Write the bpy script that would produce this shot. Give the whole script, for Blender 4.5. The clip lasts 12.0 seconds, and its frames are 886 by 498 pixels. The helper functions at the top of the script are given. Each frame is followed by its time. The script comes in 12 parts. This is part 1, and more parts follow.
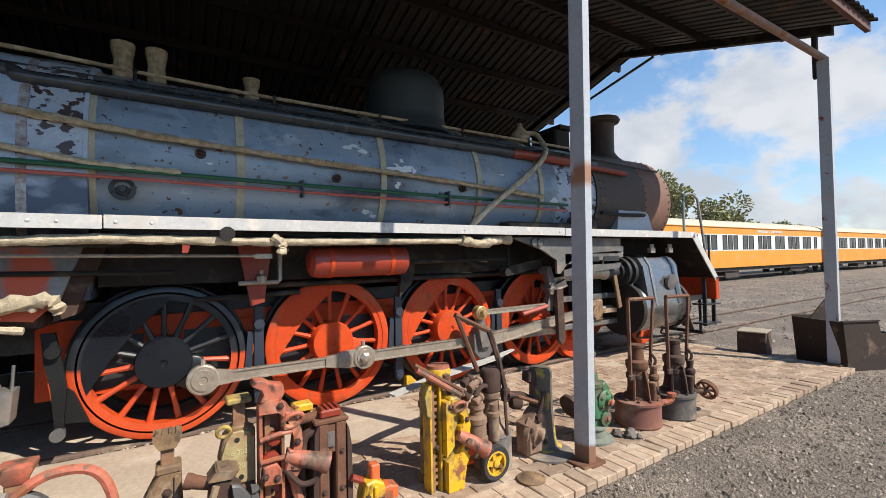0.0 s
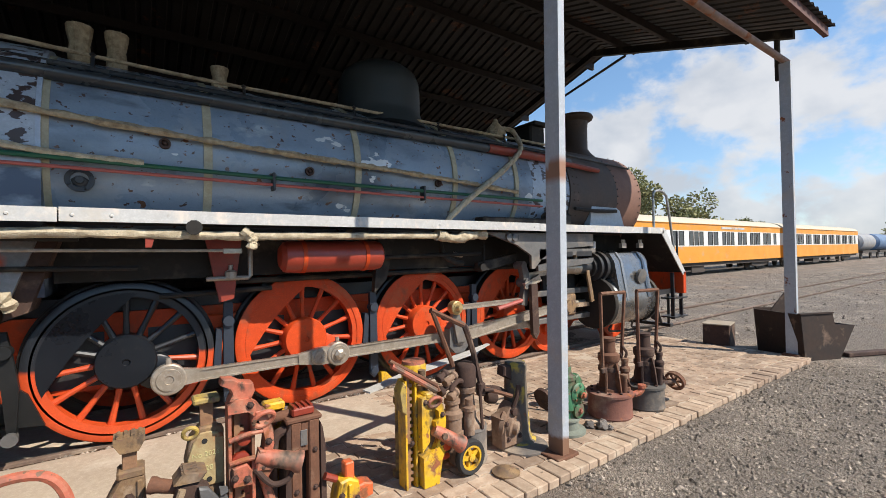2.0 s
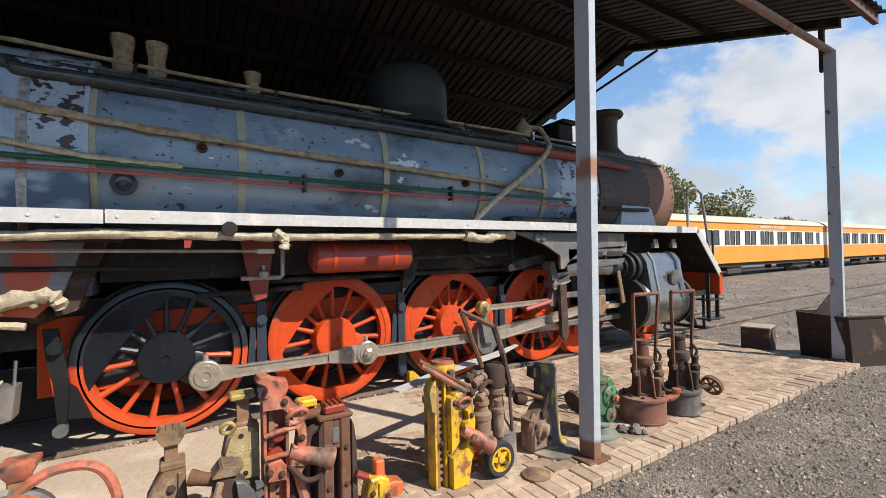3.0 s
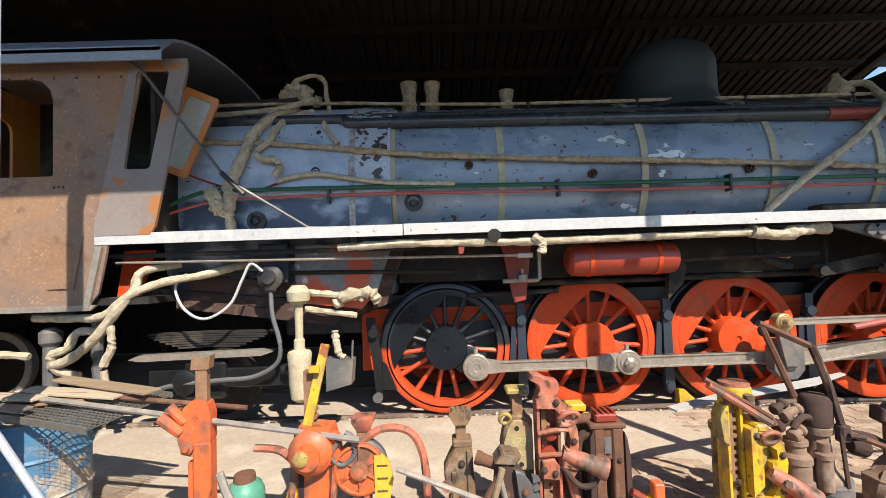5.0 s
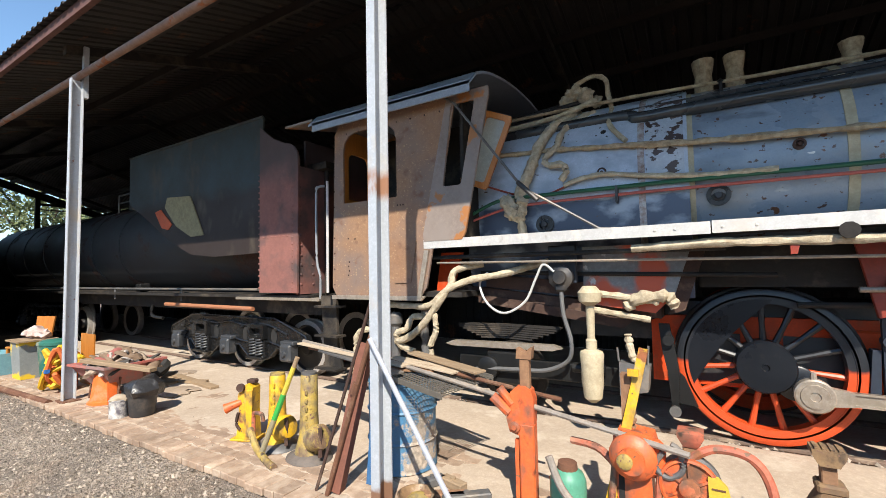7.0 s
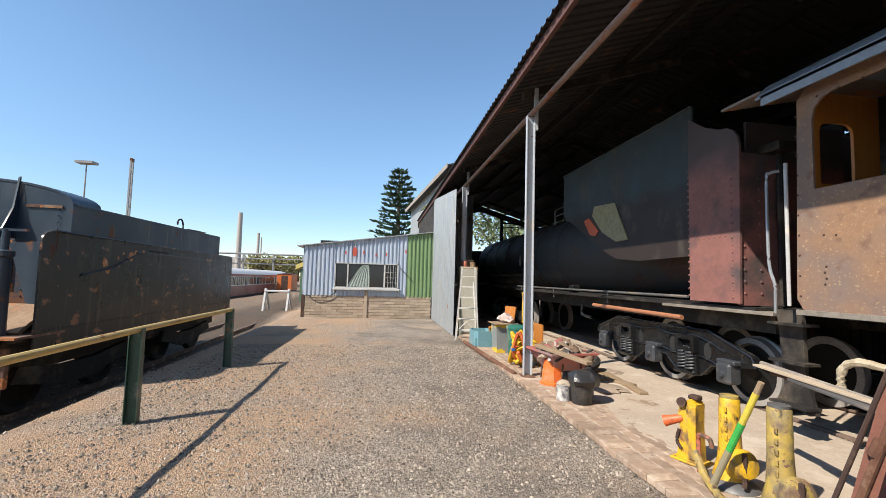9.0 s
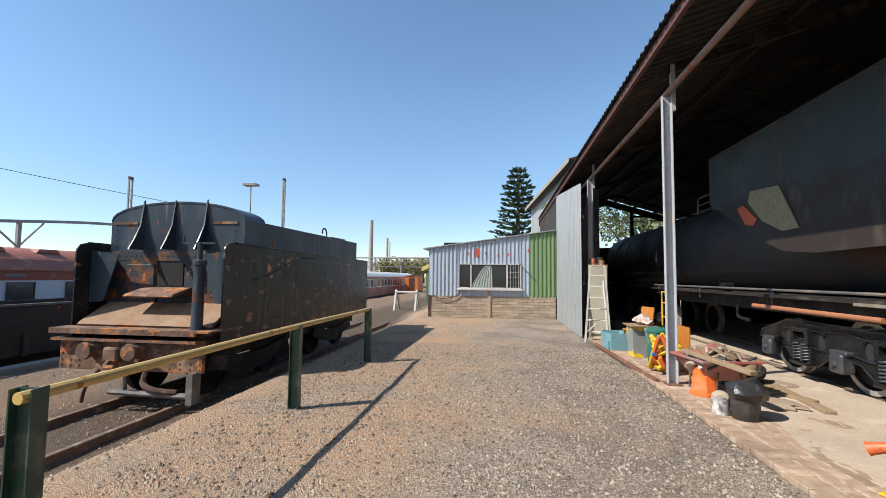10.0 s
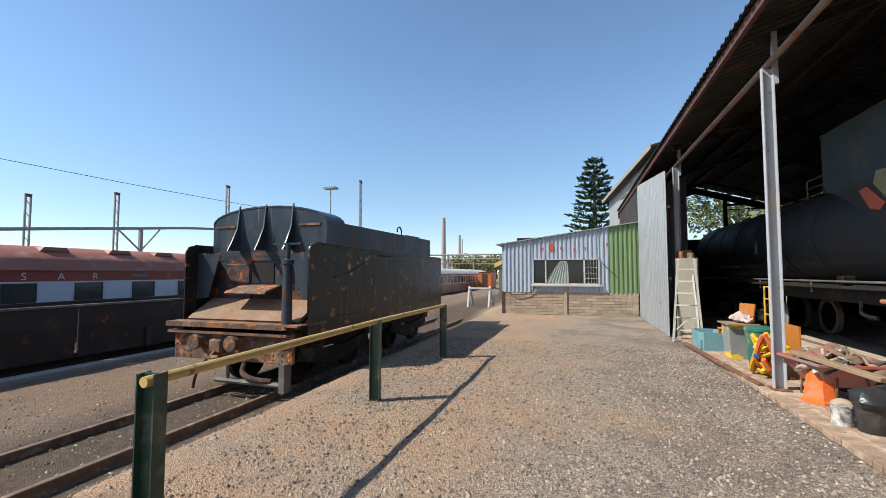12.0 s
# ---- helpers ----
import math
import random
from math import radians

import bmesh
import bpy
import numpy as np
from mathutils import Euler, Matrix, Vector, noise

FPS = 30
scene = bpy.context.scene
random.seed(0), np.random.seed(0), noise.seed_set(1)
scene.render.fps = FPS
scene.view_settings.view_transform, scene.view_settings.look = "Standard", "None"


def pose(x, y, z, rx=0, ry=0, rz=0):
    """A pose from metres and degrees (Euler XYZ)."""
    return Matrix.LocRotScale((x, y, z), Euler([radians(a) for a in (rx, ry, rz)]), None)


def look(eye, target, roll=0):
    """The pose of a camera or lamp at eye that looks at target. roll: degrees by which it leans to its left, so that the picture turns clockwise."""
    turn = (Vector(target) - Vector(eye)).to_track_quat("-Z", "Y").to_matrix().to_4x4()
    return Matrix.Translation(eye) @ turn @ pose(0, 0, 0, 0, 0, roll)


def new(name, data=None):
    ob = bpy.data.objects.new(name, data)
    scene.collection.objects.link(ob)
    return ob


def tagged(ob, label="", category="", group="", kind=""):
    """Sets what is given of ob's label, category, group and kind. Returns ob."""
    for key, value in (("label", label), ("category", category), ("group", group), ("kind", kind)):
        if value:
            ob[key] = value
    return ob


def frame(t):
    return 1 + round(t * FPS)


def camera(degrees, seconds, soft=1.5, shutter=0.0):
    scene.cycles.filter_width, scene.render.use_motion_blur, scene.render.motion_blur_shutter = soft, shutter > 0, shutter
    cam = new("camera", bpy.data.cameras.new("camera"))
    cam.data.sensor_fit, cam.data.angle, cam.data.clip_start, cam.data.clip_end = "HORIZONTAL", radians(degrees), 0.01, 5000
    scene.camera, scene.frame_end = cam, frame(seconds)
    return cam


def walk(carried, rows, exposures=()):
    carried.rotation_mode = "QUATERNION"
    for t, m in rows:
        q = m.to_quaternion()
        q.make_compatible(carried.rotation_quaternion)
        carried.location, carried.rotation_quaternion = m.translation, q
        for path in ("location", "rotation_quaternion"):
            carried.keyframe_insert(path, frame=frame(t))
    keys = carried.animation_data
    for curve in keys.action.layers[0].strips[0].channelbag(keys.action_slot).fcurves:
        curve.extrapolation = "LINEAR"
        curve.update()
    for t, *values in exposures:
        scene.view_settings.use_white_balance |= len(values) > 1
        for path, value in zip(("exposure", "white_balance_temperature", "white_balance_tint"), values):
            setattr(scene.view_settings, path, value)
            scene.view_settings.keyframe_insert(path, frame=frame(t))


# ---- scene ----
cam = camera(91.4, 12.0, soft=0.8)
PATH = [
    (0, (0.253, -0.196, 1.627), (1.306, 1.504, 1.674), -1.2),
    (0.5, (0.266, -0.19, 1.623), (1.36, 1.483, 1.667), -1.2),
    (1, (0.277, -0.188, 1.621), (1.396, 1.469, 1.661), -1.3),
    (1.5, (0.272, -0.184, 1.624), (1.404, 1.464, 1.653), -1.3),
    (2, (0.266, -0.173, 1.621), (1.414, 1.465, 1.645), -1.2),
    (2.5, (0.263, -0.167, 1.621), (1.413, 1.468, 1.644), -1.2),
    (2.7, (0.26, -0.163, 1.621), (1.384, 1.491, 1.644), -1.2),
    (4.3, (0.165, -0.111, 1.619), (0.65, 1.828, 1.673), -1.6),
    (4.5, (0.157, -0.101, 1.623), (0.527, 1.864, 1.676), -1.7),
    (5, (0.116, -0.097, 1.616), (0.137, 1.901, 1.693), -1.9),
    (5.5, (0.079, -0.113, 1.618), (-0.337, 1.841, 1.71), -1.8),
    (6, (0.012, -0.119, 1.619), (-0.728, 1.736, 1.709), -1.6),
    (6.5, (-0.11, -0.179, 1.635), (-0.983, 1.618, 1.727), -1.4),
    (6.7, (-0.166, -0.214, 1.644), (-1.084, 1.56, 1.738), -1.4),
    (8.3, (-0.523, -0.326, 1.6), (-2.309, 0.562, 1.748), 1.4),
    (8.5, (-0.551, -0.316, 1.602), (-2.416, 0.391, 1.745), 1.4),
    (9, (-0.611, -0.306, 1.577), (-2.586, -0.024, 1.716), 1.5),
    (9.5, (-0.629, -0.341, 1.572), (-2.625, -0.364, 1.706), 1.0),
    (10, (-0.651, -0.377, 1.572), (-2.629, -0.644, 1.702), 0.6),
    (10.5, (-0.649, -0.375, 1.564), (-2.596, -0.813, 1.692), 0.5),
    (11, (-0.646, -0.38, 1.559), (-2.566, -0.929, 1.681), 0.3),
    (11.5, (-0.651, -0.386, 1.565), (-2.563, -0.962, 1.681), 0.0),
    (12, (-0.67, -0.399, 1.563), (-2.577, -0.991, 1.676), -0.0),
]
walk(cam, [(t, look(*p)) for t, *p in PATH],
     [(0.0, 0.62), (2.5, 0.6), (4.5, 0.88), (6.5, 0.94), (8.5, 0.76), (10.0, 0.64), (12.0, 0.56)])

# ---- world and light ----
SUN_DIR = Vector((0.46, -0.84, 0.97)).normalized()
world = bpy.data.worlds.new("sky")
scene.world = world
world.use_nodes = True
wt = world.node_tree
sky = wt.nodes.new("ShaderNodeTexSky")
sky.sky_type, sky.sun_disc = 'NISHITA', False
sky.sun_elevation = math.asin(SUN_DIR.z)
sky.sun_rotation = math.atan2(SUN_DIR.x, SUN_DIR.y)
sky.air_density, sky.dust_density, sky.ozone_density, sky.altitude = 1.0, 0.1, 1.0, 1700
bg = wt.nodes["Background"]
bg.inputs[1].default_value = 0.162
# fair-weather cumulus, thickest low in the sky beyond the smokebox end of the shed
wc = wt.nodes.new("ShaderNodeTexCoord")
wmap = wt.nodes.new("ShaderNodeMapping")
wmap.inputs["Scale"].default_value = (1, 1, 1.5)
wmap.inputs["Location"].default_value = (0.0, 0.35, 0.0)
wt.links.new(wc.outputs["Generated"], wmap.inputs[0])
cl = wt.nodes.new("ShaderNodeTexNoise")
cl.inputs["Scale"].default_value, cl.inputs["Detail"].default_value, cl.inputs["Roughness"].default_value = 3.1, 10, 0.55
wt.links.new(wmap.outputs[0], cl.inputs["Vector"])
wsep = wt.nodes.new("ShaderNodeSeparateXYZ")
wt.links.new(wc.outputs["Generated"], wsep.inputs[0])
wside = wt.nodes.new("ShaderNodeMapRange")
wside.inputs[1].default_value, wside.inputs[2].default_value = 0.1, 0.9
wside.inputs[3].default_value, wside.inputs[4].default_value = -0.32, 0.06
wt.links.new(wsep.outputs[0], wside.inputs[0])
wlow = wt.nodes.new("ShaderNodeMapRange")
wlow.inputs[1].default_value, wlow.inputs[2].default_value = 0.02, 0.4
wlow.inputs[3].default_value, wlow.inputs[4].default_value = 0.07, 0.0
wt.links.new(wsep.outputs[2], wlow.inputs[0])
wsum_ = wt.nodes.new("ShaderNodeMath")
wt.links.new(cl.outputs[0], wsum_.inputs[0])
wt.links.new(wlow.outputs[0], wsum_.inputs[1])
wadd = wt.nodes.new("ShaderNodeMath")
wt.links.new(wsum_.outputs[0], wadd.inputs[0])
wt.links.new(wside.outputs[0], wadd.inputs[1])
wramp = wt.nodes.new("ShaderNodeMapRange")
wramp.interpolation_type = 'SMOOTHSTEP'
wramp.inputs[1].default_value, wramp.inputs[2].default_value = 0.455, 0.54
wramp.inputs[4].default_value = 0.9
wt.links.new(wadd.outputs[0], wramp.inputs[0])
wmix = wt.nodes.new("ShaderNodeMix")
wmix.data_type = 'RGBA'
# sunlit tops and greyer undersides
wfine = wt.nodes.new("ShaderNodeTexNoise")
wfine.inputs["Scale"].default_value, wfine.inputs["Detail"].default_value = 7.0, 5
wt.links.new(wmap.outputs[0], wfine.inputs["Vector"])
wshade = wt.nodes.new("ShaderNodeMix")
wshade.data_type = 'RGBA'
wshade.inputs[6].default_value, wshade.inputs[7].default_value = (2.35, 2.5, 2.75, 1), (3.35, 3.35, 3.4, 1)
wlift = wt.nodes.new("ShaderNodeMapRange")
wlift.inputs[1].default_value, wlift.inputs[2].default_value = 0.35, 0.6
wt.links.new(wfine.outputs[0], wlift.inputs[0])
wt.links.new(wlift.outputs[0], wshade.inputs[0])
wt.links.new(wshade.outputs[2], wmix.inputs[7])
wt.links.new(wramp.outputs[0], wmix.inputs[0])
tint = wt.nodes.new("ShaderNodeHueSaturation")
tint.inputs["Hue"].default_value, tint.inputs["Saturation"].default_value, tint.inputs["Value"].default_value = 0.494, 1.06, 0.92
haze = wt.nodes.new("ShaderNodeMapRange")
haze.interpolation_type = 'SMOOTHSTEP'
haze.inputs[1].default_value, haze.inputs[2].default_value = -0.05, 0.4
haze.inputs[3].default_value, haze.inputs[4].default_value = 0.6, 0.86
wt.links.new(sky.outputs[0], tint.inputs["Color"])
wt.links.new(tint.outputs[0], wmix.inputs[6])
wt.links.new(wsep.outputs[2], haze.inputs[0])
wt.links.new(haze.outputs[0], tint.inputs["Value"])
wt.links.new(wmix.outputs[2], bg.inputs[0])

sun = new("sun", bpy.data.lights.new("sun", 'SUN'))
sun.data.energy, sun.data.angle, sun.data.color = 4.6, radians(0.53), (1, 0.92, 0.8)
sun.matrix_world = look(SUN_DIR * 40, (0, 0, 0))


# ---- building helpers ----
def M(loc=(0, 0, 0), rx=0, ry=0, rz=0):
    return pose(*loc, rx, ry, rz)


def along(p0, p1):
    """A frame at p0 whose z axis points to p1."""
    d = Vector(p1) - Vector(p0)
    return Matrix.Translation(p0) @ d.to_track_quat('Z', 'Y').to_matrix().to_4x4(), d.length


def quad_loop(bm, a, b, closed=True):
    n = len(a)
    for i in range(n if closed else n - 1):
        bm.faces.new((a[i], a[(i + 1) % n], b[(i + 1) % n], b[i]))


def box(bm, x0, x1, y0, y1, z0, z1, m=None, bevel=0.0):
    t = bmesh.new() if bevel else bm
    vs = [t.verts.new(Vector((x, y, z)) if m is None or bevel else m @ Vector((x, y, z)))
          for x in (x0, x1) for y in (y0, y1) for z in (z0, z1)]
    for f in ((0, 1, 3, 2), (4, 6, 7, 5), (0, 4, 5, 1), (2, 3, 7, 6), (0, 2, 6, 4), (1, 5, 7, 3)):
        t.faces.new([vs[i] for i in f])
    if bevel:
        bmesh.ops.bevel(t, geom=t.edges[:], offset=bevel, segments=1, affect='EDGES')
        merge(bm, t, m)


def merge(bm, t, m=None):
    idx = {}
    for v in t.verts:
        idx[v] = bm.verts.new(m @ v.co if m is not None else v.co)
    for f in t.faces:
        bm.faces.new([idx[v] for v in f.verts])
    t.free()


def lathe(bm, profile, m=None, seg=24, caps=True):
    """profile: (radius, height) pairs turned about z."""
    m = m or Matrix()
    rings = []
    for r, h in profile:
        if r < 1e-5:
            rings.append([bm.verts.new(m @ Vector((0, 0, h)))])
        else:
            rings.append([bm.verts.new(m @ Vector((r * math.cos(2 * math.pi * i / seg), r * math.sin(2 * math.pi * i / seg), h))) for i in range(seg)])
    for a, b in zip(rings, rings[1:]):
        if len(a) == 1 and len(b) == 1:
            continue
        if len(a) == 1:
            for i in range(seg):
                bm.faces.new((a[0], b[(i + 1) % seg], b[i]))
        elif len(b) == 1:
            for i in range(seg):
                bm.faces.new((a[i], a[(i + 1) % seg], b[0]))
        else:
            quad_loop(bm, a, b)
    if caps:
        if len(rings[0]) > 1:
            bm.faces.new(rings[0][::-1])
        if len(rings[-1]) > 1:
            bm.faces.new(rings[-1])


def ring(bm, r0, r1, h0, h1, m=None, seg=40):
    """A flat ring with square section between radii r0 < r1 and heights h0 < h1."""
    m = m or Matrix()
    loops = [[bm.verts.new(m @ Vector((r * math.cos(2 * math.pi * i / seg), r * math.sin(2 * math.pi * i / seg), h))) for i in range(seg)]
             for r, h in ((r0, h0), (r1, h0), (r1, h1), (r0, h1))]
    for i in range(4):
        quad_loop(bm, loops[i], loops[(i + 1) % 4])


def cyl(bm, p0, p1, r0, r1=None, seg=14, caps=True):
    m, n = along(p0, p1)
    lathe(bm, [(r0, 0), (r0 if r1 is None else r1, n)], m, seg, caps)


def spline(pts, n=6):
    pts = [Vector(p) for p in pts]
    if len(pts) < 3:
        return pts
    out = []
    for i in range(len(pts) - 1):
        p0, p1, p2, p3 = pts[max(i - 1, 0)], pts[i], pts[i + 1], pts[min(i + 2, len(pts) - 1)]
        for k in range(n):
            t = k / n
            out.append(0.5 * ((2 * p1) + (p2 - p0) * t + (2 * p0 - 5 * p1 + 4 * p2 - p3) * t * t + (3 * p1 - p0 - 3 * p2 + p3) * t ** 3))
    out.append(pts[-1])
    return out


def tube(bm, pts, r, seg=8, curve=True, lumps=0.0, seed=0):
    """A round pipe swept along points; lumps make it uneven, like wrapped lagging."""
    pts = spline(pts) if curve else [Vector(p) for p in pts]
    if lumps:
        fine = []
        for a, b in zip(pts, pts[1:]):
            k = max(1, int((b - a).length / 0.05))
            fine += [a.lerp(b, i / k) for i in range(k)]
        pts = fine + [pts[-1]]
    rnd = random.Random(seed)
    rings, up = [], Vector((0, 0, 1))
    for i, p in enumerate(pts):
        d = (pts[min(i + 1, len(pts) - 1)] - pts[max(i - 1, 0)]).normalized()
        s = d.cross(up)
        if s.length < 0.05:
            s = d.cross(Vector((0, 1, 0)))
        s.normalize()
        u = s.cross(d).normalized()
        q = r * (1 + (rnd.uniform(-lumps, lumps) if lumps else 0))
        rings.append([bm.verts.new(p + q * (1 + (rnd.uniform(-lumps, lumps) * 0.5 if lumps else 0)) * (math.cos(2 * math.pi * k / seg) * s + math.sin(2 * math.pi * k / seg) * u)) for k in range(seg)])
    for a, b in zip(rings, rings[1:]):
        quad_loop(bm, a, b)
    bm.faces.new(rings[0][::-1])
    bm.faces.new(rings[-1])


def wad(bm, centre, r, seed, squash=(1, 1, 1)):
    """A crumpled lump of wrapping: a ball pushed in and out along folds."""
    rnd = random.Random(seed)
    was = set(bm.verts)
    lathe(bm, [(0, -1), (0.5, -0.87), (0.87, -0.5), (1, 0), (0.87, 0.5), (0.5, 0.87), (0, 1)], None, 12, False)
    turn = Matrix.Rotation(rnd.uniform(0, 6.28), 3, 'X') @ Matrix.Rotation(rnd.uniform(0, 6.28), 3, 'Z')
    for v in bm.verts:
        if v not in was:
            d = turn @ v.co
            k = r * (1 + 0.5 * noise.noise(d * 2.6 + Vector((seed, 0, 0))) + 0.22 * noise.noise(d * 6 + Vector((0, seed, 0))))
            v.co = Vector(centre) + Vector((d.x * squash[0], d.y * squash[1], d.z * squash[2])) * k


def prism(bm, poly, h0, h1, m=None):
    """A flat outline (x, y) given thickness between two heights; m turns it into place."""
    m = m or Matrix()
    a = [bm.verts.new(m @ Vector((x, y, h0))) for x, y in poly]
    b = [bm.verts.new(m @ Vector((x, y, h1))) for x, y in poly]
    quad_loop(bm, a, b)
    bm.faces.new(a[::-1])
    bm.faces.new(b)


UPRIGHT = Matrix(((1, 0, 0, 0), (0, 0, -1, 0), (0, 1, 0, 0), (0, 0, 0, 1)))    # outline (x, z), thickness towards -y


def side(y):
    """An outline (x, z) standing in the plane y, thickness going to -y."""
    return Matrix.Translation((0, y, 0)) @ UPRIGHT


def cross(x):
    """An outline (y, z) standing across the track at x, thickness going to +x."""
    return Matrix(((0, 0, 1, x), (1, 0, 0, 0), (0, 1, 0, 0), (0, 0, 0, 1)))


def finish(name, bm, material, smooth=35):
    bmesh.ops.recalc_face_normals(bm, faces=bm.faces[:])
    me = bpy.data.meshes.new(name)
    bm.to_mesh(me)
    bm.free()
    if material:
        me.materials.append(material)
    if smooth:
        me.polygons.foreach_set("use_smooth", [True] * len(me.polygons))
        me.set_sharp_from_angle(angle=radians(smooth))
    return me


def part(name, bm, material, parent=None, label="", smooth=35):
    ob = new(name, finish(name, bm, material, smooth))
    if parent:
        ob.parent = parent
    if label:
        ob["label"] = label
    return ob


def thing(name, label, category, m=None, group="", kind=""):
    ob = new(name)
    ob.empty_display_size = 0.1
    if m is not None:
        ob.matrix_basis = m
    return tagged(ob, label, category, group, kind)


def solid(name, material, build, parent=None, label="", smooth=35):
    bm = bmesh.new()
    build(bm)
    return part(name, bm, material, parent, label, smooth)


def pieces(name, material, build, parent, label="", smooth=35):
    """Builds several separate bodies at once and links each as a part of its own."""
    bm = bmesh.new()
    build(bm)
    seen, first = set(), None
    for start in bm.verts:
        if start in seen:
            continue
        stack, island = [start], []
        seen.add(start)
        while stack:
            v = stack.pop()
            island.append(v)
            for e in v.link_edges:
                w = e.other_vert(v)
                if w not in seen:
                    seen.add(w)
                    stack.append(w)
        one, at = bmesh.new(), {}
        for v in island:
            at[v] = one.verts.new(v.co)
        for f in {f for v in island for f in v.link_faces}:
            one.faces.new([at[v] for v in f.verts])
        o = part(name, one, material, parent, label, smooth)
        first = first or o
    bm.free()
    return first


def again(ob, m, parent=None):
    """Another object on the same mesh, as a part of the same parent."""
    o = new(ob.name.split(".")[0], ob.data)
    o.parent = parent or ob.parent
    o.matrix_basis = m
    return o


def rivets(bm, pts, r, h, m=None, seg=6):
    m = m or Matrix()
    for p in pts:
        lathe(bm, [(r, 0), (r * 0.75, h * 0.7), (0, h)], m @ Matrix.Translation(p), seg, caps=False)


# ---- materials ----
def mat(name, c1, c2=None, scale=2.0, rough=0.6, metal=0.0, bump=0.15, fine=70, rust=0.0, rust_col=(0.16, 0.055, 0.022), rust_scale=3.5,
        dust=0.0, dust_col=(0.42, 0.33, 0.24), stretch=(1, 1, 1), contrast=0.5, distance=0.004, local=False, spec=0.5):
    c2 = c2 or tuple(min(1, v * 0.72) for v in c1)
    m = bpy.data.materials.new(name)
    m.use_nodes = True
    nt = m.node_tree
    n, l = nt.nodes, nt.links
    b = n["Principled BSDF"]
    b.inputs["Specular IOR Level"].default_value = spec
    if local:
        pos = n.new("ShaderNodeTexCoord").outputs["Object"]
    else:
        pos = n.new("ShaderNodeNewGeometry").outputs["Position"]
    mp = n.new("ShaderNodeMapping")
    mp.inputs["Scale"].default_value = stretch
    l.new(pos, mp.inputs[0])

    def nz(s, detail=4, r=0.55):
        t = n.new("ShaderNodeTexNoise")
        t.inputs["Scale"].default_value, t.inputs["Detail"].default_value, t.inputs["Roughness"].default_value = s, detail, r
        l.new(mp.outputs[0], t.inputs["Vector"])
        return t.outputs[0]

    def rng(sock, lo, hi, a=0.0, z=1.0):
        t = n.new("ShaderNodeMapRange")
        t.inputs[1].default_value, t.inputs[2].default_value, t.inputs[3].default_value, t.inputs[4].default_value = lo, hi, a, z
        l.new(sock, t.inputs[0])
        return t.outputs[0]

    def mx(f, a, z):
        t = n.new("ShaderNodeMix")
        t.data_type = 'RGBA'
        l.new(f, t.inputs[0])
        for s, v in ((t.inputs[6], a), (t.inputs[7], z)):
            if isinstance(v, tuple):
                s.default_value = (*v, 1)
            else:
                l.new(v, s)
        return t.outputs[2]

    broad, grain = nz(scale), nz(fine, 3)
    col = mx(rng(broad, 0.5 - contrast * 0.4, 0.5 + contrast * 0.4), c1, c2)
    g = rng(grain, 0.3, 0.7, 0.0, 1.0)
    mid = rng(nz(min(fine * 0.3, 24), 5, 0.62), 0.35, 0.65)
    dark = mx(g, tuple(v * 0.66 for v in c1), tuple(min(1, v * 1.22) for v in c1))
    dark = mx(mid, dark, tuple(v * 0.8 for v in c2))
    half = n.new("ShaderNodeMix")
    half.data_type = 'RGBA'
    half.inputs[0].default_value = 0.42
    l.new(col, half.inputs[6])
    l.new(dark, half.inputs[7])
    col, rgh = half.outputs[2], rng(broad, 0.3, 0.7, max(0.03, rough - 0.09), min(1, rough + 0.09))
    if dust:
        col = mx(rng(nz(scale * 0.7 + 0.8, 6, 0.65), 0.62 - dust * 0.35, 0.82 - dust * 0.35), col, dust_col)
    if rust:
        f = rng(nz(rust_scale, 8, 0.66), 0.66 - rust * 0.3, 0.70 - rust * 0.3)
        rc = mx(rng(nz(fine * 0.4, 4), 0.35, 0.65), rust_col, tuple(min(1, v * 1.9) for v in rust_col))
        col = mx(f, col, rc)
        t = n.new("ShaderNodeMix")
        l.new(f, t.inputs[0])
        l.new(rgh, t.inputs[2])
        t.inputs[3].default_value = 0.9
        rgh = t.outputs[0]
        if metal:
            t = n.new("ShaderNodeMapRange")
            t.inputs[3].default_value, t.inputs[4].default_value = metal, 0.0
            l.new(f, t.inputs[0])
            l.new(t.outputs[0], b.inputs["Metallic"])
    elif metal:
        b.inputs["Metallic"].default_value = metal
    l.new(col, b.inputs["Base Color"])
    l.new(rgh, b.inputs["Roughness"])
    if bump:
        bp = n.new("ShaderNodeBump")
        bp.inputs["Strength"].default_value, bp.inputs["Distance"].default_value = bump, distance
        ad = n.new("ShaderNodeMath")
        l.new(grain, ad.inputs[0])
        l.new(nz(fine * 0.17, 3), ad.inputs[1])
        l.new(ad.outputs[0], bp.inputs["Height"])
        l.new(bp.outputs[0], b.inputs["Normal"])
    return m


def tweak(material, build):
    """Lays one more procedural layer over a material's base colour: build(nodes, links, colour socket, principled) returns a colour."""
    nt = material.node_tree
    b = nt.nodes["Principled BSDF"]
    was = b.inputs["Base Color"].links[0].from_socket
    nt.links.new(build(nt.nodes, nt.links, was, b), b.inputs["Base Color"])
    return material


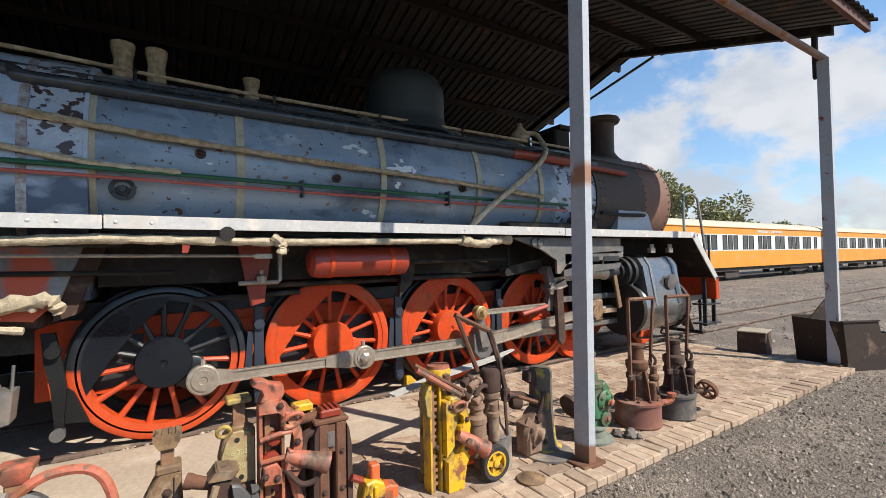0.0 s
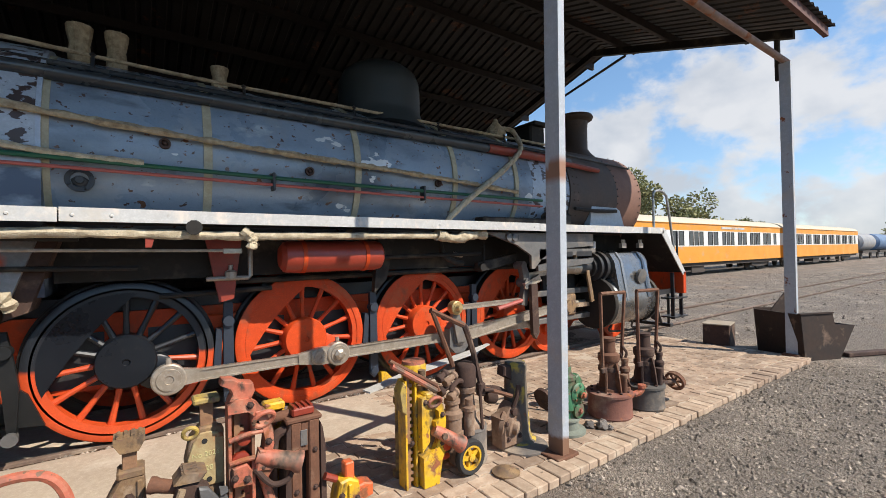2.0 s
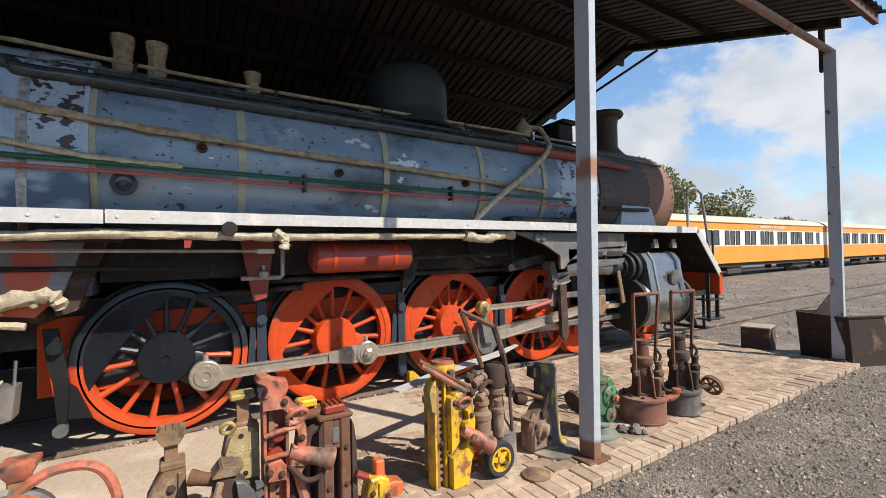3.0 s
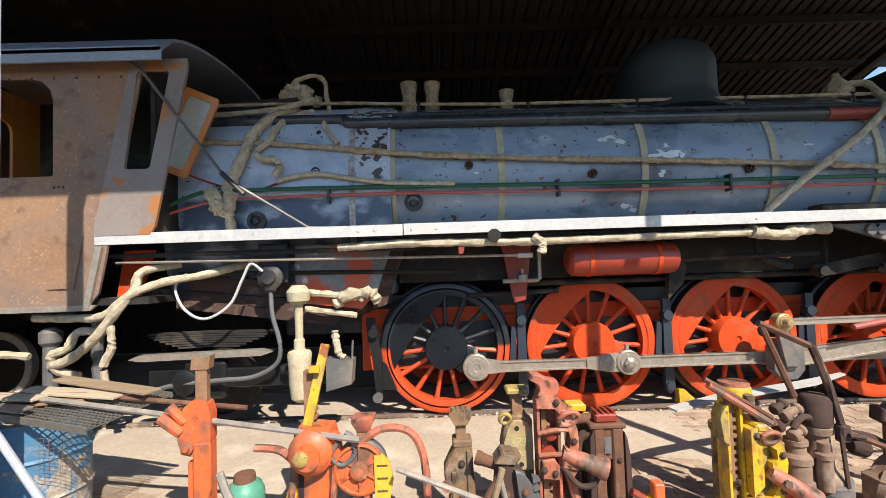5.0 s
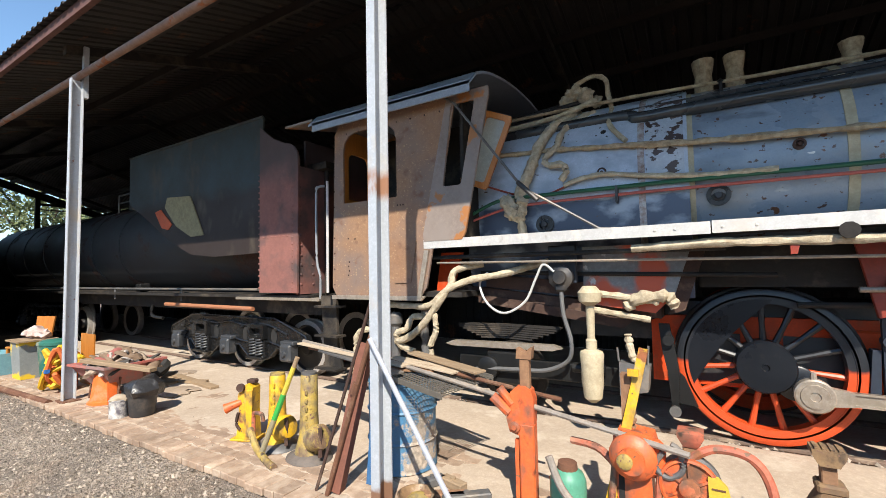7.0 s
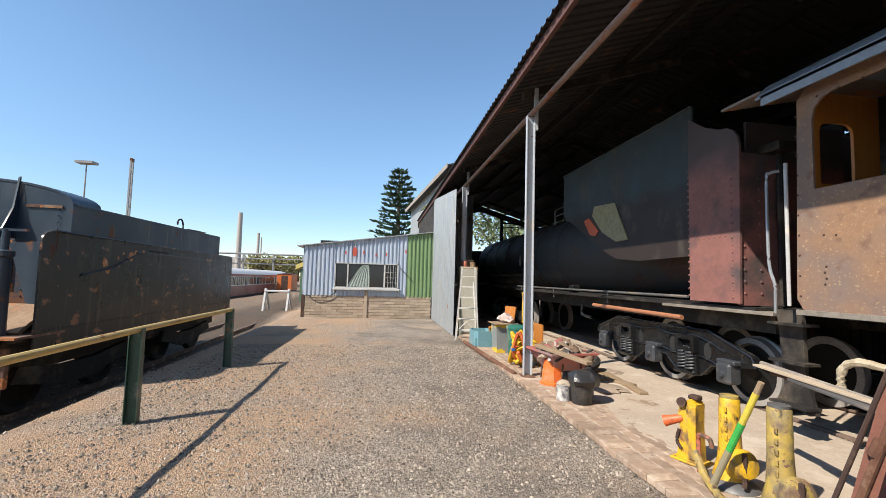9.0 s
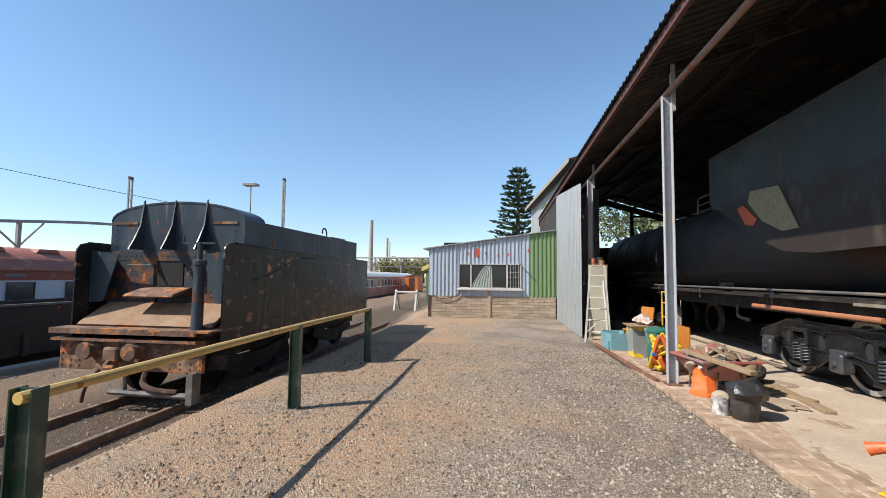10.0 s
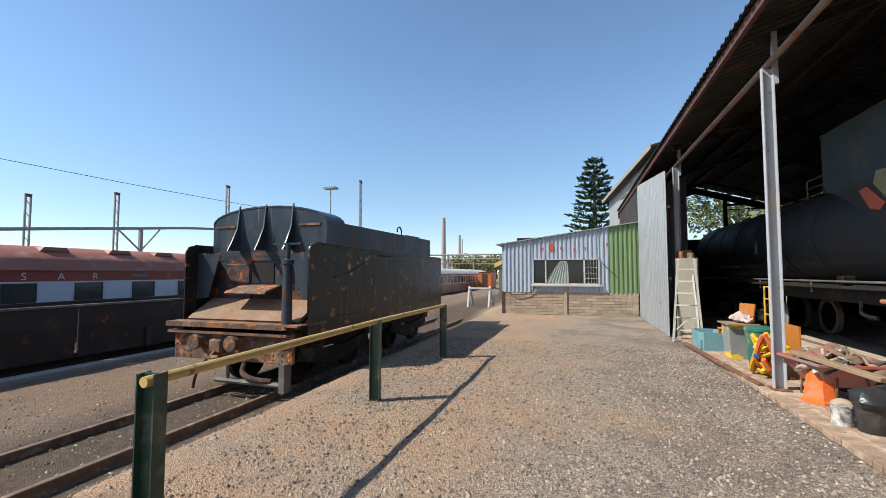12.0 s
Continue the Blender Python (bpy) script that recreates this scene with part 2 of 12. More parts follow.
def zone_mix(n, l, was, colour, axis, lo, hi, wobble=0.06, wscale=6.0):
    """Mixes to a colour past a line along a world axis, with an uneven edge."""
    geo = n.new("ShaderNodeNewGeometry")
    sep = n.new("ShaderNodeSeparateXYZ")
    l.new(geo.outputs["Position"], sep.inputs[0])
    nz = n.new("ShaderNodeTexNoise")
    nz.inputs["Scale"].default_value = wscale
    l.new(geo.outputs["Position"], nz.inputs["Vector"])
    ma = n.new("ShaderNodeMath")
    ma.operation = 'MULTIPLY_ADD'
    ma.inputs[1].default_value = wobble * 2
    l.new(nz.outputs[0], ma.inputs[0])
    l.new(sep.outputs["XYZ".index(axis)], ma.inputs[2])
    mr = n.new("ShaderNodeMapRange")
    mr.inputs[1].default_value, mr.inputs[2].default_value = lo + wobble, hi + wobble
    l.new(ma.outputs[0], mr.inputs[0])
    mx = n.new("ShaderNodeMix")
    mx.data_type = 'RGBA'
    l.new(mr.outputs[0], mx.inputs[0])
    l.new(was, mx.inputs[6])
    mx.inputs[7].default_value = (*colour, 1)
    return mx.outputs[2]


def patches(n, l, was, colour, scale, lo, hi, stretch=(1, 1, 1), detail=6):
    geo = n.new("ShaderNodeNewGeometry")
    mp = n.new("ShaderNodeMapping")
    mp.inputs["Scale"].default_value = stretch
    l.new(geo.outputs["Position"], mp.inputs[0])
    nz = n.new("ShaderNodeTexNoise")
    nz.inputs["Scale"].default_value, nz.inputs["Detail"].default_value = scale, detail
    l.new(mp.outputs[0], nz.inputs["Vector"])
    mr = n.new("ShaderNodeMapRange")
    mr.inputs[1].default_value, mr.inputs[2].default_value = lo, hi
    l.new(nz.outputs[0], mr.inputs[0])
    mx = n.new("ShaderNodeMix")
    mx.data_type = 'RGBA'
    l.new(mr.outputs[0], mx.inputs[0])
    l.new(was, mx.inputs[6])
    mx.inputs[7].default_value = (*colour, 1)
    return mx.outputs[2]


def island_vary(material, amount=0.5, per_object=False):
    """Piece-to-piece shade differences."""
    def build(n, l, was, b):
        if per_object:
            r = n.new("ShaderNodeObjectInfo").outputs["Random"]
        else:
            r = n.new("ShaderNodeNewGeometry").outputs["Random Per Island"]
        mr = n.new("ShaderNodeMapRange")
        mr.inputs[3].default_value, mr.inputs[4].default_value = 1 - amount, 1 + amount * 0.6
        l.new(r, mr.inputs[0])
        hs = n.new("ShaderNodeHueSaturation")
        l.new(mr.outputs[0], hs.inputs["Value"])
        l.new(was, hs.inputs["Color"])
        return hs.outputs[0]
    return tweak(material, build)


PIPEDK = mat("weathered_dark_pipe", (0.028, 0.034, 0.039), (0.045, 0.051, 0.056), rough=0.28, bump=0.15, dust=0.25, dust_col=(0.07, 0.072, 0.07))
OILBLACK = mat("oily_black_iron", (0.007, 0.008, 0.009), (0.016, 0.016, 0.016), spec=0.3, rough=0.42, bump=0.2, dust=0.1, dust_col=(0.05, 0.042, 0.035))
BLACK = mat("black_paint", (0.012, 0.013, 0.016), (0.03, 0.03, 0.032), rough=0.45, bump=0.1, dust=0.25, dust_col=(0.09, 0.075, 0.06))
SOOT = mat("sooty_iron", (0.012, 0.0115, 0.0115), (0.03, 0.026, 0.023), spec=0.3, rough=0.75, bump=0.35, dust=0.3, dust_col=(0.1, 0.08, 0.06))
GREYIRON = mat("grey_iron", (0.09, 0.09, 0.092), (0.17, 0.165, 0.16), rough=0.55, metal=0.3, bump=0.3, dust=0.35, dust_col=(0.28, 0.23, 0.18))
STEEL = mat("bare_steel", (0.5, 0.44, 0.37), (0.3, 0.25, 0.2), scale=6, rough=0.36, metal=0.5, bump=0.12, dust=0.3, dust_col=(0.3, 0.26, 0.2))
RED = mat("red_oxide_paint", (0.6, 0.072, 0.016), (0.5, 0.056, 0.014), spec=0.2, rough=0.5, bump=0.15, dust=0.18, dust_col=(0.4, 0.13, 0.06))
DKRED = mat("dark_red_paint", (0.3, 0.035, 0.015), (0.2, 0.03, 0.015), rough=0.5, bump=0.12, dust=0.25, dust_col=(0.16, 0.07, 0.04))
WHITE = mat("white_paint", (0.52, 0.52, 0.51), (0.43, 0.425, 0.42), rough=0.4, bump=0.08, dust=0.12, dust_col=(0.5, 0.45, 0.38))
LAG = mat("hessian_lagging", (0.47, 0.38, 0.25), (0.24, 0.18, 0.11), scale=17, contrast=0.3, rough=0.95, bump=0.8, fine=120, distance=0.008)
LAGPALE = mat("pale_lagging", (0.56, 0.48, 0.345), (0.32, 0.26, 0.175), scale=14, contrast=0.35, rough=0.95, bump=0.8, fine=110, distance=0.008)
TAPE = mat("masking_tape", (0.46, 0.42, 0.3), (0.36, 0.32, 0.22), scale=9, rough=0.8, bump=0.1)
GREENP = mat("green_pipe", (0.012, 0.1, 0.05), (0.01, 0.07, 0.04), rough=0.4, bump=0.05)
REDP = mat("pink_red_pipe", (0.42, 0.1, 0.075), (0.34, 0.075, 0.06), rough=0.5, bump=0.05)
RUBBER = mat("black_rubber", (0.02, 0.02, 0.022), (0.035, 0.033, 0.03), rough=0.8, bump=0.2, dust=0.3, dust_col=(0.2, 0.17, 0.13))
RUST = mat("rusty_steel", (0.17, 0.075, 0.04), (0.1, 0.045, 0.028), scale=5, rough=0.9, bump=0.5, dust=0.2, dust_col=(0.3, 0.2, 0.13))
DKRUST = mat("dark_rusty_steel", (0.075, 0.038, 0.026), (0.04, 0.024, 0.02), scale=5, rough=0.9, bump=0.5, dust=0.2, dust_col=(0.2, 0.13, 0.09))
ORANGE = mat("orange_jack_paint", (0.72, 0.15, 0.04), (0.58, 0.1, 0.03), scale=6, rough=0.5, bump=0.3, rust=0.22, dust=0.15, dust_col=(0.5, 0.25, 0.14))
PINKRED = mat("faded_red_jack_paint", (0.5, 0.15, 0.085), (0.38, 0.1, 0.06), scale=6, rough=0.6, bump=0.35, rust=0.35, dust=0.3, dust_col=(0.45, 0.25, 0.16))
YELLOW = mat("yellow_jack_paint", (0.72, 0.43, 0.02), (0.6, 0.34, 0.02), scale=7, rough=0.5, bump=0.3, rust=0.3, dust=0.15, dust_col=(0.45, 0.33, 0.15))
YELLOW2 = mat("worn_yellow_paint", (0.5, 0.34, 0.05), (0.22, 0.18, 0.11), scale=6, rough=0.7, bump=0.45, rust=0.4, rust_col=(0.12, 0.075, 0.045))
KHAKI = mat("khaki_rust", (0.27, 0.17, 0.08), (0.17, 0.1, 0.055), scale=7, rough=0.85, bump=0.5, dust=0.25)
GREENJ = mat("green_jack_paint", (0.05, 0.2, 0.09), (0.04, 0.14, 0.07), scale=8, rough=0.55, bump=0.4, rust=0.3)
DKBLUE = mat("slate_blue_primer", (0.028, 0.038, 0.056), (0.02, 0.026, 0.04), rough=0.45, bump=0.1)
WOOD = mat("weathered_wood", (0.33, 0.24, 0.15), (0.22, 0.15, 0.09), scale=3, stretch=(0.4, 6, 6), rough=0.85, bump=0.5, fine=60)
PALEWOOD = mat("pale_board", (0.5, 0.4, 0.29), (0.38, 0.3, 0.21), scale=3, stretch=(0.5, 5, 5), rough=0.85, bump=0.4, fine=60)
# sheet and inner purlins near-black: the roof's deep shade is in the colour
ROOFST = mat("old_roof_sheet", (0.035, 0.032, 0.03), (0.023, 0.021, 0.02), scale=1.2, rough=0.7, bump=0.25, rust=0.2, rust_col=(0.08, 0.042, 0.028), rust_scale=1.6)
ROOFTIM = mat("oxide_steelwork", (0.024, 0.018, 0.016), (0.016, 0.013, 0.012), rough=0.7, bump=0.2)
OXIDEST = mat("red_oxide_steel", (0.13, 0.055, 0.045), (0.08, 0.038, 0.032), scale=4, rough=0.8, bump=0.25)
ZINC = mat("galvanised_sheet", (0.41, 0.44, 0.46), (0.3, 0.325, 0.34), scale=2.2, rust=0.08, rust_scale=2.5, stretch=(3, 3, 0.5), rough=0.45, metal=0.35, bump=0.12, dust=0.2, dust_col=(0.42, 0.4, 0.37))
BLUESH = mat("pale_blue_sheet", (0.47, 0.54, 0.63), (0.36, 0.43, 0.53), scale=1.4, stretch=(4, 4, 0.4), rough=0.5, metal=0.1, bump=0.1, dust=0.18, dust_col=(0.55, 0.55, 0.54))
GREENSH = mat("green_sheet", (0.22, 0.33, 0.16), (0.16, 0.26, 0.12), scale=1.4, stretch=(4, 4, 0.4), rough=0.5, metal=0.1, bump=0.1)
MESHGREY = mat("wire_mesh", (0.25, 0.23, 0.2), rough=0.6, metal=0.5)
GLASS = bpy.data.materials.new("window_glass")
GLASS.use_nodes = True
GLASS.node_tree.nodes["Principled BSDF"].inputs["Base Color"].default_value = (0.02, 0.024, 0.026, 1)
GLASS.node_tree.nodes["Principled BSDF"].inputs["Roughness"].default_value = 0.06
# near-black standing in for shade inside holes and slots; also lines the hut
SHADEIN = mat("dark_interior", (0.02, 0.019, 0.018), (0.012, 0.012, 0.012), rough=0.9)


def grimy(material, dark=(0.05, 0.034, 0.024), bare=(0.17, 0.095, 0.06), amount=0.0):
    """Oil, grime and chipped spots over working paint."""
    def build(n, l, was, b):
        was = patches(n, l, was, tuple(v * 2.4 for v in dark), 9, 0.5 - amount, 0.72 - amount, (1, 1, 0.7), 8)
        was = patches(n, l, was, dark, 16, 0.6 - amount, 0.74 - amount, (1, 1, 0.6), 8)
        return patches(n, l, was, bare, 30, 0.655 - amount, 0.69 - amount, (1, 1, 1), 6)
    return tweak(material, build)


for m_ in (ORANGE, YELLOW):
    grimy(m_)
for m_ in (PINKRED, GREENJ, KHAKI, YELLOW2):
    grimy(m_, amount=0.04)
grimy(RED, (0.1, 0.03, 0.015), (0.3, 0.07, 0.03), -0.06)
grimy(WHITE, (0.3, 0.26, 0.22), (0.45, 0.4, 0.35), -0.06)


# ---- ground ----
GRAVEL = bpy.data.materials.new("gravel")
GRAVEL.use_nodes = True
gn, gl = GRAVEL.node_tree.nodes, GRAVEL.node_tree.links
gp = gn.new("ShaderNodeNewGeometry").outputs["Position"]


def g_noise(scale, detail=4, rough=0.55):
    t = gn.new("ShaderNodeTexNoise")
    t.inputs["Scale"].default_value, t.inputs["Detail"].default_value, t.inputs["Roughness"].default_value = scale, detail, rough
    gl.new(gp, t.inputs["Vector"])
    return t.outputs[0]


def g_ramp(sock, *stops):
    t = gn.new("ShaderNodeValToRGB")
    e = t.color_ramp.elements
    while len(e) < len(stops):
        e.new(0.5)
    for k, (p, c) in zip(e, stops):
        k.position, k.color = p, (*c, 1)
    gl.new(sock, t.inputs[0])
    return t.outputs[0]


def g_mix(f, a, b, mode='MIX'):
    t = gn.new("ShaderNodeMix")
    t.data_type, t.blend_type = 'RGBA', mode
    if isinstance(f, float):
        t.inputs[0].default_value = f
    else:
        gl.new(f, t.inputs[0])
    gl.new(a, t.inputs[6])
    gl.new(b, t.inputs[7])
    return t.outputs[2]


vor = gn.new("ShaderNodeTexVoronoi")
vor.inputs["Scale"].default_value = 38
gl.new(gp, vor.inputs["Vector"])
stone = g_ramp(vor.outputs["Color"], (0.0, (0.085, 0.07, 0.058)), (0.4, (0.3, 0.245, 0.195)), (0.8, (0.52, 0.43, 0.345)), (1.0, (0.8, 0.7, 0.59)))
sand = g_ramp(g_noise(30, 5), (0.3, (0.38, 0.225, 0.125)), (0.7, (0.63, 0.41, 0.245)))
sandy = gn.new("ShaderNodeMapRange")
sandy.inputs[1].default_value, sandy.inputs[2].default_value, sandy.inputs[4].default_value = 0.46, 0.66, 0.72
gsep = gn.new("ShaderNodeSeparateXYZ")
gl.new(gp, gsep.inputs[0])
# wheel-worn sandy ground lies along the fence side of the yard
worn = gn.new("ShaderNodeMapRange")
worn.inputs[1].default_value, worn.inputs[2].default_value = 0.6, -1.6
worn.inputs[3].default_value, worn.inputs[4].default_value = -0.1, 0.14
gl.new(gsep.outputs[1], worn.inputs[0])
wsum = gn.new("ShaderNodeMath")
gl.new(g_noise(0.42, 5, 0.6), wsum.inputs[0])
gl.new(worn.outputs[0], wsum.inputs[1])
gl.new(wsum.outputs[0], sandy.inputs[0])
cinder = gn.new("ShaderNodeMapRange")
cinder.inputs[1].default_value, cinder.inputs[2].default_value, cinder.inputs[4].default_value = 0.5, 0.68, 0.6
# coal cinders thicken towards the smokebox end
coal = gn.new("ShaderNodeMapRange")
coal.inputs[1].default_value, coal.inputs[2].default_value = 0.5, 3.0
coal.inputs[3].default_value, coal.inputs[4].default_value = -0.03, 0.08
gl.new(gsep.outputs[0], coal.inputs[0])
csum = gn.new("ShaderNodeMath")
gl.new(g_noise(0.9, 6, 0.62), csum.inputs[0])
trod = gn.new("ShaderNodeMapRange")
trod.inputs[1].default_value, trod.inputs[2].default_value = -1.1, 0.5
trod.inputs[3].default_value, trod.inputs[4].default_value = -0.04, 0.09
gl.new(gsep.outputs[1], trod.inputs[0])
cboth = gn.new("ShaderNodeMath")
gl.new(coal.outputs[0], cboth.inputs[0])
gl.new(trod.outputs[0], cboth.inputs[1])
gl.new(cboth.outputs[0], csum.inputs[1])
gl.new(csum.outputs[0], cinder.inputs[0])
dark = gn.new("ShaderNodeRGB")
dark.outputs[0].default_value = (0.135, 0.112, 0.094, 1)
speck = gn.new("ShaderNodeTexVoronoi")
speck.inputs["Scale"].default_value = 95
gl.new(gp, speck.inputs["Vector"])
stone = g_mix(0.55, stone, g_ramp(speck.outputs["Color"], (0.1, (0.06, 0.05, 0.041)), (0.5, (0.27, 0.215, 0.168)), (0.95, (0.78, 0.67, 0.55))))
gcol = g_mix(cinder.outputs[0], g_mix(sandy.outputs[0], stone, sand), dark.outputs[0])
bed = gn.new("ShaderNodeMapRange")
bed.inputs[1].default_value, bed.inputs[2].default_value = -4.2, -5.0
bed.inputs[3].default_value, bed.inputs[4].default_value = 0.0, 0.85
gl.new(gsep.outputs[1], bed.inputs[0])
past = gn.new("ShaderNodeMapRange")
past.inputs[1].default_value, past.inputs[2].default_value = -6.6, -7.5
past.inputs[3].default_value, past.inputs[4].default_value = 1.0, 0.6
gl.new(gsep.outputs[1], past.inputs[0])
oily = gn.new("ShaderNodeMath")
oily.operation = 'MULTIPLY'
gl.new(bed.outputs[0], oily.inputs[0])
gl.new(past.outputs[0], oily.inputs[1])
dirt = g_ramp(g_noise(14, 6, 0.65), (0.35, (0.022, 0.017, 0.013)), (0.7, (0.115, 0.082, 0.058)))
gcol = g_mix(oily.outputs[0], gcol, dirt)
gb = gn["Principled BSDF"]
gl.new(gcol, gb.inputs["Base Color"])
gb.inputs["Roughness"].default_value = 0.95
gbump = gn.new("ShaderNodeBump")
gbump.inputs["Strength"].default_value, gbump.inputs["Distance"].default_value = 1.0, 0.02
gadd = gn.new("ShaderNodeMath")
gadd.operation = 'MULTIPLY_ADD'
gl.new(g_noise(16, 6, 0.75), gadd.inputs[0])
gadd.inputs[1].default_value = 0.75
gsum = gn.new("ShaderNodeMath")
gl.new(vor.outputs["Distance"], gsum.inputs[0])
gl.new(speck.outputs["Distance"], gsum.inputs[1])
gl.new(gsum.outputs[0], gadd.inputs[2])
gl.new(gadd.outputs[0], gbump.inputs["Height"])
gl.new(gbump.outputs[0], gb.inputs["Normal"])


def ground_height(x, y):
    """Level yard, a low bank down to the sunken sidings on the far side of the rail fence."""
    f = min(1, max(0, (-3.75 - y) / 0.9))
    f = f * f * (3 - 2 * f)
    edge = min(1, max(0, (x + 22) / 4)) * min(1, max(0, (40 - x) / 10))
    z = -0.47 * f * max(edge, 0.35)
    if y < -10.35:
        z = -0.42 - 0.75 * min(1, (-10.35 - y) / 0.15)
    if abs(x) < 25 and abs(y) < 12:
        z += 0.018 * (noise.noise((x * 0.9, y * 0.9, 3.1)) + 0.6 * noise.noise((x * 2.7, y * 2.7, 7.7)))
    if 1.9 < y < 9 and -19 < x < 9:
        z = min(z, -0.01)
    return z


def axis_steps(lo, hi, near_lo, near_hi, fine):
    out = [near_lo + fine * i for i in range(int((near_hi - near_lo) / fine) + 1)]
    s, v = fine, out[0]
    while v > lo:
        s *= 1.35
        v -= s
        out.insert(0, max(v, lo))
    s, v = fine, out[-1]
    while v < hi:
        s *= 1.35
        v += s
        out.append(min(v, hi))
    return out


gx, gy = axis_steps(-900, 900, -22, 24, 0.2), axis_steps(-900, 900, -11, 9, 0.15)
gv = [(x, y, ground_height(x, y)) for y in gy for x in gx]
gf = [(j * len(gx) + i, j * len(gx) + i + 1, (j + 1) * len(gx) + i + 1, (j + 1) * len(gx) + i) for j in range(len(gy) - 1) for i in range(len(gx) - 1)]
gme = bpy.data.meshes.new("ground")
gme.from_pydata(gv, [], gf)
gme.materials.append(GRAVEL)
gme.polygons.foreach_set("use_smooth", [True] * len(gme.polygons))
tagged(new("ground", gme), "grey-brown crushed gravel yard with sandy patches", "ground", kind="structure")

# loose stones that stand proud of the gravel
PEBBLE = island_vary(mat("loose_stone", (0.4, 0.335, 0.27), (0.24, 0.197, 0.158), scale=20, rough=0.95, bump=0.3), 0.7)


def stones(name, n, x0, x1, y0, y1, smallest, largest, seed, label):
    rnd = random.Random(seed)
    vs, fs = [], []
    for _ in range(n):
        x, y = rnd.uniform(x0, x1), rnd.uniform(y0, y1)
        s = smallest + (largest - smallest) * rnd.random() ** 3
        z = ground_height(x, y) + s * 0.2
        a = rnd.uniform(0, 6.28)
        k = len(vs)
        q = [rnd.uniform(0.6, 1.2) for _ in range(6)]
        for dx, dy, dz, w in ((1, 0, 0, q[0]), (0, 1, 0, q[1]), (-1, 0, 0, q[2]), (0, -1, 0, q[3]), (0.1, 0, 0.75, q[4]), (0, 0.1, -0.6, q[5])):
            vs.append((x + s * w * (dx * math.cos(a) - dy * math.sin(a)), y + s * w * (dx * math.sin(a) + dy * math.cos(a)), z + s * w * dz))
        for i in range(4):
            fs.append((k + i, k + (i + 1) % 4, k + 4))
            fs.append((k + (i + 1) % 4, k + i, k + 5))
    me = bpy.data.meshes.new(name)
    me.from_pydata(vs, [], fs)
    me.materials.append(PEBBLE)
    return tagged(new(name, me), label, "gravel", kind="stuff")


stones("gravel", 68000, -11, 8, -3.4, 1.82, 0.007, 0.026, 5, "loose grey and tan gravel stones over the yard")
stones("bank_gravel", 7000, -12, 2, -10.2, -3.6, 0.009, 0.03, 6, "loose gravel stones on the low bank beside the siding")
stones("ballast", 7000, 9, 34, 2.0, 12, 0.012, 0.045, 7, "pale crushed ballast beside the running lines")

# ---- rails ----
RAIL = mat("rail_steel", (0.2, 0.135, 0.1), (0.11, 0.075, 0.058), scale=6, rough=0.75, bump=0.3, dust=0.2)
SLEEPER = mat("old_sleeper", (0.2, 0.15, 0.11), (0.12, 0.09, 0.07), scale=4, rough=0.95, bump=0.6, dust=0.35, dust_col=(0.3, 0.24, 0.18))


def rail_outline(w, h):
    return [(-w, 0), (w, 0), (w, 0.012), (0.012, 0.025), (0.012, h - 0.035), (0.034, h - 0.028), (0.034, h - 0.004), (0.028, h), (-0.028, h), (-0.034, h - 0.004), (-0.034, h - 0.028), (-0.012, h - 0.035), (-0.012, 0.025), (-w, 0.012)]


def track(centre, top, x0, x1, sleepers, label):
    t = thing("railway_track", label, "track", kind="structure")
    for s in (-0.567, 0.567):
        solid("rail", RAIL, lambda bm: prism(bm, [(y + centre + s, z + top - 0.13) for y, z in rail_outline(0.055, 0.13)], 0, x1 - x0, cross(x0)), t)
    if sleepers:
        rnd = random.Random(int(centre * 10))
        first = None
        x = sleepers[0]
        while x < sleepers[1]:
            if first is None:
                first = solid("sleeper", SLEEPER, lambda bm: box(bm, -0.11, 0.11, -0.98, 0.98, -0.14, 0, bevel=0.012), t)
                first.matrix_basis = M((x, centre, top - 0.118))
            else:
                again(first, M((x, centre + rnd.uniform(-0.04, 0.04), top - 0.118 - rnd.uniform(0, 0.02)), 0, 0, rnd.uniform(-2, 2)))
            x += 0.72
    return t


track(5.13, 0.06, -40, 140, (8.3, 42), "rusty narrow-gauge track running out of the shed over gravel")
track(-5.72, -0.36, -26, 60, (-25, 3), "rusty siding rails on worn wooden sleepers below the bank")
track(13.8, 0.02, -20, 160, None, "running line under the orange coaches")
track(8.9, 0.0, 10, 160, (14, 50), "weathered running line beside the shed track")
# kerb of the sunken line beyond
CONC = mat("old_concrete", (0.36, 0.34, 0.31), (0.27, 0.25, 0.23), scale=3, rough=0.9, bump=0.4, dust=0.2)
tagged(solid("kerb", CONC, lambda bm: box(bm, -60, 30, -10.62, -10.32, -1.2, -0.37, bevel=0.02)), "weathered concrete platform edge beside the sunken line", "kerb", kind="structure")
# buffer stop at the end of the siding
bs = thing("buffer_stop", "white-painted raking rail buffer stop on the siding", "buffer stop", M((-23.0, -5.3, -0.4)) @ Matrix.Diagonal((1.1, 1.1, 1.25, 1)))
for s in (-0.5, 0.5):
    solid("raker", WHITE, lambda bm: (tube(bm, [(-0.9, s, 0.0), (0.0, s, 1.0)], 0.06, 6, False), tube(bm, [(0.45, s, 0.0), (0.0, s, 1.02)], 0.06, 6, False)), bs)
solid("beam", WHITE, lambda bm: box(bm, 0.02, 0.14, -0.55, 0.55, 0.9, 0.98, bevel=0.02), bs)

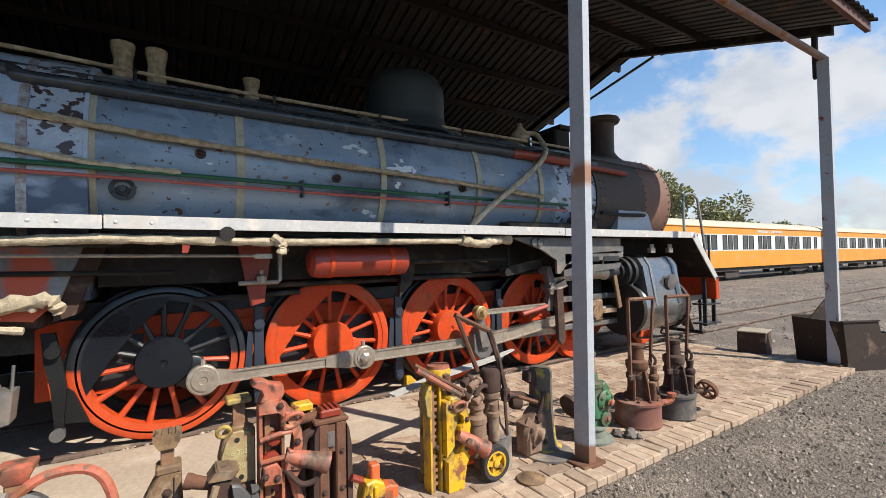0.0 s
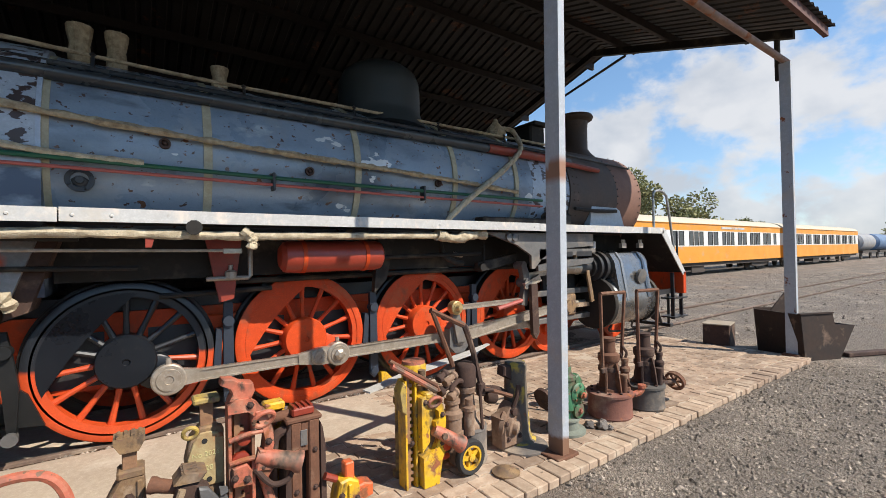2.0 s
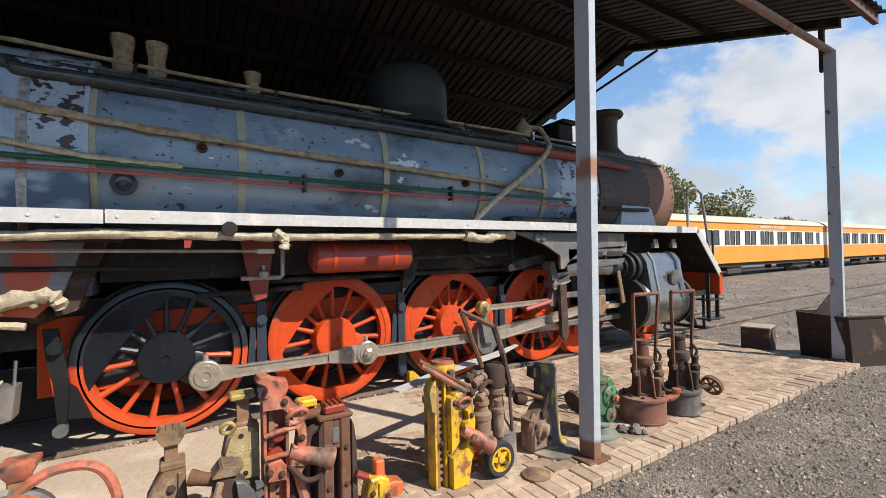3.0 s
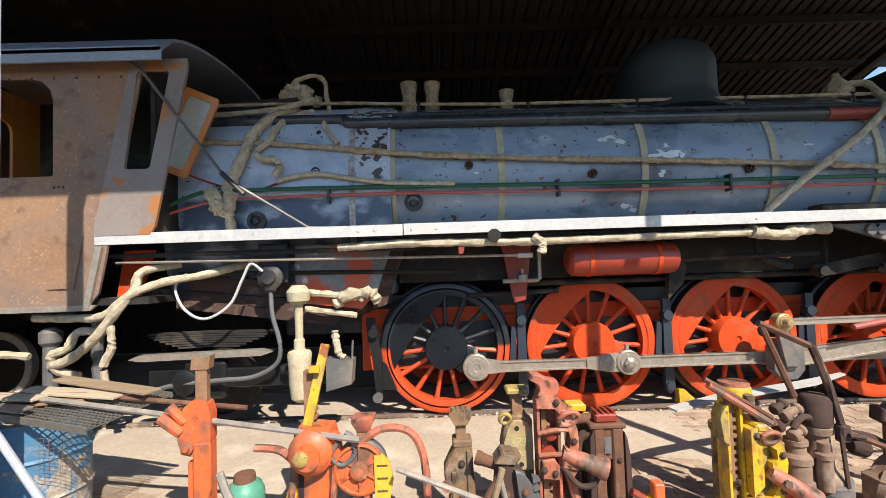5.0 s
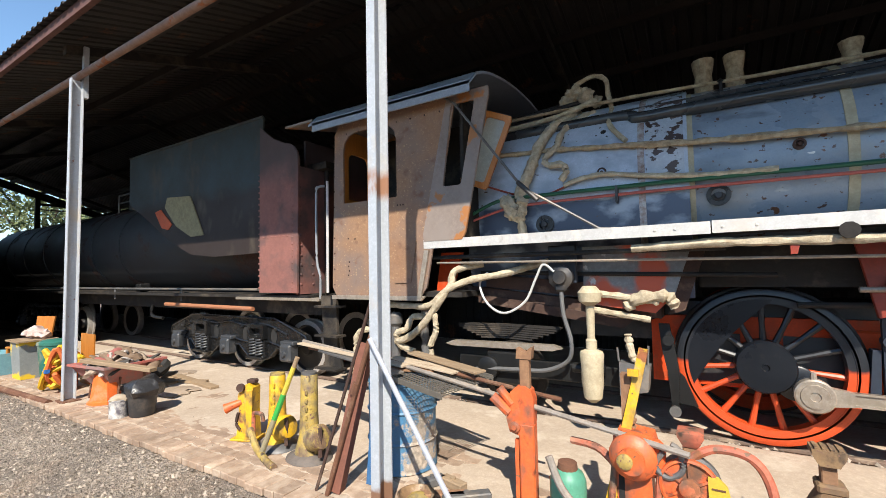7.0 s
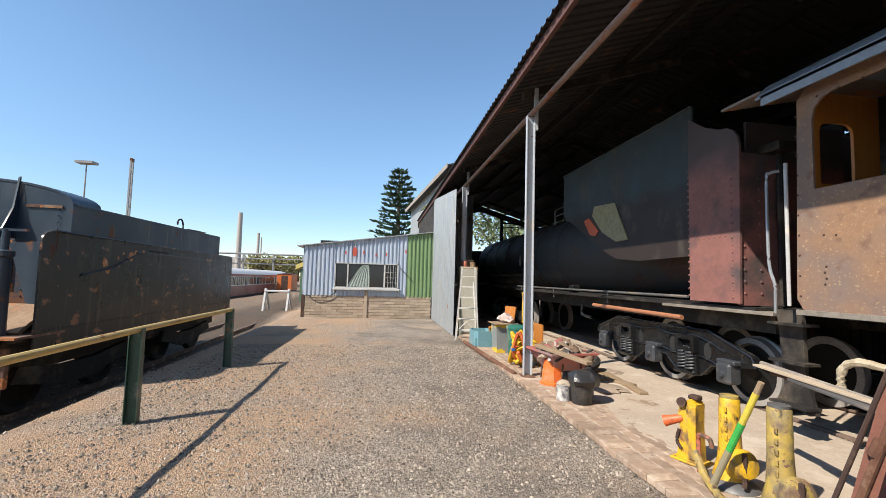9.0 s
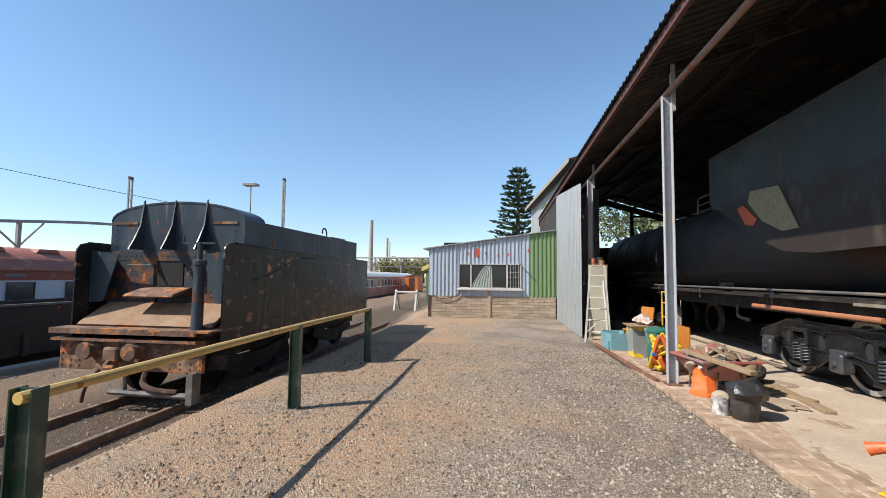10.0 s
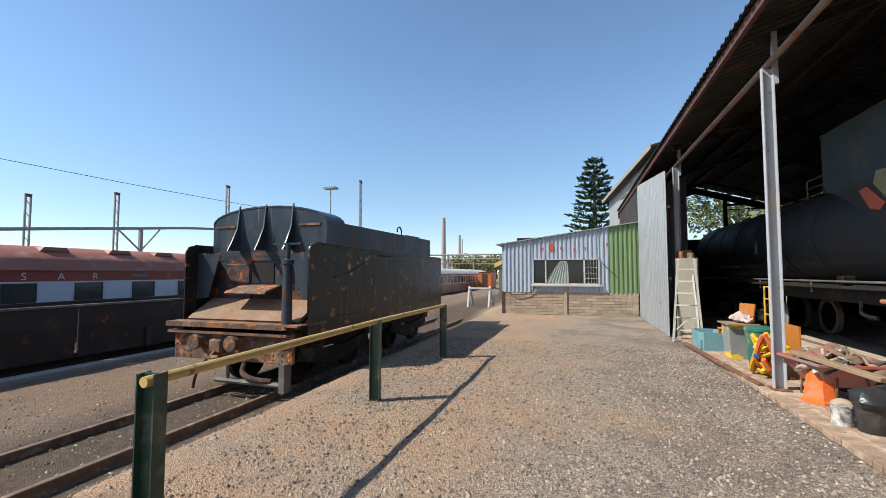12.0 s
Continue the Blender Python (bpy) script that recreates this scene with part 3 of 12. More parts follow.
# ---- the open-sided engine shed ----
POST_Y, BAY = 2.09, 5.17
EAVE_Y, EAVE_Z, RIDGE_Y, RIDGE_Z, BACK_Y = 1.65, 4.85, 5.3, 5.97, 9.08
X0, X1 = -25.2, 8.78
SLOPE = (RIDGE_Z - EAVE_Z) / (RIDGE_Y - EAVE_Y)


def roof_z(y):
    return EAVE_Z + SLOPE * (min(y, 2 * RIDGE_Y - y) - EAVE_Y)


def rib_sheet(bm, x0, x1, y0, y1, zf, pitch=0.19, depth=0.036, thick=0.004):
    """Trapezoid-ribbed roof sheeting, ribs running down the slope, with a real edge at the eave."""
    prof, x, k = [], x0, 0
    while x < x1:
        for f, d in ((0.0, 1), (0.2, 1), (0.3, 0), (0.9, 0)):
            if x + f * pitch <= x1:
                prof.append((x + f * pitch, d * depth))
        k += 1
        x = x0 + k * pitch
    layers = []
    for dz in (0, thick):
        rows = [[bm.verts.new((px, y, zf(y) + d + dz)) for px, d in prof] for y in (y0, (y0 + y1) / 2, y1)]
        for a, b in zip(rows, rows[1:]):
            quad_loop(bm, a, b, closed=False)
        layers.append(rows)
    for r in (0, -1):
        quad_loop(bm, layers[0][r], layers[1][r], closed=False)


roof = thing("shed_roof", "rusted corrugated iron pitched shed roof", "roof", kind="structure")
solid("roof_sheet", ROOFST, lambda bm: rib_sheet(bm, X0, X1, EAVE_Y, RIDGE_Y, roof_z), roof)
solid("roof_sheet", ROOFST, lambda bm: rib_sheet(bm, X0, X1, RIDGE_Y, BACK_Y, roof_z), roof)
# only the eave purlin keeps its red; inner ones carry painted-in shade
for y in (1.75, 2.75, 3.75, 4.75, 5.75, 6.75, 7.75, 8.75):
    z = roof_z(y) - 0.03
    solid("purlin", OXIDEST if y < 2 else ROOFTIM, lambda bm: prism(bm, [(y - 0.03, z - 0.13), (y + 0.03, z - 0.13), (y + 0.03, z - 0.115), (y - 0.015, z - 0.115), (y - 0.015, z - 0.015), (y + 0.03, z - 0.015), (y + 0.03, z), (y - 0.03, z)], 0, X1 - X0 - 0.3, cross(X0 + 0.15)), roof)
for k in range(-5, 2):
    x = 2.88 + BAY * k

    def rafter(bm, x=x):
        for ya, yb in ((POST_Y - 0.12, RIDGE_Y), (RIDGE_Y, BACK_Y - 0.1)):
            za, zb = roof_z(ya) - 0.18, roof_z(yb) - 0.18
            prism(bm, [(ya, za - 0.13), (yb, zb - 0.13), (yb, zb), (ya, za)], -0.05, 0.05, cross(x))
    solid("rafter", SOOT, rafter, roof)
    if k == 1:
        # the sloping half-truss and brace at the open gable
        solid("tie_brace", SOOT, lambda bm: tube(bm, [(x, 4.6, roof_z(4.6) - 0.34), (x, 6.5, roof_z(6.5) - 0.6)], 0.025, 6, False), roof)


def i_post(bm, h, lean):
    """A rolled steel channel, web towards the cab end."""
    pr = [(-0.036, -0.07), (0.036, -0.07), (0.036, -0.06), (-0.027, -0.055), (-0.027, 0.055), (0.036, 0.06), (0.036, 0.07), (-0.036, 0.07)]
    lo = [bm.verts.new((x, y, 0)) for x, y in pr]
    hi = [bm.verts.new((x + lean * h, y, h)) for x, y in pr]
    quad_loop(bm, lo, hi)
    bm.faces.new(lo[::-1])
    bm.faces.new(hi)


def rust_zone(n, l, w):
    """A rust patch at head height and a rusty foot on a painted post."""
    f = patches(n, l, w, (0.3, 0.16, 0.1), 6, 0.42, 0.5, (1, 1, 0.4))
    nodes = n.new("ShaderNodeMix")
    nodes.data_type = 'RGBA'
    zed = n.new("ShaderNodeSeparateXYZ")
    l.new(n.new("ShaderNodeNewGeometry").outputs["Position"], zed.inputs[0])
    near = n.new("ShaderNodeMapRange")
    near.inputs[1].default_value, near.inputs[2].default_value, near.inputs[3].default_value, near.inputs[4].default_value = 0.05, 0.12, 1.0, 0.0
    off = n.new("ShaderNodeMath")
    off.operation = 'SUBTRACT'
    off.inputs[1].default_value = 2.26
    l.new(zed.outputs[2], off.inputs[0])
    dist = n.new("ShaderNodeMath")
    dist.operation = 'ABSOLUTE'
    l.new(off.outputs[0], dist.inputs[0])
    l.new(dist.outputs[0], near.inputs[0])
    l.new(near.outputs[0], nodes.inputs[0])
    l.new(w, nodes.inputs[6])
    l.new(f, nodes.inputs[7])
    return zone_mix(n, l, nodes.outputs[2], (0.2, 0.11, 0.07), 'Z', 0.22, 0.19, 0.04, 14)


POSTR = tweak(mat("post_paint", (0.44, 0.47, 0.51), (0.37, 0.4, 0.44), rough=0.42, bump=0.1, dust=0.12, dust_col=(0.45, 0.4, 0.33)), lambda n, l, w, b: rust_zone(n, l, w))
PLAINP = mat("plain_post_paint", (0.44, 0.47, 0.51), (0.37, 0.4, 0.44), rough=0.42, bump=0.12, rust=0.12, rust_scale=5, dust=0.15, dust_col=(0.45, 0.4, 0.33))
for x, lean in ((8.02, 0.012), (2.905, 0.019), (-2.19, 0.0), (-7.42, 0.004), (-13.1, 0.0)):
    p = thing("steel_post", "grey-painted steel channel shed post with rust patches", "post", M((x, POST_Y, 0.0)), "shed posts", kind="structure")
    solid("shaft", PLAINP if x > 4 or x < -4 else POSTR, lambda bm: i_post(bm, 4.33, lean), p)
    solid("head", SOOT if x > 4 else PLAINP, lambda bm: box(bm, -0.034 + lean * 4.3, 0.034 + lean * 4.3, 0.062, 0.12, 4.1, roof_z(POST_Y) - 0.17), p)
    solid("base_plate", RUST, lambda bm: box(bm, -0.12, 0.12, -0.1, 0.1, 0.02, 0.075, bevel=0.005), p)
for x in (8.02, 2.88, -2.3, -7.46, -12.6, -17.9, -23.0):
    p = thing("back_post", "dark steel post along the rear shed wall", "post", M((x, BACK_Y - 0.16, 0)), "rear shed posts", kind="structure")
    solid("shaft", SOOT, lambda bm: i_post(bm, roof_z(BACK_Y - 0.16) - 0.2, 0), p)
tagged(solid("gutter_pipe", mat("rusty_pipe", (0.3, 0.19, 0.14), (0.2, 0.12, 0.09), scale=5, rough=0.7, bump=0.3, rust=0.3),
             lambda bm: tube(bm, [(X0 + 0.4, POST_Y + 0.012, 4.385), (8.2, POST_Y + 0.012, 4.37)], 0.045, 12, False)),
       "long rusty pipe fixed along the tops of the shed posts", "pipe", kind="structure")


def ribbed(bm, u0, u1, z0f, z1f, m, pitch=0.19, depth=0.03):
    """Upright trapezoid-ribbed sheeting along u; heights may vary along it."""
    prof = []
    u = u0
    while u < u1:
        for du, d in ((0, 0), (0.45, 0), (0.52, 1), (0.9, 1), (0.97, 0)):
            if u + du * pitch <= u1:
                prof.append((u + du * pitch, -d * depth))
        u += pitch
    prof.append((u1, 0))
    for back in (0, 0.004):
        lo = [bm.verts.new(m @ Vector((a, d + back, z0f(a)))) for a, d in prof]
        hi = [bm.verts.new(m @ Vector((a, d + back, z1f(a)))) for a, d in prof]
        quad_loop(bm, lo, hi, closed=False)


back = thing("wall_back", "dark corrugated iron rear wall of the shed", "wall", kind="structure")
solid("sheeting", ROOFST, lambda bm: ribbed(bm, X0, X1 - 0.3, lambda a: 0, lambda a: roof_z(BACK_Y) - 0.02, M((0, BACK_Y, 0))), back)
solid("rail_low", SOOT, lambda bm: box(bm, X0, X1 - 0.4, BACK_Y - 0.07, BACK_Y - 0.012, 1.2, 1.3), back)
solid("rail_high", SOOT, lambda bm: box(bm, X0, X1 - 0.4, BACK_Y - 0.07, BACK_Y - 0.012, 3.4, 3.5), back)
# sheeted front between the end post and the hut
WALL_Y, WALL_X0, WALL_X1 = 1.76, -17.75, -12.65
# unseen side sheet, added to keep daylight out of the shed
rear = thing("wall_rear_side", "unseen dark sheet added behind the hut to keep daylight out", "wall", kind="structure")
solid("sheeting", ROOFST, lambda bm: ribbed(bm, X0, -17.76, lambda a: 0, lambda a: roof_z(1.8) - 0.05, M((0, 1.8, 0))), rear)
wfr = thing("wall_side", "weathered galvanised ribbed sheet wall beside the hut", "wall", kind="structure")
for i in range(7):
    a, b = WALL_X0 + (WALL_X1 - WALL_X0) * i / 7, WALL_X0 + (WALL_X1 - WALL_X0) * (i + 1) / 7
    solid("sheet", (ZINC, ZINC, BLUESH)[i % 3 if i == 6 else 0], lambda bm: ribbed(bm, a, b, lambda u: 0.02, lambda u: 4.15 + 0.6 * (WALL_X1 - u) / 5.1, M((0, WALL_Y - 0.003 * (i % 2), 0)), 0.24, 0.034), wfr)
solid("girt", SOOT, lambda bm: (box(bm, WALL_X0, WALL_X1, WALL_Y + 0.03, WALL_Y + 0.09, 1.4, 1.48), box(bm, WALL_X0, WALL_X1, WALL_Y + 0.03, WALL_Y + 0.09, 3.2, 3.28)), wfr)
# added dark sheet that blocks the daylight under the tender
rend = thing("wall_end", "dark sheet added across the lower far end to block daylight", "wall", kind="structure")
solid("sheeting", ROOFST, lambda bm: ribbed(bm, 1.85, 9.0, lambda a: 0, lambda a: 2.95, Matrix(((0, -1, 0, -25.1), (1, 0, 0, 0), (0, 0, 1, 0), (0, 0, 0, 1)))), rend)
# frame across the far end of the shed
tagged(solid("end_tie", SOOT, lambda bm: (box(bm, -25.05, -24.95, 6.6, 9.0, 4.88, 4.98), box(bm, -25.05, -24.95, 6.6, 9.0, 4.68, 4.72), box(bm, -25.07, -24.93, 6.52, 6.68, 0, roof_z(6.6) - 0.1), prism(bm, [(RIDGE_Y, RIDGE_Z - 0.42), (BACK_Y, roof_z(BACK_Y) - 0.42), (BACK_Y, roof_z(BACK_Y) - 0.1), (RIDGE_Y, RIDGE_Z - 0.1)], -0.05, 0.05, cross(-25.0)), prism(bm, [(1.7, roof_z(1.7) - 0.42), (RIDGE_Y, RIDGE_Z - 0.42), (RIDGE_Y, RIDGE_Z - 0.1), (1.7, roof_z(1.7) - 0.1)], -0.05, 0.05, cross(-25.0)))), "dark steel gable frame and upright at the far shed end", "beam", kind="structure")


# ---- the locomotive ----
CY = 5.13
AXLES = (0.16, 1.70, 3.22, 4.74)
WHEEL_Z, WHEEL_R = 0.752, 0.686
BZ, BR = 2.57, 0.90
PIN = (0.30, -0.175)
loco = thing("steam_locomotive", "slate-blue steam locomotive under repair with orange-red spoked wheels", "locomotive", M((0, 0, 0)))


def boiler_paint(n, l, was, b):
    was = patches(n, l, was, (0.06, 0.085, 0.12), 1.3, 0.46, 0.66, (0.7, 1, 1.5), 5)
    was = patches(n, l, was, (0.08, 0.1, 0.125), 4.0, 0.58, 0.74, (0.6, 1, 1.4), 8)
    was = patches(n, l, was, (0.4, 0.45, 0.5), 2.3, 0.655, 0.72, (0.8, 1, 1.6), 9)
    was = patches(n, l, was, (0.62, 0.64, 0.64), 2.7, 0.68, 0.69, (0.8, 1, 1.5), 10)
    was = patches(n, l, was, (0.13, 0.065, 0.04), 9, 0.66, 0.68, (1, 1, 1.3), 8)
    return patches(n, l, was, (0.07, 0.035, 0.025), 16, 0.65, 0.68, (1, 1, 1.2), 6)


CLAD = tweak(mat("slate_blue_cladding", (0.19, 0.25, 0.33), (0.27, 0.335, 0.41), scale=1.6, rough=0.3, bump=0.1, dust=0.22, dust_col=(0.28, 0.3, 0.31)), boiler_paint)
CLADPALE = tweak(mat("pale_blue_cladding", (0.4, 0.47, 0.56), (0.32, 0.385, 0.47), scale=1.2, rough=0.4, bump=0.06), lambda n, l, w, b: patches(n, l, w, (0.07, 0.05, 0.045), 9, 0.55, 0.58, (0.8, 1, 1.6), 10))
FIREBOXP = tweak(mat("pale_blue_firebox", (0.45, 0.52, 0.62), (0.36, 0.43, 0.53), scale=1.2, rough=0.4, bump=0.06), lambda n, l, w, b: patches(n, l, patches(n, l, zone_mix(n, l, w, (0.05, 0.075, 0.125), 'Z', 2.36, 2.32, 0.03), (0.26, 0.32, 0.4), 3, 0.5, 0.65, (1, 1, 1.5), 6), (0.09, 0.06, 0.05), 12, 0.7, 0.72, (0.8, 1, 1.8), 8))
SMOKE = mat("smokebox_brown_black", (0.045, 0.036, 0.033), (0.09, 0.06, 0.048), rough=0.7, bump=0.25, dust=0.25, dust_col=(0.15, 0.1, 0.075))
SMOKEBR = mat("smokebox_primer_brown", (0.2, 0.1, 0.07), (0.15, 0.08, 0.06), rough=0.75, bump=0.2)
XAX = Matrix(((0, 0, 1, 0), (1, 0, 0, 0), (0, 1, 0, 0), (0, 0, 0, 1)))       # z of the outline runs along +x


def barrel(bm, x0, x1, r0, r1, z=BZ, seg=64, caps=True):
    lathe(bm, [(r0, x0), (r1, x1)], Matrix.Translation((0, CY, z)) @ XAX, seg, caps)


solid("boiler_barrel", CLAD, lambda bm: barrel(bm, -0.34, 5.0, BR, BR - 0.02), loco, "dull slate-blue sheet cladding with bare patches")
solid("front_ring", CLADPALE, lambda bm: barrel(bm, 5.0, 5.84, BR - 0.018, BR - 0.025), loco, "flaking pale boiler cladding near the smokebox")
# firebox: round-topped, with nearly upright sides
fb = []
for i in range(25):
    a = math.pi * i / 24
    fb.append((CY + (BR + 0.02) * math.cos(a), BZ + 0.02 + (BR + 0.02) * math.sin(a)))
fb += [(CY - BR - 0.02, 2.2), (CY - BR + 0.03, 1.75), (CY - BR + 0.12, 1.35), (CY + BR - 0.12, 1.35), (CY + BR - 0.03, 1.75), (CY + BR + 0.02, 2.2)]
solid("firebox", FIREBOXP, lambda bm: prism(bm, fb, -2.62, -0.34, cross(0)), loco, "pale blue firebox wrapper with a dark blue lower sheet")
FLAKE = tweak(mat("flaking_pale_sheet", (0.42, 0.47, 0.53), (0.34, 0.39, 0.46), scale=2, rough=0.45, bump=0.08), lambda n, l, w, b: patches(n, l, w, (0.05, 0.03, 0.025), 11, 0.53, 0.555, (0.9, 1, 1.4), 8))
solid("flaking_sheet", FLAKE, lambda bm: prism(bm, [(CY + (BR + 0.026) * math.cos(math.pi * i / 24), BZ + 0.02 + (BR + 0.026) * math.sin(math.pi * i / 24)) for i in range(13, 25)] + [(CY - BR - 0.026, 2.5), (CY - BR + 0.02, 2.5)] + [(CY + (BR + 0.005) * math.cos(math.pi * i / 24), BZ + 0.02 + (BR + 0.005) * math.sin(math.pi * i / 24)) for i in range(24, 12, -1)], -0.69, -0.37, cross(0)), loco, "pale sheet with dark flaking paint")
# tape bands round the boiler
for x in (-0.33, 0.78, 2.24, 3.57, 4.66):
    solid("tape_band", TAPE, lambda bm: barrel(bm, x - 0.035, x + 0.035, BR + 0.006, BR + 0.006, seg=64), loco, "tan tape band")
solid("strap", mat("grey_flaked_strap", (0.4, 0.42, 0.44), (0.2, 0.12, 0.09), scale=18, rough=0.7, contrast=0.25), lambda bm: prism(bm, [(y + (0.008 if y > CY else -0.008), z + 0.002) for y, z in fb[:-6]] + [(y - 0.008, z) for y, z in fb[-6:-3]] + [(y + 0.008, z) for y, z in fb[-3:]], -0.76, -0.70, cross(0)), loco)
# smokebox
solid("smokebox", SMOKE, lambda bm: (barrel(bm, 5.84, 7.1, 0.885, 0.885), barrel(bm, 5.84, 5.9, 0.9, 0.9)), loco, "sooty dark brown riveted smokebox")
solid("smokebox_front", SMOKEBR, lambda bm: (barrel(bm, 7.1, 7.86, 0.88, 0.88), lathe(bm, [(0.7, 7.86), (0.66, 7.92), (0.4, 8.0), (0, 8.03)], Matrix.Translation((0, CY, BZ)) @ XAX, 40)), loco, "brown-primed smokebox front with domed door")


def smoke_rivets(bm):
    for x in (5.95, 6.05, 7.12, 7.8):
        for i in range(44):
            a = 2 * math.pi * i / 44
            m = Matrix.Translation((x, CY + 0.884 * math.cos(a), BZ + 0.884 * math.sin(a))) @ Matrix.Rotation(a - math.pi / 2, 4, 'X')
            lathe(bm, [(0.016, -0.002), (0.012, 0.01), (0, 0.014)], m, 5, False)


tagged(solid("smokebox_rivets", SMOKE, smoke_rivets, loco), kind="stuff")
solid("chimney", SMOKE, lambda bm: lathe(bm, [(0.4, 3.36), (0.3, 3.46), (0.235, 3.56), (0.235, 3.95), (0.25, 4.08), (0.33, 4.12), (0.35, 4.16), (0.33, 4.2), (0.22, 4.2), (0.19, 3.7), (0, 3.7)], M((7.12, CY, 0)), 32), loco, "flared sooty chimney")
solid("steam_dome", mat("dark_green_black_dome", (0.024, 0.032, 0.036), (0.035, 0.042, 0.044), rough=0.5, bump=0.05), lambda bm: lathe(bm, [(0.66, 3.3), (0.57, 3.45), (0.55, 3.55), (0.55, 3.84), (0.54, 3.95), (0.49, 4.06), (0.36, 4.16), (0.18, 4.21), (0, 4.22)], M((2.97, CY, 0)), 48), loco, "dull green-black rounded steam dome")
for x, h, r in ((-0.18, 0.385, 0.095), (0.1, 0.38, 0.09), (1.0, 0.26, 0.085)):
    def wrapped(bm, x=x, h=h, r=r):
        rnd = random.Random(int(x * 100))
        lathe(bm, [(r * rnd.uniform(0.85, 1.05), 3.45), (r * 0.95, 3.45 + h * 0.3), (r * 0.82, 3.45 + h * 0.55), (r * 1.02, 3.45 + h * 0.8), (r * 1.12, 3.45 + h), (r * 0.7, 3.45 + h * 1.03)], M((x, CY - 0.05, 0)), 10)
    solid("safety_valve", LAG, wrapped, loco, "valve wrapped in brown tape")
solid("top_box", SOOT, lambda bm: (box(bm, 5.6, 5.95, CY - 0.3, CY + 0.3, 3.42, 3.75, bevel=0.03), box(bm, 5.66, 5.99, CY - 0.34, CY + 0.34, 3.75, 3.82, bevel=0.01)), loco)
# washout plugs on the near side
for x, z in ((-0.12, 2.27), (-1.51, 3.03), (-1.08, 3.02), (-1.68, 2.12), (-1.09, 2.6), (0.45, 2.62), (1.7, 2.5), (3.3, 2.5)):
    a = math.asin(max(-1, min(1, (z - BZ) / BR)))
    y = CY - BR * math.cos(a) if x > -0.3 or z > BZ else CY - BR - 0.02
    big = x < -0.1 and abs(z - 2.6) > 0.1

    def plug(bm, x=x, z=z, y=y, a=a, big=big):
        m = Matrix.Translation((x, y, z)) @ Matrix.Rotation(radians(90) - (a if z > BZ else 0), 4, 'X')
        r = 0.095 if big else 0.045
        ring(bm, r * 0.62, r, -0.01, 0.022, m, 20)
        lathe(bm, [(r * 0.6, 0.0), (r * 0.35, 0.008), (r * 0.3, 0.03), (0, 0.032)], m, 8)
        if big:
            rivets(bm, [(r * 0.82 * math.cos(t), r * 0.82 * math.sin(t), 0.02) for t in (0.5, 2.07, 3.6, 5.2)], 0.012, 0.012, m)
    solid("washout_plug", BLACK if big else DKRUST, plug, loco)


# handrail, pipes and lagged lines along the near side
def near_y(z, out=0.05):
    a = (z - BZ) / BR
    return CY - (BR * math.sqrt(max(0.04, 1 - a * a)) if z > BZ else BR + 0.0) - out


def side_line(z0, z1, out, x0, x1, n=9, sag=0.0):
    return [(x0 + (x1 - x0) * i / n, near_y(z0 + (z1 - z0) * i / n, out), z0 + (z1 - z0) * i / n - sag * math.sin(math.pi * ((i % 3) / 3))) for i in range(n + 1)]


solid("handrail", LAG, lambda bm: tube(bm, [(-2.4, 4.58, 3.44), (-1.0, 4.58, 3.43), (0.8, 4.58, 3.37), (3.3, 4.58, 3.365), (5.75, 4.58, 3.36)], 0.019, 8, True, 0.12, 1), loco, "handrail wrapped in brown tape")
for x in (-0.05 + 1.2 * i for i in range(5)):
    z = 3.4 if x < 0.5 else 3.37
    solid("handrail_stanchion", BLACK, lambda bm: (tube(bm, [(x, 4.58, z), (x, near_y(3.22, -0.02), 3.22)], 0.016, 6, False), lathe(bm, [(0, -0.035), (0.035, 0), (0, 0.035)], M((x, 4.58, z)), 8)), loco)
solid("steam_pipe", PIPEDK, lambda bm: tube(bm, [(-2.5, near_y(3.19, 0.05), 3.19), (-1.0, near_y(3.19, 0.05), 3.19), (-0.75, near_y(3.12, 0.06), 3.12)] + side_line(3.12, 3.05, 0.06, -0.4, 5.9), 0.06, 12), loco, "thick black pipe along the boiler")
solid("upper_pipe", PIPEDK, lambda bm: tube(bm, side_line(3.28, 3.2, 0.03, -2.4, 5.6), 0.024, 8), loco)
pieces("red_pipe_end", DKRED, lambda bm: (tube(bm, side_line(3.066, 3.05, 0.062, 4.2, 5.6, 4), 0.063, 12), tube(bm, side_line(3.02, 2.97, 0.06, 5.55, 6.6, 4), 0.04, 10)), loco, "dull red length of steam pipe")
solid("lagged_line", LAG, lambda bm: tube(bm, [(-2.45, near_y(2.96, 0.06), 2.96), (-1.54, near_y(2.9, 0.06), 2.9), (-0.9, near_y(2.82, 0.06), 2.83), (-0.25, near_y(2.75, 0.06), 2.755), (0.5, near_y(2.7, 0.06), 2.7), (1.21, near_y(2.65, 0.06), 2.655), (3.0, near_y(2.57, 0.06), 2.57), (4.6, near_y(2.5, 0.06), 2.47)], 0.028, 8, True, 0.3, 2), loco, "line wrapped in wrinkled brown tape")
solid("lagged_branch", LAGPALE, lambda bm: tube(bm, [(-1.46, near_y(2.5, 0.06), 2.5), (-1.28, near_y(2.53, 0.06), 2.55), (-1.04, near_y(2.53, 0.06), 2.565), (-0.72, near_y(2.5, 0.06), 2.51), (-0.26, near_y(2.4, 0.06), 2.45), (0.3, near_y(2.4, 0.06), 2.43)], 0.026, 8, True, 0.2, 3), loco)
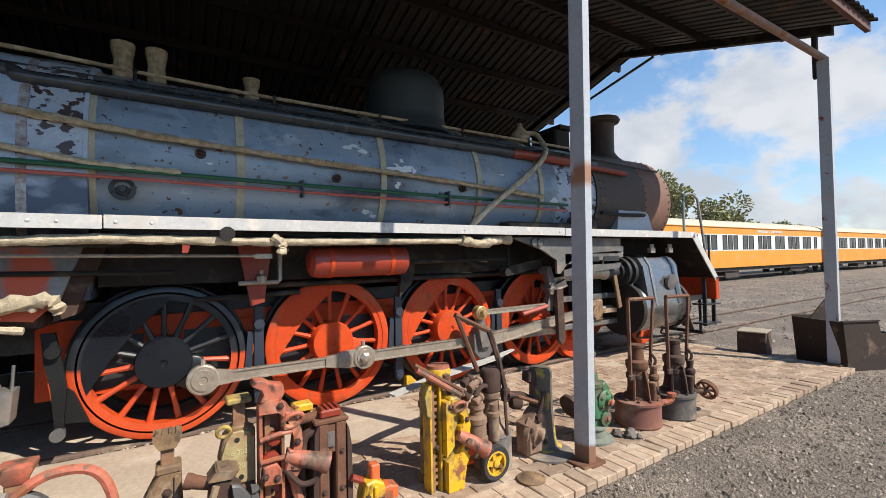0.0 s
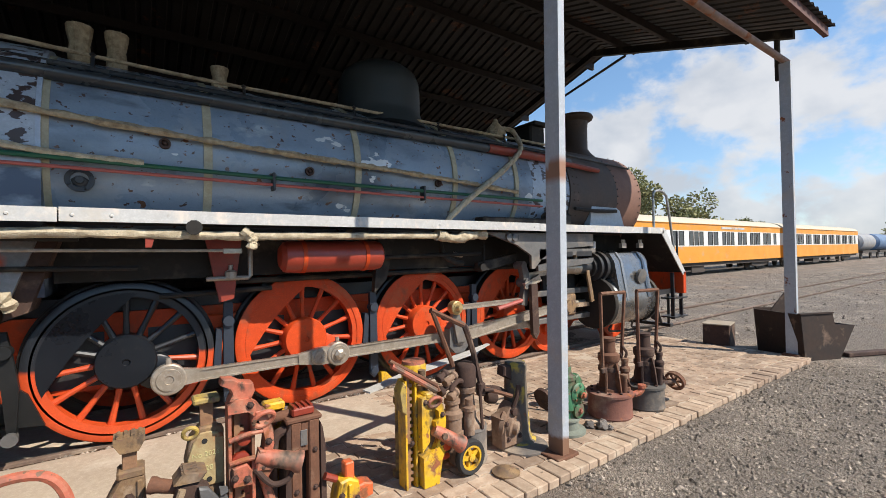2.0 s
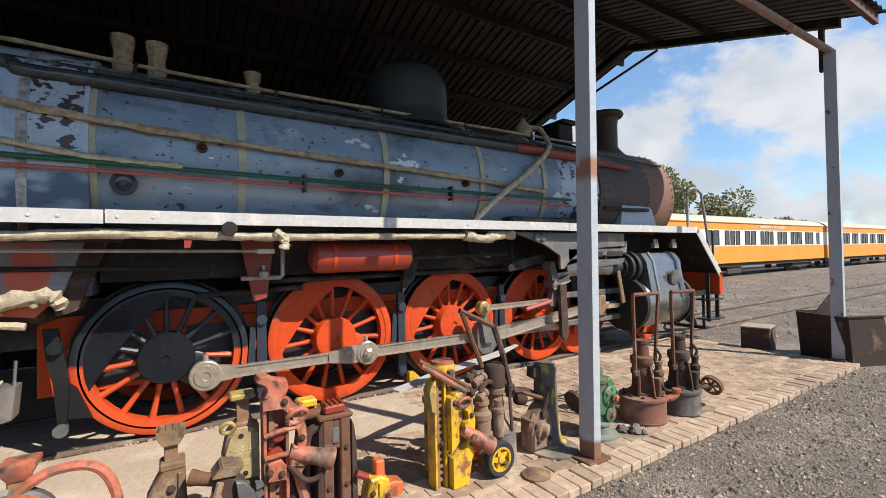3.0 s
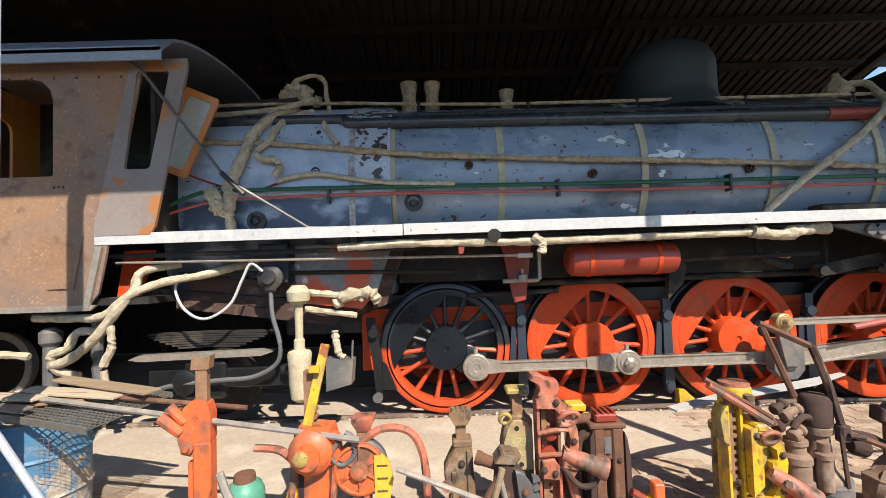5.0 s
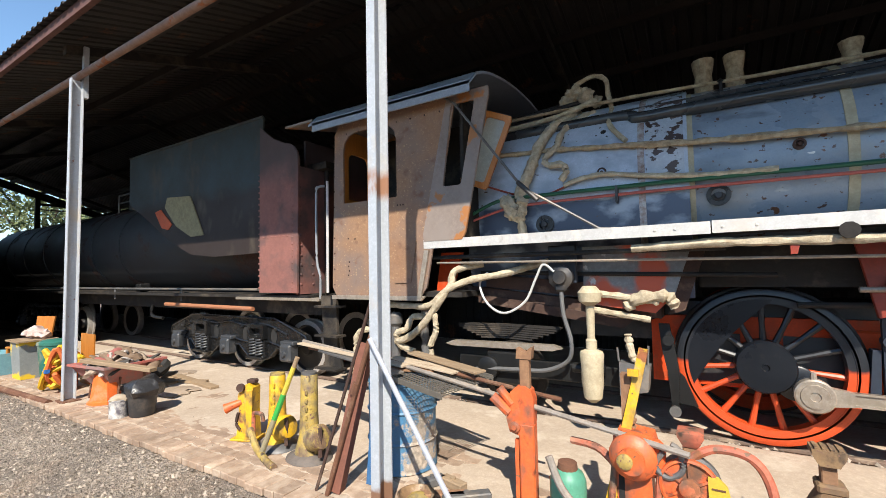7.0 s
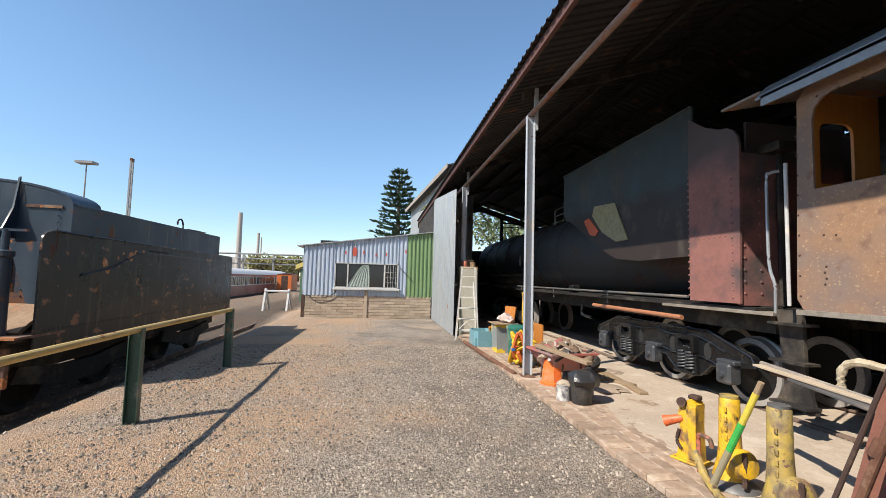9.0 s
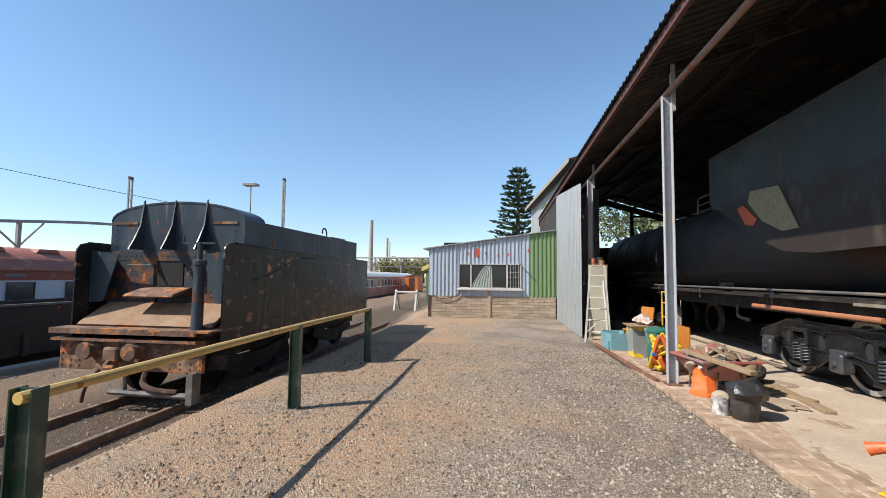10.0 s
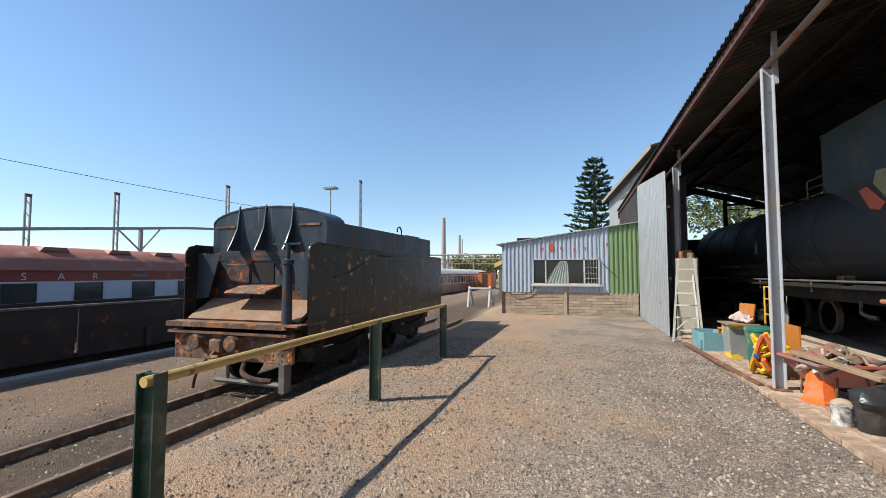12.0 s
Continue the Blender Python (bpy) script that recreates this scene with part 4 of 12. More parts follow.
solid("green_pipe", GREENP, lambda bm: tube(bm, [(-2.78, CY - 1.06, 2.12), (-2.45, CY - 1.05, 2.29), (-2.13, CY - 1.03, 2.41), (-1.8, CY - 1.0, 2.42), (-0.5, near_y(2.42, 0.06), 2.42), (2, near_y(2.38, 0.06), 2.385), (5.1, near_y(2.34, 0.06), 2.375)], 0.02, 8), loco, "thin green painted pipe")
solid("pink_pipe", REDP, lambda bm: tube(bm, [(-2.75, CY - 1.05, 2.12), (-2.2, CY - 1.04, 2.28), (-1.8, CY - 1.0, 2.335), (-0.5, near_y(2.35, 0.06), 2.35), (2, near_y(2.32, 0.06), 2.315), (5.1, near_y(2.28, 0.06), 2.29)], 0.015, 8), loco, "thin pinkish red pipe")
solid("maroon_wire", DKRED, lambda bm: tube(bm, [(-2.35, 4.0, 2.6), (-2.0, near_y(2.5, 0.05), 2.47), (-1.7, near_y(2.5, 0.05), 2.42), (-1.45, near_y(2.5, 0.05), 2.49)], 0.011, 6), loco)
for x in (-0.95, 1.33, 3.05):
    solid("pipe_clip", BLACK, lambda bm: box(bm, x - 0.012, x + 0.012, near_y(2.4, 0.09), near_y(2.4, -0.01), 2.27, 2.44, bevel=0.003), loco)
# lagged injector steam pipes at the firebox
solid("lagged_riser", LAGPALE, lambda bm: (tube(bm, [(-1.42, near_y(3.4, 0.05), 3.42), (-1.56, near_y(3.25, 0.08), 3.27), (-1.71, near_y(3.02, 0.08), 3.03), (-1.79, near_y(2.8, 0.08), 2.78), (-1.86, near_y(2.6, 0.08), 2.6), (-1.95, near_y(2.4, 0.09), 2.4)], 0.058, 10, True, 0.16, 4)), loco, "thick pipe wrapped in pale lagging")
solid("lagged_loop", LAGPALE, lambda bm: (tube(bm, [(-1.22, near_y(3.36, 0.06), 3.36), (-1.4, near_y(3.26, 0.07), 3.26), (-1.51, near_y(3.1, 0.07), 3.1), (-1.54, near_y(2.94, 0.07), 2.94), (-1.66, near_y(2.8, 0.07), 2.81), (-1.6, near_y(2.72, 0.08), 2.73), (-1.48, near_y(2.7, 0.09), 2.72), (-1.42, near_y(2.66, 0.09), 2.65), (-1.48, near_y(2.56, 0.09), 2.55)], 0.034, 8, True, 0.18, 5)), loco)


def bundle(bm):
    rnd = random.Random(9)
    for i in range(9):
        wad(bm, (-1.95 + rnd.uniform(-0.13, 0.13), near_y(2.3, 0.12) + rnd.uniform(-0.03, 0.03), 2.31 + rnd.uniform(-0.1, 0.11)), rnd.uniform(0.06, 0.09), i)
    tube(bm, [(-1.92, near_y(2.2, 0.1), 2.2), (-1.9, near_y(2.1, 0.08), 2.0)], 0.045, 8, False, 0.25, 4)


pieces("rag_wrapping", LAGPALE, bundle, loco, "pale rags bundled round a valve")


def fountain(bm):
    rnd = random.Random(12)
    for i in range(11):
        wad(bm, (-1.38 + rnd.uniform(-0.17, 0.15), CY - 0.37 + rnd.uniform(-0.08, 0.08), 3.62 + rnd.uniform(-0.1, 0.13)), rnd.uniform(0.05, 0.09), i + 20)
    tube(bm, [(-1.45, CY - 0.38, 3.76), (-1.25, CY - 0.38, 3.82), (-1.11, CY - 0.4, 3.74), (-1.08, CY - 0.45, 3.55), (-1.04, near_y(3.35, 0.06), 3.36), (-1.04, near_y(3.2, 0.06), 3.2), (-1.0, near_y(3.06, 0.06), 3.06), (-0.86, near_y(2.9, 0.06), 2.88)], 0.026, 8, True, 0.15, 6)
    tube(bm, [(-1.2, CY - 0.5, 3.5), (-1.6, CY - 0.6, 3.36), (-2.4, CY - 0.62, 3.3)], 0.03, 8, True, 0.12, 7)


pieces("lagged_fountain", LAGPALE, fountain, loco, "firebox valve wrapped in pale tape")
pieces("fountain_pipes", BLACK, lambda bm: (tube(bm, [(-1.35, CY - 0.3, 3.62), (-2.4, CY - 0.3, 3.52)], 0.025, 8, False), tube(bm, [(-1.35, CY - 0.45, 3.53), (-2.4, CY - 0.5, 3.42)], 0.025, 8, False)), loco)
# clack pipe looping over the boiler near the front
solid("lagged_delivery", LAGPALE, lambda bm: tube(bm, [(3.33, near_y(1.98, 0.12), 1.99), (3.42, near_y(2.1, 0.12), 2.1), (3.74, near_y(2.3, 0.12), 2.35), (4.15, near_y(2.6, 0.11), 2.63), (4.52, near_y(2.9, 0.11), 2.89), (4.82, near_y(3.1, 0.1), 3.13), (4.98, near_y(3.3, 0.1), 3.32), (5.0, CY - 0.46, 3.52), (4.82, CY - 0.36, 3.54)], 0.038, 10, True, 0.14, 8), loco, "pale lagged feed pipe curving up the boiler")
solid("lagged_clack", LAG, lambda bm: (lathe(bm, [(0.14, 3.36), (0.16, 3.46), (0.12, 3.54), (0.05, 3.62), (0.03, 3.68)], M((4.76, CY - 0.36, 0)), 9)), loco)
pieces("front_bracket", SOOT, lambda bm: (box(bm, 3.9, 5.1, near_y(2.0, 0.16), near_y(2.0, -0.06), 1.99, 2.1, bevel=0.02), box(bm, 5.15, 5.6, near_y(2.1, 0.2), near_y(2.1, -0.05), 1.99, 2.2, bevel=0.04)), loco)
solid("rag", mat("grey_rag", (0.5, 0.52, 0.55), rough=0.95), lambda bm: lathe(bm, [(0.14, 0), (0.12, 0.06), (0.05, 0.11), (0, 0.12)], M((5.3, near_y(2.1, 0.14), 2.19)), 8), loco)
solid("saddle", mat("pale_primer", (0.45, 0.5, 0.55), (0.38, 0.42, 0.47), rough=0.6), lambda bm: prism(bm, [(6.35, 1.99), (7.35, 1.99), (7.2, 2.32), (7.0, 2.42), (6.42, 2.42)], 0, 0.24, side(CY - 0.62)), loco, "pale grey primed smokebox saddle casting")
solid("crosspipe", SOOT, lambda bm: (tube(bm, [(5.9, near_y(2.2, 0.02), 2.3), (6.4, near_y(2.2, 0.04), 2.28), (7.0, near_y(2.2, 0.02), 2.3)], 0.03, 8)), loco)
solid("smokebox_handrail", BLACK, lambda bm: tube(bm, [(5.75, near_y(3.2, 0.07), 3.2), (6.8, near_y(3.18, 0.07), 3.16), (7.7, near_y(3.18, 0.07), 3.13)], 0.018, 8), loco)

# running board with its white edge
BY = 3.77
solid("running_board", BLACK, lambda bm: box(bm, -2.93, 7.7, BY + 0.02, 2 * CY - BY - 0.02, 1.93, 1.965), loco)
for xa, xb, dz in ((-2.94, -0.2, 0), (-0.19, 4.6, 0.004), (4.61, 7.72, 0)):
    solid("white_valance", WHITE, lambda bm: (box(bm, xa, xb, BY, BY + 0.016, 1.9 + dz, 2.0 + dz), box(bm, xa, xb, BY + 0.016, BY + 0.3, 1.985 + dz, 1.995 + dz)), loco, "white-painted running board edge")
pieces("valance_rivets", WHITE, lambda bm: [lathe(bm, [(0.014, 0), (0.01, 0.006), (0, 0.009)], Matrix.Translation((x, BY, 1.95)) @ Matrix.Rotation(radians(90), 4, 'X'), 6, False) for x in (-0.6, -0.45, -0.12, 0.1, 3.0, 4.5, 4.75)], loco)
# the board drops to the buffer beam in a steep slope
solid("front_apron", SOOT, lambda bm: prism(bm, [(7.66, 1.93), (7.72, 1.965), (8.42, 1.24), (8.36, 1.2)], 0, -(2 * CY - 2 * BY - 0.06), side(BY + 0.03)), loco)
solid("white_apron_edge", WHITE, lambda bm: prism(bm, [(7.66, 1.9), (7.74, 2.0), (8.45, 1.2), (8.36, 1.15)], 0, 0.016, side(BY + 0.016)), loco, "white-painted sloping apron edge")
solid("buffer_beam", RED, lambda bm: (box(bm, 8.36, 8.46, BY + 0.0, 2 * CY - BY, 0.82, 1.22, bevel=0.01),), loco, "bright red buffer beam")
pieces("front_steps", BLACK, lambda bm: [box(bm, 8.2 + i, 8.23 + i, BY + 0.1, BY + 0.16, 0.35, 1.2) for i in (0.0, 0.3)] + [box(bm, 8.12, 8.6, BY + 0.05, BY + 0.3, z, z + 0.025) for z in (0.38, 0.72)], loco)


def pilot(bm):
    for i in range(9):
        y = CY - 1.1 + 0.275 * i
        tube(bm, [(8.3, y, 0.85), (8.62, CY + (y - CY) * 0.85, 0.17)], 0.025, 6, False)
        tube(bm, [(7.75, BY + 0.25 + 0.05 * i, 0.85), (7.95 + 0.05 * i, BY + 0.2 + 0.05 * i, 0.3)], 0.016, 6, False)
    box(bm, 8.55, 8.66, CY - 1.0, CY + 1.0, 0.14, 0.2)
    box(bm, 7.7, 8.5, BY + 0.15, BY + 0.22, 0.82, 0.9)


solid("cowcatcher", BLACK, pilot, loco, "black barred cowcatcher")
solid("front_handrail", mat("grey_tube", (0.42, 0.43, 0.44), rough=0.35, metal=0.6), lambda bm: tube(bm, [(7.55, BY + 0.08, 1.97), (7.55, BY + 0.08, 2.55), (7.6, BY + 0.08, 2.63), (7.78, BY + 0.08, 2.66), (7.95, BY + 0.08, 2.6), (8.02, BY + 0.08, 2.45), (8.25, BY + 0.08, 1.4)], 0.022, 8), loco, "bare steel tube handrail")
solid("beam_post", BLACK, lambda bm: tube(bm, [(8.4, BY + 0.12, 1.2), (8.4, BY + 0.12, 1.95)], 0.02, 8, False), loco)

# frames
FRAME = [(-0.75, 1.1), (-0.75, 0.5), (5.6, 0.5), (5.6, 0.42), (8.3, 0.42), (8.3, 1.3), (5.7, 1.3), (5.3, 1.16), (-0.6, 1.16)]
for y in (CY - 0.38, CY + 0.44):
    solid("main_frame", RED if y < CY else DKRED, lambda bm: prism(bm, FRAME, 0, 0.06, side(y)), loco, "orange-red painted bar frame")
# black plates stand in for the shade in the frame openings
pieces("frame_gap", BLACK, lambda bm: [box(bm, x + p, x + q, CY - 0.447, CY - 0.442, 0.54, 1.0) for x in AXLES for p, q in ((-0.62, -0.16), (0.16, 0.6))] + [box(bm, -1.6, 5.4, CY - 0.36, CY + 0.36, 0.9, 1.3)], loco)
# dark blocks added below the boiler to shut out daylight
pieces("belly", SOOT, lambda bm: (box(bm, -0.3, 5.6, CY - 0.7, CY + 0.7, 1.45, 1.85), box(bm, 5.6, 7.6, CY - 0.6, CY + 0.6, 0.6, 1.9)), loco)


# driving wheels
TYREDK = mat("tyre_dark", (0.02, 0.018, 0.018), (0.045, 0.035, 0.03), rough=0.5, metal=0.2, bump=0.1)
def wheel_meshes(tag, rim_mat, spoke_mat, hub_mat, weight_mat, tyre_mat, weight_span, twist=0.0):
    """Meshes of one spoked wheel about its own axle, outer face towards -y."""
    out = {}
    T = Matrix.Rotation(radians(90), 4, 'X')
    bm = bmesh.new()
    lathe(bm, [(WHEEL_R - 0.075, -0.065), (WHEEL_R + 0.028, -0.075), (WHEEL_R + 0.025, -0.045), (WHEEL_R, -0.035), (WHEEL_R - 0.006, 0.062), (WHEEL_R - 0.02, 0.07), (WHEEL_R - 0.075, 0.07)], T, 64, False)
    ring(bm, WHEEL_R - 0.08, WHEEL_R - 0.06, -0.06, 0.07, T, 64)
    out["tyre"] = (finish("tyre", bm, tyre_mat), "")
    bm = bmesh.new()
    lathe(bm, [(WHEEL_R + 0.0, -0.079), (WHEEL_R + 0.032, -0.077), (WHEEL_R + 0.029, -0.043), (WHEEL_R + 0.004, -0.033), (WHEEL_R - 0.002, 0.058)], T, 64, False)
    out["tread"] = (finish("tread", bm, TYREDK), "")
    bm = bmesh.new()
    ring(bm, WHEEL_R - 0.135, WHEEL_R - 0.074, -0.05, 0.063, T, 64)
    out["rim"] = (finish("rim", bm, rim_mat), "")
    bm = bmesh.new()
    tube(bm, [(0.15, 0, 0), (0.36, 0, 0), (WHEEL_R - 0.12, 0, 0)], 0.022, 8, False)
    for v in bm.verts:
        v.co.y *= 1.35
        v.co.z *= 1.0 + 0.35 * (abs(v.co.x - 0.36) / 0.2)
    out["spoke"] = (finish("spoke", bm, spoke_mat), "")
    bm = bmesh.new()
    lathe(bm, [(0.225, -0.08), (0.225, 0.125), (0.212, 0.145), (0.03, 0.145), (0.025, 0.13), (0, 0.13)], T, 36)
    # crank boss grown out of the hub
    d = Vector((PIN[0], 0, PIN[1]))
    lathe(bm, [(0.15, -0.06), (0.15, 0.08), (0.135, 0.09)], Matrix.Translation(d * 0.7) @ T, 24)
    lathe(bm, [(0.12, -0.05), (0.12, 0.1), (0.1, 0.107)], Matrix.Translation(d) @ T, 24)
    out["hub"] = (finish("hub", bm, hub_mat), "")
    bm = bmesh.new()
    a0, a1 = weight_span
    arc = [(math.cos(a0 + (a1 - a0) * i / 20) * (WHEEL_R - 0.1), math.sin(a0 + (a1 - a0) * i / 20) * (WHEEL_R - 0.1)) for i in range(21)]
    mid = (a0 + a1) / 2
    inner = []
    for i in range(1, 12):
        t = i / 12
        p = Vector(arc[-1]).lerp(Vector(arc[0]), t)
        p += Vector((math.cos(mid), math.sin(mid))) * 0.05 * math.sin(math.pi * t)
        inner.append((p.x, p.y))
    prism(bm, arc + inner, -0.06, 0.066, UPRIGHT)
    out["counterweight"] = (finish("counterweight", bm, weight_mat), "")
    return out


def fit_wheel(meshes, x, y, label, flip=False):
    base = new("driving_wheel", meshes["rim"][0])
    base.parent = loco
    base.matrix_basis = M((x, y, WHEEL_Z), 0, 0, 180 if flip else 0)
    base["label"] = label
    for key in ("tyre", "tread", "hub", "counterweight"):
        o = new(key, meshes[key][0])
        o.parent = base
    for i in range(15):
        o = new("spoke", meshes["spoke"][0])
        o.parent = base
        o.matrix_basis = M((0, 0, 0), 0, 24 * i + 6, 0)
    return base


def half_black(n, l, was, b):
    """The repaint has reached the upper half of this wheel: black above, orange-red below."""
    return zone_mix(n, l, was, (0.014, 0.016, 0.02), 'Z', 0.74, 0.78, 0.03, 9)


REDHALF = tweak(mat("half_repainted_wheel", (0.6, 0.08, 0.02), (0.48, 0.06, 0.016), rough=0.38, bump=0.1), half_black)
BLUEBLK = mat("blue_black_gloss", (0.006, 0.008, 0.012), (0.011, 0.013, 0.017), rough=0.28, bump=0.06, dust=0.05, dust_col=(0.05, 0.045, 0.04), spec=0.35)
wm_black = wheel_meshes("black", REDHALF, REDHALF, BLUEBLK, BLUEBLK, REDHALF, (radians(82), radians(201)))
wm_red = wheel_meshes("red", RED, RED, RED, RED, RED, (radians(84), radians(194)))
for i, x in enumerate(AXLES):
    fit_wheel(wm_black if i == 0 else wm_red, x, CY - 0.567, "half-repainted black and orange-red spoked driving wheel" if i == 0 else "orange-red spoked driving wheel with segment counterweight")
    fit_wheel(wm_red, x, CY + 0.567, "orange-red driving wheel on the far side", True)
    solid("axle", SOOT, lambda bm: cyl(bm, (x, CY - 0.55, WHEEL_Z), (x, CY + 0.55, WHEEL_Z), 0.09), loco)
# brake hangers between the wheels
for x in [a + 0.8 for a in AXLES[:3]]:
    solid("brake_hanger", DKBLUE, lambda bm: (prism(bm, [(x - 0.04, 1.2), (x + 0.04, 1.2), (x + 0.05, 0.25), (x, 0.2), (x - 0.05, 0.25)], 0, 0.05, side(CY - 0.62)), cyl(bm, (x, CY - 0.69, 0.28), (x, CY - 0.6, 0.28), 0.045), cyl(bm, (x, CY - 0.7, 1.02), (x, CY - 0.6, 1.02), 0.05), prism(bm, [(x - 0.1, 0.95), (x - 0.05, 0.95), (x - 0.07, 0.5), (x - 0.14, 0.5)], 0, 0.1, side(CY - 0.55))), loco)
    solid("spring_bracket", RED, lambda bm: (box(bm, x - 0.2, x + 0.2, CY - 0.5, CY - 0.44, 0.92, 1.08, bevel=0.02),), loco)

# ---- rods and valve gear ----
ROD_Y = CY - 0.80
PZ = WHEEL_Z + PIN[1]
pins = [(a + PIN[0], PZ) for a in AXLES]


def fluted_rod(bm, p, q, h0, h1, y, t=0.05):
    """A rod with raised edges, lying in the plane y between two (x, z) points."""
    d = Vector((q[0] - p[0], 0, q[1] - p[1]))
    n = d.length
    ang = math.degrees(math.atan2(d.z, d.x))
    m = M((p[0], y, p[1]), 0, -ang, 0) @ UPRIGHT
    prism(bm, [(0.1, -h0), (n - 0.1, -h1), (n - 0.1, h1), (0.1, h0)], -t * 0.25, t * 0.25, m)
    prism(bm, [(0.1, -h0), (n - 0.1, -h1), (n - 0.1, -h1 + 0.016), (0.1, -h0 + 0.016)], -t / 2, t / 2, m)
    prism(bm, [(0.1, h0 - 0.016), (n - 0.1, h1 - 0.016), (n - 0.1, h1), (0.1, h0)], -t / 2, t / 2, m)


def rod_eye(bm, p, r, y, t=0.07, oil=True):
    T = Matrix.Translation((p[0], y, p[1])) @ Matrix.Rotation(radians(90), 4, 'X')
    lathe(bm, [(r, -t / 2), (r, t / 2 - 0.01), (r - 0.012, t / 2)], T, 28)
    lathe(bm, [(r * 0.72, t / 2 - 0.001), (r * 0.7, t / 2 + 0.01), (r * 0.28, t / 2 + 0.01), (r * 0.24, t / 2 - 0.004), (0, t / 2 - 0.004)], T, 24)
    if oil:
        cyl(bm, (p[0], y, p[1] + r - 0.01), (p[0], y, p[1] + r + 0.05), 0.026, 0.02, 8)


solid("coupling_rod", STEEL, lambda bm: (fluted_rod(bm, pins[0], (pins[1][0] - 0.2, pins[1][1]), 0.055, 0.05, ROD_Y), rod_eye(bm, pins[0], 0.135, ROD_Y, 0.08), prism(bm, [(pins[0][0] + 0.1, PZ - 0.07), (pins[0][0] + 0.24, PZ - 0.055), (pins[0][0] + 0.24, PZ + 0.055), (pins[0][0] + 0.1, PZ + 0.08)], -0.03, 0.03, side(ROD_Y))), loco, "bright fluted steel coupling rod")
solid("knuckle_joint", STEEL, lambda bm: (rod_eye(bm, (pins[1][0] - 0.21, PZ), 0.085, ROD_Y, 0.1, False), prism(bm, [(pins[1][0] - 0.42, PZ - 0.05), (pins[1][0] - 0.2, PZ - 0.09), (pins[1][0], PZ - 0.09), (pins[1][0], PZ + 0.09), (pins[1][0] - 0.2, PZ + 0.09), (pins[1][0] - 0.42, PZ + 0.05)], -0.03, 0.03, side(ROD_Y))), loco)
solid("coupling_rod", STEEL, lambda bm: (fluted_rod(bm, pins[1], pins[2], 0.06, 0.06, ROD_Y, 0.055), rod_eye(bm, pins[1], 0.125, ROD_Y, 0.1), lathe(bm, [(0.06, 0.05), (0.06, 0.09), (0.03, 0.11), (0, 0.11)], Matrix.Translation((pins[1][0], ROD_Y, PZ)) @ Matrix.Rotation(radians(90), 4, 'X'), 6)), loco, "bright fluted steel coupling rod")
solid("coupling_rod", STEEL, lambda bm: (fluted_rod(bm, pins[2], pins[3], 0.055, 0.055, ROD_Y), rod_eye(bm, pins[3], 0.11, ROD_Y, 0.08)), loco, "bright fluted steel coupling rod")
CZ = 0.80
cross_head = (5.55, CZ)
solid("connecting_rod", STEEL, lambda bm: (fluted_rod(bm, pins[2], cross_head, 0.085, 0.055, ROD_Y - 0.11, 0.06), rod_eye(bm, cross_head, 0.09, ROD_Y - 0.11, 0.09, False)), loco, "heavy bright connecting rod")
solid("big_end", GREYIRON, lambda bm: (prism(bm, [(pins[2][0] - 0.14, PZ - 0.1), (pins[2][0] - 0.06, PZ - 0.19), (pins[2][0] + 0.08, PZ - 0.19), (pins[2][0] + 0.16, PZ - 0.1), (pins[2][0] + 0.16, PZ + 0.12), (pins[2][0] + 0.06, PZ + 0.2), (pins[2][0] - 0.06, PZ + 0.2), (pins[2][0] - 0.14, PZ + 0.12)], -0.06, 0.06, side(ROD_Y - 0.11)), lathe(bm, [(0.1, 0.05), (0.09, 0.085), (0, 0.09)], Matrix.Translation((pins[2][0], ROD_Y - 0.11, PZ)) @ Matrix.Rotation(radians(90), 4, 'X'), 20)), loco)
# return crank with its brass-coloured eye and the eccentric rod
ret = (pins[2][0] - 0.1, PZ + 0.385)
solid("return_crank", GREYIRON, lambda bm: prism(bm, [(pins[2][0] - 0.06, PZ - 0.05), (pins[2][0] + 0.08, PZ - 0.05), (ret[0] + 0.05, ret[1]), (ret[0] - 0.05, ret[1])], -0.025, 0.025, side(ROD_Y - 0.2)), loco)
solid("crank_eye", mat("dull_brass", (0.5, 0.36, 0.16), (0.36, 0.27, 0.14), rough=0.45, metal=0.5, bump=0.2), lambda bm: (rod_eye(bm, ret, 0.085, ROD_Y - 0.24, 0.1, False), lathe(bm, [(0.05, 0), (0.03, 0.06), (0, 0.065)], Matrix.Translation((ret[0], ROD_Y - 0.29, ret[1])) @ Matrix.Rotation(radians(90), 4, 'X'), 12)), loco, "brass-bushed eccentric eye")
link = (4.62, 0.97)
solid("eccentric_rod", STEEL, lambda bm: fluted_rod(bm, ret, link, 0.032, 0.032, ROD_Y - 0.24, 0.04), loco)
solid("red_rod", REDP, lambda bm: tube(bm, [(4.05, ROD_Y - 0.31, 0.9), (4.5, ROD_Y - 0.3, 0.97)], 0.028, 8, False), loco)
solid("expansion_link", GREYIRON, lambda bm: (prism(bm, [(4.55, 0.9), (4.66, 0.88), (4.72, 1.1), (4.71, 1.34), (4.64, 1.5), (4.54, 1.5), (4.6, 1.3), (4.61, 1.1)], -0.04, 0.04, side(ROD_Y - 0.2)), cyl(bm, (4.66, ROD_Y - 0.28, 1.2), (4.66, ROD_Y - 0.1, 1.2), 0.07), cyl(bm, (4.6, ROD_Y - 0.26, 1.44), (4.6, ROD_Y - 0.1, 1.44), 0.055)), loco)
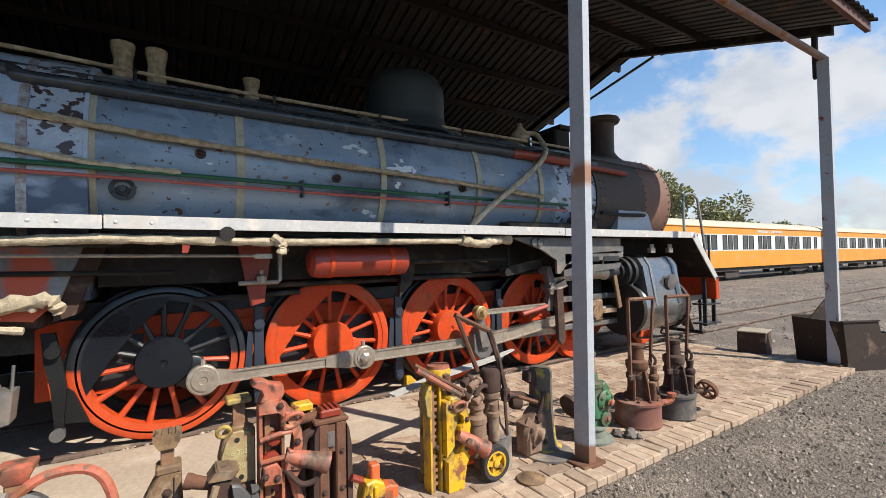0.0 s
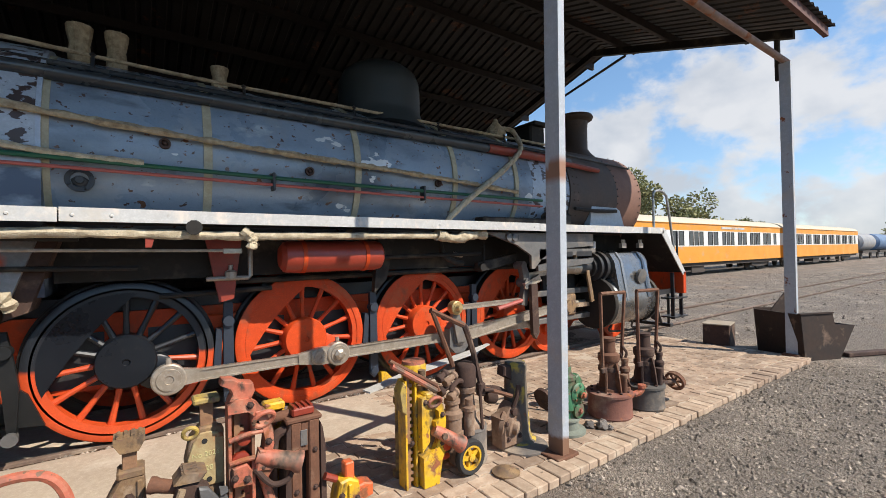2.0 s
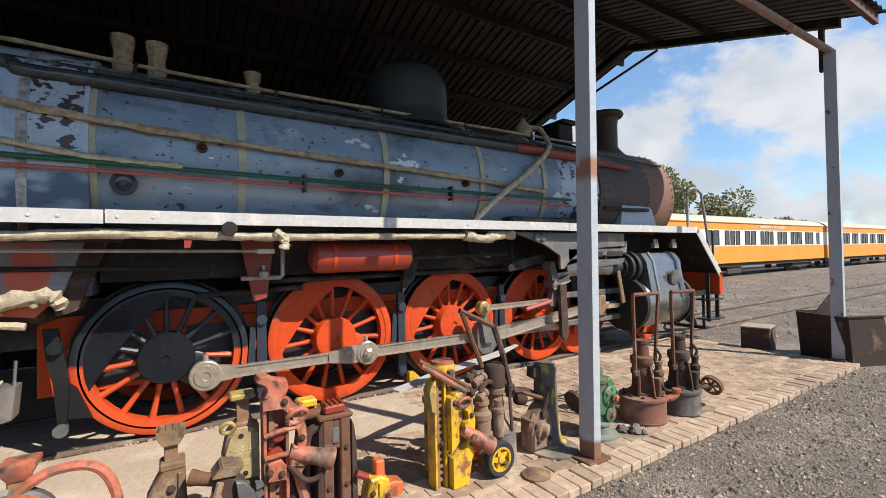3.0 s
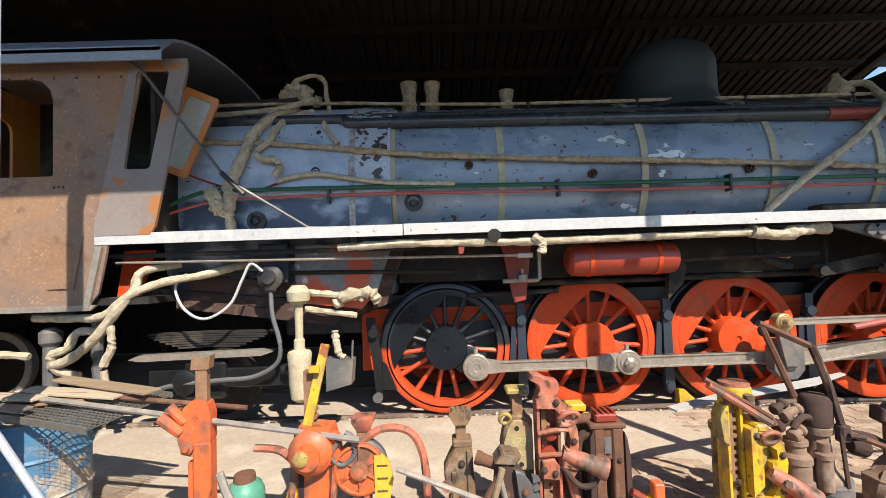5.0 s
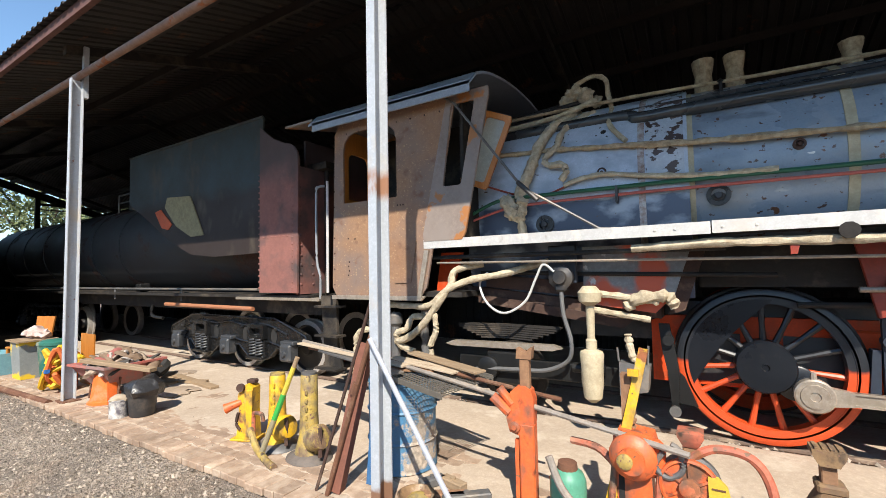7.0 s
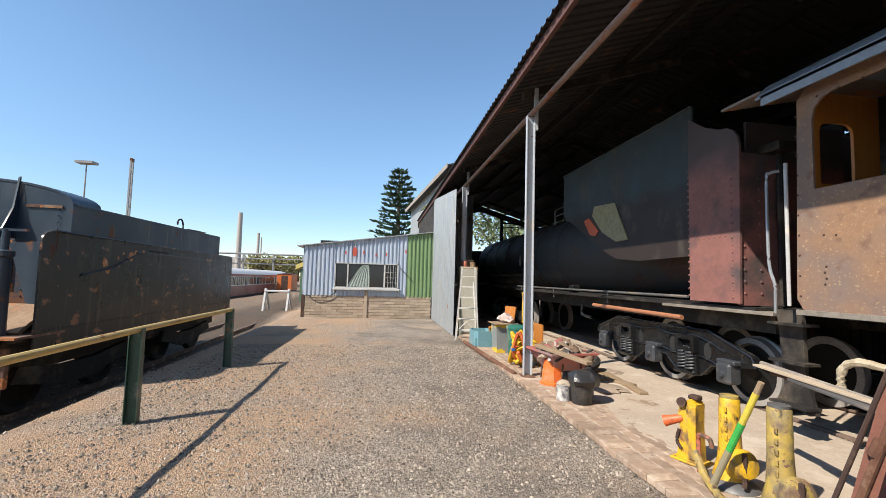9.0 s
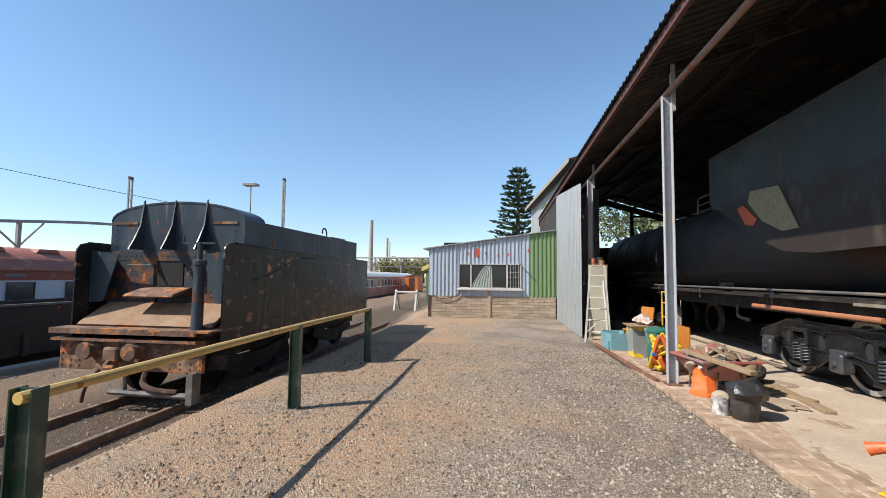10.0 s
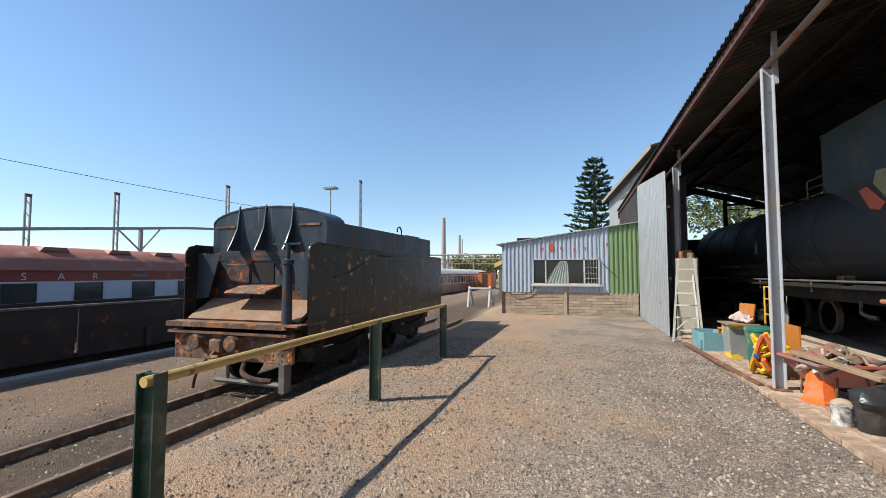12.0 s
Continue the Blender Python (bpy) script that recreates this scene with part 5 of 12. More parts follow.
solid("radius_rod", STEEL, lambda bm: (fluted_rod(bm, (4.6, 1.28), (5.9, 1.4), 0.04, 0.04, ROD_Y - 0.2, 0.04), fluted_rod(bm, (4.5, 1.12), (5.0, 1.3), 0.045, 0.05, ROD_Y - 0.26, 0.05)), loco)
solid("combination_lever", DKRUST, lambda bm: (prism(bm, [(4.66, 1.18), (4.78, 1.18), (4.8, 0.5), (4.74, 0.42), (4.68, 0.5)], -0.03, 0.03, side(ROD_Y - 0.3)),), loco)
# gear bracket: the large shaped plate, its slots laid on as black plates
solid("gear_bracket", GREYIRON, lambda bm: (prism(bm, [(3.75, 1.88), (5.9, 1.88), (5.9, 1.7), (5.0, 1.66), (4.75, 1.52), (4.62, 1.4), (4.56, 1.4), (4.56, 1.58), (4.3, 1.72), (3.9, 1.84)], 0, 0.04, side(CY - 1.2)), prism(bm, [(4.72, 1.52), (5.95, 1.6), (5.95, 1.66), (4.72, 1.66)], 0, 0.1, side(CY - 1.14)), prism(bm, [(4.72, 1.36), (5.9, 1.44), (5.95, 1.52), (5.1, 1.5), (4.72, 1.44)], 0, 0.05, side(CY - 1.16))), loco, "grey cast valve gear bracket")
# thin black plates stand in for the shade in the bracket's slots
pieces("bracket_slot", BLACK, lambda bm: (box(bm, 5.0, 5.4, CY - 1.2485, CY - 1.245, 1.55, 1.62), box(bm, 5.5, 5.85, CY - 1.2485, CY - 1.245, 1.55, 1.62), box(bm, 4.1, 4.32, CY - 1.245, CY - 1.242, 1.79, 1.85)), loco)
pieces("bracket_cap", GREYIRON, lambda bm: [lathe(bm, [(0.05, 0), (0.05, 0.03), (0.025, 0.035), (0, 0.035)], Matrix.Translation((x, CY - 1.24, 1.82)) @ Matrix.Rotation(radians(90), 4, 'X'), 12) for x in (4.14, 4.24)], loco)
# slide bars and crosshead
pieces("slide_bar", GREYIRON, lambda bm: (box(bm, 4.9, 6.2, ROD_Y - 0.16, ROD_Y - 0.02, CZ + 0.17, CZ + 0.25, bevel=0.008), box(bm, 4.9, 6.2, ROD_Y - 0.16, ROD_Y - 0.02, CZ - 0.23, CZ - 0.15, bevel=0.008)), loco)
solid("crosshead", KHAKI, lambda bm: (box(bm, 5.38, 5.78, ROD_Y - 0.2, ROD_Y + 0.02, CZ - 0.15, CZ + 0.17, bevel=0.02), cyl(bm, (5.55, ROD_Y - 0.28, CZ), (5.55, ROD_Y - 0.1, CZ), 0.1, 0.08), box(bm, 5.5, 6.0, ROD_Y - 0.27, ROD_Y - 0.22, CZ - 0.03, CZ + 0.03)), loco, "oily brown crosshead")
solid("crosshead_guide", SOOT, lambda bm: (box(bm, 5.2, 5.95, ROD_Y - 0.05, ROD_Y + 0.02, CZ + 0.22, CZ + 0.5, bevel=0.01)), loco)
solid("piston_rod", STEEL, lambda bm: cyl(bm, (5.6, ROD_Y - 0.05, CZ), (6.2, ROD_Y - 0.05, CZ), 0.045), loco)
solid("drop_lever", KHAKI, lambda bm: prism(bm, [(5.85, 1.42), (5.92, 1.42), (6.05, 0.85), (5.98, 0.83)], 0, 0.03, side(ROD_Y - 0.3)), loco)
# cylinder block
CYLY = CY - 1.02
CYLM = mat("cylinder_cladding", (0.34, 0.35, 0.36), (0.2, 0.2, 0.2), scale=2.5, rough=0.26, metal=0.85, bump=0.08, dust=0.35, dust_col=(0.3, 0.27, 0.23))
solid("cylinder", CYLM, lambda bm: (lathe(bm, [(0.37, 6.22), (0.385, 6.25), (0.385, 7.32), (0.37, 7.35)], Matrix.Translation((0, CYLY, CZ)) @ XAX, 40), prism(bm, [(CYLY - 0.375, CZ + 0.05), (CYLY - 0.27, 1.45), (CYLY - 0.18, 1.58), (CYLY + 0.4, 1.62), (CYLY + 0.5, 0.5), (CYLY, 0.5)], 6.35, 7.25, cross(0))), loco, "steel-clad cylinder with dusty sheen")
pieces("cylinder_cover", SOOT, lambda bm: (lathe(bm, [(0.41, 6.15), (0.41, 6.23), (0.3, 6.23)], Matrix.Translation((0, CYLY, CZ)) @ XAX, 36), lathe(bm, [(0.41, 7.34), (0.41, 7.41), (0.25, 7.46), (0, 7.47)], Matrix.Translation((0, CYLY, CZ)) @ XAX, 36)), loco)
pieces("valve_chest", BLACK, lambda bm: (lathe(bm, [(0.1, 5.75), (0.1, 6.02), (0.15, 6.02), (0.15, 6.08), (0.22, 6.08), (0.22, 6.14), (0.17, 6.14), (0.17, 6.2), (0.24, 6.2), (0.24, 6.27), (0.2, 6.27), (0.2, 6.36)], Matrix.Translation((0, CYLY - 0.02, 1.37)) @ XAX, 28), lathe(bm, [(0.23, 7.24), (0.23, 7.33), (0.17, 7.33), (0.17, 7.42), (0, 7.42)], Matrix.Translation((0, CYLY - 0.02, 1.37)) @ XAX, 28)), loco, "black piston valve chest with ribbed end")
solid("valve_spindle", STEEL, lambda bm: (lathe(bm, [(0.075, 5.3), (0.09, 5.35), (0.09, 5.7), (0.11, 5.75)], Matrix.Translation((0, CYLY - 0.02, 1.37)) @ XAX, 20), cyl(bm, (5.72, CYLY - 0.02, 1.45), (5.72, CYLY - 0.02, 1.58), 0.03)), loco)
pieces("cylinder_band", mat("band_steel", (0.3, 0.31, 0.32), rough=0.35, metal=0.6), lambda bm: [prism(bm, [(CYLY - 0.388, CZ + 0.05), (CYLY - 0.28, 1.46), (CYLY - 0.19, 1.595), (CYLY - 0.1, 1.6), (CYLY - 0.2, 1.4), (CYLY - 0.34, CZ + 0.05)], x, x + 0.05, cross(0)) for x in (6.5, 7.1)], loco)
solid("relief_valve", GREYIRON, lambda bm: (lathe(bm, [(0.12, 0), (0.12, 0.05), (0.05, 0.06), (0, 0.06)], Matrix.Translation((6.95, CYLY - 0.33, 1.2)) @ Matrix.Rotation(radians(100), 4, 'X'), 24),), loco)
solid("lubricator_jar", WHITE, lambda bm: (lathe(bm, [(0.045, 0), (0.05, 0.1), (0.04, 0.11)], M((6.05, CYLY - 0.1, 1.66)), 12),), loco)
solid("oil_fittings", STEEL, lambda bm: [(box(bm, x, x + 0.12, BY + 0.18, BY + 0.24, 1.66, 1.74), [cyl(bm, (x + 0.02 + 0.04 * i, BY + 0.2, 1.74), (x + 0.02 + 0.04 * i, BY + 0.2, 1.8), 0.01, seg=6) for i in range(3)]) for x in (6.75, 7.25)], loco)
solid("drain_pipes", SOOT, lambda bm: [tube(bm, [(x, CYLY - 0.1, 0.42), (x + 0.1, CYLY - 0.05, 0.3), (8.1, CYLY, 0.22)], 0.018, 6) for x in (6.5, 7.1)], loco)
# leading bogie wheels, mostly behind the cylinders
BOGW = [(0.3, -0.05), (0.385, -0.06), (0.385, -0.03), (0.36, -0.02), (0.36, 0.06), (0.3, 0.06), (0.27, 0.02), (0.12, 0.02), (0.1, 0.08), (0, 0.08)]
for x in (5.55, 7.3):
    for y, s in ((CY - 0.567, 90), (CY + 0.567, -90)):
        solid("bogie_wheel", RED, lambda bm: lathe(bm, BOGW, Matrix.Translation((x, y, 0.42)) @ Matrix.Rotation(radians(s), 4, 'X'), 32), loco)

# air reservoir, pipes and gear between the board and the wheels
solid("air_reservoir", mat("deep_red_tank", (0.34, 0.045, 0.025), (0.27, 0.04, 0.022), rough=0.4, bump=0.06), lambda bm: lathe(bm, [(0, 1.36), (0.1, 1.365), (0.145, 1.4), (0.157, 1.46), (0.157, 2.36), (0.145, 2.41), (0.1, 2.44), (0, 2.445)], Matrix.Translation((0, CY - 1.0, 1.625)) @ XAX, 32), loco, "dull red cylindrical air tank")
pieces("tank_strap", RED, lambda bm: [ring(bm, 0.157, 0.163, x, x + 0.04, Matrix.Translation((0, CY - 1.0, 1.625)) @ XAX, 28) for x in (1.55, 2.2)], loco)
solid("lagged_pipe_run", LAGPALE, lambda bm: (tube(bm, [(-0.8, BY + 0.1, 1.81), (-0.2, BY + 0.08, 1.83), (0.5, BY + 0.08, 1.82), (1.0, BY + 0.08, 1.81)], 0.038, 10, True, 0.14, 21), tube(bm, [(1.0, BY + 0.08, 1.81), (2.0, BY + 0.08, 1.82), (3.0, BY + 0.08, 1.83)], 0.036, 10, True, 0.08, 22), tube(bm, [(3.0, BY + 0.08, 1.84), (3.25, BY + 0.08, 1.8), (3.5, BY + 0.1, 1.84), (3.75, BY + 0.14, 1.86)], 0.058, 10, True, 0.25, 23), tube(bm, [(0.98, BY + 0.06, 1.86), (1.06, BY + 0.05, 1.78), (1.05, BY + 0.06, 1.7)], 0.04, 8, True, 0.3, 24)), loco, "pipe run wrapped in pale sacking under the board")
solid("reach_rod", STEEL, lambda bm: (tube(bm, [(-2.85, BY + 0.14, 1.74), (0.9, BY + 0.18, 1.69)], 0.014, 6, False), box(bm, 0.85, 1.0, BY + 0.165, BY + 0.195, 1.665, 1.71, bevel=0.006)), loco, "thin bright reach rod")
pieces("under_pipe", SOOT, lambda bm: (tube(bm, [(-2.9, BY + 0.12, 1.8), (-0.1, BY + 0.14, 1.79)], 0.022, 8, False), tube(bm, [(-2.4, BY + 0.35, 1.62), (0.25, BY + 0.4, 1.56)], 0.02, 8, False), tube(bm, [(1.0, CY - 0.7, 1.4), (5.0, CY - 0.7, 1.42)], 0.03, 8, False), tube(bm, [(0.4, CY - 0.72, 1.3), (1.35, CY - 0.72, 1.32)], 0.025, 8, False), tube(bm, [(2.5, CY - 0.95, 1.6), (3.9, CY - 0.95, 1.62)], 0.025, 8, False), tube(bm, [(3.3, CY - 0.9, 1.85), (3.34, CY - 0.92, 1.62), (3.5, CY - 0.95, 1.52), (3.62, CY - 0.95, 1.5)], 0.035, 8)), loco)
pieces("grey_fitting", STEEL, lambda bm: (tube(bm, [(0.75, CY - 0.9, 1.44), (1.1, CY - 0.9, 1.44), (1.12, CY - 0.9, 1.46), (1.12, CY - 0.9, 1.72), (1.2, CY - 0.9, 1.76)], 0.022, 8, False), lathe(bm, [(0.05, 0), (0.05, 0.06), (0.02, 0.08), (0.02, 0.12)], M((0.95, CY - 0.9, 1.44)), 10), tube(bm, [(3.55, CY - 0.85, 1.62), (3.68, CY - 0.86, 1.6)], 0.03, 8, False)), loco)
# darker red puts the shade below the running board into the colour
pieces("red_stretcher", DKRED, lambda bm: (prism(bm, [(0.74, 1.86), (1.06, 1.86), (0.98, 1.25), (0.86, 1.22)], 0, 0.05, side(CY - 0.82)), prism(bm, [(0.3, 1.8), (0.36, 1.8), (0.34, 1.72), (0.3, 1.72)], 0, 0.03, side(BY + 0.1))), loco)
pieces("black_hanger", SOOT, lambda bm: (prism(bm, [(2.5, 1.85), (2.72, 1.85), (2.6, 1.35), (2.44, 1.2)], 0, 0.08, side(CY - 0.75)), prism(bm, [(3.85, 1.5), (4.6, 1.62), (4.6, 1.5), (3.9, 1.38)], 0, 0.06, side(CY - 0.9)), cyl(bm, (3.92, CY - 1.0, 1.44), (3.92, CY - 0.86, 1.44), 0.05), tube(bm, [(3.95, CY - 0.98, 1.5), (3.95, CY - 0.98, 1.75)], 0.015, 6, False)), loco)
solid("oil_cup", SOOT, lambda bm: lathe(bm, [(0.06, 0), (0.06, 0.03), (0, 0.035)], M((0.62, BY + 0.02, 1.875)) @ Matrix.Rotation(radians(90), 4, 'X'), 10), loco)

# firebox lower side, ashpan and trailing truck
solid("firebox_skirt", tweak(mat("skirt_red_grey", (0.24, 0.245, 0.25), (0.15, 0.15, 0.155), rough=0.55, bump=0.2), lambda n, l, w, b: patches(n, l, patches(n, l, w, (0.5, 0.09, 0.04), 1.9, 0.49, 0.55, (1, 1, 0.7)), (0.5, 0.5, 0.48), 7, 0.64, 0.7)), lambda bm: prism(bm, [(-1.3, 1.86), (-0.34, 1.86), (-0.5, 1.38), (-0.66, 1.22), (-1.3, 1.3)], 0, 0.05, side(CY - 0.9)), loco, "grey and red patched plate below the firebox")
solid("firebox_edge", RED, lambda bm: prism(bm, [(-2.9, 1.86), (-2.62, 1.86), (-2.78, 1.4), (-2.98, 1.36)], 0, 0.05, side(CY - 1.0)), loco)
solid("skirt_edge", DKRUST, lambda bm: prism(bm, [(-0.36, 1.86), (-0.22, 1.86), (-0.42, 1.25), (-0.56, 1.2), (-0.5, 1.36)], 0, 0.4, side(CY - 0.5)), loco)
pieces("ashpan", DKRUST, lambda bm: (prism(bm, [(-2.9, 1.5), (-1.3, 1.32), (-0.62, 1.26), (-0.62, 1.16), (-1.3, 1.2), (-2.9, 1.38)], 0, 0.3, side(CY - 0.55)), prism(bm, [(-2.4, 1.6), (-0.7, 1.45), (-0.7, 1.3), (-2.4, 1.46)], 0, 0.05, side(CY - 0.84))), loco, "rust-brown ashpan edge")
solid("ashpan_plate", DKRUST, lambda bm: (prism(bm, [(-2.5, 1.38), (-0.86, 1.14), (-0.95, 1.06), (-2.5, 1.28)], 0, 0.04, side(CY - 0.86)),), loco)
pieces("torn_lagging", LAGPALE, lambda bm: (tube(bm, [(-1.2, CY - 1.0, 1.4), (-0.85, CY - 1.0, 1.36), (-0.62, CY - 1.0, 1.32)], 0.03, 8, True, 0.3, 31), tube(bm, [(-0.9, CY - 0.99, 1.26), (-0.78, CY - 1.03, 1.36), (-0.55, CY - 1.02, 1.38), (-0.5, CY - 0.99, 1.28)], 0.05, 8, True, 0.3, 32), tube(bm, [(-1.2, CY - 0.98, 1.24), (-0.7, CY - 0.98, 1.16)], 0.03, 8, False, 0.15, 33)), loco, "torn pale lagging at the firebox foot")
solid("blue_bracket", DKBLUE, lambda bm: box(bm, -1.62, -1.34, BY + 0.3, BY + 0.36, 1.5, 1.88, bevel=0.01), loco)
solid("pump", BLACK, lambda bm: (lathe(bm, [(0.1, 0), (0.12, 0.03), (0.12, 0.1), (0.07, 0.12), (0.06, 0.15), (0, 0.15)], Matrix.Translation((-1.47, BY + 0.3, 1.56)) @ Matrix.Rotation(radians(90), 4, 'X'), 14), box(bm, -1.53, -1.41, BY + 0.18, BY + 0.3, 1.42, 1.5, bevel=0.02)), loco, "black cast mechanical pump")
solid("hose", mat("grey_hose", (0.13, 0.13, 0.13), rough=0.7, bump=0.2), lambda bm: (tube(bm, [(-1.47, BY + 0.22, 1.43), (-1.45, BY + 0.2, 1.2), (-1.38, BY + 0.18, 0.95), (-1.42, BY + 0.2, 0.76), (-1.65, BY + 0.22, 0.64), (-1.95, BY + 0.22, 0.62), (-2.4, BY + 0.25, 0.58), (-2.7, BY + 0.3, 0.5)], 0.021, 8),), loco, "grey ribbed hose drooping by the truck")
solid("white_cable", mat("white_cable", (0.6, 0.6, 0.58), rough=0.6), lambda bm: tube(bm, [(-1.52, BY + 0.16, 1.62), (-1.62, BY + 0.14, 1.69), (-1.7, BY + 0.14, 1.55), (-1.82, BY + 0.14, 1.32), (-2.05, BY + 0.14, 1.2), (-2.25, BY + 0.16, 1.3), (-2.35, BY + 0.2, 1.5), (-2.3, BY + 0.3, 1.62)], 0.013, 6), loco, "loose pale cable")
# lagged feed pipes below the cab
pieces("lagged_feed", LAGPALE, lambda bm: (tube(bm, [(-1.62, BY + 0.45, 1.74), (-1.85, BY + 0.32, 1.67), (-2.1, BY + 0.2, 1.6), (-2.4, BY + 0.12, 1.55), (-2.68, BY + 0.06, 1.44), (-2.9, BY + 0.05, 1.27), (-3.2, BY + 0.1, 1.25), (-3.6, BY + 0.15, 1.26)], 0.038, 10, True, 0.1, 41), tube(bm, [(-2.35, BY + 0.3, 1.72), (-2.62, BY + 0.15, 1.65), (-2.66, BY + 0.1, 1.48), (-2.75, BY + 0.05, 1.35), (-3.0, BY + 0.05, 1.05), (-3.25, BY + 0.1, 0.88), (-3.45, BY + 0.15, 0.82)], 0.041, 10, True, 0.1, 42), tube(bm, [(-2.85, BY + 0.06, 1.18), (-2.83, BY + 0.05, 0.98), (-2.9, BY + 0.05, 0.82), (-2.86, BY + 0.05, 0.6)], 0.033, 8, True, 0.15, 43), tube(bm, [(-3.0, BY + 0.2, 1.1), (-3.2, BY + 0.15, 1.12), (-3.28, BY + 0.12, 0.98), (-3.42, BY + 0.12, 0.92), (-3.4, BY + 0.15, 0.78), (-3.2, BY + 0.15, 0.72)], 0.038, 8, True, 0.15, 44), tube(bm, [(-3.6, BY + 0.1, 0.92), (-3.85, BY + 0.05, 0.95), (-4.0, BY + 0.05, 0.85), (-4.0, BY + 0.05, 0.6)], 0.035, 8, True, 0.15, 45)), loco, "pale lagged pipes snaking below the cab")
solid("injector", GREYIRON, lambda bm: (tube(bm, [(-3.5, BY + 0.2, 1.15), (-3.5, BY + 0.2, 0.6)], 0.06, 10, False), lathe(bm, [(0.05, 0), (0.09, 0.05), (0.09, 0.14), (0.05, 0.18)], M((-3.5, BY + 0.2, 0.98)), 12), tube(bm, [(-3.1, BY + 0.25, 1.25), (-3.1, BY + 0.25, 0.7), (-2.95, BY + 0.25, 0.55)], 0.05, 10)), loco, "grey injector below the cab floor")
solid("lagged_jar", mat("cream_wrap", (0.52, 0.45, 0.31), (0.36, 0.3, 0.2), scale=10, rough=0.9, bump=0.6), lambda bm: (lathe(bm, [(0.03, 0.42), (0.08, 0.46), (0.1, 0.6), (0.1, 0.74), (0.11, 0.86), (0.1, 0.88), (0.05, 0.9), (0.05, 0.98), (0.035, 1.0), (0.04, 1.3), (0.1, 1.34), (0.11, 1.42), (0.06, 1.48)], M((-1.18, BY + 0.12, 0)), 12),), loco, "hanging steam fitting wrapped in cream tape")
solid("valve_box", GREYIRON, lambda bm: (prism(bm, [(-0.95, 0.5), (-0.72, 0.56), (-0.7, 0.78), (-0.95, 0.8)], 0, 0.16, side(BY + 0.3)), tube(bm, [(-0.96, BY + 0.2, 0.8), (-0.97, BY + 0.2, 0.92)], 0.01, 6, False), tube(bm, [(-0.72, BY + 0.2, 0.78), (-0.71, BY + 0.2, 0.95)], 0.01, 6, False)), loco)
solid("valve_wrap", LAGPALE, lambda bm: tube(bm, [(-0.87, BY + 0.18, 1.05), (-0.86, BY + 0.17, 0.95), (-0.83, BY + 0.16, 0.84), (-0.78, BY + 0.16, 0.8)], 0.032, 8, True, 0.25, 51), loco)
# trailing truck
solid("trailing_wheel", SOOT, lambda bm: (ring(bm, 0.3, 0.38, -0.05, 0.06, Matrix.Translation((-2.2, CY - 0.567, 0.44)) @ Matrix.Rotation(radians(90), 4, 'X'), 36), lathe(bm, [(0.31, -0.02), (0.31, 0.01), (0.14, 0.03), (0.12, 0.09), (0, 0.09)], Matrix.Translation((-2.2, CY - 0.567, 0.44)) @ Matrix.Rotation(radians(90), 4, 'X'), 30)), loco)
solid("truck_frame", OILBLACK, lambda bm: (box(bm, -2.7, -0.75, BY + 0.34, BY + 0.42, 0.52, 0.7, bevel=0.01), box(bm, -2.35, -1.95, BY + 0.3, BY + 0.42, 0.42, 0.78, bevel=0.03), lathe(bm, [(0.12, 0), (0.12, 0.06), (0.08, 0.08), (0, 0.08)], Matrix.Translation((-2.3, BY + 0.3, 0.6)) @ Matrix.Rotation(radians(90), 4, 'X'), 14), tube(bm, [(-1.4, BY + 0.3, 0.68), (-1.1, BY + 0.3, 0.68)], 0.05, 8, False)), loco)
solid("leaf_spring", SOOT, lambda bm: [prism(bm, [(-2.15 - w, 0.93 + 0.022 * i - 0.04), (-2.15, 0.9 + 0.022 * i), (-2.15 + w, 0.93 + 0.022 * i - 0.04), (-2.15 + w, 0.948 + 0.022 * i - 0.04), (-2.15, 0.918 + 0.022 * i), (-2.15 - w, 0.948 + 0.022 * i - 0.04)], 0, 0.1, side(BY + 0.5)) for i, w in enumerate((0.3, 0.36, 0.42, 0.48, 0.54, 0.58, 0.6))], loco, "dark laminated truck spring")
solid("equaliser", STEEL, lambda bm: prism(bm, [(-2.85, 0.82), (-2.75, 0.86), (-1.6, 0.88), (-1.5, 0.85), (-1.6, 0.82), (-2.75, 0.8)], 0, 0.08, side(BY + 0.36)), loco)
solid("hanger_lever", OILBLACK, lambda bm: prism(bm, [(-0.66, 1.1), (-0.57, 1.1), (-0.53, 0.87), (-0.5, 0.66), (-0.52, 0.3), (-0.57, 0.3), (-0.6, 0.66), (-0.64, 0.86)], 0, 0.05, side(CY - 0.68)), loco)
solid("hanger_plate", OILBLACK, lambda bm: prism(bm, [(-0.52, 0.66), (-0.46, 0.6), (-0.36, 0.34), (-0.56, 0.36)], 0, 0.03, side(CY - 0.66)), loco)
solid("hanger_pin", GREYIRON, lambda bm: (cyl(bm, (-0.545, CY - 0.79, 0.3), (-0.545, CY - 0.68, 0.3), 0.035), cyl(bm, (-0.545, CY - 0.8, 0.3), (-0.545, CY - 0.76, 0.3), 0.05)), loco)
solid("hanger_pin", OILBLACK, lambda bm: cyl(bm, (-0.58, CY - 0.78, 0.95), (-0.58, CY - 0.68, 0.95), 0.05), loco)

# ---- the cab ----
CABX0, CABX1 = -4.36, -2.93


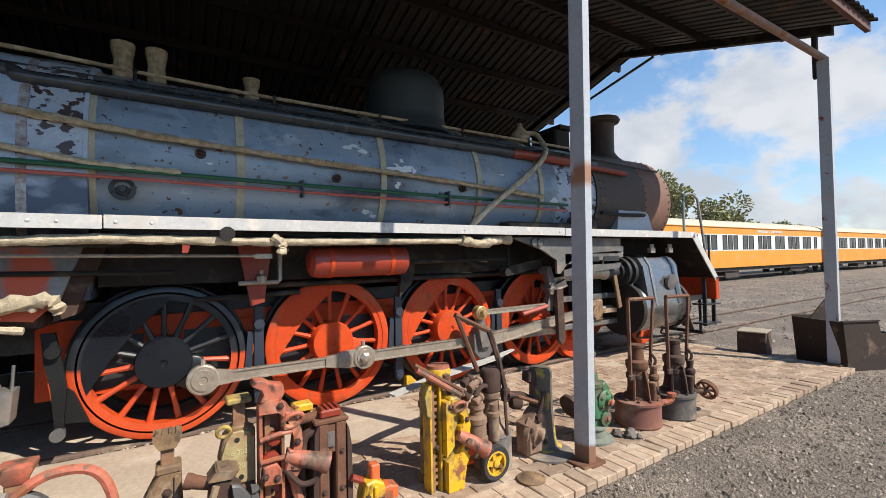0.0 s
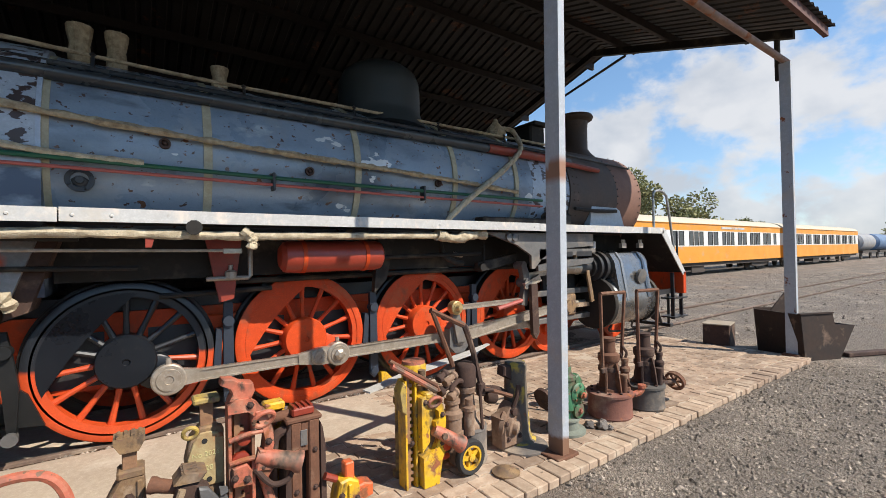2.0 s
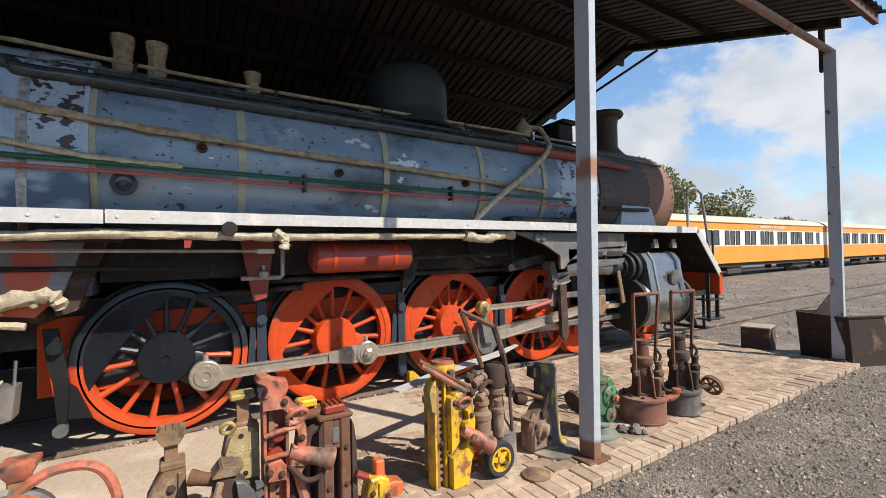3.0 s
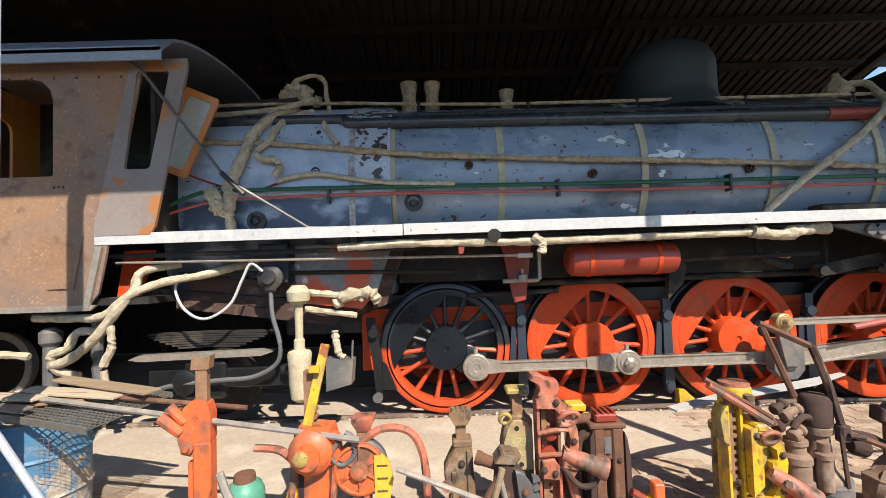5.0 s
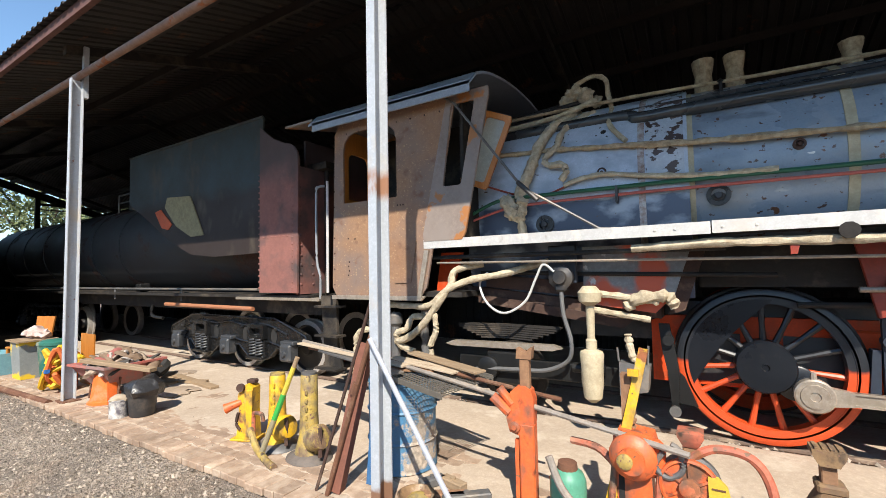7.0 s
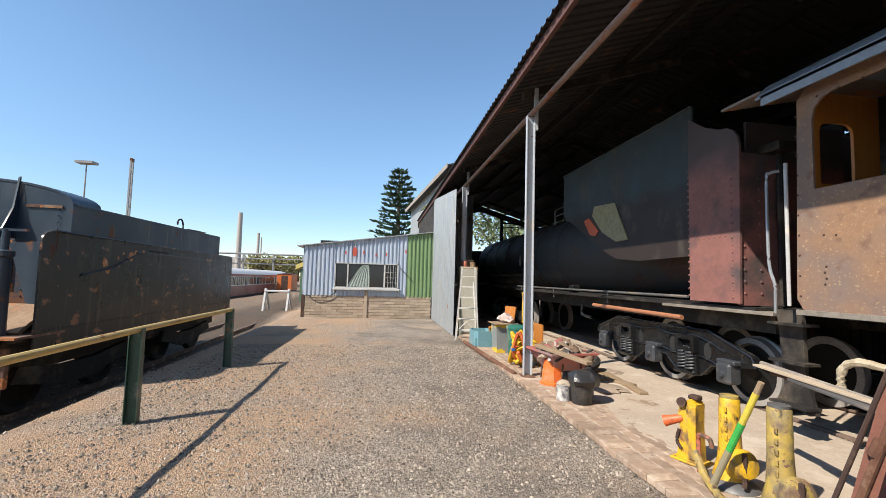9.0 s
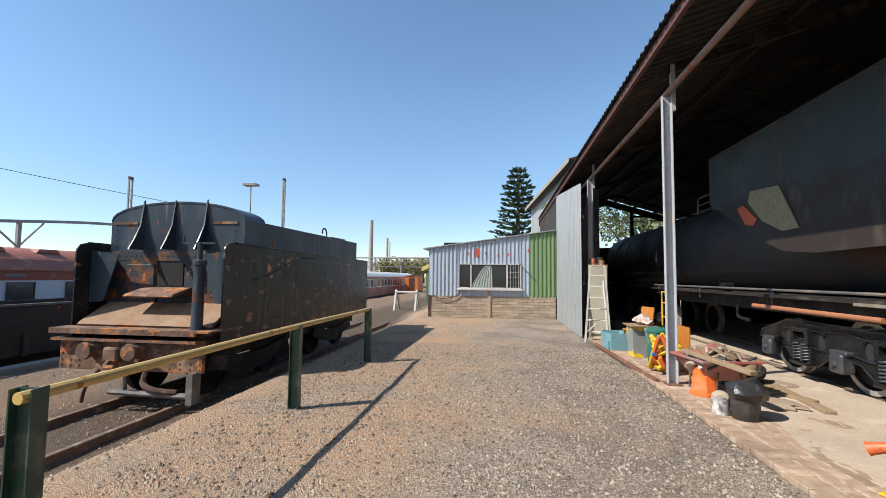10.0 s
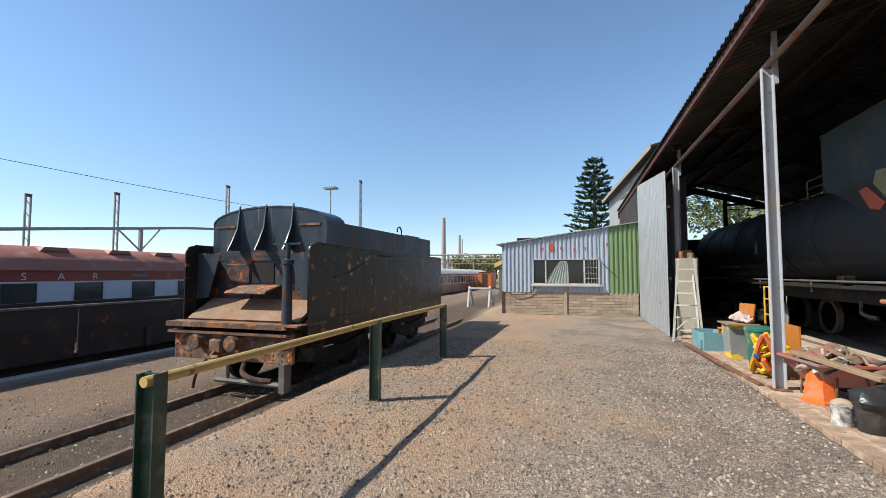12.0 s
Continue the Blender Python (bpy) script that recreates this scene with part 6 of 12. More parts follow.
CABM = mat("cab_bare_primer", (0.31, 0.18, 0.1), (0.24, 0.13, 0.075), scale=2.2, rough=0.7, bump=0.25)
CABM = tweak(CABM, lambda n, l, w, b: patches(n, l, patches(n, l, patches(n, l, w, (0.19, 0.135, 0.11), 1.5, 0.4, 0.62, (1, 1, 1.2), 8), (0.37, 0.25, 0.14), 34, 0.6, 0.72, (1, 1, 1.2), 10), (0.17, 0.09, 0.055), 6, 0.58, 0.7, (1, 1, 1.2), 10))
CABGREY = tweak(mat("cab_grey_edge", (0.27, 0.22, 0.19), (0.19, 0.145, 0.12), rough=0.55, bump=0.15), lambda n, l, w, b: patches(n, l, patches(n, l, w, (0.24, 0.2, 0.175), 3.0, 0.42, 0.66, (1, 1, 0.8), 8), (0.34, 0.14, 0.045), 3.2, 0.57, 0.6))
CABROOF = mat("cab_roof_blue_grey", (0.3, 0.35, 0.42), (0.24, 0.28, 0.34), rough=0.4, bump=0.08)
VARN = mat("orange_varnish", (0.5, 0.19, 0.03), (0.36, 0.12, 0.02), scale=3, rough=0.45, bump=0.1, stretch=(5, 5, 0.6))


def plate_with_hole(bm, outer, hole, t, m):
    """A thick plate with one opening; both outlines run the same way and have equal counts."""
    n = len(outer)
    lo, li = [bm.verts.new(m @ Vector((*p, 0))) for p in outer], [bm.verts.new(m @ Vector((*p, 0))) for p in hole]
    ho, hi = [bm.verts.new(m @ Vector((*p, t))) for p in outer], [bm.verts.new(m @ Vector((*p, t))) for p in hole]
    quad_loop(bm, lo, li)
    quad_loop(bm, ho, hi)
    quad_loop(bm, lo, ho)
    quad_loop(bm, li, hi)


def rounded(x0, x1, z0, z1, r, n=4, bottom=0.02):
    pts = []
    for cx, cz, a, q in ((x1 - bottom, z0 + bottom, -90, bottom), (x1 - r, z1 - r, 0, r), (x0 + r, z1 - r, 90, r), (x0 + bottom, z0 + bottom, 180, bottom)):
        for i in range(n):
            t = radians(a + 90 * i / (n - 1))
            pts.append((cx + q * math.cos(t), cz + q * math.sin(t)))
    return pts


def spread(corner_pts, n):
    """The outline's four corners, each repeated along its sides, to match an opening of 4 * n points."""
    out = []
    for k, (a, b) in enumerate(zip(corner_pts, corner_pts[1:] + corner_pts[:1])):
        prev = corner_pts[k - 1]
        for i in range(n):
            t = i / (n - 1) - 0.5
            w = Vector(prev) if t < 0 else Vector(b)
            p = Vector(a).lerp(w, abs(t) * 0.3)
            out.append((p.x, p.y))
    return out


for y, t in ((BY + 0.03, 0.025), (2 * CY - BY, 0.025)):
    solid("cab_side", CABM, lambda bm: plate_with_hole(bm, spread([(CABX1, 1.36), (-2.5, 3.56), (CABX0 + 0.06, 3.56), (CABX0, 1.36)], 4), rounded(-4.16, -3.31, 2.53, 3.42, 0.2), t, side(y)), loco, "mottled brown and ochre bare cab side sheet with window")
# front spectacle plates, set at an angle beside the firebox
solid("cab_front_edge", CABGREY, lambda bm: plate_with_hole(bm, spread([(-2.42, 1.98), (-2.08, 3.57), (-2.6, 3.57), (-2.96, 1.98)], 4), [(x + (0.14 + 0.3 * (x + 2.67)) * (z - 2.6), z) for x, z in rounded(-2.67, -2.44, 2.57, 3.46, 0.03, 4, 0.03)], 0.03, side(BY + 0.026)), loco, "grey cab corner sheet with rust patches")
solid("cab_front", SOOT, lambda bm: box(bm, -2.5, -2.46, BY + 0.1, 2 * CY - BY - 0.1, 1.98, 3.56), loco)
wing = solid("cab_wing_window", VARN, lambda bm: plate_with_hole(bm, spread([(0.33, 0), (0.33, 0.83), (0, 0.83), (0, 0)], 4), rounded(0.055, 0.275, 0.065, 0.765, 0.03, 4, 0.03), 0.04, UPRIGHT), loco, "open side window in a varnished orange frame")
wing.matrix_basis = M((-2.56, 3.97, 2.64), 0, 22, 10)
wp = solid("pane", mat("dirty_pane", (0.4, 0.41, 0.35), (0.34, 0.35, 0.3), rough=0.15, bump=0.02), lambda bm: prism(bm, [(0.055, 0.065), (0.275, 0.065), (0.275, 0.765), (0.055, 0.765)], 0.015, 0.022, UPRIGHT), wing, "dusty window pane")
solid("cab_stay", GREYIRON, lambda bm: tube(bm, [(-2.62, BY + 0.0, 3.55), (-2.5, BY - 0.03, 3.46), (-1.75, BY - 0.02, 2.45), (-1.05, BY + 0.02, 2.0), (-0.9, BY + 0.03, 1.99)], 0.014, 6, False), loco, "thin steel cab stay")
solid("stay_sleeve", BLACK, lambda bm: tube(bm, [(-1.8, BY - 0.02, 2.51), (-1.6, BY - 0.02, 2.31)], 0.024, 8, False), loco)


def cab_roof(bm):
    half, arc = 3.04, []
    for dr in (0, 0.03):
        row = []
        for i in range(21):
            s = -1 + i / 10
            row.append((CY + s * half / 2, 3.57 + 0.38 * max(0, 1 - s * s) ** 0.57 + dr))
        arc.append(row)
    prism(bm, arc[0] + arc[1][::-1], -4.62, -2.22, cross(0))
    prism(bm, [(CY - half / 2, 3.49), (CY - half / 2 + 0.02, 3.49), (CY - half / 2 + 0.02, 3.61), (CY - half / 2, 3.61)], -4.55, -2.24, cross(0))


solid("cab_roof", CABROOF, cab_roof, loco, "blue-grey curved cab roof")
solid("roof_tail", CABGREY, lambda bm: prism(bm, [(CY - 1.46, 3.66), (CY, 3.98), (CY + 1.46, 3.66), (CY + 1.46, 3.68), (CY, 4.0), (CY - 1.46, 3.69)], -5.15, -4.62, cross(0)), loco, "bent flap at the rear of the cab roof")
solid("cab_inner_wall", VARN, lambda bm: (plate_with_hole(bm, spread([(CY - 0.1, 1.4), (CY - 0.1, 3.56), (BY + 0.1, 3.55), (BY + 0.1, 1.4)][::-1], 4), rounded(BY + 0.22, BY + 0.62, 2.62, 3.25, 0.1)[::-1], 0.03, cross(-4.3))), loco, "varnished orange timber cab lining")
# floor plate plus a dark block filling the far half of the cab
solid("cab_floor", SOOT, lambda bm: (box(bm, CABX0, -2.5, BY + 0.06, 2 * CY - BY - 0.06, 1.36, 1.42), box(bm, CABX0 + 0.04, -2.5, 4.7, 2 * CY - BY - 0.06, 1.42, 3.56)), loco)
solid("cab_bottom_edge", STEEL, lambda bm: (prism(bm, [(CABX0, 1.32), (-2.98, 1.32), (-2.92, 1.37), (CABX0, 1.37)], 0, 0.03, side(BY + 0.02)), prism(bm, [(-2.98, 1.32), (-2.86, 1.88), (-2.92, 1.88), (-3.02, 1.38)], 0, 0.025, side(BY + 0.0))), loco, "bare metal lower edge")
solid("inspection_panel", CABM, lambda bm: prism(bm, [(-3.35, 1.52), (-3.12, 1.52), (-3.03, 2.0), (-3.2, 2.02), (-3.35, 1.98)], 0, 0.008, side(BY)), loco)
pieces("cab_rivets", DKRUST, lambda bm: [lathe(bm, [(0.012, 0), (0.008, 0.006), (0, 0.008)], Matrix.Translation((x, BY + 0.005, z)) @ Matrix.Rotation(radians(90), 4, 'X'), 6, False) for x, z in [(-4.08 + 0.015 * (i % 2), 1.62 + 0.055 * i) for i in range(4)] + [(-4.08, 2.08), (-3.97, 2.07)] + [(-3.3 + 0.04 * i, 2.43) for i in range(3)] + [(-4.32, 1.5 + 0.2 * i) for i in range(10)] + [(-4.1 + 0.2 * i, 3.42) for i in range(8)]], loco)
solid("cab_handrail", WHITE, lambda bm: tube(bm, [(-4.42, BY - 0.02, 1.4), (-4.42, BY - 0.02, 2.85)], 0.018, 8, False), loco, "white cab handrail")
solid("cab_steps", SOOT, lambda bm: (prism(bm, [(-4.7, 1.35), (-4.42, 1.35), (-4.4, 0.7), (-4.3, 0.35), (-4.62, 0.35), (-4.66, 0.9)], 0, 0.04, side(BY + 0.16)), [box(bm, -4.7, -4.3, BY + 0.0, BY + 0.18, z, z + 0.025) for z in (0.4, 0.82, 1.2)]), loco)


# ---- the locomotive's tender ----
tender = thing("locomotive_tender", "dark rusty tank tender with a riveted coal bunker behind the locomotive", "tender")
TANK = mat("tank_dark_blue_rust", spec=0.250, c1=(0.028, 0.042, 0.05), c2=(0.052, 0.042, 0.038), scale=0.9, rough=0.5, bump=0.15, rust=0.3, rust_col=(0.05, 0.03, 0.025), rust_scale=1.1)
BUNK = tweak(mat("bunker_rust_blue", spec=0.250, c1=(0.03, 0.05, 0.057), c2=(0.042, 0.042, 0.04), scale=1.6, rough=0.55, bump=0.2), lambda n, l, w, b: patches(n, l, zone_mix(n, l, w, (0.03, 0.022, 0.02), 'Z', 3.1, 2.9, 0.15, 2.0), (0.07, 0.058, 0.045), 2.0, 0.56, 0.72, (1.6, 1, 0.8)))
TY = 3.89
solid("tank_barrel", TANK, lambda bm: lathe(bm, [(0, -20.7), (0.6, -20.6), (0.92, -20.35), (0.99, -20.1), (0.99, -6.1)], Matrix.Translation((0, CY, 2.35)) @ XAX, 56), tender, "dark cylindrical water tank with rusty seams")
for x in (-18.6, -17.1, -15.6, -14.1, -12.6, -11.2):
    solid("tank_seam", TANK, lambda bm: ring(bm, 0.985, 1.0, x - 0.03, x + 0.03, Matrix.Translation((0, CY, 2.35)) @ XAX, 56), tender)
BUNK_OUT = [(-5.93, 1.98), (-5.93, 4.06), (-10.15, 4.05), (-10.15, 3.12), (-9.6, 2.84), (-8.6, 2.3), (-7.9, 2.03), (-7.2, 1.96)]
for y, t in ((TY + 0.03, 0.03), (2 * CY - TY, 0.03)):
    solid("bunker_side", BUNK, lambda bm: prism(bm, BUNK_OUT, 0, t, side(y)), tender, "blue-black bunker side with rust blooms")
solid("bunker_back", BUNK, lambda bm: box(bm, -10.17, -10.13, TY + 0.03, 2 * CY - TY - 0.03, 3.0, 3.98), tender)
solid("bunker_floor", SOOT, lambda bm: prism(bm, [(-10.28, 3.1), (-6.0, 2.2), (-6.0, 2.15), (-10.28, 3.05)], 0, -(2 * CY - 2 * TY - 0.08), side(TY + 0.04)), tender)
solid("bunker_beading", BUNK, lambda bm: tube(bm, [(-10.15, TY + 0.0, 4.05), (-5.93, TY + 0.0, 4.06)], 0.022, 8, False), tender)
# front bulkhead: narrow red-oxide side sheets with a rounded top corner
FR = [(-5.99, 1.38), (-5.16, 1.38), (-5.13, 3.1)] + [(-5.13 - 0.3 + 0.3 * math.cos(a), 3.28 + 0.28 * math.sin(a)) for a in (0, 0.4, 0.8, 1.2, 1.57)] + [(-5.7, 3.68), (-5.99, 3.9)]


def oxide_shaded(n, l, w, b):
    # darker above z 3: the roof's deep shade put into the colour
    w = zone_mix(n, l, w, (0.075, 0.055, 0.055), 'Z', 2.95, 3.3, 0.3, 2.0)
    return patches(n, l, w, (0.075, 0.055, 0.055), 2.2, 0.48, 0.66)


OXSHADED = tweak(mat("bulkhead_red_oxide", (0.26, 0.11, 0.09), (0.2, 0.085, 0.072), scale=2.5, rough=0.75, bump=0.25), oxide_shaded)
for y, t in ((TY + 0.02, 0.03), (2 * CY - TY - 0.01, 0.03)):
    solid("bulkhead_side", OXSHADED, lambda bm: prism(bm, FR, 0, t, side(y)), tender, "faded red oxide bulkhead sheet with rivet rows")
pieces("bulkhead", OXSHADED, lambda bm: (box(bm, -5.22, -5.18, TY + 0.02, TY + 0.6, 1.36, 3.2), box(bm, -5.22, -5.18, 2 * CY - TY - 0.6, 2 * CY - TY - 0.02, 1.36, 3.2), box(bm, -5.6, -5.56, TY + 0.5, 2 * CY - TY - 0.5, 1.36, 3.75)), tender)
tagged(solid("bulkhead_rivets", OXSHADED, lambda bm: [lathe(bm, [(0.016, 0), (0.011, 0.008), (0, 0.011)], Matrix.Translation((x, TY - 0.01, z)) @ Matrix.Rotation(radians(90), 4, 'X'), 6, False) for x, z in [(-6.0, 1.45 + 0.09 * i) for i in range(20)] + [(-5.26, 1.45 + 0.09 * i) for i in range(17)] + [(-5.9 + 0.09 * i, 2.2) for i in range(7)]], tender), kind="stuff")
tagged(solid("bulkhead_rivets", OXSHADED, lambda bm: [lathe(bm, [(0.02, 0), (0.014, 0.01), (0, 0.014)], Matrix.Translation((-5.18, y, z)) @ Matrix.Rotation(radians(90), 4, 'Y'), 6, False) for y in (TY + 0.08, TY + 0.3) for z in [1.5 + 0.14 * i for i in range(11)]], tender), kind="stuff")
solid("bunker_patch", mat("yellow_grey_board", (0.3, 0.27, 0.15), (0.2, 0.18, 0.11), scale=8, rough=0.9, bump=0.3), lambda bm: prism(bm, [(-8.66, 3.1), (-7.9, 3.05), (-7.47, 2.34), (-7.86, 2.33), (-8.35, 2.55), (-8.74, 2.92)], 0, 0.015, side(TY - 0.004)), tender, "ochre board leaning flat on the bunker")
solid("bunker_dab", mat("orange_dab", (0.55, 0.1, 0.03), rough=0.6), lambda bm: prism(bm, [(-9.1, 2.86), (-8.9, 2.9), (-8.5, 2.6), (-8.62, 2.5), (-8.85, 2.55)], 0, 0.012, side(TY - 0.003)), tender, "orange paint dab")
pieces("tender_frame", SOOT, lambda bm: (box(bm, -20.5, -5.0, CY - 0.95, CY - 0.88, 1.05, 1.36), box(bm, -20.5, -5.0, CY + 0.88, CY + 0.95, 1.05, 1.36), box(bm, -20.5, -5.0, CY - 1.2, CY + 1.2, 1.3, 1.345)), tender)
pieces("foot_rail", GREYIRON, lambda bm: (tube(bm, [(-20.0, TY + 0.12, 1.42), (-6.2, TY + 0.12, 1.42)], 0.022, 8, False), [tube(bm, [(x, TY + 0.12, 1.42), (x, TY + 0.12, 1.2)], 0.018, 6, False) for x in (-13.5, -11.0, -8.4)]), tender)
solid("copper_pipe", mat("copper_brown_pipe", (0.42, 0.17, 0.08), (0.3, 0.13, 0.07), rough=0.5, bump=0.1), lambda bm: tube(bm, [(-8.9, TY + 0.1, 1.14), (-6.3, TY + 0.1, 1.12)], 0.035, 10, False), tender, "coppery brown train pipe")
solid("footplate", STEEL, lambda bm: box(bm, -6.6, -4.75, TY + 0.0, TY + 0.25, 1.27, 1.31, bevel=0.005), tender, "bare steel footplate edge")
solid("brake_column", SOOT, lambda bm: (tube(bm, [(-5.1, TY + 0.5, 1.36), (-5.1, TY + 0.5, 3.25)], 0.035, 8, False), box(bm, -5.35, -4.95, TY + 0.35, TY + 0.65, 3.2, 3.3)), tender)
solid("grab_rail", mat("pale_steel_tube", (0.36, 0.38, 0.4), (0.28, 0.29, 0.31), rough=0.4, metal=0.3), lambda bm: tube(bm, [(-4.72, TY + 0.1, 2.86), (-4.78, TY + 0.04, 2.84), (-4.81, TY + 0.03, 2.76), (-4.81, TY + 0.03, 2.0), (-4.79, TY + 0.03, 1.76), (-4.74, TY + 0.03, 1.6), (-4.76, TY + 0.05, 1.3)], 0.017, 8), tender, "pale grey bent steel grab rail")
pieces("fitting", OILBLACK, lambda bm: (box(bm, -10.2, -10.0, TY + 0.15, TY + 0.35, 1.36, 1.52, bevel=0.02), tube(bm, [(-9.6, TY + 0.2, 1.1), (-9.6, TY + 0.2, 0.9), (-9.3, TY + 0.25, 0.85)], 0.03, 8)), tender)


def bogie(cx):
    """A cast-side truck: arched side frame over two axles, coil springs in hooded pockets, three boxes."""
    y = CY - 0.83
    half = [(1.9, 0.6), (1.85, 0.72), (1.15, 0.96), (0.35, 0.95)]
    low = [(1.5, 0.52), (1.2, 0.5), (1.0, 0.33), (0.5, 0.33), (0.25, 0.5)]
    out = [(cx - x, z) for x, z in half] + [(cx + x, z) for x, z in half[::-1]] + [(cx + x, z) for x, z in low] + [(cx - x, z) for x, z in low[::-1]]
    solid("bogie_frame", GLOSSBLK, lambda bm: prism(bm, out, 0, 0.1, side(y)), tender, "black cast bogie side frame")
    solid("frame_bead", GLOSSBLK, lambda bm: tube(bm, [(x, y - 0.1, z) for x, z in out[:8]], 0.02, 6, False), tender)
    solid("frame_bead", GLOSSBLK, lambda bm: tube(bm, [(x, y - 0.1, z) for x, z in out[8:]], 0.016, 6, False), tender)
    for za, zb in ((0.86, 0.72), (0.6, 0.5)):
        solid("frame_rib", GLOSSBLK, lambda bm: tube(bm, [(cx - 1.45, y - 0.105, zb), (cx - 0.95, y - 0.115, za), (cx - 0.4, y - 0.115, za - 0.03), (cx, y - 0.115, za + 0.02), (cx + 0.4, y - 0.115, za - 0.03), (cx + 0.95, y - 0.115, za), (cx + 1.45, y - 0.105, zb)], 0.016, 6), tender)
    for k in (-1.2, -0.35, 0.35, 1.2):
        solid("frame_bolt", GLOSSBLK, lambda bm: lathe(bm, [(0.03, 0), (0.03, 0.02), (0.018, 0.025), (0.018, 0.045), (0, 0.05)], Matrix.Translation((cx + k, y - 0.1, 0.8)) @ Matrix.Rotation(radians(90), 4, 'X'), 6), tender, smooth=20)
    for sx in (-0.77, 0.77):
        x = cx + sx
        hood = solid("spring_hood", GLOSSBLK, lambda bm: plate_with_hole(bm, spread([(x + 0.2, 0.62), (x + 0.2, 0.86), (x - 0.2, 0.86), (x - 0.2, 0.62)], 4), rounded(x - 0.13, x + 0.13, 0.67, 0.8, 0.03, 4, 0.03), 0.09, side(y - 0.1)), tender)
        solid("spring_pan", GLOSSBLK, lambda bm: (box(bm, x - 0.2, x + 0.2, y - 0.22, y - 0.1, 0.31, 0.36, bevel=0.01), box(bm, x - 0.21, x - 0.17, y - 0.16, y - 0.1, 0.36, 0.62), box(bm, x + 0.17, x + 0.21, y - 0.16, y - 0.1, 0.36, 0.62)), tender)
        for k in (-0.08, 0.08):
            solid("coil_spring", BOXGREY, lambda bm: tube(bm, [(x + k + 0.065 * math.cos(a * 0.7), y - 0.16 + 0.045 * math.sin(a * 0.7), 0.36 + 0.27 * a / 54) for a in range(0, 55)], 0.016, 5, False), tender)
        # dark discs stand in for the shade in the frame's lightening holes
        for k, w in ((-0.36, 0.07), (0.36, 0.07)):
            solid("frame_hole", SHADEIN, lambda bm: lathe(bm, [(w, 0.0), (w, 0.004)], Matrix.Translation((x + k, y - 0.1, 0.68)) @ Matrix.Rotation(radians(90), 4, 'X') @ Matrix.Diagonal((1, 1.7, 1, 1)), 16), tender)
    for sx in (-1.53, 0.0, 1.53):
        x = cx + sx
        for yy, s in ((CY - 0.567, 90), (CY + 0.567, -90)):
            m = Matrix.Translation((x, yy, 0.49)) @ Matrix.Rotation(radians(s), 4, 'X')
            w = solid("tender_wheel", OILBLACK, lambda bm: lathe(bm, [(0.36, -0.05), (0.36, 0.05), (0.33, 0.02), (0.2, 0.0), (0.12, 0.03), (0.1, 0.08), (0, 0.08)], m, 36), tender, "black disc wheel with worn bright tyre")
            solid("tyre", WTREAD, lambda bm: lathe(bm, [(0.355, -0.06), (0.455, -0.07), (0.455, -0.04), (0.43, -0.03), (0.425, 0.065), (0.358, 0.065), (0.355, -0.06)], m, 44, False), w, "pale worn steel tyre")
    for sx in (-1.53, 0.0, 1.53):
        x = cx + sx
        solid("axle_box", BOXGREY, lambda bm: (box(bm, x - 0.12, x + 0.12, y - 0.24, y - 0.05, 0.34, 0.6, bevel=0.03), box(bm, x - 0.15, x + 0.15, y - 0.2, y - 0.05, 0.58, 0.64, bevel=0.015), lathe(bm, [(0.05, 0), (0.04, 0.03), (0, 0.035)], Matrix.Translation((x, y - 0.24, 0.46)) @ Matrix.Rotation(radians(90), 4, 'X'), 10)), tender, "dusty blue-black axle box")


GLOSSBLK = mat("glossy_black_casting", (0.008, 0.009, 0.01), (0.016, 0.016, 0.017), scale=4, rough=0.24, bump=0.3, dust=0.12, dust_col=(0.07, 0.06, 0.05))
BOXGREY = mat("blue_black_box", (0.03, 0.036, 0.045), (0.05, 0.052, 0.056), scale=8, rough=0.5, bump=0.35, dust=0.2, dust_col=(0.12, 0.11, 0.1))
WTREAD = mat("wheel_tread", (0.5, 0.48, 0.45), (0.34, 0.31, 0.29), rough=0.4, metal=0.4, bump=0.1)
bogie(-7.2)
bogie(-15.6)
solid("tank_plate", mat("pale_cast_plate", (0.34, 0.35, 0.35), (0.2, 0.2, 0.2), scale=20, rough=0.6), lambda bm: prism(bm, [(-14.16, 2.08), (-14.02, 2.08), (-14.02, 2.4), (-14.16, 2.4)], 0, 0.012, side(CY - 0.985)), tender, "small pale cast plate on the tank")
solid("tank_rails", GREYIRON, lambda bm: (tube(bm, [(-12.2, CY - 0.6, 3.2), (-12.2, CY - 0.6, 3.6), (-10.6, CY - 0.6, 3.62), (-10.6, CY - 0.6, 3.2)], 0.02, 6, False), tube(bm, [(-12.2, CY - 0.6, 3.42), (-10.6, CY - 0.6, 3.44)], 0.015, 6, False)), tender, "low grey hand rails on the tank top")

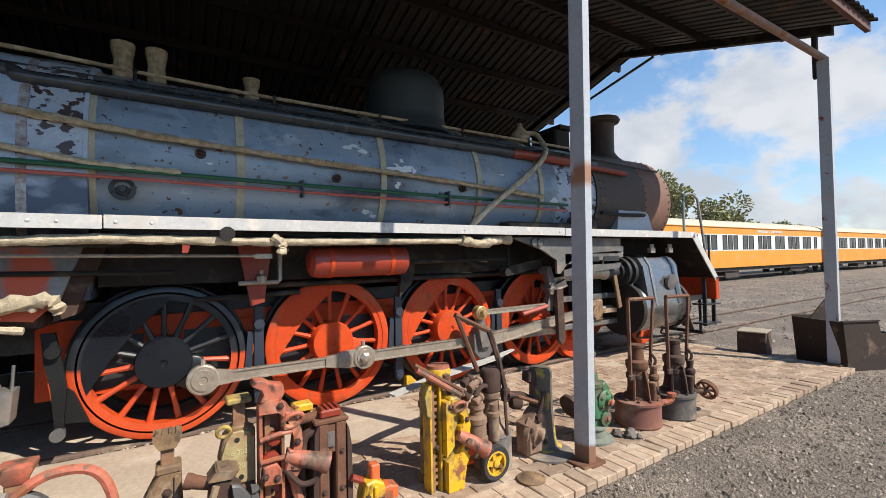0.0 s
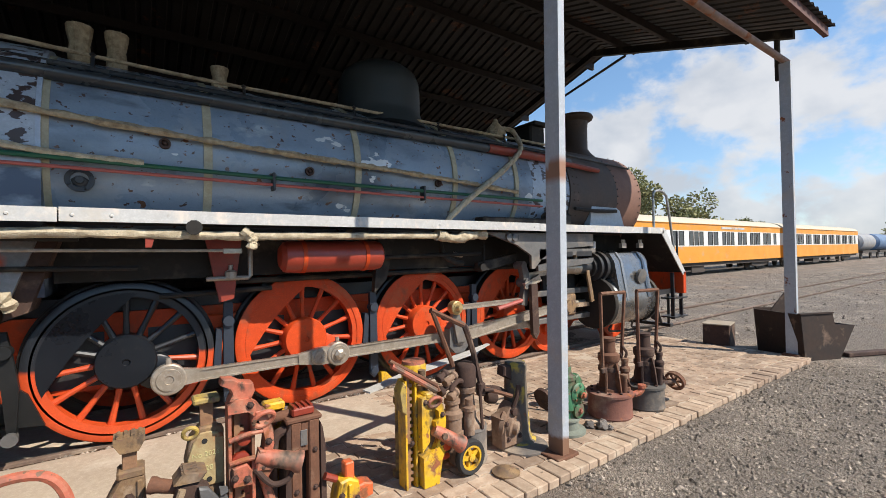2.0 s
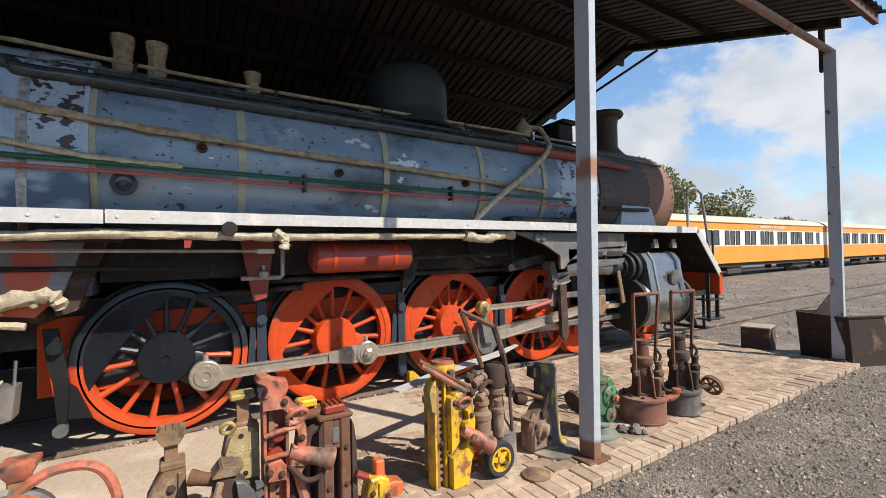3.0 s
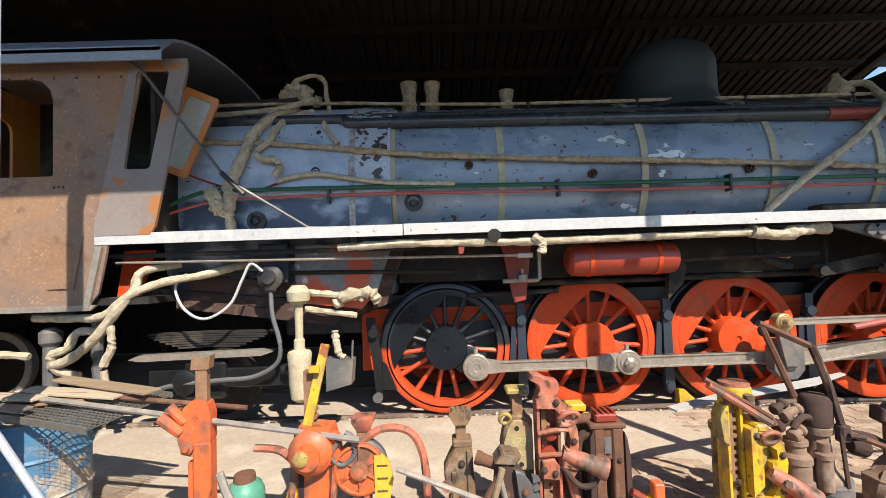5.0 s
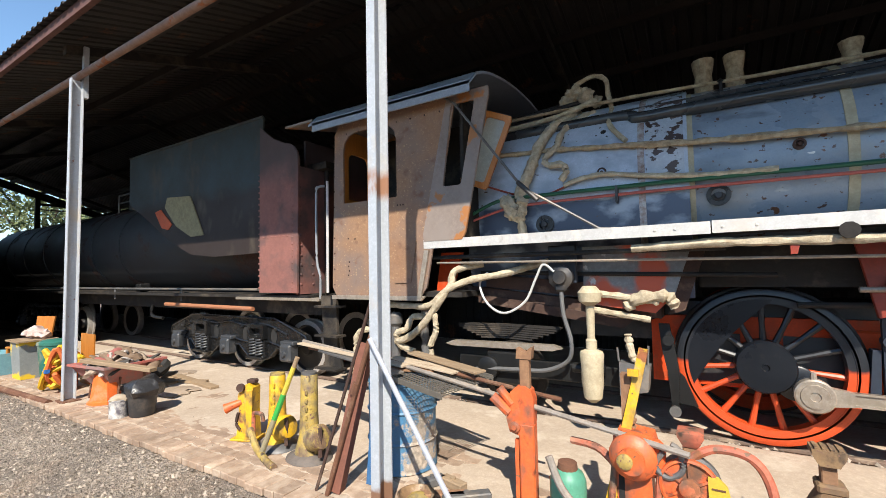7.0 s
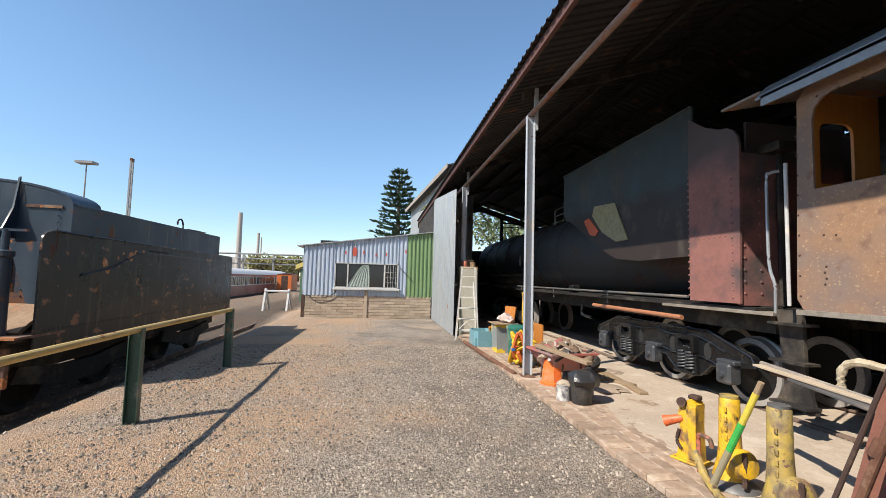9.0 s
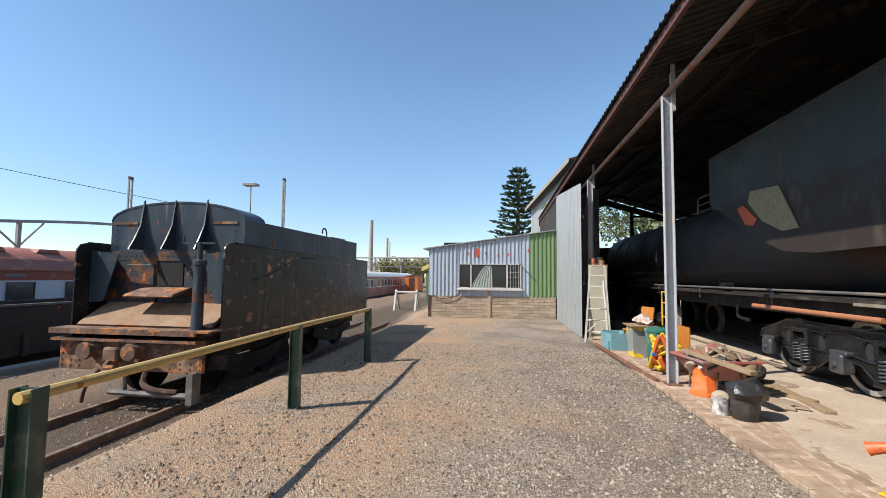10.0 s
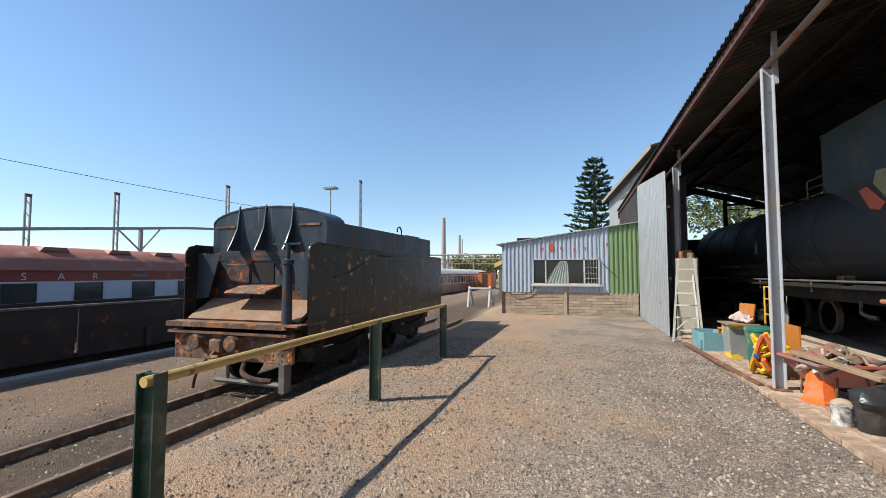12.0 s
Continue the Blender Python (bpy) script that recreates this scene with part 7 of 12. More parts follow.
# a second dark vehicle standing further along the same road
dark_wagon = thing("dark_wagon", "black steel wagon end standing behind the tender", "wagon")
solid("body", OILBLACK, lambda bm: box(bm, -24.8, -22.0, CY - 1.35, CY + 1.35, 1.1, 3.05, bevel=0.06), dark_wagon)
solid("frame", OILBLACK, lambda bm: box(bm, -25.0, -21.7, CY - 1.0, CY + 1.0, 0.7, 1.1), dark_wagon)
solid("lamp_iron", OILBLACK, lambda bm: tube(bm, [(-22.4, CY - 0.9, 3.0), (-22.4, CY - 0.9, 3.35)], 0.03, 6, False), dark_wagon)
for c in (-23.6,):
    solid("wheel", OILBLACK, lambda bm: lathe(bm, [(0.45, -0.06), (0.45, 0.06), (0.1, 0.07), (0, 0.07)], Matrix.Translation((c, CY - 0.567, 0.51)) @ Matrix.Rotation(radians(90), 4, 'X'), 24), dark_wagon)
    solid("wheel", OILBLACK, lambda bm: lathe(bm, [(0.45, -0.06), (0.45, 0.06), (0.1, 0.07), (0, 0.07)], Matrix.Translation((c, CY + 0.567, 0.51)) @ Matrix.Rotation(radians(90), 4, 'X'), 24), dark_wagon)

# ---- the old derelict tender on the siding ----
OY, OZ = -5.86, -0.36
old = thing("derelict_tender", "derelict black and rust-streaked box tender on the sunken siding", "tender")
OLDB = mat("old_tender_black", spec=0.3, c1=(0.012, 0.0145, 0.016), c2=(0.024, 0.026, 0.026), scale=2.2, rough=0.32, bump=0.25, rust=0.1, rust_col=(0.06, 0.028, 0.016), rust_scale=2.0, dust=0.16, dust_col=(0.05, 0.04, 0.033), stretch=(1.4, 1.4, 0.5))
OLDBL = mat("old_tender_blue_black", spec=0.45, c1=(0.015, 0.032, 0.053), c2=(0.028, 0.044, 0.062), scale=1.6, rough=0.38, bump=0.25, rust=0.1, rust_col=(0.1, 0.042, 0.02), rust_scale=3.0, stretch=(1.2, 1.2, 0.6))
OLDB = tweak(OLDB, lambda n, l, w, b: patches(n, l, patches(n, l, patches(n, l, w, (0.04, 0.024, 0.018), 0.9, 0.55, 0.68, (1, 1, 1.3), 8), (0.07, 0.062, 0.05), 2.4, 0.57, 0.7, (3.2, 3.2, 0.3), 8), (0.22, 0.11, 0.06), 4.5, 0.63, 0.67, (1, 1, 1.6), 9))
OLDBL = tweak(OLDBL, lambda n, l, w, b: patches(n, l, patches(n, l, patches(n, l, w, (0.042, 0.058, 0.078), 1.5, 0.45, 0.63, (1, 1.4, 0.5), 8), (0.13, 0.12, 0.105), 2.6, 0.61, 0.7, (3, 3.4, 0.35), 9), (0.1, 0.042, 0.022), 2.2, 0.63, 0.7, (1, 1, 1.8), 9))
OLDBR = tweak(mat("old_rust_bled_plate", (0.045, 0.055, 0.066), (0.026, 0.035, 0.048), spec=0.25, scale=4, rough=0.6, bump=0.35), lambda n, l, w, b: patches(n, l, patches(n, l, w, (0.13, 0.06, 0.034), 3.5, 0.5, 0.58, (1, 1, 1.4), 9), (0.36, 0.13, 0.035), 6, 0.62, 0.68, (1.4, 1.4, 0.7), 9))
OLDR = mat("old_tender_rust", (0.17, 0.1, 0.068), (0.075, 0.045, 0.034), scale=5, contrast=0.3, rough=0.9, bump=0.6, rust=0.35, rust_col=(0.24, 0.09, 0.03), dust=0.3, dust_col=(0.32, 0.22, 0.15))
OLDT = mat("old_tan_plate", (0.3, 0.205, 0.135), (0.2, 0.125, 0.08), scale=2.5, rough=0.9, bump=0.4, rust=0.25, rust_col=(0.2, 0.09, 0.04))
HW = 1.3
for s in (1, -1):
    y = OY + s * HW
    solid("side_sheet", OLDB, lambda bm: prism(bm, [(-6.74, 0.56), (-6.74, 1.8)] + [(-6.9 + 0.16 * math.cos(a), 1.93 + 0.14 * math.sin(a)) for a in (0, 0.5, 1.0, 1.57)] + [(-13.85, 2.05), (-13.85, 0.56)], 0, 0.025 * s, side(y)), old, "black riveted tender side sheet with flaking rust")
    solid("bunker_sheet", OLDBL, lambda bm: prism(bm, [(-7.3, 1.95), (-7.3, 2.5), (-12.9, 2.55), (-12.9, 1.95)], 0, 0.02 * s, side(y - (0.04 if s > 0 else -0.11))), old)
    solid("side_beading", OLDB, lambda bm: tube(bm, [(-6.95, y, 2.075), (-13.75, y, 2.04)], 0.02, 6, False), old)
solid("tank_body", OLDBL, lambda bm: box(bm, -13.72, -7.3, OY - HW + 0.03, OY + HW - 0.03, 0.74, 1.98), old, "blue-black tank front with rust bleeding")
# raised rounded bunker front with stiffening fins
ARC = [(OY - HW + 0.09, 1.96)] + [(OY + 0.03 - (HW - 0.06) * math.cos(math.pi * i / 16), 2.48 + 0.31 * math.sin(math.pi * i / 16)) for i in range(17)] + [(OY + HW - 0.03, 1.96)]
solid("bunker_front", OLDBL, lambda bm: prism(bm, ARC, -7.32, -7.28, cross(0)), old, "arched bunker front plate")
solid("bunker_top", OLDBL, lambda bm: prism(bm, [(y, z + 0.02) for y, z in ARC[1:-1]] + [(y, z - 0.01) for y, z in ARC[1:-1]][::-1], -7.9, -7.27, cross(0)), old)
for yy in (-0.62, 0.0, 0.62):
    solid("bunker_fin", OLDBL, lambda bm: prism(bm, [(-7.28, 1.98), (-6.98, 1.98), (-7.08, 2.15), (-7.2, 2.4), (-7.26, 2.82), (-7.28, 2.84)], -0.012, 0.012, side(OY + yy * 0.95)), old)
solid("bunker_strap", OLDR, lambda bm: box(bm, -7.275, -7.262, OY - HW + 0.15, OY - 0.7, 2.42, 2.46), old)
solid("bunker_strap", OLDR, lambda bm: box(bm, -7.275, -7.262, OY + 0.7, OY + HW - 0.15, 2.42, 2.46), old)
pieces("tank_front_plate", OLDBR, lambda bm: (box(bm, -7.29, -7.27, OY - HW + 0.03, OY - 0.3, 1.1, 1.96), box(bm, -7.29, -7.27, OY + 0.22, OY + HW - 0.03, 1.1, 1.96), box(bm, -7.29, -7.265, OY - HW + 0.03, OY + HW - 0.03, 1.8, 1.96)), old)
pieces("coal_door", OLDBR, lambda bm: (box(bm, -7.275, -7.24, OY - 0.85, OY - 0.32, 1.28, 1.74, bevel=0.01), box(bm, -7.275, -7.24, OY + 0.24, OY + 0.6, 1.3, 1.72, bevel=0.01)), old, "rusted coal door flaps")
# dark plate stands in for the shaded opening between the doors
solid("door_hole", SHADEIN, lambda bm: box(bm, -7.285, -7.262, OY - 0.28, OY + 0.2, 1.38, 1.76), old)
solid("shovel_plate", OLDR, lambda bm: prism(bm, [(-7.26, 1.36), (-6.85, 1.26), (-6.8, 1.22), (-6.83, 1.2), (-7.26, 1.32)], 0, 0.85, side(OY + 0.38)), old, "bent tan shovelling plate")
solid("tilted_plate", OLDT, lambda bm: prism(bm, [(-7.25, 1.1), (-6.75, 0.82), (-6.7, 0.78), (-6.74, 0.75), (-7.25, 1.06)], 0, 2.3, side(OY + 1.15)), old, "large loose tan floor plate")
for s in (1, -1):
    solid("wing_plate", OLDBL, lambda bm: prism(bm, [(OY + s * 0.75, 1.9), (OY + s * (HW - 0.04), 1.95), (OY + s * (HW - 0.04), 1.1), (OY + s * 1.0, 1.12)], -7.0, -6.98, cross(0)), old)
solid("brake_pillar", OLDBL, lambda bm: (lathe(bm, [(0.09, 0.72), (0.085, 0.8), (0.075, 1.7), (0.1, 1.72), (0.1, 1.78), (0.04, 1.8), (0.04, 2.05)], M((-6.62, OY + 0.98, 0)), 16), box(bm, -6.64, -6.6, OY + 0.7, OY + 1.22, 2.03, 2.06), tube(bm, [(-6.62, OY + 0.7, 2.04), (-6.62, OY + 0.7, 2.16)], 0.015, 6, False)), old, "blue-grey handbrake pillar with crank")
solid("deck_edge", OLDR, lambda bm: (box(bm, -7.25, -6.42, OY - HW - 0.02, OY + HW + 0.02, 0.72, 0.75), box(bm, -6.47, -6.42, OY - HW - 0.02, OY + HW - 0.2, 0.67, 0.72), box(bm, -6.6, -6.44, OY - HW, OY + HW - 0.2, 0.56, 0.6)), old, "rusted deck edge angle")
solid("drag_beam", OLDR, lambda bm: box(bm, -6.62, -6.55, OY - HW + 0.05, OY + HW - 0.15, 0.12, 0.6, bevel=0.008), old, "heavily rusted riveted drag beam")
pieces("beam_rivets", OLDR, lambda bm: [lathe(bm, [(0.02, 0), (0.014, 0.012), (0, 0.016)], Matrix.Translation((-6.55, OY + y, z)) @ Matrix.Rotation(radians(90), 4, 'Y'), 6, False) for y in (-1.2, -1.05, -0.9, 0.62, 0.78, 0.95, 1.1) for z in (0.18, 0.26, 0.36, 0.46, 0.54)], old)
for yy in (-0.62, 0.12):
    solid("buffer_head", OLDR, lambda bm: lathe(bm, [(0.13, 0), (0.12, 0.05), (0.09, 0.08), (0.09, 0.16), (0.13, 0.18), (0.12, 0.22), (0, 0.23)], Matrix.Translation((-6.55, OY + yy, 0.43)) @ Matrix.Rotation(radians(90), 4, 'Y'), 18), old, "round rusty buffer")
solid("drawhook", OLDR, lambda bm: (box(bm, -6.55, -6.4, OY - 0.38, OY - 0.12, 0.26, 0.48, bevel=0.03), tube(bm, [(-6.45, OY - 0.25, 0.3), (-6.35, OY - 0.25, 0.22), (-6.35, OY - 0.1, 0.2)], 0.035, 8)), old)
solid("steam_hose", DKRUST, lambda bm: tube(bm, [(-6.6, OY + 0.2, 0.1), (-6.5, OY + 0.25, -0.05), (-6.45, OY + 0.5, -0.12), (-6.5, OY + 0.8, -0.15)], 0.045, 8), old)
solid("hanging_hose", DKRUST, lambda bm: tube(bm, [(-6.55, OY - 0.55, 0.12), (-6.4, OY - 0.6, -0.1), (-6.42, OY - 0.68, -0.33)], 0.025, 8), old)
solid("step_bar", GREYIRON, lambda bm: (tube(bm, [(-6.5, OY - 0.3, -0.18), (-6.5, OY + 1.05, -0.2)], 0.045, 8, False), box(bm, -6.6, -6.42, OY + 1.0, OY + 1.1, -0.3, 0.14), tube(bm, [(-6.5, OY - 0.05, 0.12), (-6.5, OY - 0.05, -0.18)], 0.03, 6, False)), old)
pieces("old_frame", SOOT, lambda bm: (box(bm, -13.7, -6.6, OY + 0.85, OY + 0.9, 0.2, 0.72), box(bm, -13.7, -6.6, OY - 0.9, OY - 0.85, 0.2, 0.72), box(bm, -13.7, -6.6, OY - HW + 0.1, OY + HW - 0.1, 0.66, 0.72)), old)
for cx in (-8.2, -12.0):
    solid("bogie_side", SOOT, lambda bm: prism(bm, [(cx - 1.3, 0.1), (cx - 1.2, 0.3), (cx - 0.3, 0.18), (cx + 0.3, 0.18), (cx + 1.2, 0.3), (cx + 1.3, 0.1), (cx + 0.6, -0.05), (cx + 0.35, -0.12), (cx - 0.35, -0.12), (cx - 0.6, -0.05)], 0, 0.1, side(OY + 0.98)), old)
    for dx in (-0.85, 0.85):
        for yy, s in ((OY + 0.7, -90), (OY - 0.43, 90)):
            solid("old_wheel", SOOT, lambda bm: lathe(bm, [(0.34, -0.06), (0.455, -0.07), (0.455, -0.04), (0.43, 0.065), (0.36, 0.065), (0.33, 0.02), (0.12, 0.03), (0.1, 0.08), (0, 0.08)], Matrix.Translation((cx + dx, yy, OZ + 0.43)) @ Matrix.Rotation(radians(s), 4, 'X'), 28), old)
solid("lifting_hook", OLDB, lambda bm: tube(bm, [(-11.3, OY + 1.0, 2.55), (-11.3, OY + 1.0, 2.68), (-11.2, OY + 1.0, 2.78), (-11.05, OY + 1.0, 2.74), (-11.03, OY + 1.0, 2.64)], 0.02, 6), old)
solid("top_rod", OLDR, lambda bm: tube(bm, [(-11.8, OY + 0.9, 2.62), (-12.9, OY + 0.9, 2.64)], 0.015, 6, False), old)
# bright tan patches paint in the sunlit rust seen through holes
SUNHOLE = mat("flaked_rust_scar", (0.62, 0.36, 0.2), (0.34, 0.14, 0.06), scale=16, contrast=0.25, rough=0.95, bump=0.6)
rnd = random.Random(71)
for x, z, r in ((-8.03, 1.7, 0.1), (-8.12, 1.56, 0.06), (-8.72, 1.82, 0.11), (-8.86, 1.9, 0.06), (-8.36, 1.78, 0.04), (-8.5, 1.86, 0.035), (-9.1, 1.93, 0.04)):
    outline = [(x + r * rnd.uniform(0.5, 1.2) * math.cos(a), z + r * rnd.uniform(0.45, 1.0) * math.sin(a)) for a in (2 * math.pi * q / 11 for q in range(11))]
    solid("rust_scar", SUNHOLE, lambda bm: prism(bm, outline, 0, -0.005, side(OY + HW)), old, "bright tan patch coloured as sunlit rust behind a hole")
# dark strip stands in for a shaded slit in the side sheet
solid("torn_slot", SHADEIN, lambda bm: prism(bm, [(-9.3, 1.935), (-10.0, 1.94), (-10.0, 1.965), (-9.3, 1.97)], 0, -0.004, side(OY + HW)), old)
side_seams = [-7.9, -9.1, -10.3, -11.5, -12.7]
tagged(solid("side_rivets", OLDB, lambda bm: [lathe(bm, [(0.013, 0), (0.009, 0.006), (0, 0.009)], Matrix.Translation((x, OY + HW, z)) @ Matrix.Rotation(radians(-90), 4, 'X'), 5, False) for x, z in [(-6.9 - 0.085 * i, 0.79) for i in range(80)] + [(x, 0.85 + 0.09 * k) for x in side_seams for k in range(12)]], old), kind="stuff")
tagged(solid("front_rivets", OLDBL, lambda bm: [lathe(bm, [(0.014, 0), (0.01, 0.008), (0, 0.011)], Matrix.Translation((-7.265, OY + y, z)) @ Matrix.Rotation(radians(90), 4, 'Y'), 5, False) for y, z in [(-1.2 + 0.1 * i, 1.88) for i in range(25)] + [(s * 0.72, 1.2 + 0.09 * k) for s in (-1, 1) for k in range(8)] + [(s * 1.1, 2.05 + 0.09 * k) for s in (-1, 1) for k in range(5)]], old), kind="stuff")
solid("side_bead_low", OLDB, lambda bm: tube(bm, [(-7.5, OY + HW + 0.01, 1.5), (-8.2, OY + HW + 0.01, 1.62), (-8.9, OY + HW + 0.01, 1.86), (-9.3, OY + HW + 0.01, 1.9), (-13.7, OY + HW + 0.01, 1.9)], 0.014, 6), old)


# ---- rail fence ----
FENCE_G = mat("dark_green_post", (0.025, 0.07, 0.05), (0.02, 0.05, 0.036), rough=0.5, bump=0.1, dust=0.2, dust_col=(0.2, 0.2, 0.16), rust=0.12)
FENCE_Y = mat("cream_yellow_pipe", (0.6, 0.42, 0.13), (0.5, 0.36, 0.14), rough=0.5, bump=0.15, rust=0.2, dust=0.2)
fence = thing("rail_fence", "yellow pipe rail on dark green steel posts along the bank", "fence", M((0, -2.8, 0)))


def h_post(bm, h=0.98):
    prism(bm, [(x * 0.72, y * 0.72) for x, y in ((-0.07, -0.085), (0.07, -0.085), (0.07, -0.073), (0.005, -0.073), (0.005, 0.073), (0.07, 0.073), (0.07, 0.085), (-0.07, 0.085), (-0.07, 0.073), (-0.005, 0.073), (-0.005, -0.073), (-0.07, -0.073))], -0.6, h)


for x in (-2.63, -5.59, -8.42):
    q = solid("post", FENCE_G, h_post, fence, "dark green I-section post")
    q.matrix_basis = M((x, 0, 0), 0, 0, 8)
solid("rail", FENCE_Y, lambda bm: tube(bm, [(-2.56, 0.02, 0.94), (-5.59, 0.02, 0.97)], 0.032, 10, False), fence, "worn yellow pipe rail")
solid("rail", FENCE_Y, lambda bm: tube(bm, [(-5.59, 0.02, 0.97), (-8.44, 0.02, 0.97)], 0.032, 10, False), fence, "worn yellow pipe rail")

# ---- the sheeted hut ----
HX = -17.72
hut = thing("workshop_hut", "pale blue ribbed-sheet workshop hut on a low block wall", "hut")
HY0, HY1 = -3.22, 1.73


def hut_top(y):
    return 2.72 + 0.141 * (y - HY0)


HMF = Matrix(((0, -1, 0, HX), (1, 0, 0, 0), (0, 0, 1, 0), (0, 0, 0, 1)))
WY0, WY1, WZ0, WZ1 = -2.04, 0.39, 1.17, 2.12
zlow = lambda u: 0.84
for a, b, m_, lo, hi in ((HY0, WY0, BLUESH, zlow, hut_top), (WY0, WY1, BLUESH, lambda u: WZ1, hut_top), (WY0, WY1, BLUESH, zlow, lambda u: WZ0 - 0.05), (WY1, 0.72, BLUESH, zlow, hut_top), (0.72, HY1, GREENSH, zlow, hut_top)):
    solid("wall_sheet", m_, lambda bm: ribbed(bm, a, b, lo, hi, HMF, 0.155, 0.035), hut, "green ribbed sheeting" if m_ is GREENSH else "pale blue ribbed sheeting")
solid("side_wall", BLUESH, lambda bm: box(bm, HX - 4.5, HX + 0.0, HY0 - 0.02, HY0 + 0.01, 0.84, 2.7), hut)
solid("hut_lining", SHADEIN, lambda bm: (box(bm, HX - 4.4, HX - 4.3, HY0, HY1, 0, 3.3), box(bm, HX - 4.3, HX - 0.1, HY0 + 0.02, HY0 + 0.06, 0.0, 2.65), box(bm, HX - 4.3, HX - 0.1, HY1 - 0.05, HY1, 0, 3.3)), hut)
solid("hut_roof", ZINC, lambda bm: prism(bm, [(HY0 - 0.25, hut_top(HY0) - 0.035), (HY1 + 0.02, hut_top(HY1)), (HY1 + 0.02, hut_top(HY1) + 0.03), (HY0 - 0.25, hut_top(HY0) - 0.0)], HX - 4.6, HX + 0.12, cross(0)), hut, "thin sloping sheet roof")
solid("window_sill", WHITE, lambda bm: box(bm, HX + 0.0, HX + 0.16, WY0 - 0.06, WY1 + 0.06, WZ0 - 0.1, WZ0 - 0.03, bevel=0.008), hut, "pale timber window sill")
win = solid("window_frame", WHITE, lambda bm: [box(bm, HX + 0.01, HX + 0.07, a, b, c, d) for a, b, c, d in ((WY0, WY1, WZ0 - 0.03, WZ0 + 0.02), (WY0, WY1, WZ1 - 0.04, WZ1), (WY0, WY0 + 0.03, WZ0, WZ1), (WY1 - 0.05, WY1, WZ0, WZ1), (WY0 + 0.46, WY0 + 0.51, WZ0, WZ1), (WY0 + 1.86, WY0 + 1.92, WZ0, WZ1))], hut, "white window frame")
for a, b in ((WY0 + 0.03, WY0 + 0.46), (WY0 + 0.51, WY0 + 1.86), (WY0 + 1.92, WY1 - 0.05)):
    pane = solid("pane", GLASS, lambda bm: box(bm, HX + 0.03, HX + 0.035, a, b, WZ0 + 0.02, WZ1 - 0.04), win, "dark reflecting glass")
solid("burglar_bars", WHITE, lambda bm: [box(bm, HX + 0.045, HX + 0.055, WY0 + 1.92 + 0.1 * i, WY0 + 1.93 + 0.1 * i, WZ0, WZ1 - 0.03) for i in range(1, 5)] + [box(bm, HX + 0.056, HX + 0.066, WY0 + 1.92, WY1 - 0.04, WZ0 + 0.2 * i, WZ0 + 0.2 * i + 0.01) for i in range(1, 4)], win)


def curtain(bm):
    rows = []
    for j in range(9):
        z = WZ0 + 0.03 + (WZ1 - WZ0 - 0.1) * j / 8
        w = 0.22 + 0.62 * (1 - j / 8) ** 0.7
        c = WY0 + 0.56 + 0.62 - 0.2 * (1 - j / 8)
        rows.append([bm.verts.new((HX + 0.042 + 0.01 * math.sin(i * 1.9 + j * 0.4), c - w * 0.6 + w * i / 24, z)) for i in range(25)])
    for p, q in zip(rows, rows[1:]):
        quad_loop(bm, p, q, closed=False)


solid("curtain", mat("grey_green_cloth", (0.34, 0.4, 0.36), (0.2, 0.24, 0.22), scale=5, stretch=(1, 14, 1.5), rough=0.95, bump=0.3), curtain, win, "grey-green draped cloth")
solid("red_mark", mat("faded_red_mark", (0.55, 0.09, 0.06), rough=0.7), lambda bm: lathe(bm, [(0.11, 0), (0.11, 0.004), (0, 0.004)], Matrix.Translation((HX + 0.037, -1.32, 2.55)) @ Matrix.Rotation(radians(90), 4, 'Y') @ Matrix.Diagonal((1.7, 0.8, 1, 1)), 20), hut, "faded red painted oval")
for y, z in ((-1.66, 2.5), (-0.98, 2.52), (-0.5, 2.45), (-0.1, 2.48), (0.66, 2.62)):
    solid("red_mark", mat("faded_red_mark", (0.55, 0.09, 0.06), rough=0.7), lambda bm: box(bm, HX + 0.036, HX + 0.04, y - 0.025, y + 0.025, z - 0.06, z + 0.06), hut)
solid("gutter_bracket", SOOT, lambda bm: (tube(bm, [(HX + 0.05, WY1 + 0.08, 1.95), (HX + 0.05, WY1 + 0.6, 1.42)], 0.012, 6, False), tube(bm, [(HX + 0.06, HY0 + 0.2, 0.85), (HX + 0.1, HY0 + 0.5, 0.74), (HX + 0.08, WY0 - 0.15, 0.82), (HX + 0.07, WY0 + 0.1, 1.08)], 0.014, 6)), hut)
BLOCK = mat("buff_block", (0.42, 0.34, 0.26), (0.34, 0.27, 0.2), scale=6, rough=0.95, bump=0.5, dust=0.2)
island_vary(BLOCK, 0.22, per_object=True)
solid("base_core", mat("mortar", (0.3, 0.26, 0.22), rough=0.95, bump=0.4), lambda bm: box(bm, HX - 0.2, HX - 0.012, HY0 + 0.05, HY1 - 0.02, -0.05, 0.86), hut)
solid("door_post", DKRUST, lambda bm: box(bm, HX - 0.06, HX + 0.02, HY0 - 0.03, HY0 + 0.09, -0.05, 0.86), hut)
solid("pier", BLOCK, lambda bm: box(bm, HX - 0.06, HX + 0.05, -0.9, -0.78, -0.02, 1.08, bevel=0.006), hut)
bfirst = None
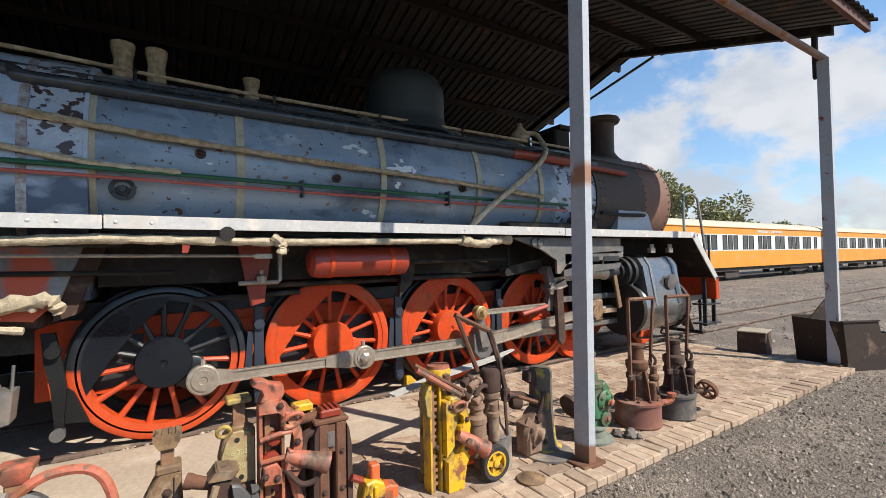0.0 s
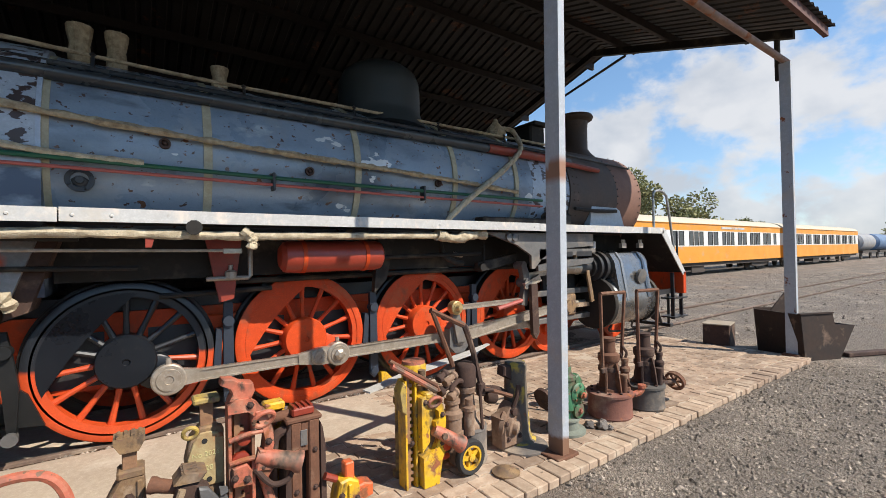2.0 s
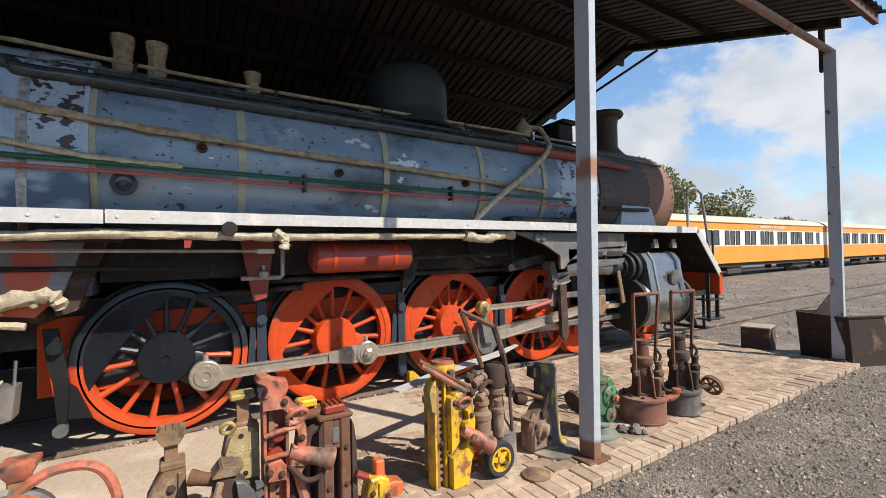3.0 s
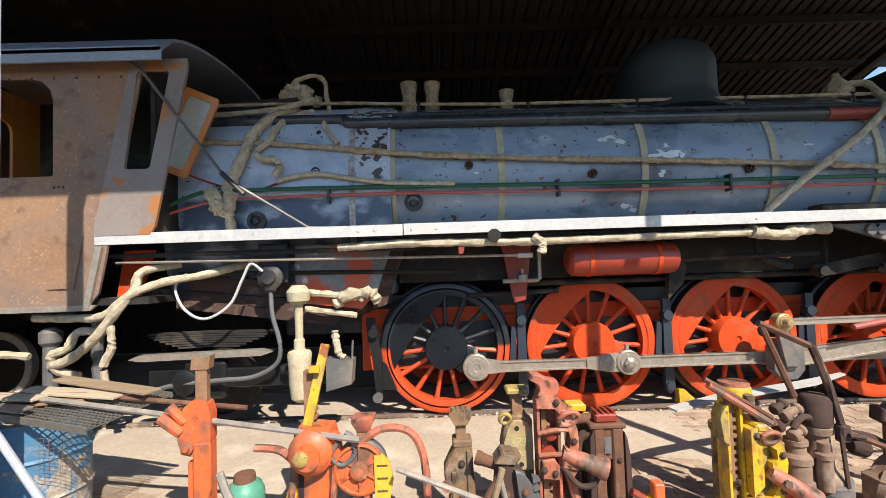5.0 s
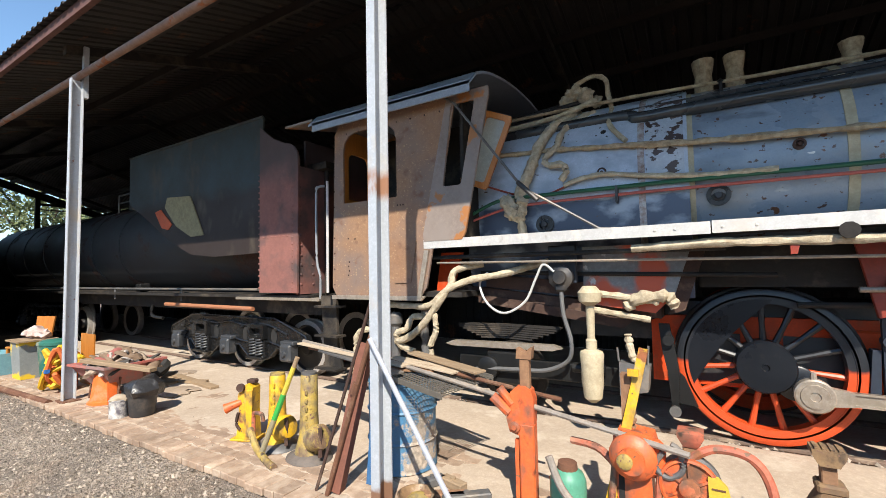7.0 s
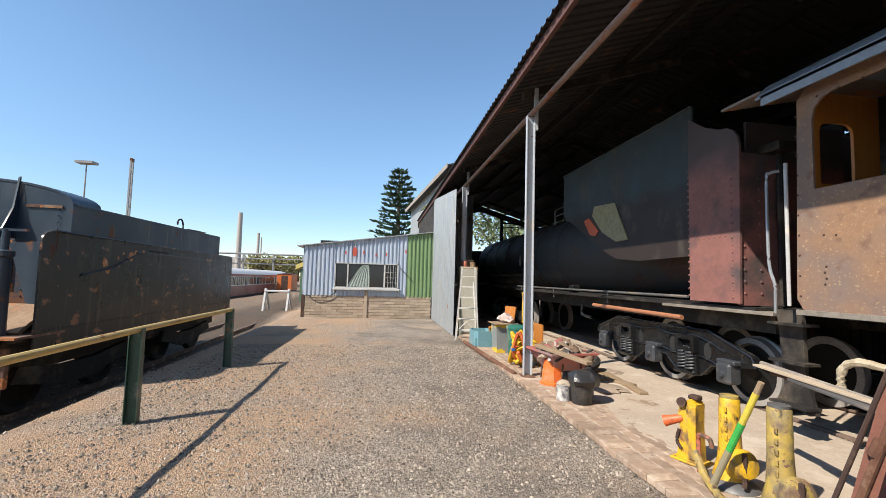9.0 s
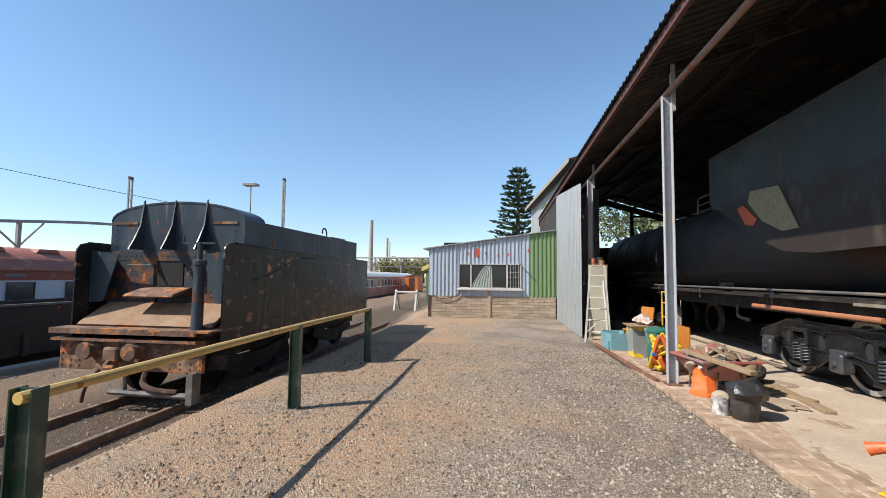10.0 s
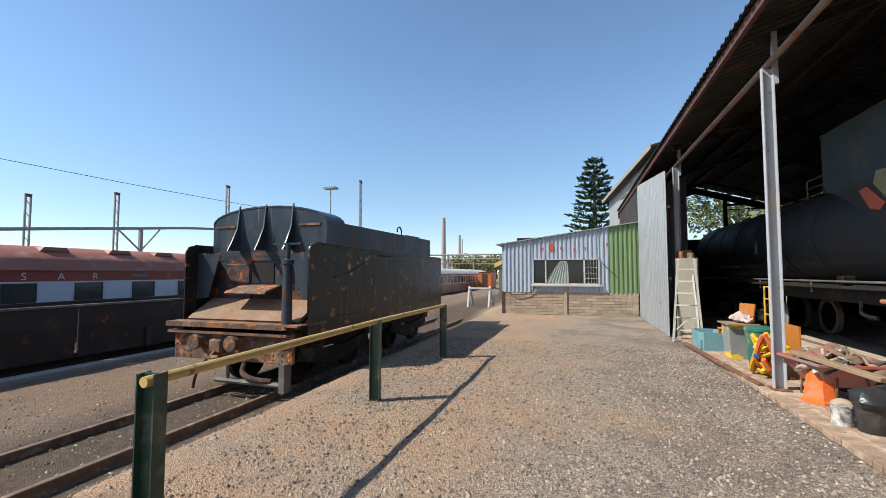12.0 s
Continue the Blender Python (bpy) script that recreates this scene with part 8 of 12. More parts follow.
for r in range(8):
    z, y = 0.0 + 0.107 * r, HY0 + 0.1 - (0.2 if r % 2 else 0)
    while y < HY1 - 0.05:
        a, b = max(y, HY0 + 0.1), min(y + 0.4, HY1 - 0.02)
        if b - a > 0.05:
            if bfirst is None:
                bfirst = solid("block", BLOCK, lambda bm: box(bm, -0.05, 0.008, 0.004, 0.396, 0.004, 0.102, bevel=0.004), hut)
                bfirst.matrix_basis = M((HX, a, z))
            else:
                o = again(bfirst, M((HX + 0.004 * ((r * 7 + int(y * 5)) % 3), a, z)) @ Matrix.Diagonal((1, (b - a) / 0.4, 1, 1)))
        y += 0.4

# taller sheeted building behind the hut, set a few degrees askew of the shed
big = thing("tall_shed", "taller pale corrugated workshop with an overhanging roof behind the hut", "building", M((-18.9, 2.42, 0), 0, 0, 184.5))
solid("wall", ZINC, lambda bm: ribbed(bm, 0.35, 13.2, lambda u: 0, lambda u: 6.5, Matrix(((1, 0, 0, 0), (0, -1, 0, -0.4), (0, 0, 1, 0), (0, 0, 0, 1))), 0.24, 0.03), big, "pale galvanised long wall")
solid("end_wall", ZINC, lambda bm: ribbed(bm, -1.3, -0.4, lambda u: 0, lambda u: 6.5 + 0.28 * (-0.4 - u), Matrix(((0, 1, 0, 0.35), (1, 0, 0, 0), (0, 0, 1, 0), (0, 0, 0, 1))), 0.24, 0.03), big, "pale galvanised end wall")
solid("roof", ROOFST, lambda bm: prism(bm, [(0.0, 6.5), (-1.5, 6.92), (-1.5, 6.98), (0.0, 6.57)], 0, 13.6, cross(0)), big, "weathered overhanging sheet roof")
solid("fascia", mat("grey_brown_fascia", (0.34, 0.31, 0.27), (0.26, 0.23, 0.2), rough=0.9, bump=0.2), lambda bm: box(bm, 0.0, 13.6, 0.005, 0.03, 6.42, 6.62), big)
solid("gable_vent", SOOT, lambda bm: box(bm, 0.26, 0.31, -1.3, -1.0, 5.9, 6.5), big)

# ---- ladder and clutter along the shed front ----
lad = thing("step_ladder", "white paint-splashed wooden step ladder standing open by the shed wall", "ladder", M((-12.2, 2.05, 0.0), 0, 0, 80))
WHW = mat("white_ladder_paint", (0.72, 0.72, 0.7), (0.55, 0.53, 0.48), scale=9, rough=0.6, bump=0.3, dust=0.2)
for s in (-1, 1):
    solid("stile", WHW, lambda bm: prism(bm, [(s * 0.3 - 0.02, 0), (s * 0.3 + 0.02, 0), (s * 0.16 + 0.02, 1.9), (s * 0.16 - 0.02, 1.9)], -0.045, 0.045, M((0, -0.35, 0), 10) @ UPRIGHT), lad)
    solid("rear_leg", WHW, lambda bm: prism(bm, [(s * 0.27 - 0.018, 0), (s * 0.27 + 0.018, 0), (s * 0.16 + 0.018, 1.85), (s * 0.16 - 0.018, 1.85)], -0.02, 0.02, M((0, 0.3, 0), -9) @ UPRIGHT), lad)
for i in range(6):
    z = 0.25 + 0.28 * i
    w = 0.3 - 0.14 * z / 1.9
    solid("tread", WHW, lambda bm: box(bm, -w, w, -0.4 + 0.175 * z - 0.03, -0.4 + 0.175 * z + 0.1, z, z + 0.025), lad)
solid("top_step", PALEWOOD, lambda bm: box(bm, -0.2, 0.2, -0.14, 0.06, 1.88, 1.91, bevel=0.005), lad)
solid("brace", WHW, lambda bm: (tube(bm, [(-0.26, 0.29, 0.15), (0.0, 0.24, 0.42)], 0.015, 6, False), tube(bm, [(0.26, 0.29, 0.15), (0.0, 0.24, 0.42)], 0.015, 6, False)), lad)

cab_ = thing("tin_locker", "dusty grey-green steel locker against the shed post", "locker", M((-12.95, 2.2, 0)))
solid("carcass", mat("grey_green_tin", (0.3, 0.31, 0.24), (0.22, 0.22, 0.17), rough=0.6, bump=0.2, rust=0.25), lambda bm: box(bm, -0.25, 0.25, -0.25, 0.25, 0, 1.95, bevel=0.01), cab_)
solid("door", mat("cream_tin", (0.5, 0.48, 0.4), (0.42, 0.4, 0.33), rough=0.6, bump=0.1), lambda bm: box(bm, 0.25, 0.268, -0.22, 0.22, 0.1, 1.9, bevel=0.004), cab_)
for i, (dx, dy, r, h, m_) in enumerate(((0.05, -0.1, 0.1, 0.16, PINKRED), (-0.1, 0.1, 0.09, 0.2, LAG), (0.12, 0.12, 0.08, 0.12, KHAKI))):
    o = tagged(solid("tin", m_, lambda bm: lathe(bm, [(r, 0), (r, h), (r * 0.95, h + 0.01), (0, h + 0.01)], None, 14)), ("faded red tin on the locker", "brown bundle on the locker", "small rusty tin on the locker")[i], "tin")
    o.matrix_basis = M((-12.95 + dx, 2.2 + dy, 1.95))


def bin_(name, x, y, r0, r1, h, m_, label, rim, square=False):
    t = thing(name, label, "bin", M((x, y, PAVE)))
    solid("body", m_, lambda bm: lathe(bm, [(r0 * 0.96, 0), (r0, 0.02), (r1, h - 0.03), (r1 - 0.012, h - 0.03), (r0 - 0.012, 0.03), (0, 0.03)], M((0, 0, 0), 0, 0, 45 if square else 0), 4 if square else 24), t)
    solid("rim", rim, lambda bm: ring(bm, r1 - 0.014, r1 + 0.012, h - 0.04, h, M((0, 0, 0), 0, 0, 45 if square else 0), 4 if square else 24), t)
    return t


PAVE = 0.06
GREENBIN = mat("green_plastic", (0.03, 0.17, 0.13), (0.025, 0.13, 0.1), rough=0.5, bump=0.1, dust=0.15)
b1 = bin_("green_bin", -8.95, 2.42, 0.2, 0.26, 0.72, GREENBIN, "green plastic bin with a dusty lid", GREENBIN)
solid("lid", GREENBIN, lambda bm: lathe(bm, [(0.27, 0.7), (0.27, 0.73), (0.2, 0.76), (0, 0.77)], None, 24), b1)
b1.matrix_basis = b1.matrix_basis @ Matrix.Diagonal((0.85, 0.85, 0.85, 1))
GREYYEL = tweak(mat("grey_yellow_drum", (0.27, 0.29, 0.28), (0.22, 0.24, 0.24), rough=0.5, bump=0.1), lambda n, l, w, b: patches(n, l, w, (0.7, 0.48, 0.03), 1.8, 0.45, 0.48))
t = thing("painted_bin", "grey square bin splashed with yellow paint", "bin", M((-9.75, 2.36, PAVE)) @ Matrix.Diagonal((0.85, 0.85, 0.76, 1)))
solid("body", GREYYEL, lambda bm: lathe(bm, [(0.3, 0), (0.36, 0.78), (0.34, 0.78), (0, 0.7)], M((0, 0, 0), 0, 0, 45), 4), t)
solid("board", WOOD, lambda bm: box(bm, -0.36, 0.34, -0.3, 0.3, 0.78, 0.81), t)
t = thing("blue_crate", "pale blue crate with scraps beside the ladder", "crate", M((-10.7, 2.12, PAVE)))
solid("body", mat("pale_blue_plastic", (0.16, 0.33, 0.38), (0.13, 0.27, 0.32), rough=0.5, dust=0.2), lambda bm: plate_with_hole(bm, spread([(0.35, -0.25), (0.35, 0.25), (-0.35, 0.25), (-0.35, -0.25)], 2), [(x * 0.94, y * 0.92) for x, y in spread([(0.35, -0.25), (0.35, 0.25), (-0.35, 0.25), (-0.35, -0.25)], 2)], 0.35, Matrix()), t)
solid("base", mat("pale_blue_plastic", (0.16, 0.33, 0.38), rough=0.5), lambda bm: box(bm, -0.33, 0.33, -0.23, 0.23, 0.02, 0.2), t)
t = thing("wooden_chair", "small orange-varnished wooden chair back behind the bins", "chair", M((-10.5, 2.5, PAVE), 0, 0, 20))
solid("seat", VARN, lambda bm: box(bm, -0.2, 0.2, -0.2, 0.2, 0.4, 0.44, bevel=0.01), t)
solid("backrest", VARN, lambda bm: prism(bm, [(-0.18, 0.44), (0.18, 0.44), (0.2, 0.92), (-0.2, 0.92)], 0, 0.025, M((0, 0.19, 0), -8) @ UPRIGHT), t)
for a in (-0.17, 0.17):
    for b in (-0.17, 0.17):
        solid("leg", VARN, lambda bm: box(bm, a - 0.02, a + 0.02, b - 0.02, b + 0.02, 0, 0.4), t)
t = thing("bag", "white and red sack slumped on a dark crate", "bag", M((-9.8, 2.42, PAVE + 0.622)))
solid("body", mat("white_sack", (0.6, 0.55, 0.52), (0.45, 0.25, 0.2), scale=7, rough=0.9, bump=0.5), lambda bm: [wad(bm, p, r, i, (1.3, 1, 0.7)) for i, (p, r) in enumerate((((0, 0, 0.08), 0.14), ((0.16, 0.05, 0.06), 0.1), ((-0.14, -0.03, 0.07), 0.1)))], t)
# yellow and orange straps piled against the post
t = thing("strap_pile", "yellow and orange lifting straps heaped against the post", "straps", M((-8.2, 2.3, PAVE)))
rnd = random.Random(77)
for i in range(11):
    m_ = (mat("strap_yellow", (0.75, 0.45, 0.02), rough=0.7), mat("strap_orange", (0.7, 0.16, 0.04), rough=0.7))[i % 3 == 0]
    pts = [(rnd.uniform(-0.22, 0.22), rnd.uniform(-0.2, 0.15), 0.03 + 0.6 * rnd.random() ** 1.3) for _ in range(6)]
    solid("strap", m_, lambda bm: tube(bm, pts, 0.035, 6), t)
solid("buckle", mat("blue_tag", (0.03, 0.16, 0.5), rough=0.5), lambda bm: box(bm, -0.02, 0.1, -0.25, -0.2, 0.28, 0.33), t)
t = thing("plywood_upright", "orange plywood offcut standing behind the straps", "board", M((-8.25, 2.58, PAVE)))
solid("sheet", VARN, lambda bm: box(bm, -0.25, 0.2, 0, 0.02, 0, 0.75), t)
tagged(solid("floor_pipe", RUST, lambda bm: (tube(bm, [(-7.55, 1.93, 0.05), (-11.2, 1.8, 0.05)], 0.045, 10, False))), "rusty pipe lying along the paving edge", "pipe")
t = thing("hand_truck", "yellow steel hand truck frame behind the post", "hand truck", M((-10.7, 3.15, PAVE)))
for a in (-0.12, 0.12):
    solid("upright", YELLOW, lambda bm: tube(bm, [(a, 0, 0), (a, 0, 1.25)], 0.02, 6, False), t)
for z in (0.7, 1.0, 1.24):
    solid("rung", YELLOW, lambda bm: tube(bm, [(-0.12, 0, z), (0.12, 0, z)], 0.016, 6, False), t)
# bucket, paint tin, rubbish and the orange tub
t = thing("black_bucket", "black plastic bucket overflowing with a black bag", "bucket", M((-5.9, 2.28, PAVE)) @ Matrix.Diagonal((0.92, 0.92, 0.9, 1)))
BLP = mat("black_plastic", (0.022, 0.022, 0.024), (0.04, 0.04, 0.042), rough=0.4, bump=0.1, dust=0.25, dust_col=(0.16, 0.13, 0.1))
solid("body", BLP, lambda bm: lathe(bm, [(0.135, 0), (0.14, 0.01), (0.165, 0.28), (0.175, 0.28), (0.175, 0.3), (0.155, 0.3), (0.125, 0.05), (0, 0.05)], None, 24), t)


def crumple(bm, r, h, seed, amp=0.18):
    rnd = random.Random(seed)
    prof = [(0.0, 0), (r, 0.03 * h), (r * 1.1, h * 0.35), (r * 0.95, h * 0.65), (r * 0.6, h * 0.9), (0.0, h)]
    lathe(bm, prof, None, 18, False)
    for v in bm.verts:
        k = 1 + amp * noise.noise(v.co * 9 + Vector((seed, 0, 0))) + rnd.uniform(-0.06, 0.06)
        v.co.x *= k
        v.co.y *= k
        v.co.z *= 1 + 0.25 * noise.noise(v.co * 7 + Vector((0, seed, 0)))


bagm = mat("black_bin_bag", (0.02, 0.02, 0.022), (0.03, 0.03, 0.032), rough=0.3, bump=0.6, fine=14, distance=0.02)
o = solid("bin_bag", bagm, lambda bm: crumple(bm, 0.19, 0.24, 3, 0.45), t, "crumpled black plastic bag")
o.matrix_basis = M((0.0, 0.02, 0.24))
t = thing("paint_tin", "white paint tin streaked with dark drips", "tin", M((-6.05, 2.1, PAVE)) @ Matrix.Diagonal((0.82, 0.82, 0.72, 1)))
solid("body", mat("dripped_white_tin", (0.62, 0.6, 0.56), (0.12, 0.11, 0.13), scale=14, contrast=0.2, rough=0.5, bump=0.1), lambda bm: lathe(bm, [(0.11, 0), (0.11, 0.26), (0.115, 0.265), (0.115, 0.28), (0.1, 0.28), (0.1, 0.24), (0, 0.24)], None, 20), t)
o = solid("rags", mat("tan_rag", (0.42, 0.34, 0.25), rough=0.95, bump=0.4), lambda bm: crumple(bm, 0.1, 0.1, 5, 0.4), t)
o.matrix_basis = M((0, 0, 0.25))
t = thing("orange_tub", "orange plastic barrier base under the tray", "tub", M((-6.9, 2.3, PAVE)) @ Matrix.Diagonal((0.95, 0.95, 0.85, 1)))
solid("body", mat("orange_plastic", (0.8, 0.17, 0.035), (0.7, 0.14, 0.03), rough=0.45, bump=0.08, dust=0.12), lambda bm: lathe(bm, [(0.2, 0), (0.2, 0.04), (0.17, 0.05), (0.13, 0.42), (0.11, 0.42), (0, 0.4)], M((0, 0, 0), 0, 0, 30), 8), t)
t = thing("wheelbarrow_tray", "shallow red-rimmed barrow tray heaped with rags and scraps", "tray", M((-7.05, 2.5, PAVE), 0, 0, 8) @ Matrix.Diagonal((0.74, 0.74, 0.9, 1)))
solid("tray", mat("barrow_red", (0.5, 0.1, 0.07), (0.2, 0.2, 0.19), scale=2.5, rough=0.55, bump=0.2), lambda bm: lathe(bm, [(0.35, 0.22), (0.62, 0.5), (0.66, 0.5), (0.66, 0.53), (0.6, 0.53), (0.34, 0.28), (0, 0.28)], M((0, 0, 0), 0, 0, 45) @ Matrix.Diagonal((1.15, 1.15, 1, 1)), 4), t)
for a in (-0.4, 0.4):
    solid("leg", RUST, lambda bm: tube(bm, [(a, -0.25, 0), (a, -0.2, 0.35)], 0.018, 6, False), t)
    solid("leg", RUST, lambda bm: tube(bm, [(a, 0.25, 0), (a, 0.2, 0.35)], 0.018, 6, False), t)
rag_cols = (((0.36, 0.28, 0.21), "tan"), ((0.46, 0.41, 0.37), "off-white"), ((0.14, 0.2, 0.13), "dark green"), ((0.35, 0.12, 0.1), "dull red"), ((0.06, 0.055, 0.05), "black"), ((0.22, 0.15, 0.1), "brown"))
ragm = [mat("rag_" + n.replace("-", "_").replace(" ", "_"), c, rough=0.95, bump=0.5, fine=30, distance=0.01) for c, n in rag_cols]
rnd = random.Random(21)
for i in range(64):
    k = rnd.choice((0, 0, 1, 1, 3, 4, 5, 5))
    r = rnd.uniform(0.03, 0.09)
    o = tagged(solid("rag", ragm[k], lambda bm: crumple(bm, r, rnd.uniform(0.06, 0.12), i + 40, 0.9)), rag_cols[k][1] + " crumpled rag in the scrap heap", "rag", "rags in the tray")
    a, q = rnd.uniform(0, 6.28), rnd.random() ** 0.6
    o.matrix_basis = M((-7.05 + 0.42 * q * math.cos(a), 2.54 + 0.38 * q * math.sin(a), 0.44 + 0.2 * (1 - q)), rnd.uniform(-35, 35), rnd.uniform(-35, 35), rnd.uniform(0, 360)) @ Matrix.Diagonal((1.8, 0.75, 0.8, 1))
tagged(solid("plank", WOOD, lambda bm: box(bm, -0.6, 0.6, -0.05, 0.05, 0, 0.05, bevel=0.006)), "weathered plank across the scrap tray", "plank").matrix_basis = M((-6.6, 2.3, 0.53), 0, 3, 14)
tagged(solid("old_tyre", RUBBER, lambda bm: lathe(bm, [(0.2, 0), (0.32, 0.02), (0.35, 0.09), (0.32, 0.16), (0.2, 0.18), (0.17, 0.09), (0.2, 0)], None, 24, False)), "dark worn tyre behind the scrap", "tyre").matrix_basis = M((-7.7, 3.15, 0.1), 20, 0, 0)
for i, (x, y, l_, a) in enumerate(((-7.9, 3.0, 1.8, 12), (-6.9, 3.4, 1.4, -6), (-8.4, 3.3, 2.2, 4), (-7.2, 3.25, 1.2, 20))):
    tagged(solid("plank", WOOD, lambda bm: box(bm, -l_ / 2, l_ / 2, -0.06, 0.06, 0, 0.04, bevel=0.005)), "grey old plank lying on the paving", "plank", "loose planks").matrix_basis = M((x, y, PAVE + 0.002 + 0.001 * i), 0, 0, a)
for i, (x, y) in enumerate(((-8.2, 2.95), (-7.6, 3.55), (-8.6, 3.6), (-6.5, 3.0))):
    o = tagged(solid("sack", ragm[(5, 0)[i % 2]], lambda bm: crumple(bm, 0.22, 0.05, i + 90, 0.7)), "flattened tan sack on the paving", "sack", "sacks")
    o.matrix_basis = M((x, y, PAVE))


# ---- the row of railway jacks on the paving ----
YAX = Matrix.Rotation(radians(90), 4, 'X')       # turned parts that face the yard


def facing(x, y, z):
    return Matrix.Translation((x, y, z)) @ YAX


def channel(bm, w, d, z0, z1, t=0.012, m=None):
    """An upright channel section open towards the yard."""
    box(bm, -w / 2, w / 2, d / 2 - t, d / 2, z0, z1, m)
    box(bm, -w / 2, -w / 2 + t, -d / 2, d / 2 - t, z0, z1, m)
    box(bm, w / 2 - t, w / 2, -d / 2, d / 2 - t, z0, z1, m)


def rack(bm, w, z0, z1, side_=1):
    box(bm, -w / 2, w / 2, -w / 2, w / 2, z0, z1)
    z = z0 + 0.03
    while z < z1 - 0.12:
        prism(bm, [(side_ * w / 2, z), (side_ * (w / 2 + 0.018), z + 0.008), (side_ * (w / 2 + 0.018), z + 0.022), (side_ * w / 2, z + 0.03)], -w / 2, w / 2, UPRIGHT)
        z += 0.042


PALEBAR = mat("pale_worn_bar", (0.34, 0.3, 0.26), (0.22, 0.185, 0.155), scale=8, rough=0.6, metal=0.2, bump=0.2, dust=0.3, dust_col=(0.42, 0.34, 0.27))
GRP = "jacks along the paving"
RUSTRACK = mat("rusty_rack", (0.3, 0.17, 0.09), (0.18, 0.09, 0.05), scale=9, rough=0.9, bump=0.5)
# tall orange rack jack
j = thing("rack_jack", "tall orange rack jack with a rusty toothed column", "jack", M((-1.31, 2.48, PAVE), 0, 0, 6) @ Matrix.Diagonal((1, 1, 0.98, 1)), GRP)
solid("body", ORANGE, lambda bm: (box(bm, -0.025, 0.075, -0.05, 0.05, 0.03, 0.6, bevel=0.01), prism(bm, [(0.075, 0.6), (0.077, 0.76), (0.06, 0.82), (0.02, 0.845), (-0.03, 0.84), (-0.075, 0.8), (-0.1, 0.73), (-0.105, 0.62), (-0.085, 0.54), (-0.025, 0.52)], -0.046, 0.046, UPRIGHT)), j)
solid("rib", ORANGE, lambda bm: box(bm, -0.06, -0.035, -0.02, 0.02, 0.03, 0.48), j)
solid("socket", ORANGE, lambda bm: tube(bm, [(-0.09, -0.03, 0.66), (-0.2, -0.04, 0.76)], 0.034, 10, False), j)
solid("socket", ORANGE, lambda bm: tube(bm, [(-0.07, -0.03, 0.72), (-0.15, -0.04, 0.82)], 0.028, 10, False), j)
solid("pivot", ORANGE, lambda bm: lathe(bm, [(0.035, 0), (0.035, 0.02), (0.018, 0.025), (0.016, 0.04), (0, 0.04)], facing(-0.045, -0.05, 0.58), 12), j)
solid("column", RUSTRACK, lambda bm: (box(bm, -0.015, 0.05, -0.03, 0.03, 0.8, 1.02, bevel=0.006),), j, "rusty lifting column")
solid("claw", RUSTRACK, lambda bm: prism(bm, [(-0.035, 1.02), (0.065, 1.02), (0.075, 1.1), (0.05, 1.09), (0.03, 1.06), (-0.03, 1.09)], -0.035, 0.035, UPRIGHT), j)
solid("base", RUST, lambda bm: box(bm, -0.13, 0.15, -0.11, 0.11, 0, 0.03, bevel=0.006), j)
# orange jack with a round gear case
j = thing("gear_jack", "orange gear jack with a round winding case and rust column", "jack", M((-0.64, 2.5, PAVE)), GRP)
solid("body", ORANGE, lambda bm: prism(bm, [(-0.09, 0.02), (0.1, 0.02), (0.085, 0.44), (0.12, 0.56), (0.1, 0.64), (-0.08, 0.66), (-0.1, 0.5)], -0.07, 0.07, UPRIGHT), j)
# dark strip on the face stands in for a shaded slot
solid("slot", SHADEIN, lambda bm: box(bm, -0.085, -0.055, -0.078, -0.071, 0.1, 0.4), j)
solid("gear_case", ORANGE, lambda bm: (lathe(bm, [(0.125, 0), (0.125, 0.06), (0.1, 0.09), (0.07, 0.1), (0.07, 0.13), (0, 0.13)], facing(0.0, -0.07, 0.53), 24), box(bm, 0.06, 0.16, -0.1, 0.0, 0.42, 0.62, bevel=0.03)), j)
solid("cap", YELLOW2, lambda bm: lathe(bm, [(0.042, 0), (0.042, 0.012), (0.025, 0.02), (0, 0.02)], facing(-0.03, -0.2, 0.53), 16), j, "yellow hub cap")
c = solid("column", RUSTRACK, lambda bm: rack(bm, 0.055, 0.6, 0.96), j, "rusty toothed column")
c.matrix_basis = M((-0.04, 0.02, 0))
solid("stay", PINKRED, lambda bm: tube(bm, [(0.13, -0.08, 0.46), (0.1, -0.12, 0.0)], 0.02, 8, False), j)
solid("stay", PINKRED, lambda bm: tube(bm, [(-0.09, -0.06, 0.62), (-0.15, -0.1, 0.0)], 0.02, 8, False), j)
t = thing("crowbar", "yellow flat steel bar leaning on the orange jack", "bar", M((0, 0, 0)))
solid("shaft", YELLOW, lambda bm: prism(bm, [(-0.86, PAVE), (-0.80, PAVE), (-0.55, 1.17), (-0.6, 1.18)], -0.01, 0.01, M((0, 2.42, 0), -4) @ UPRIGHT), t)
solid("lug", YELLOW, lambda bm: box(bm, -0.66, -0.6, 2.44, 2.46, 1.02, 1.06), t)
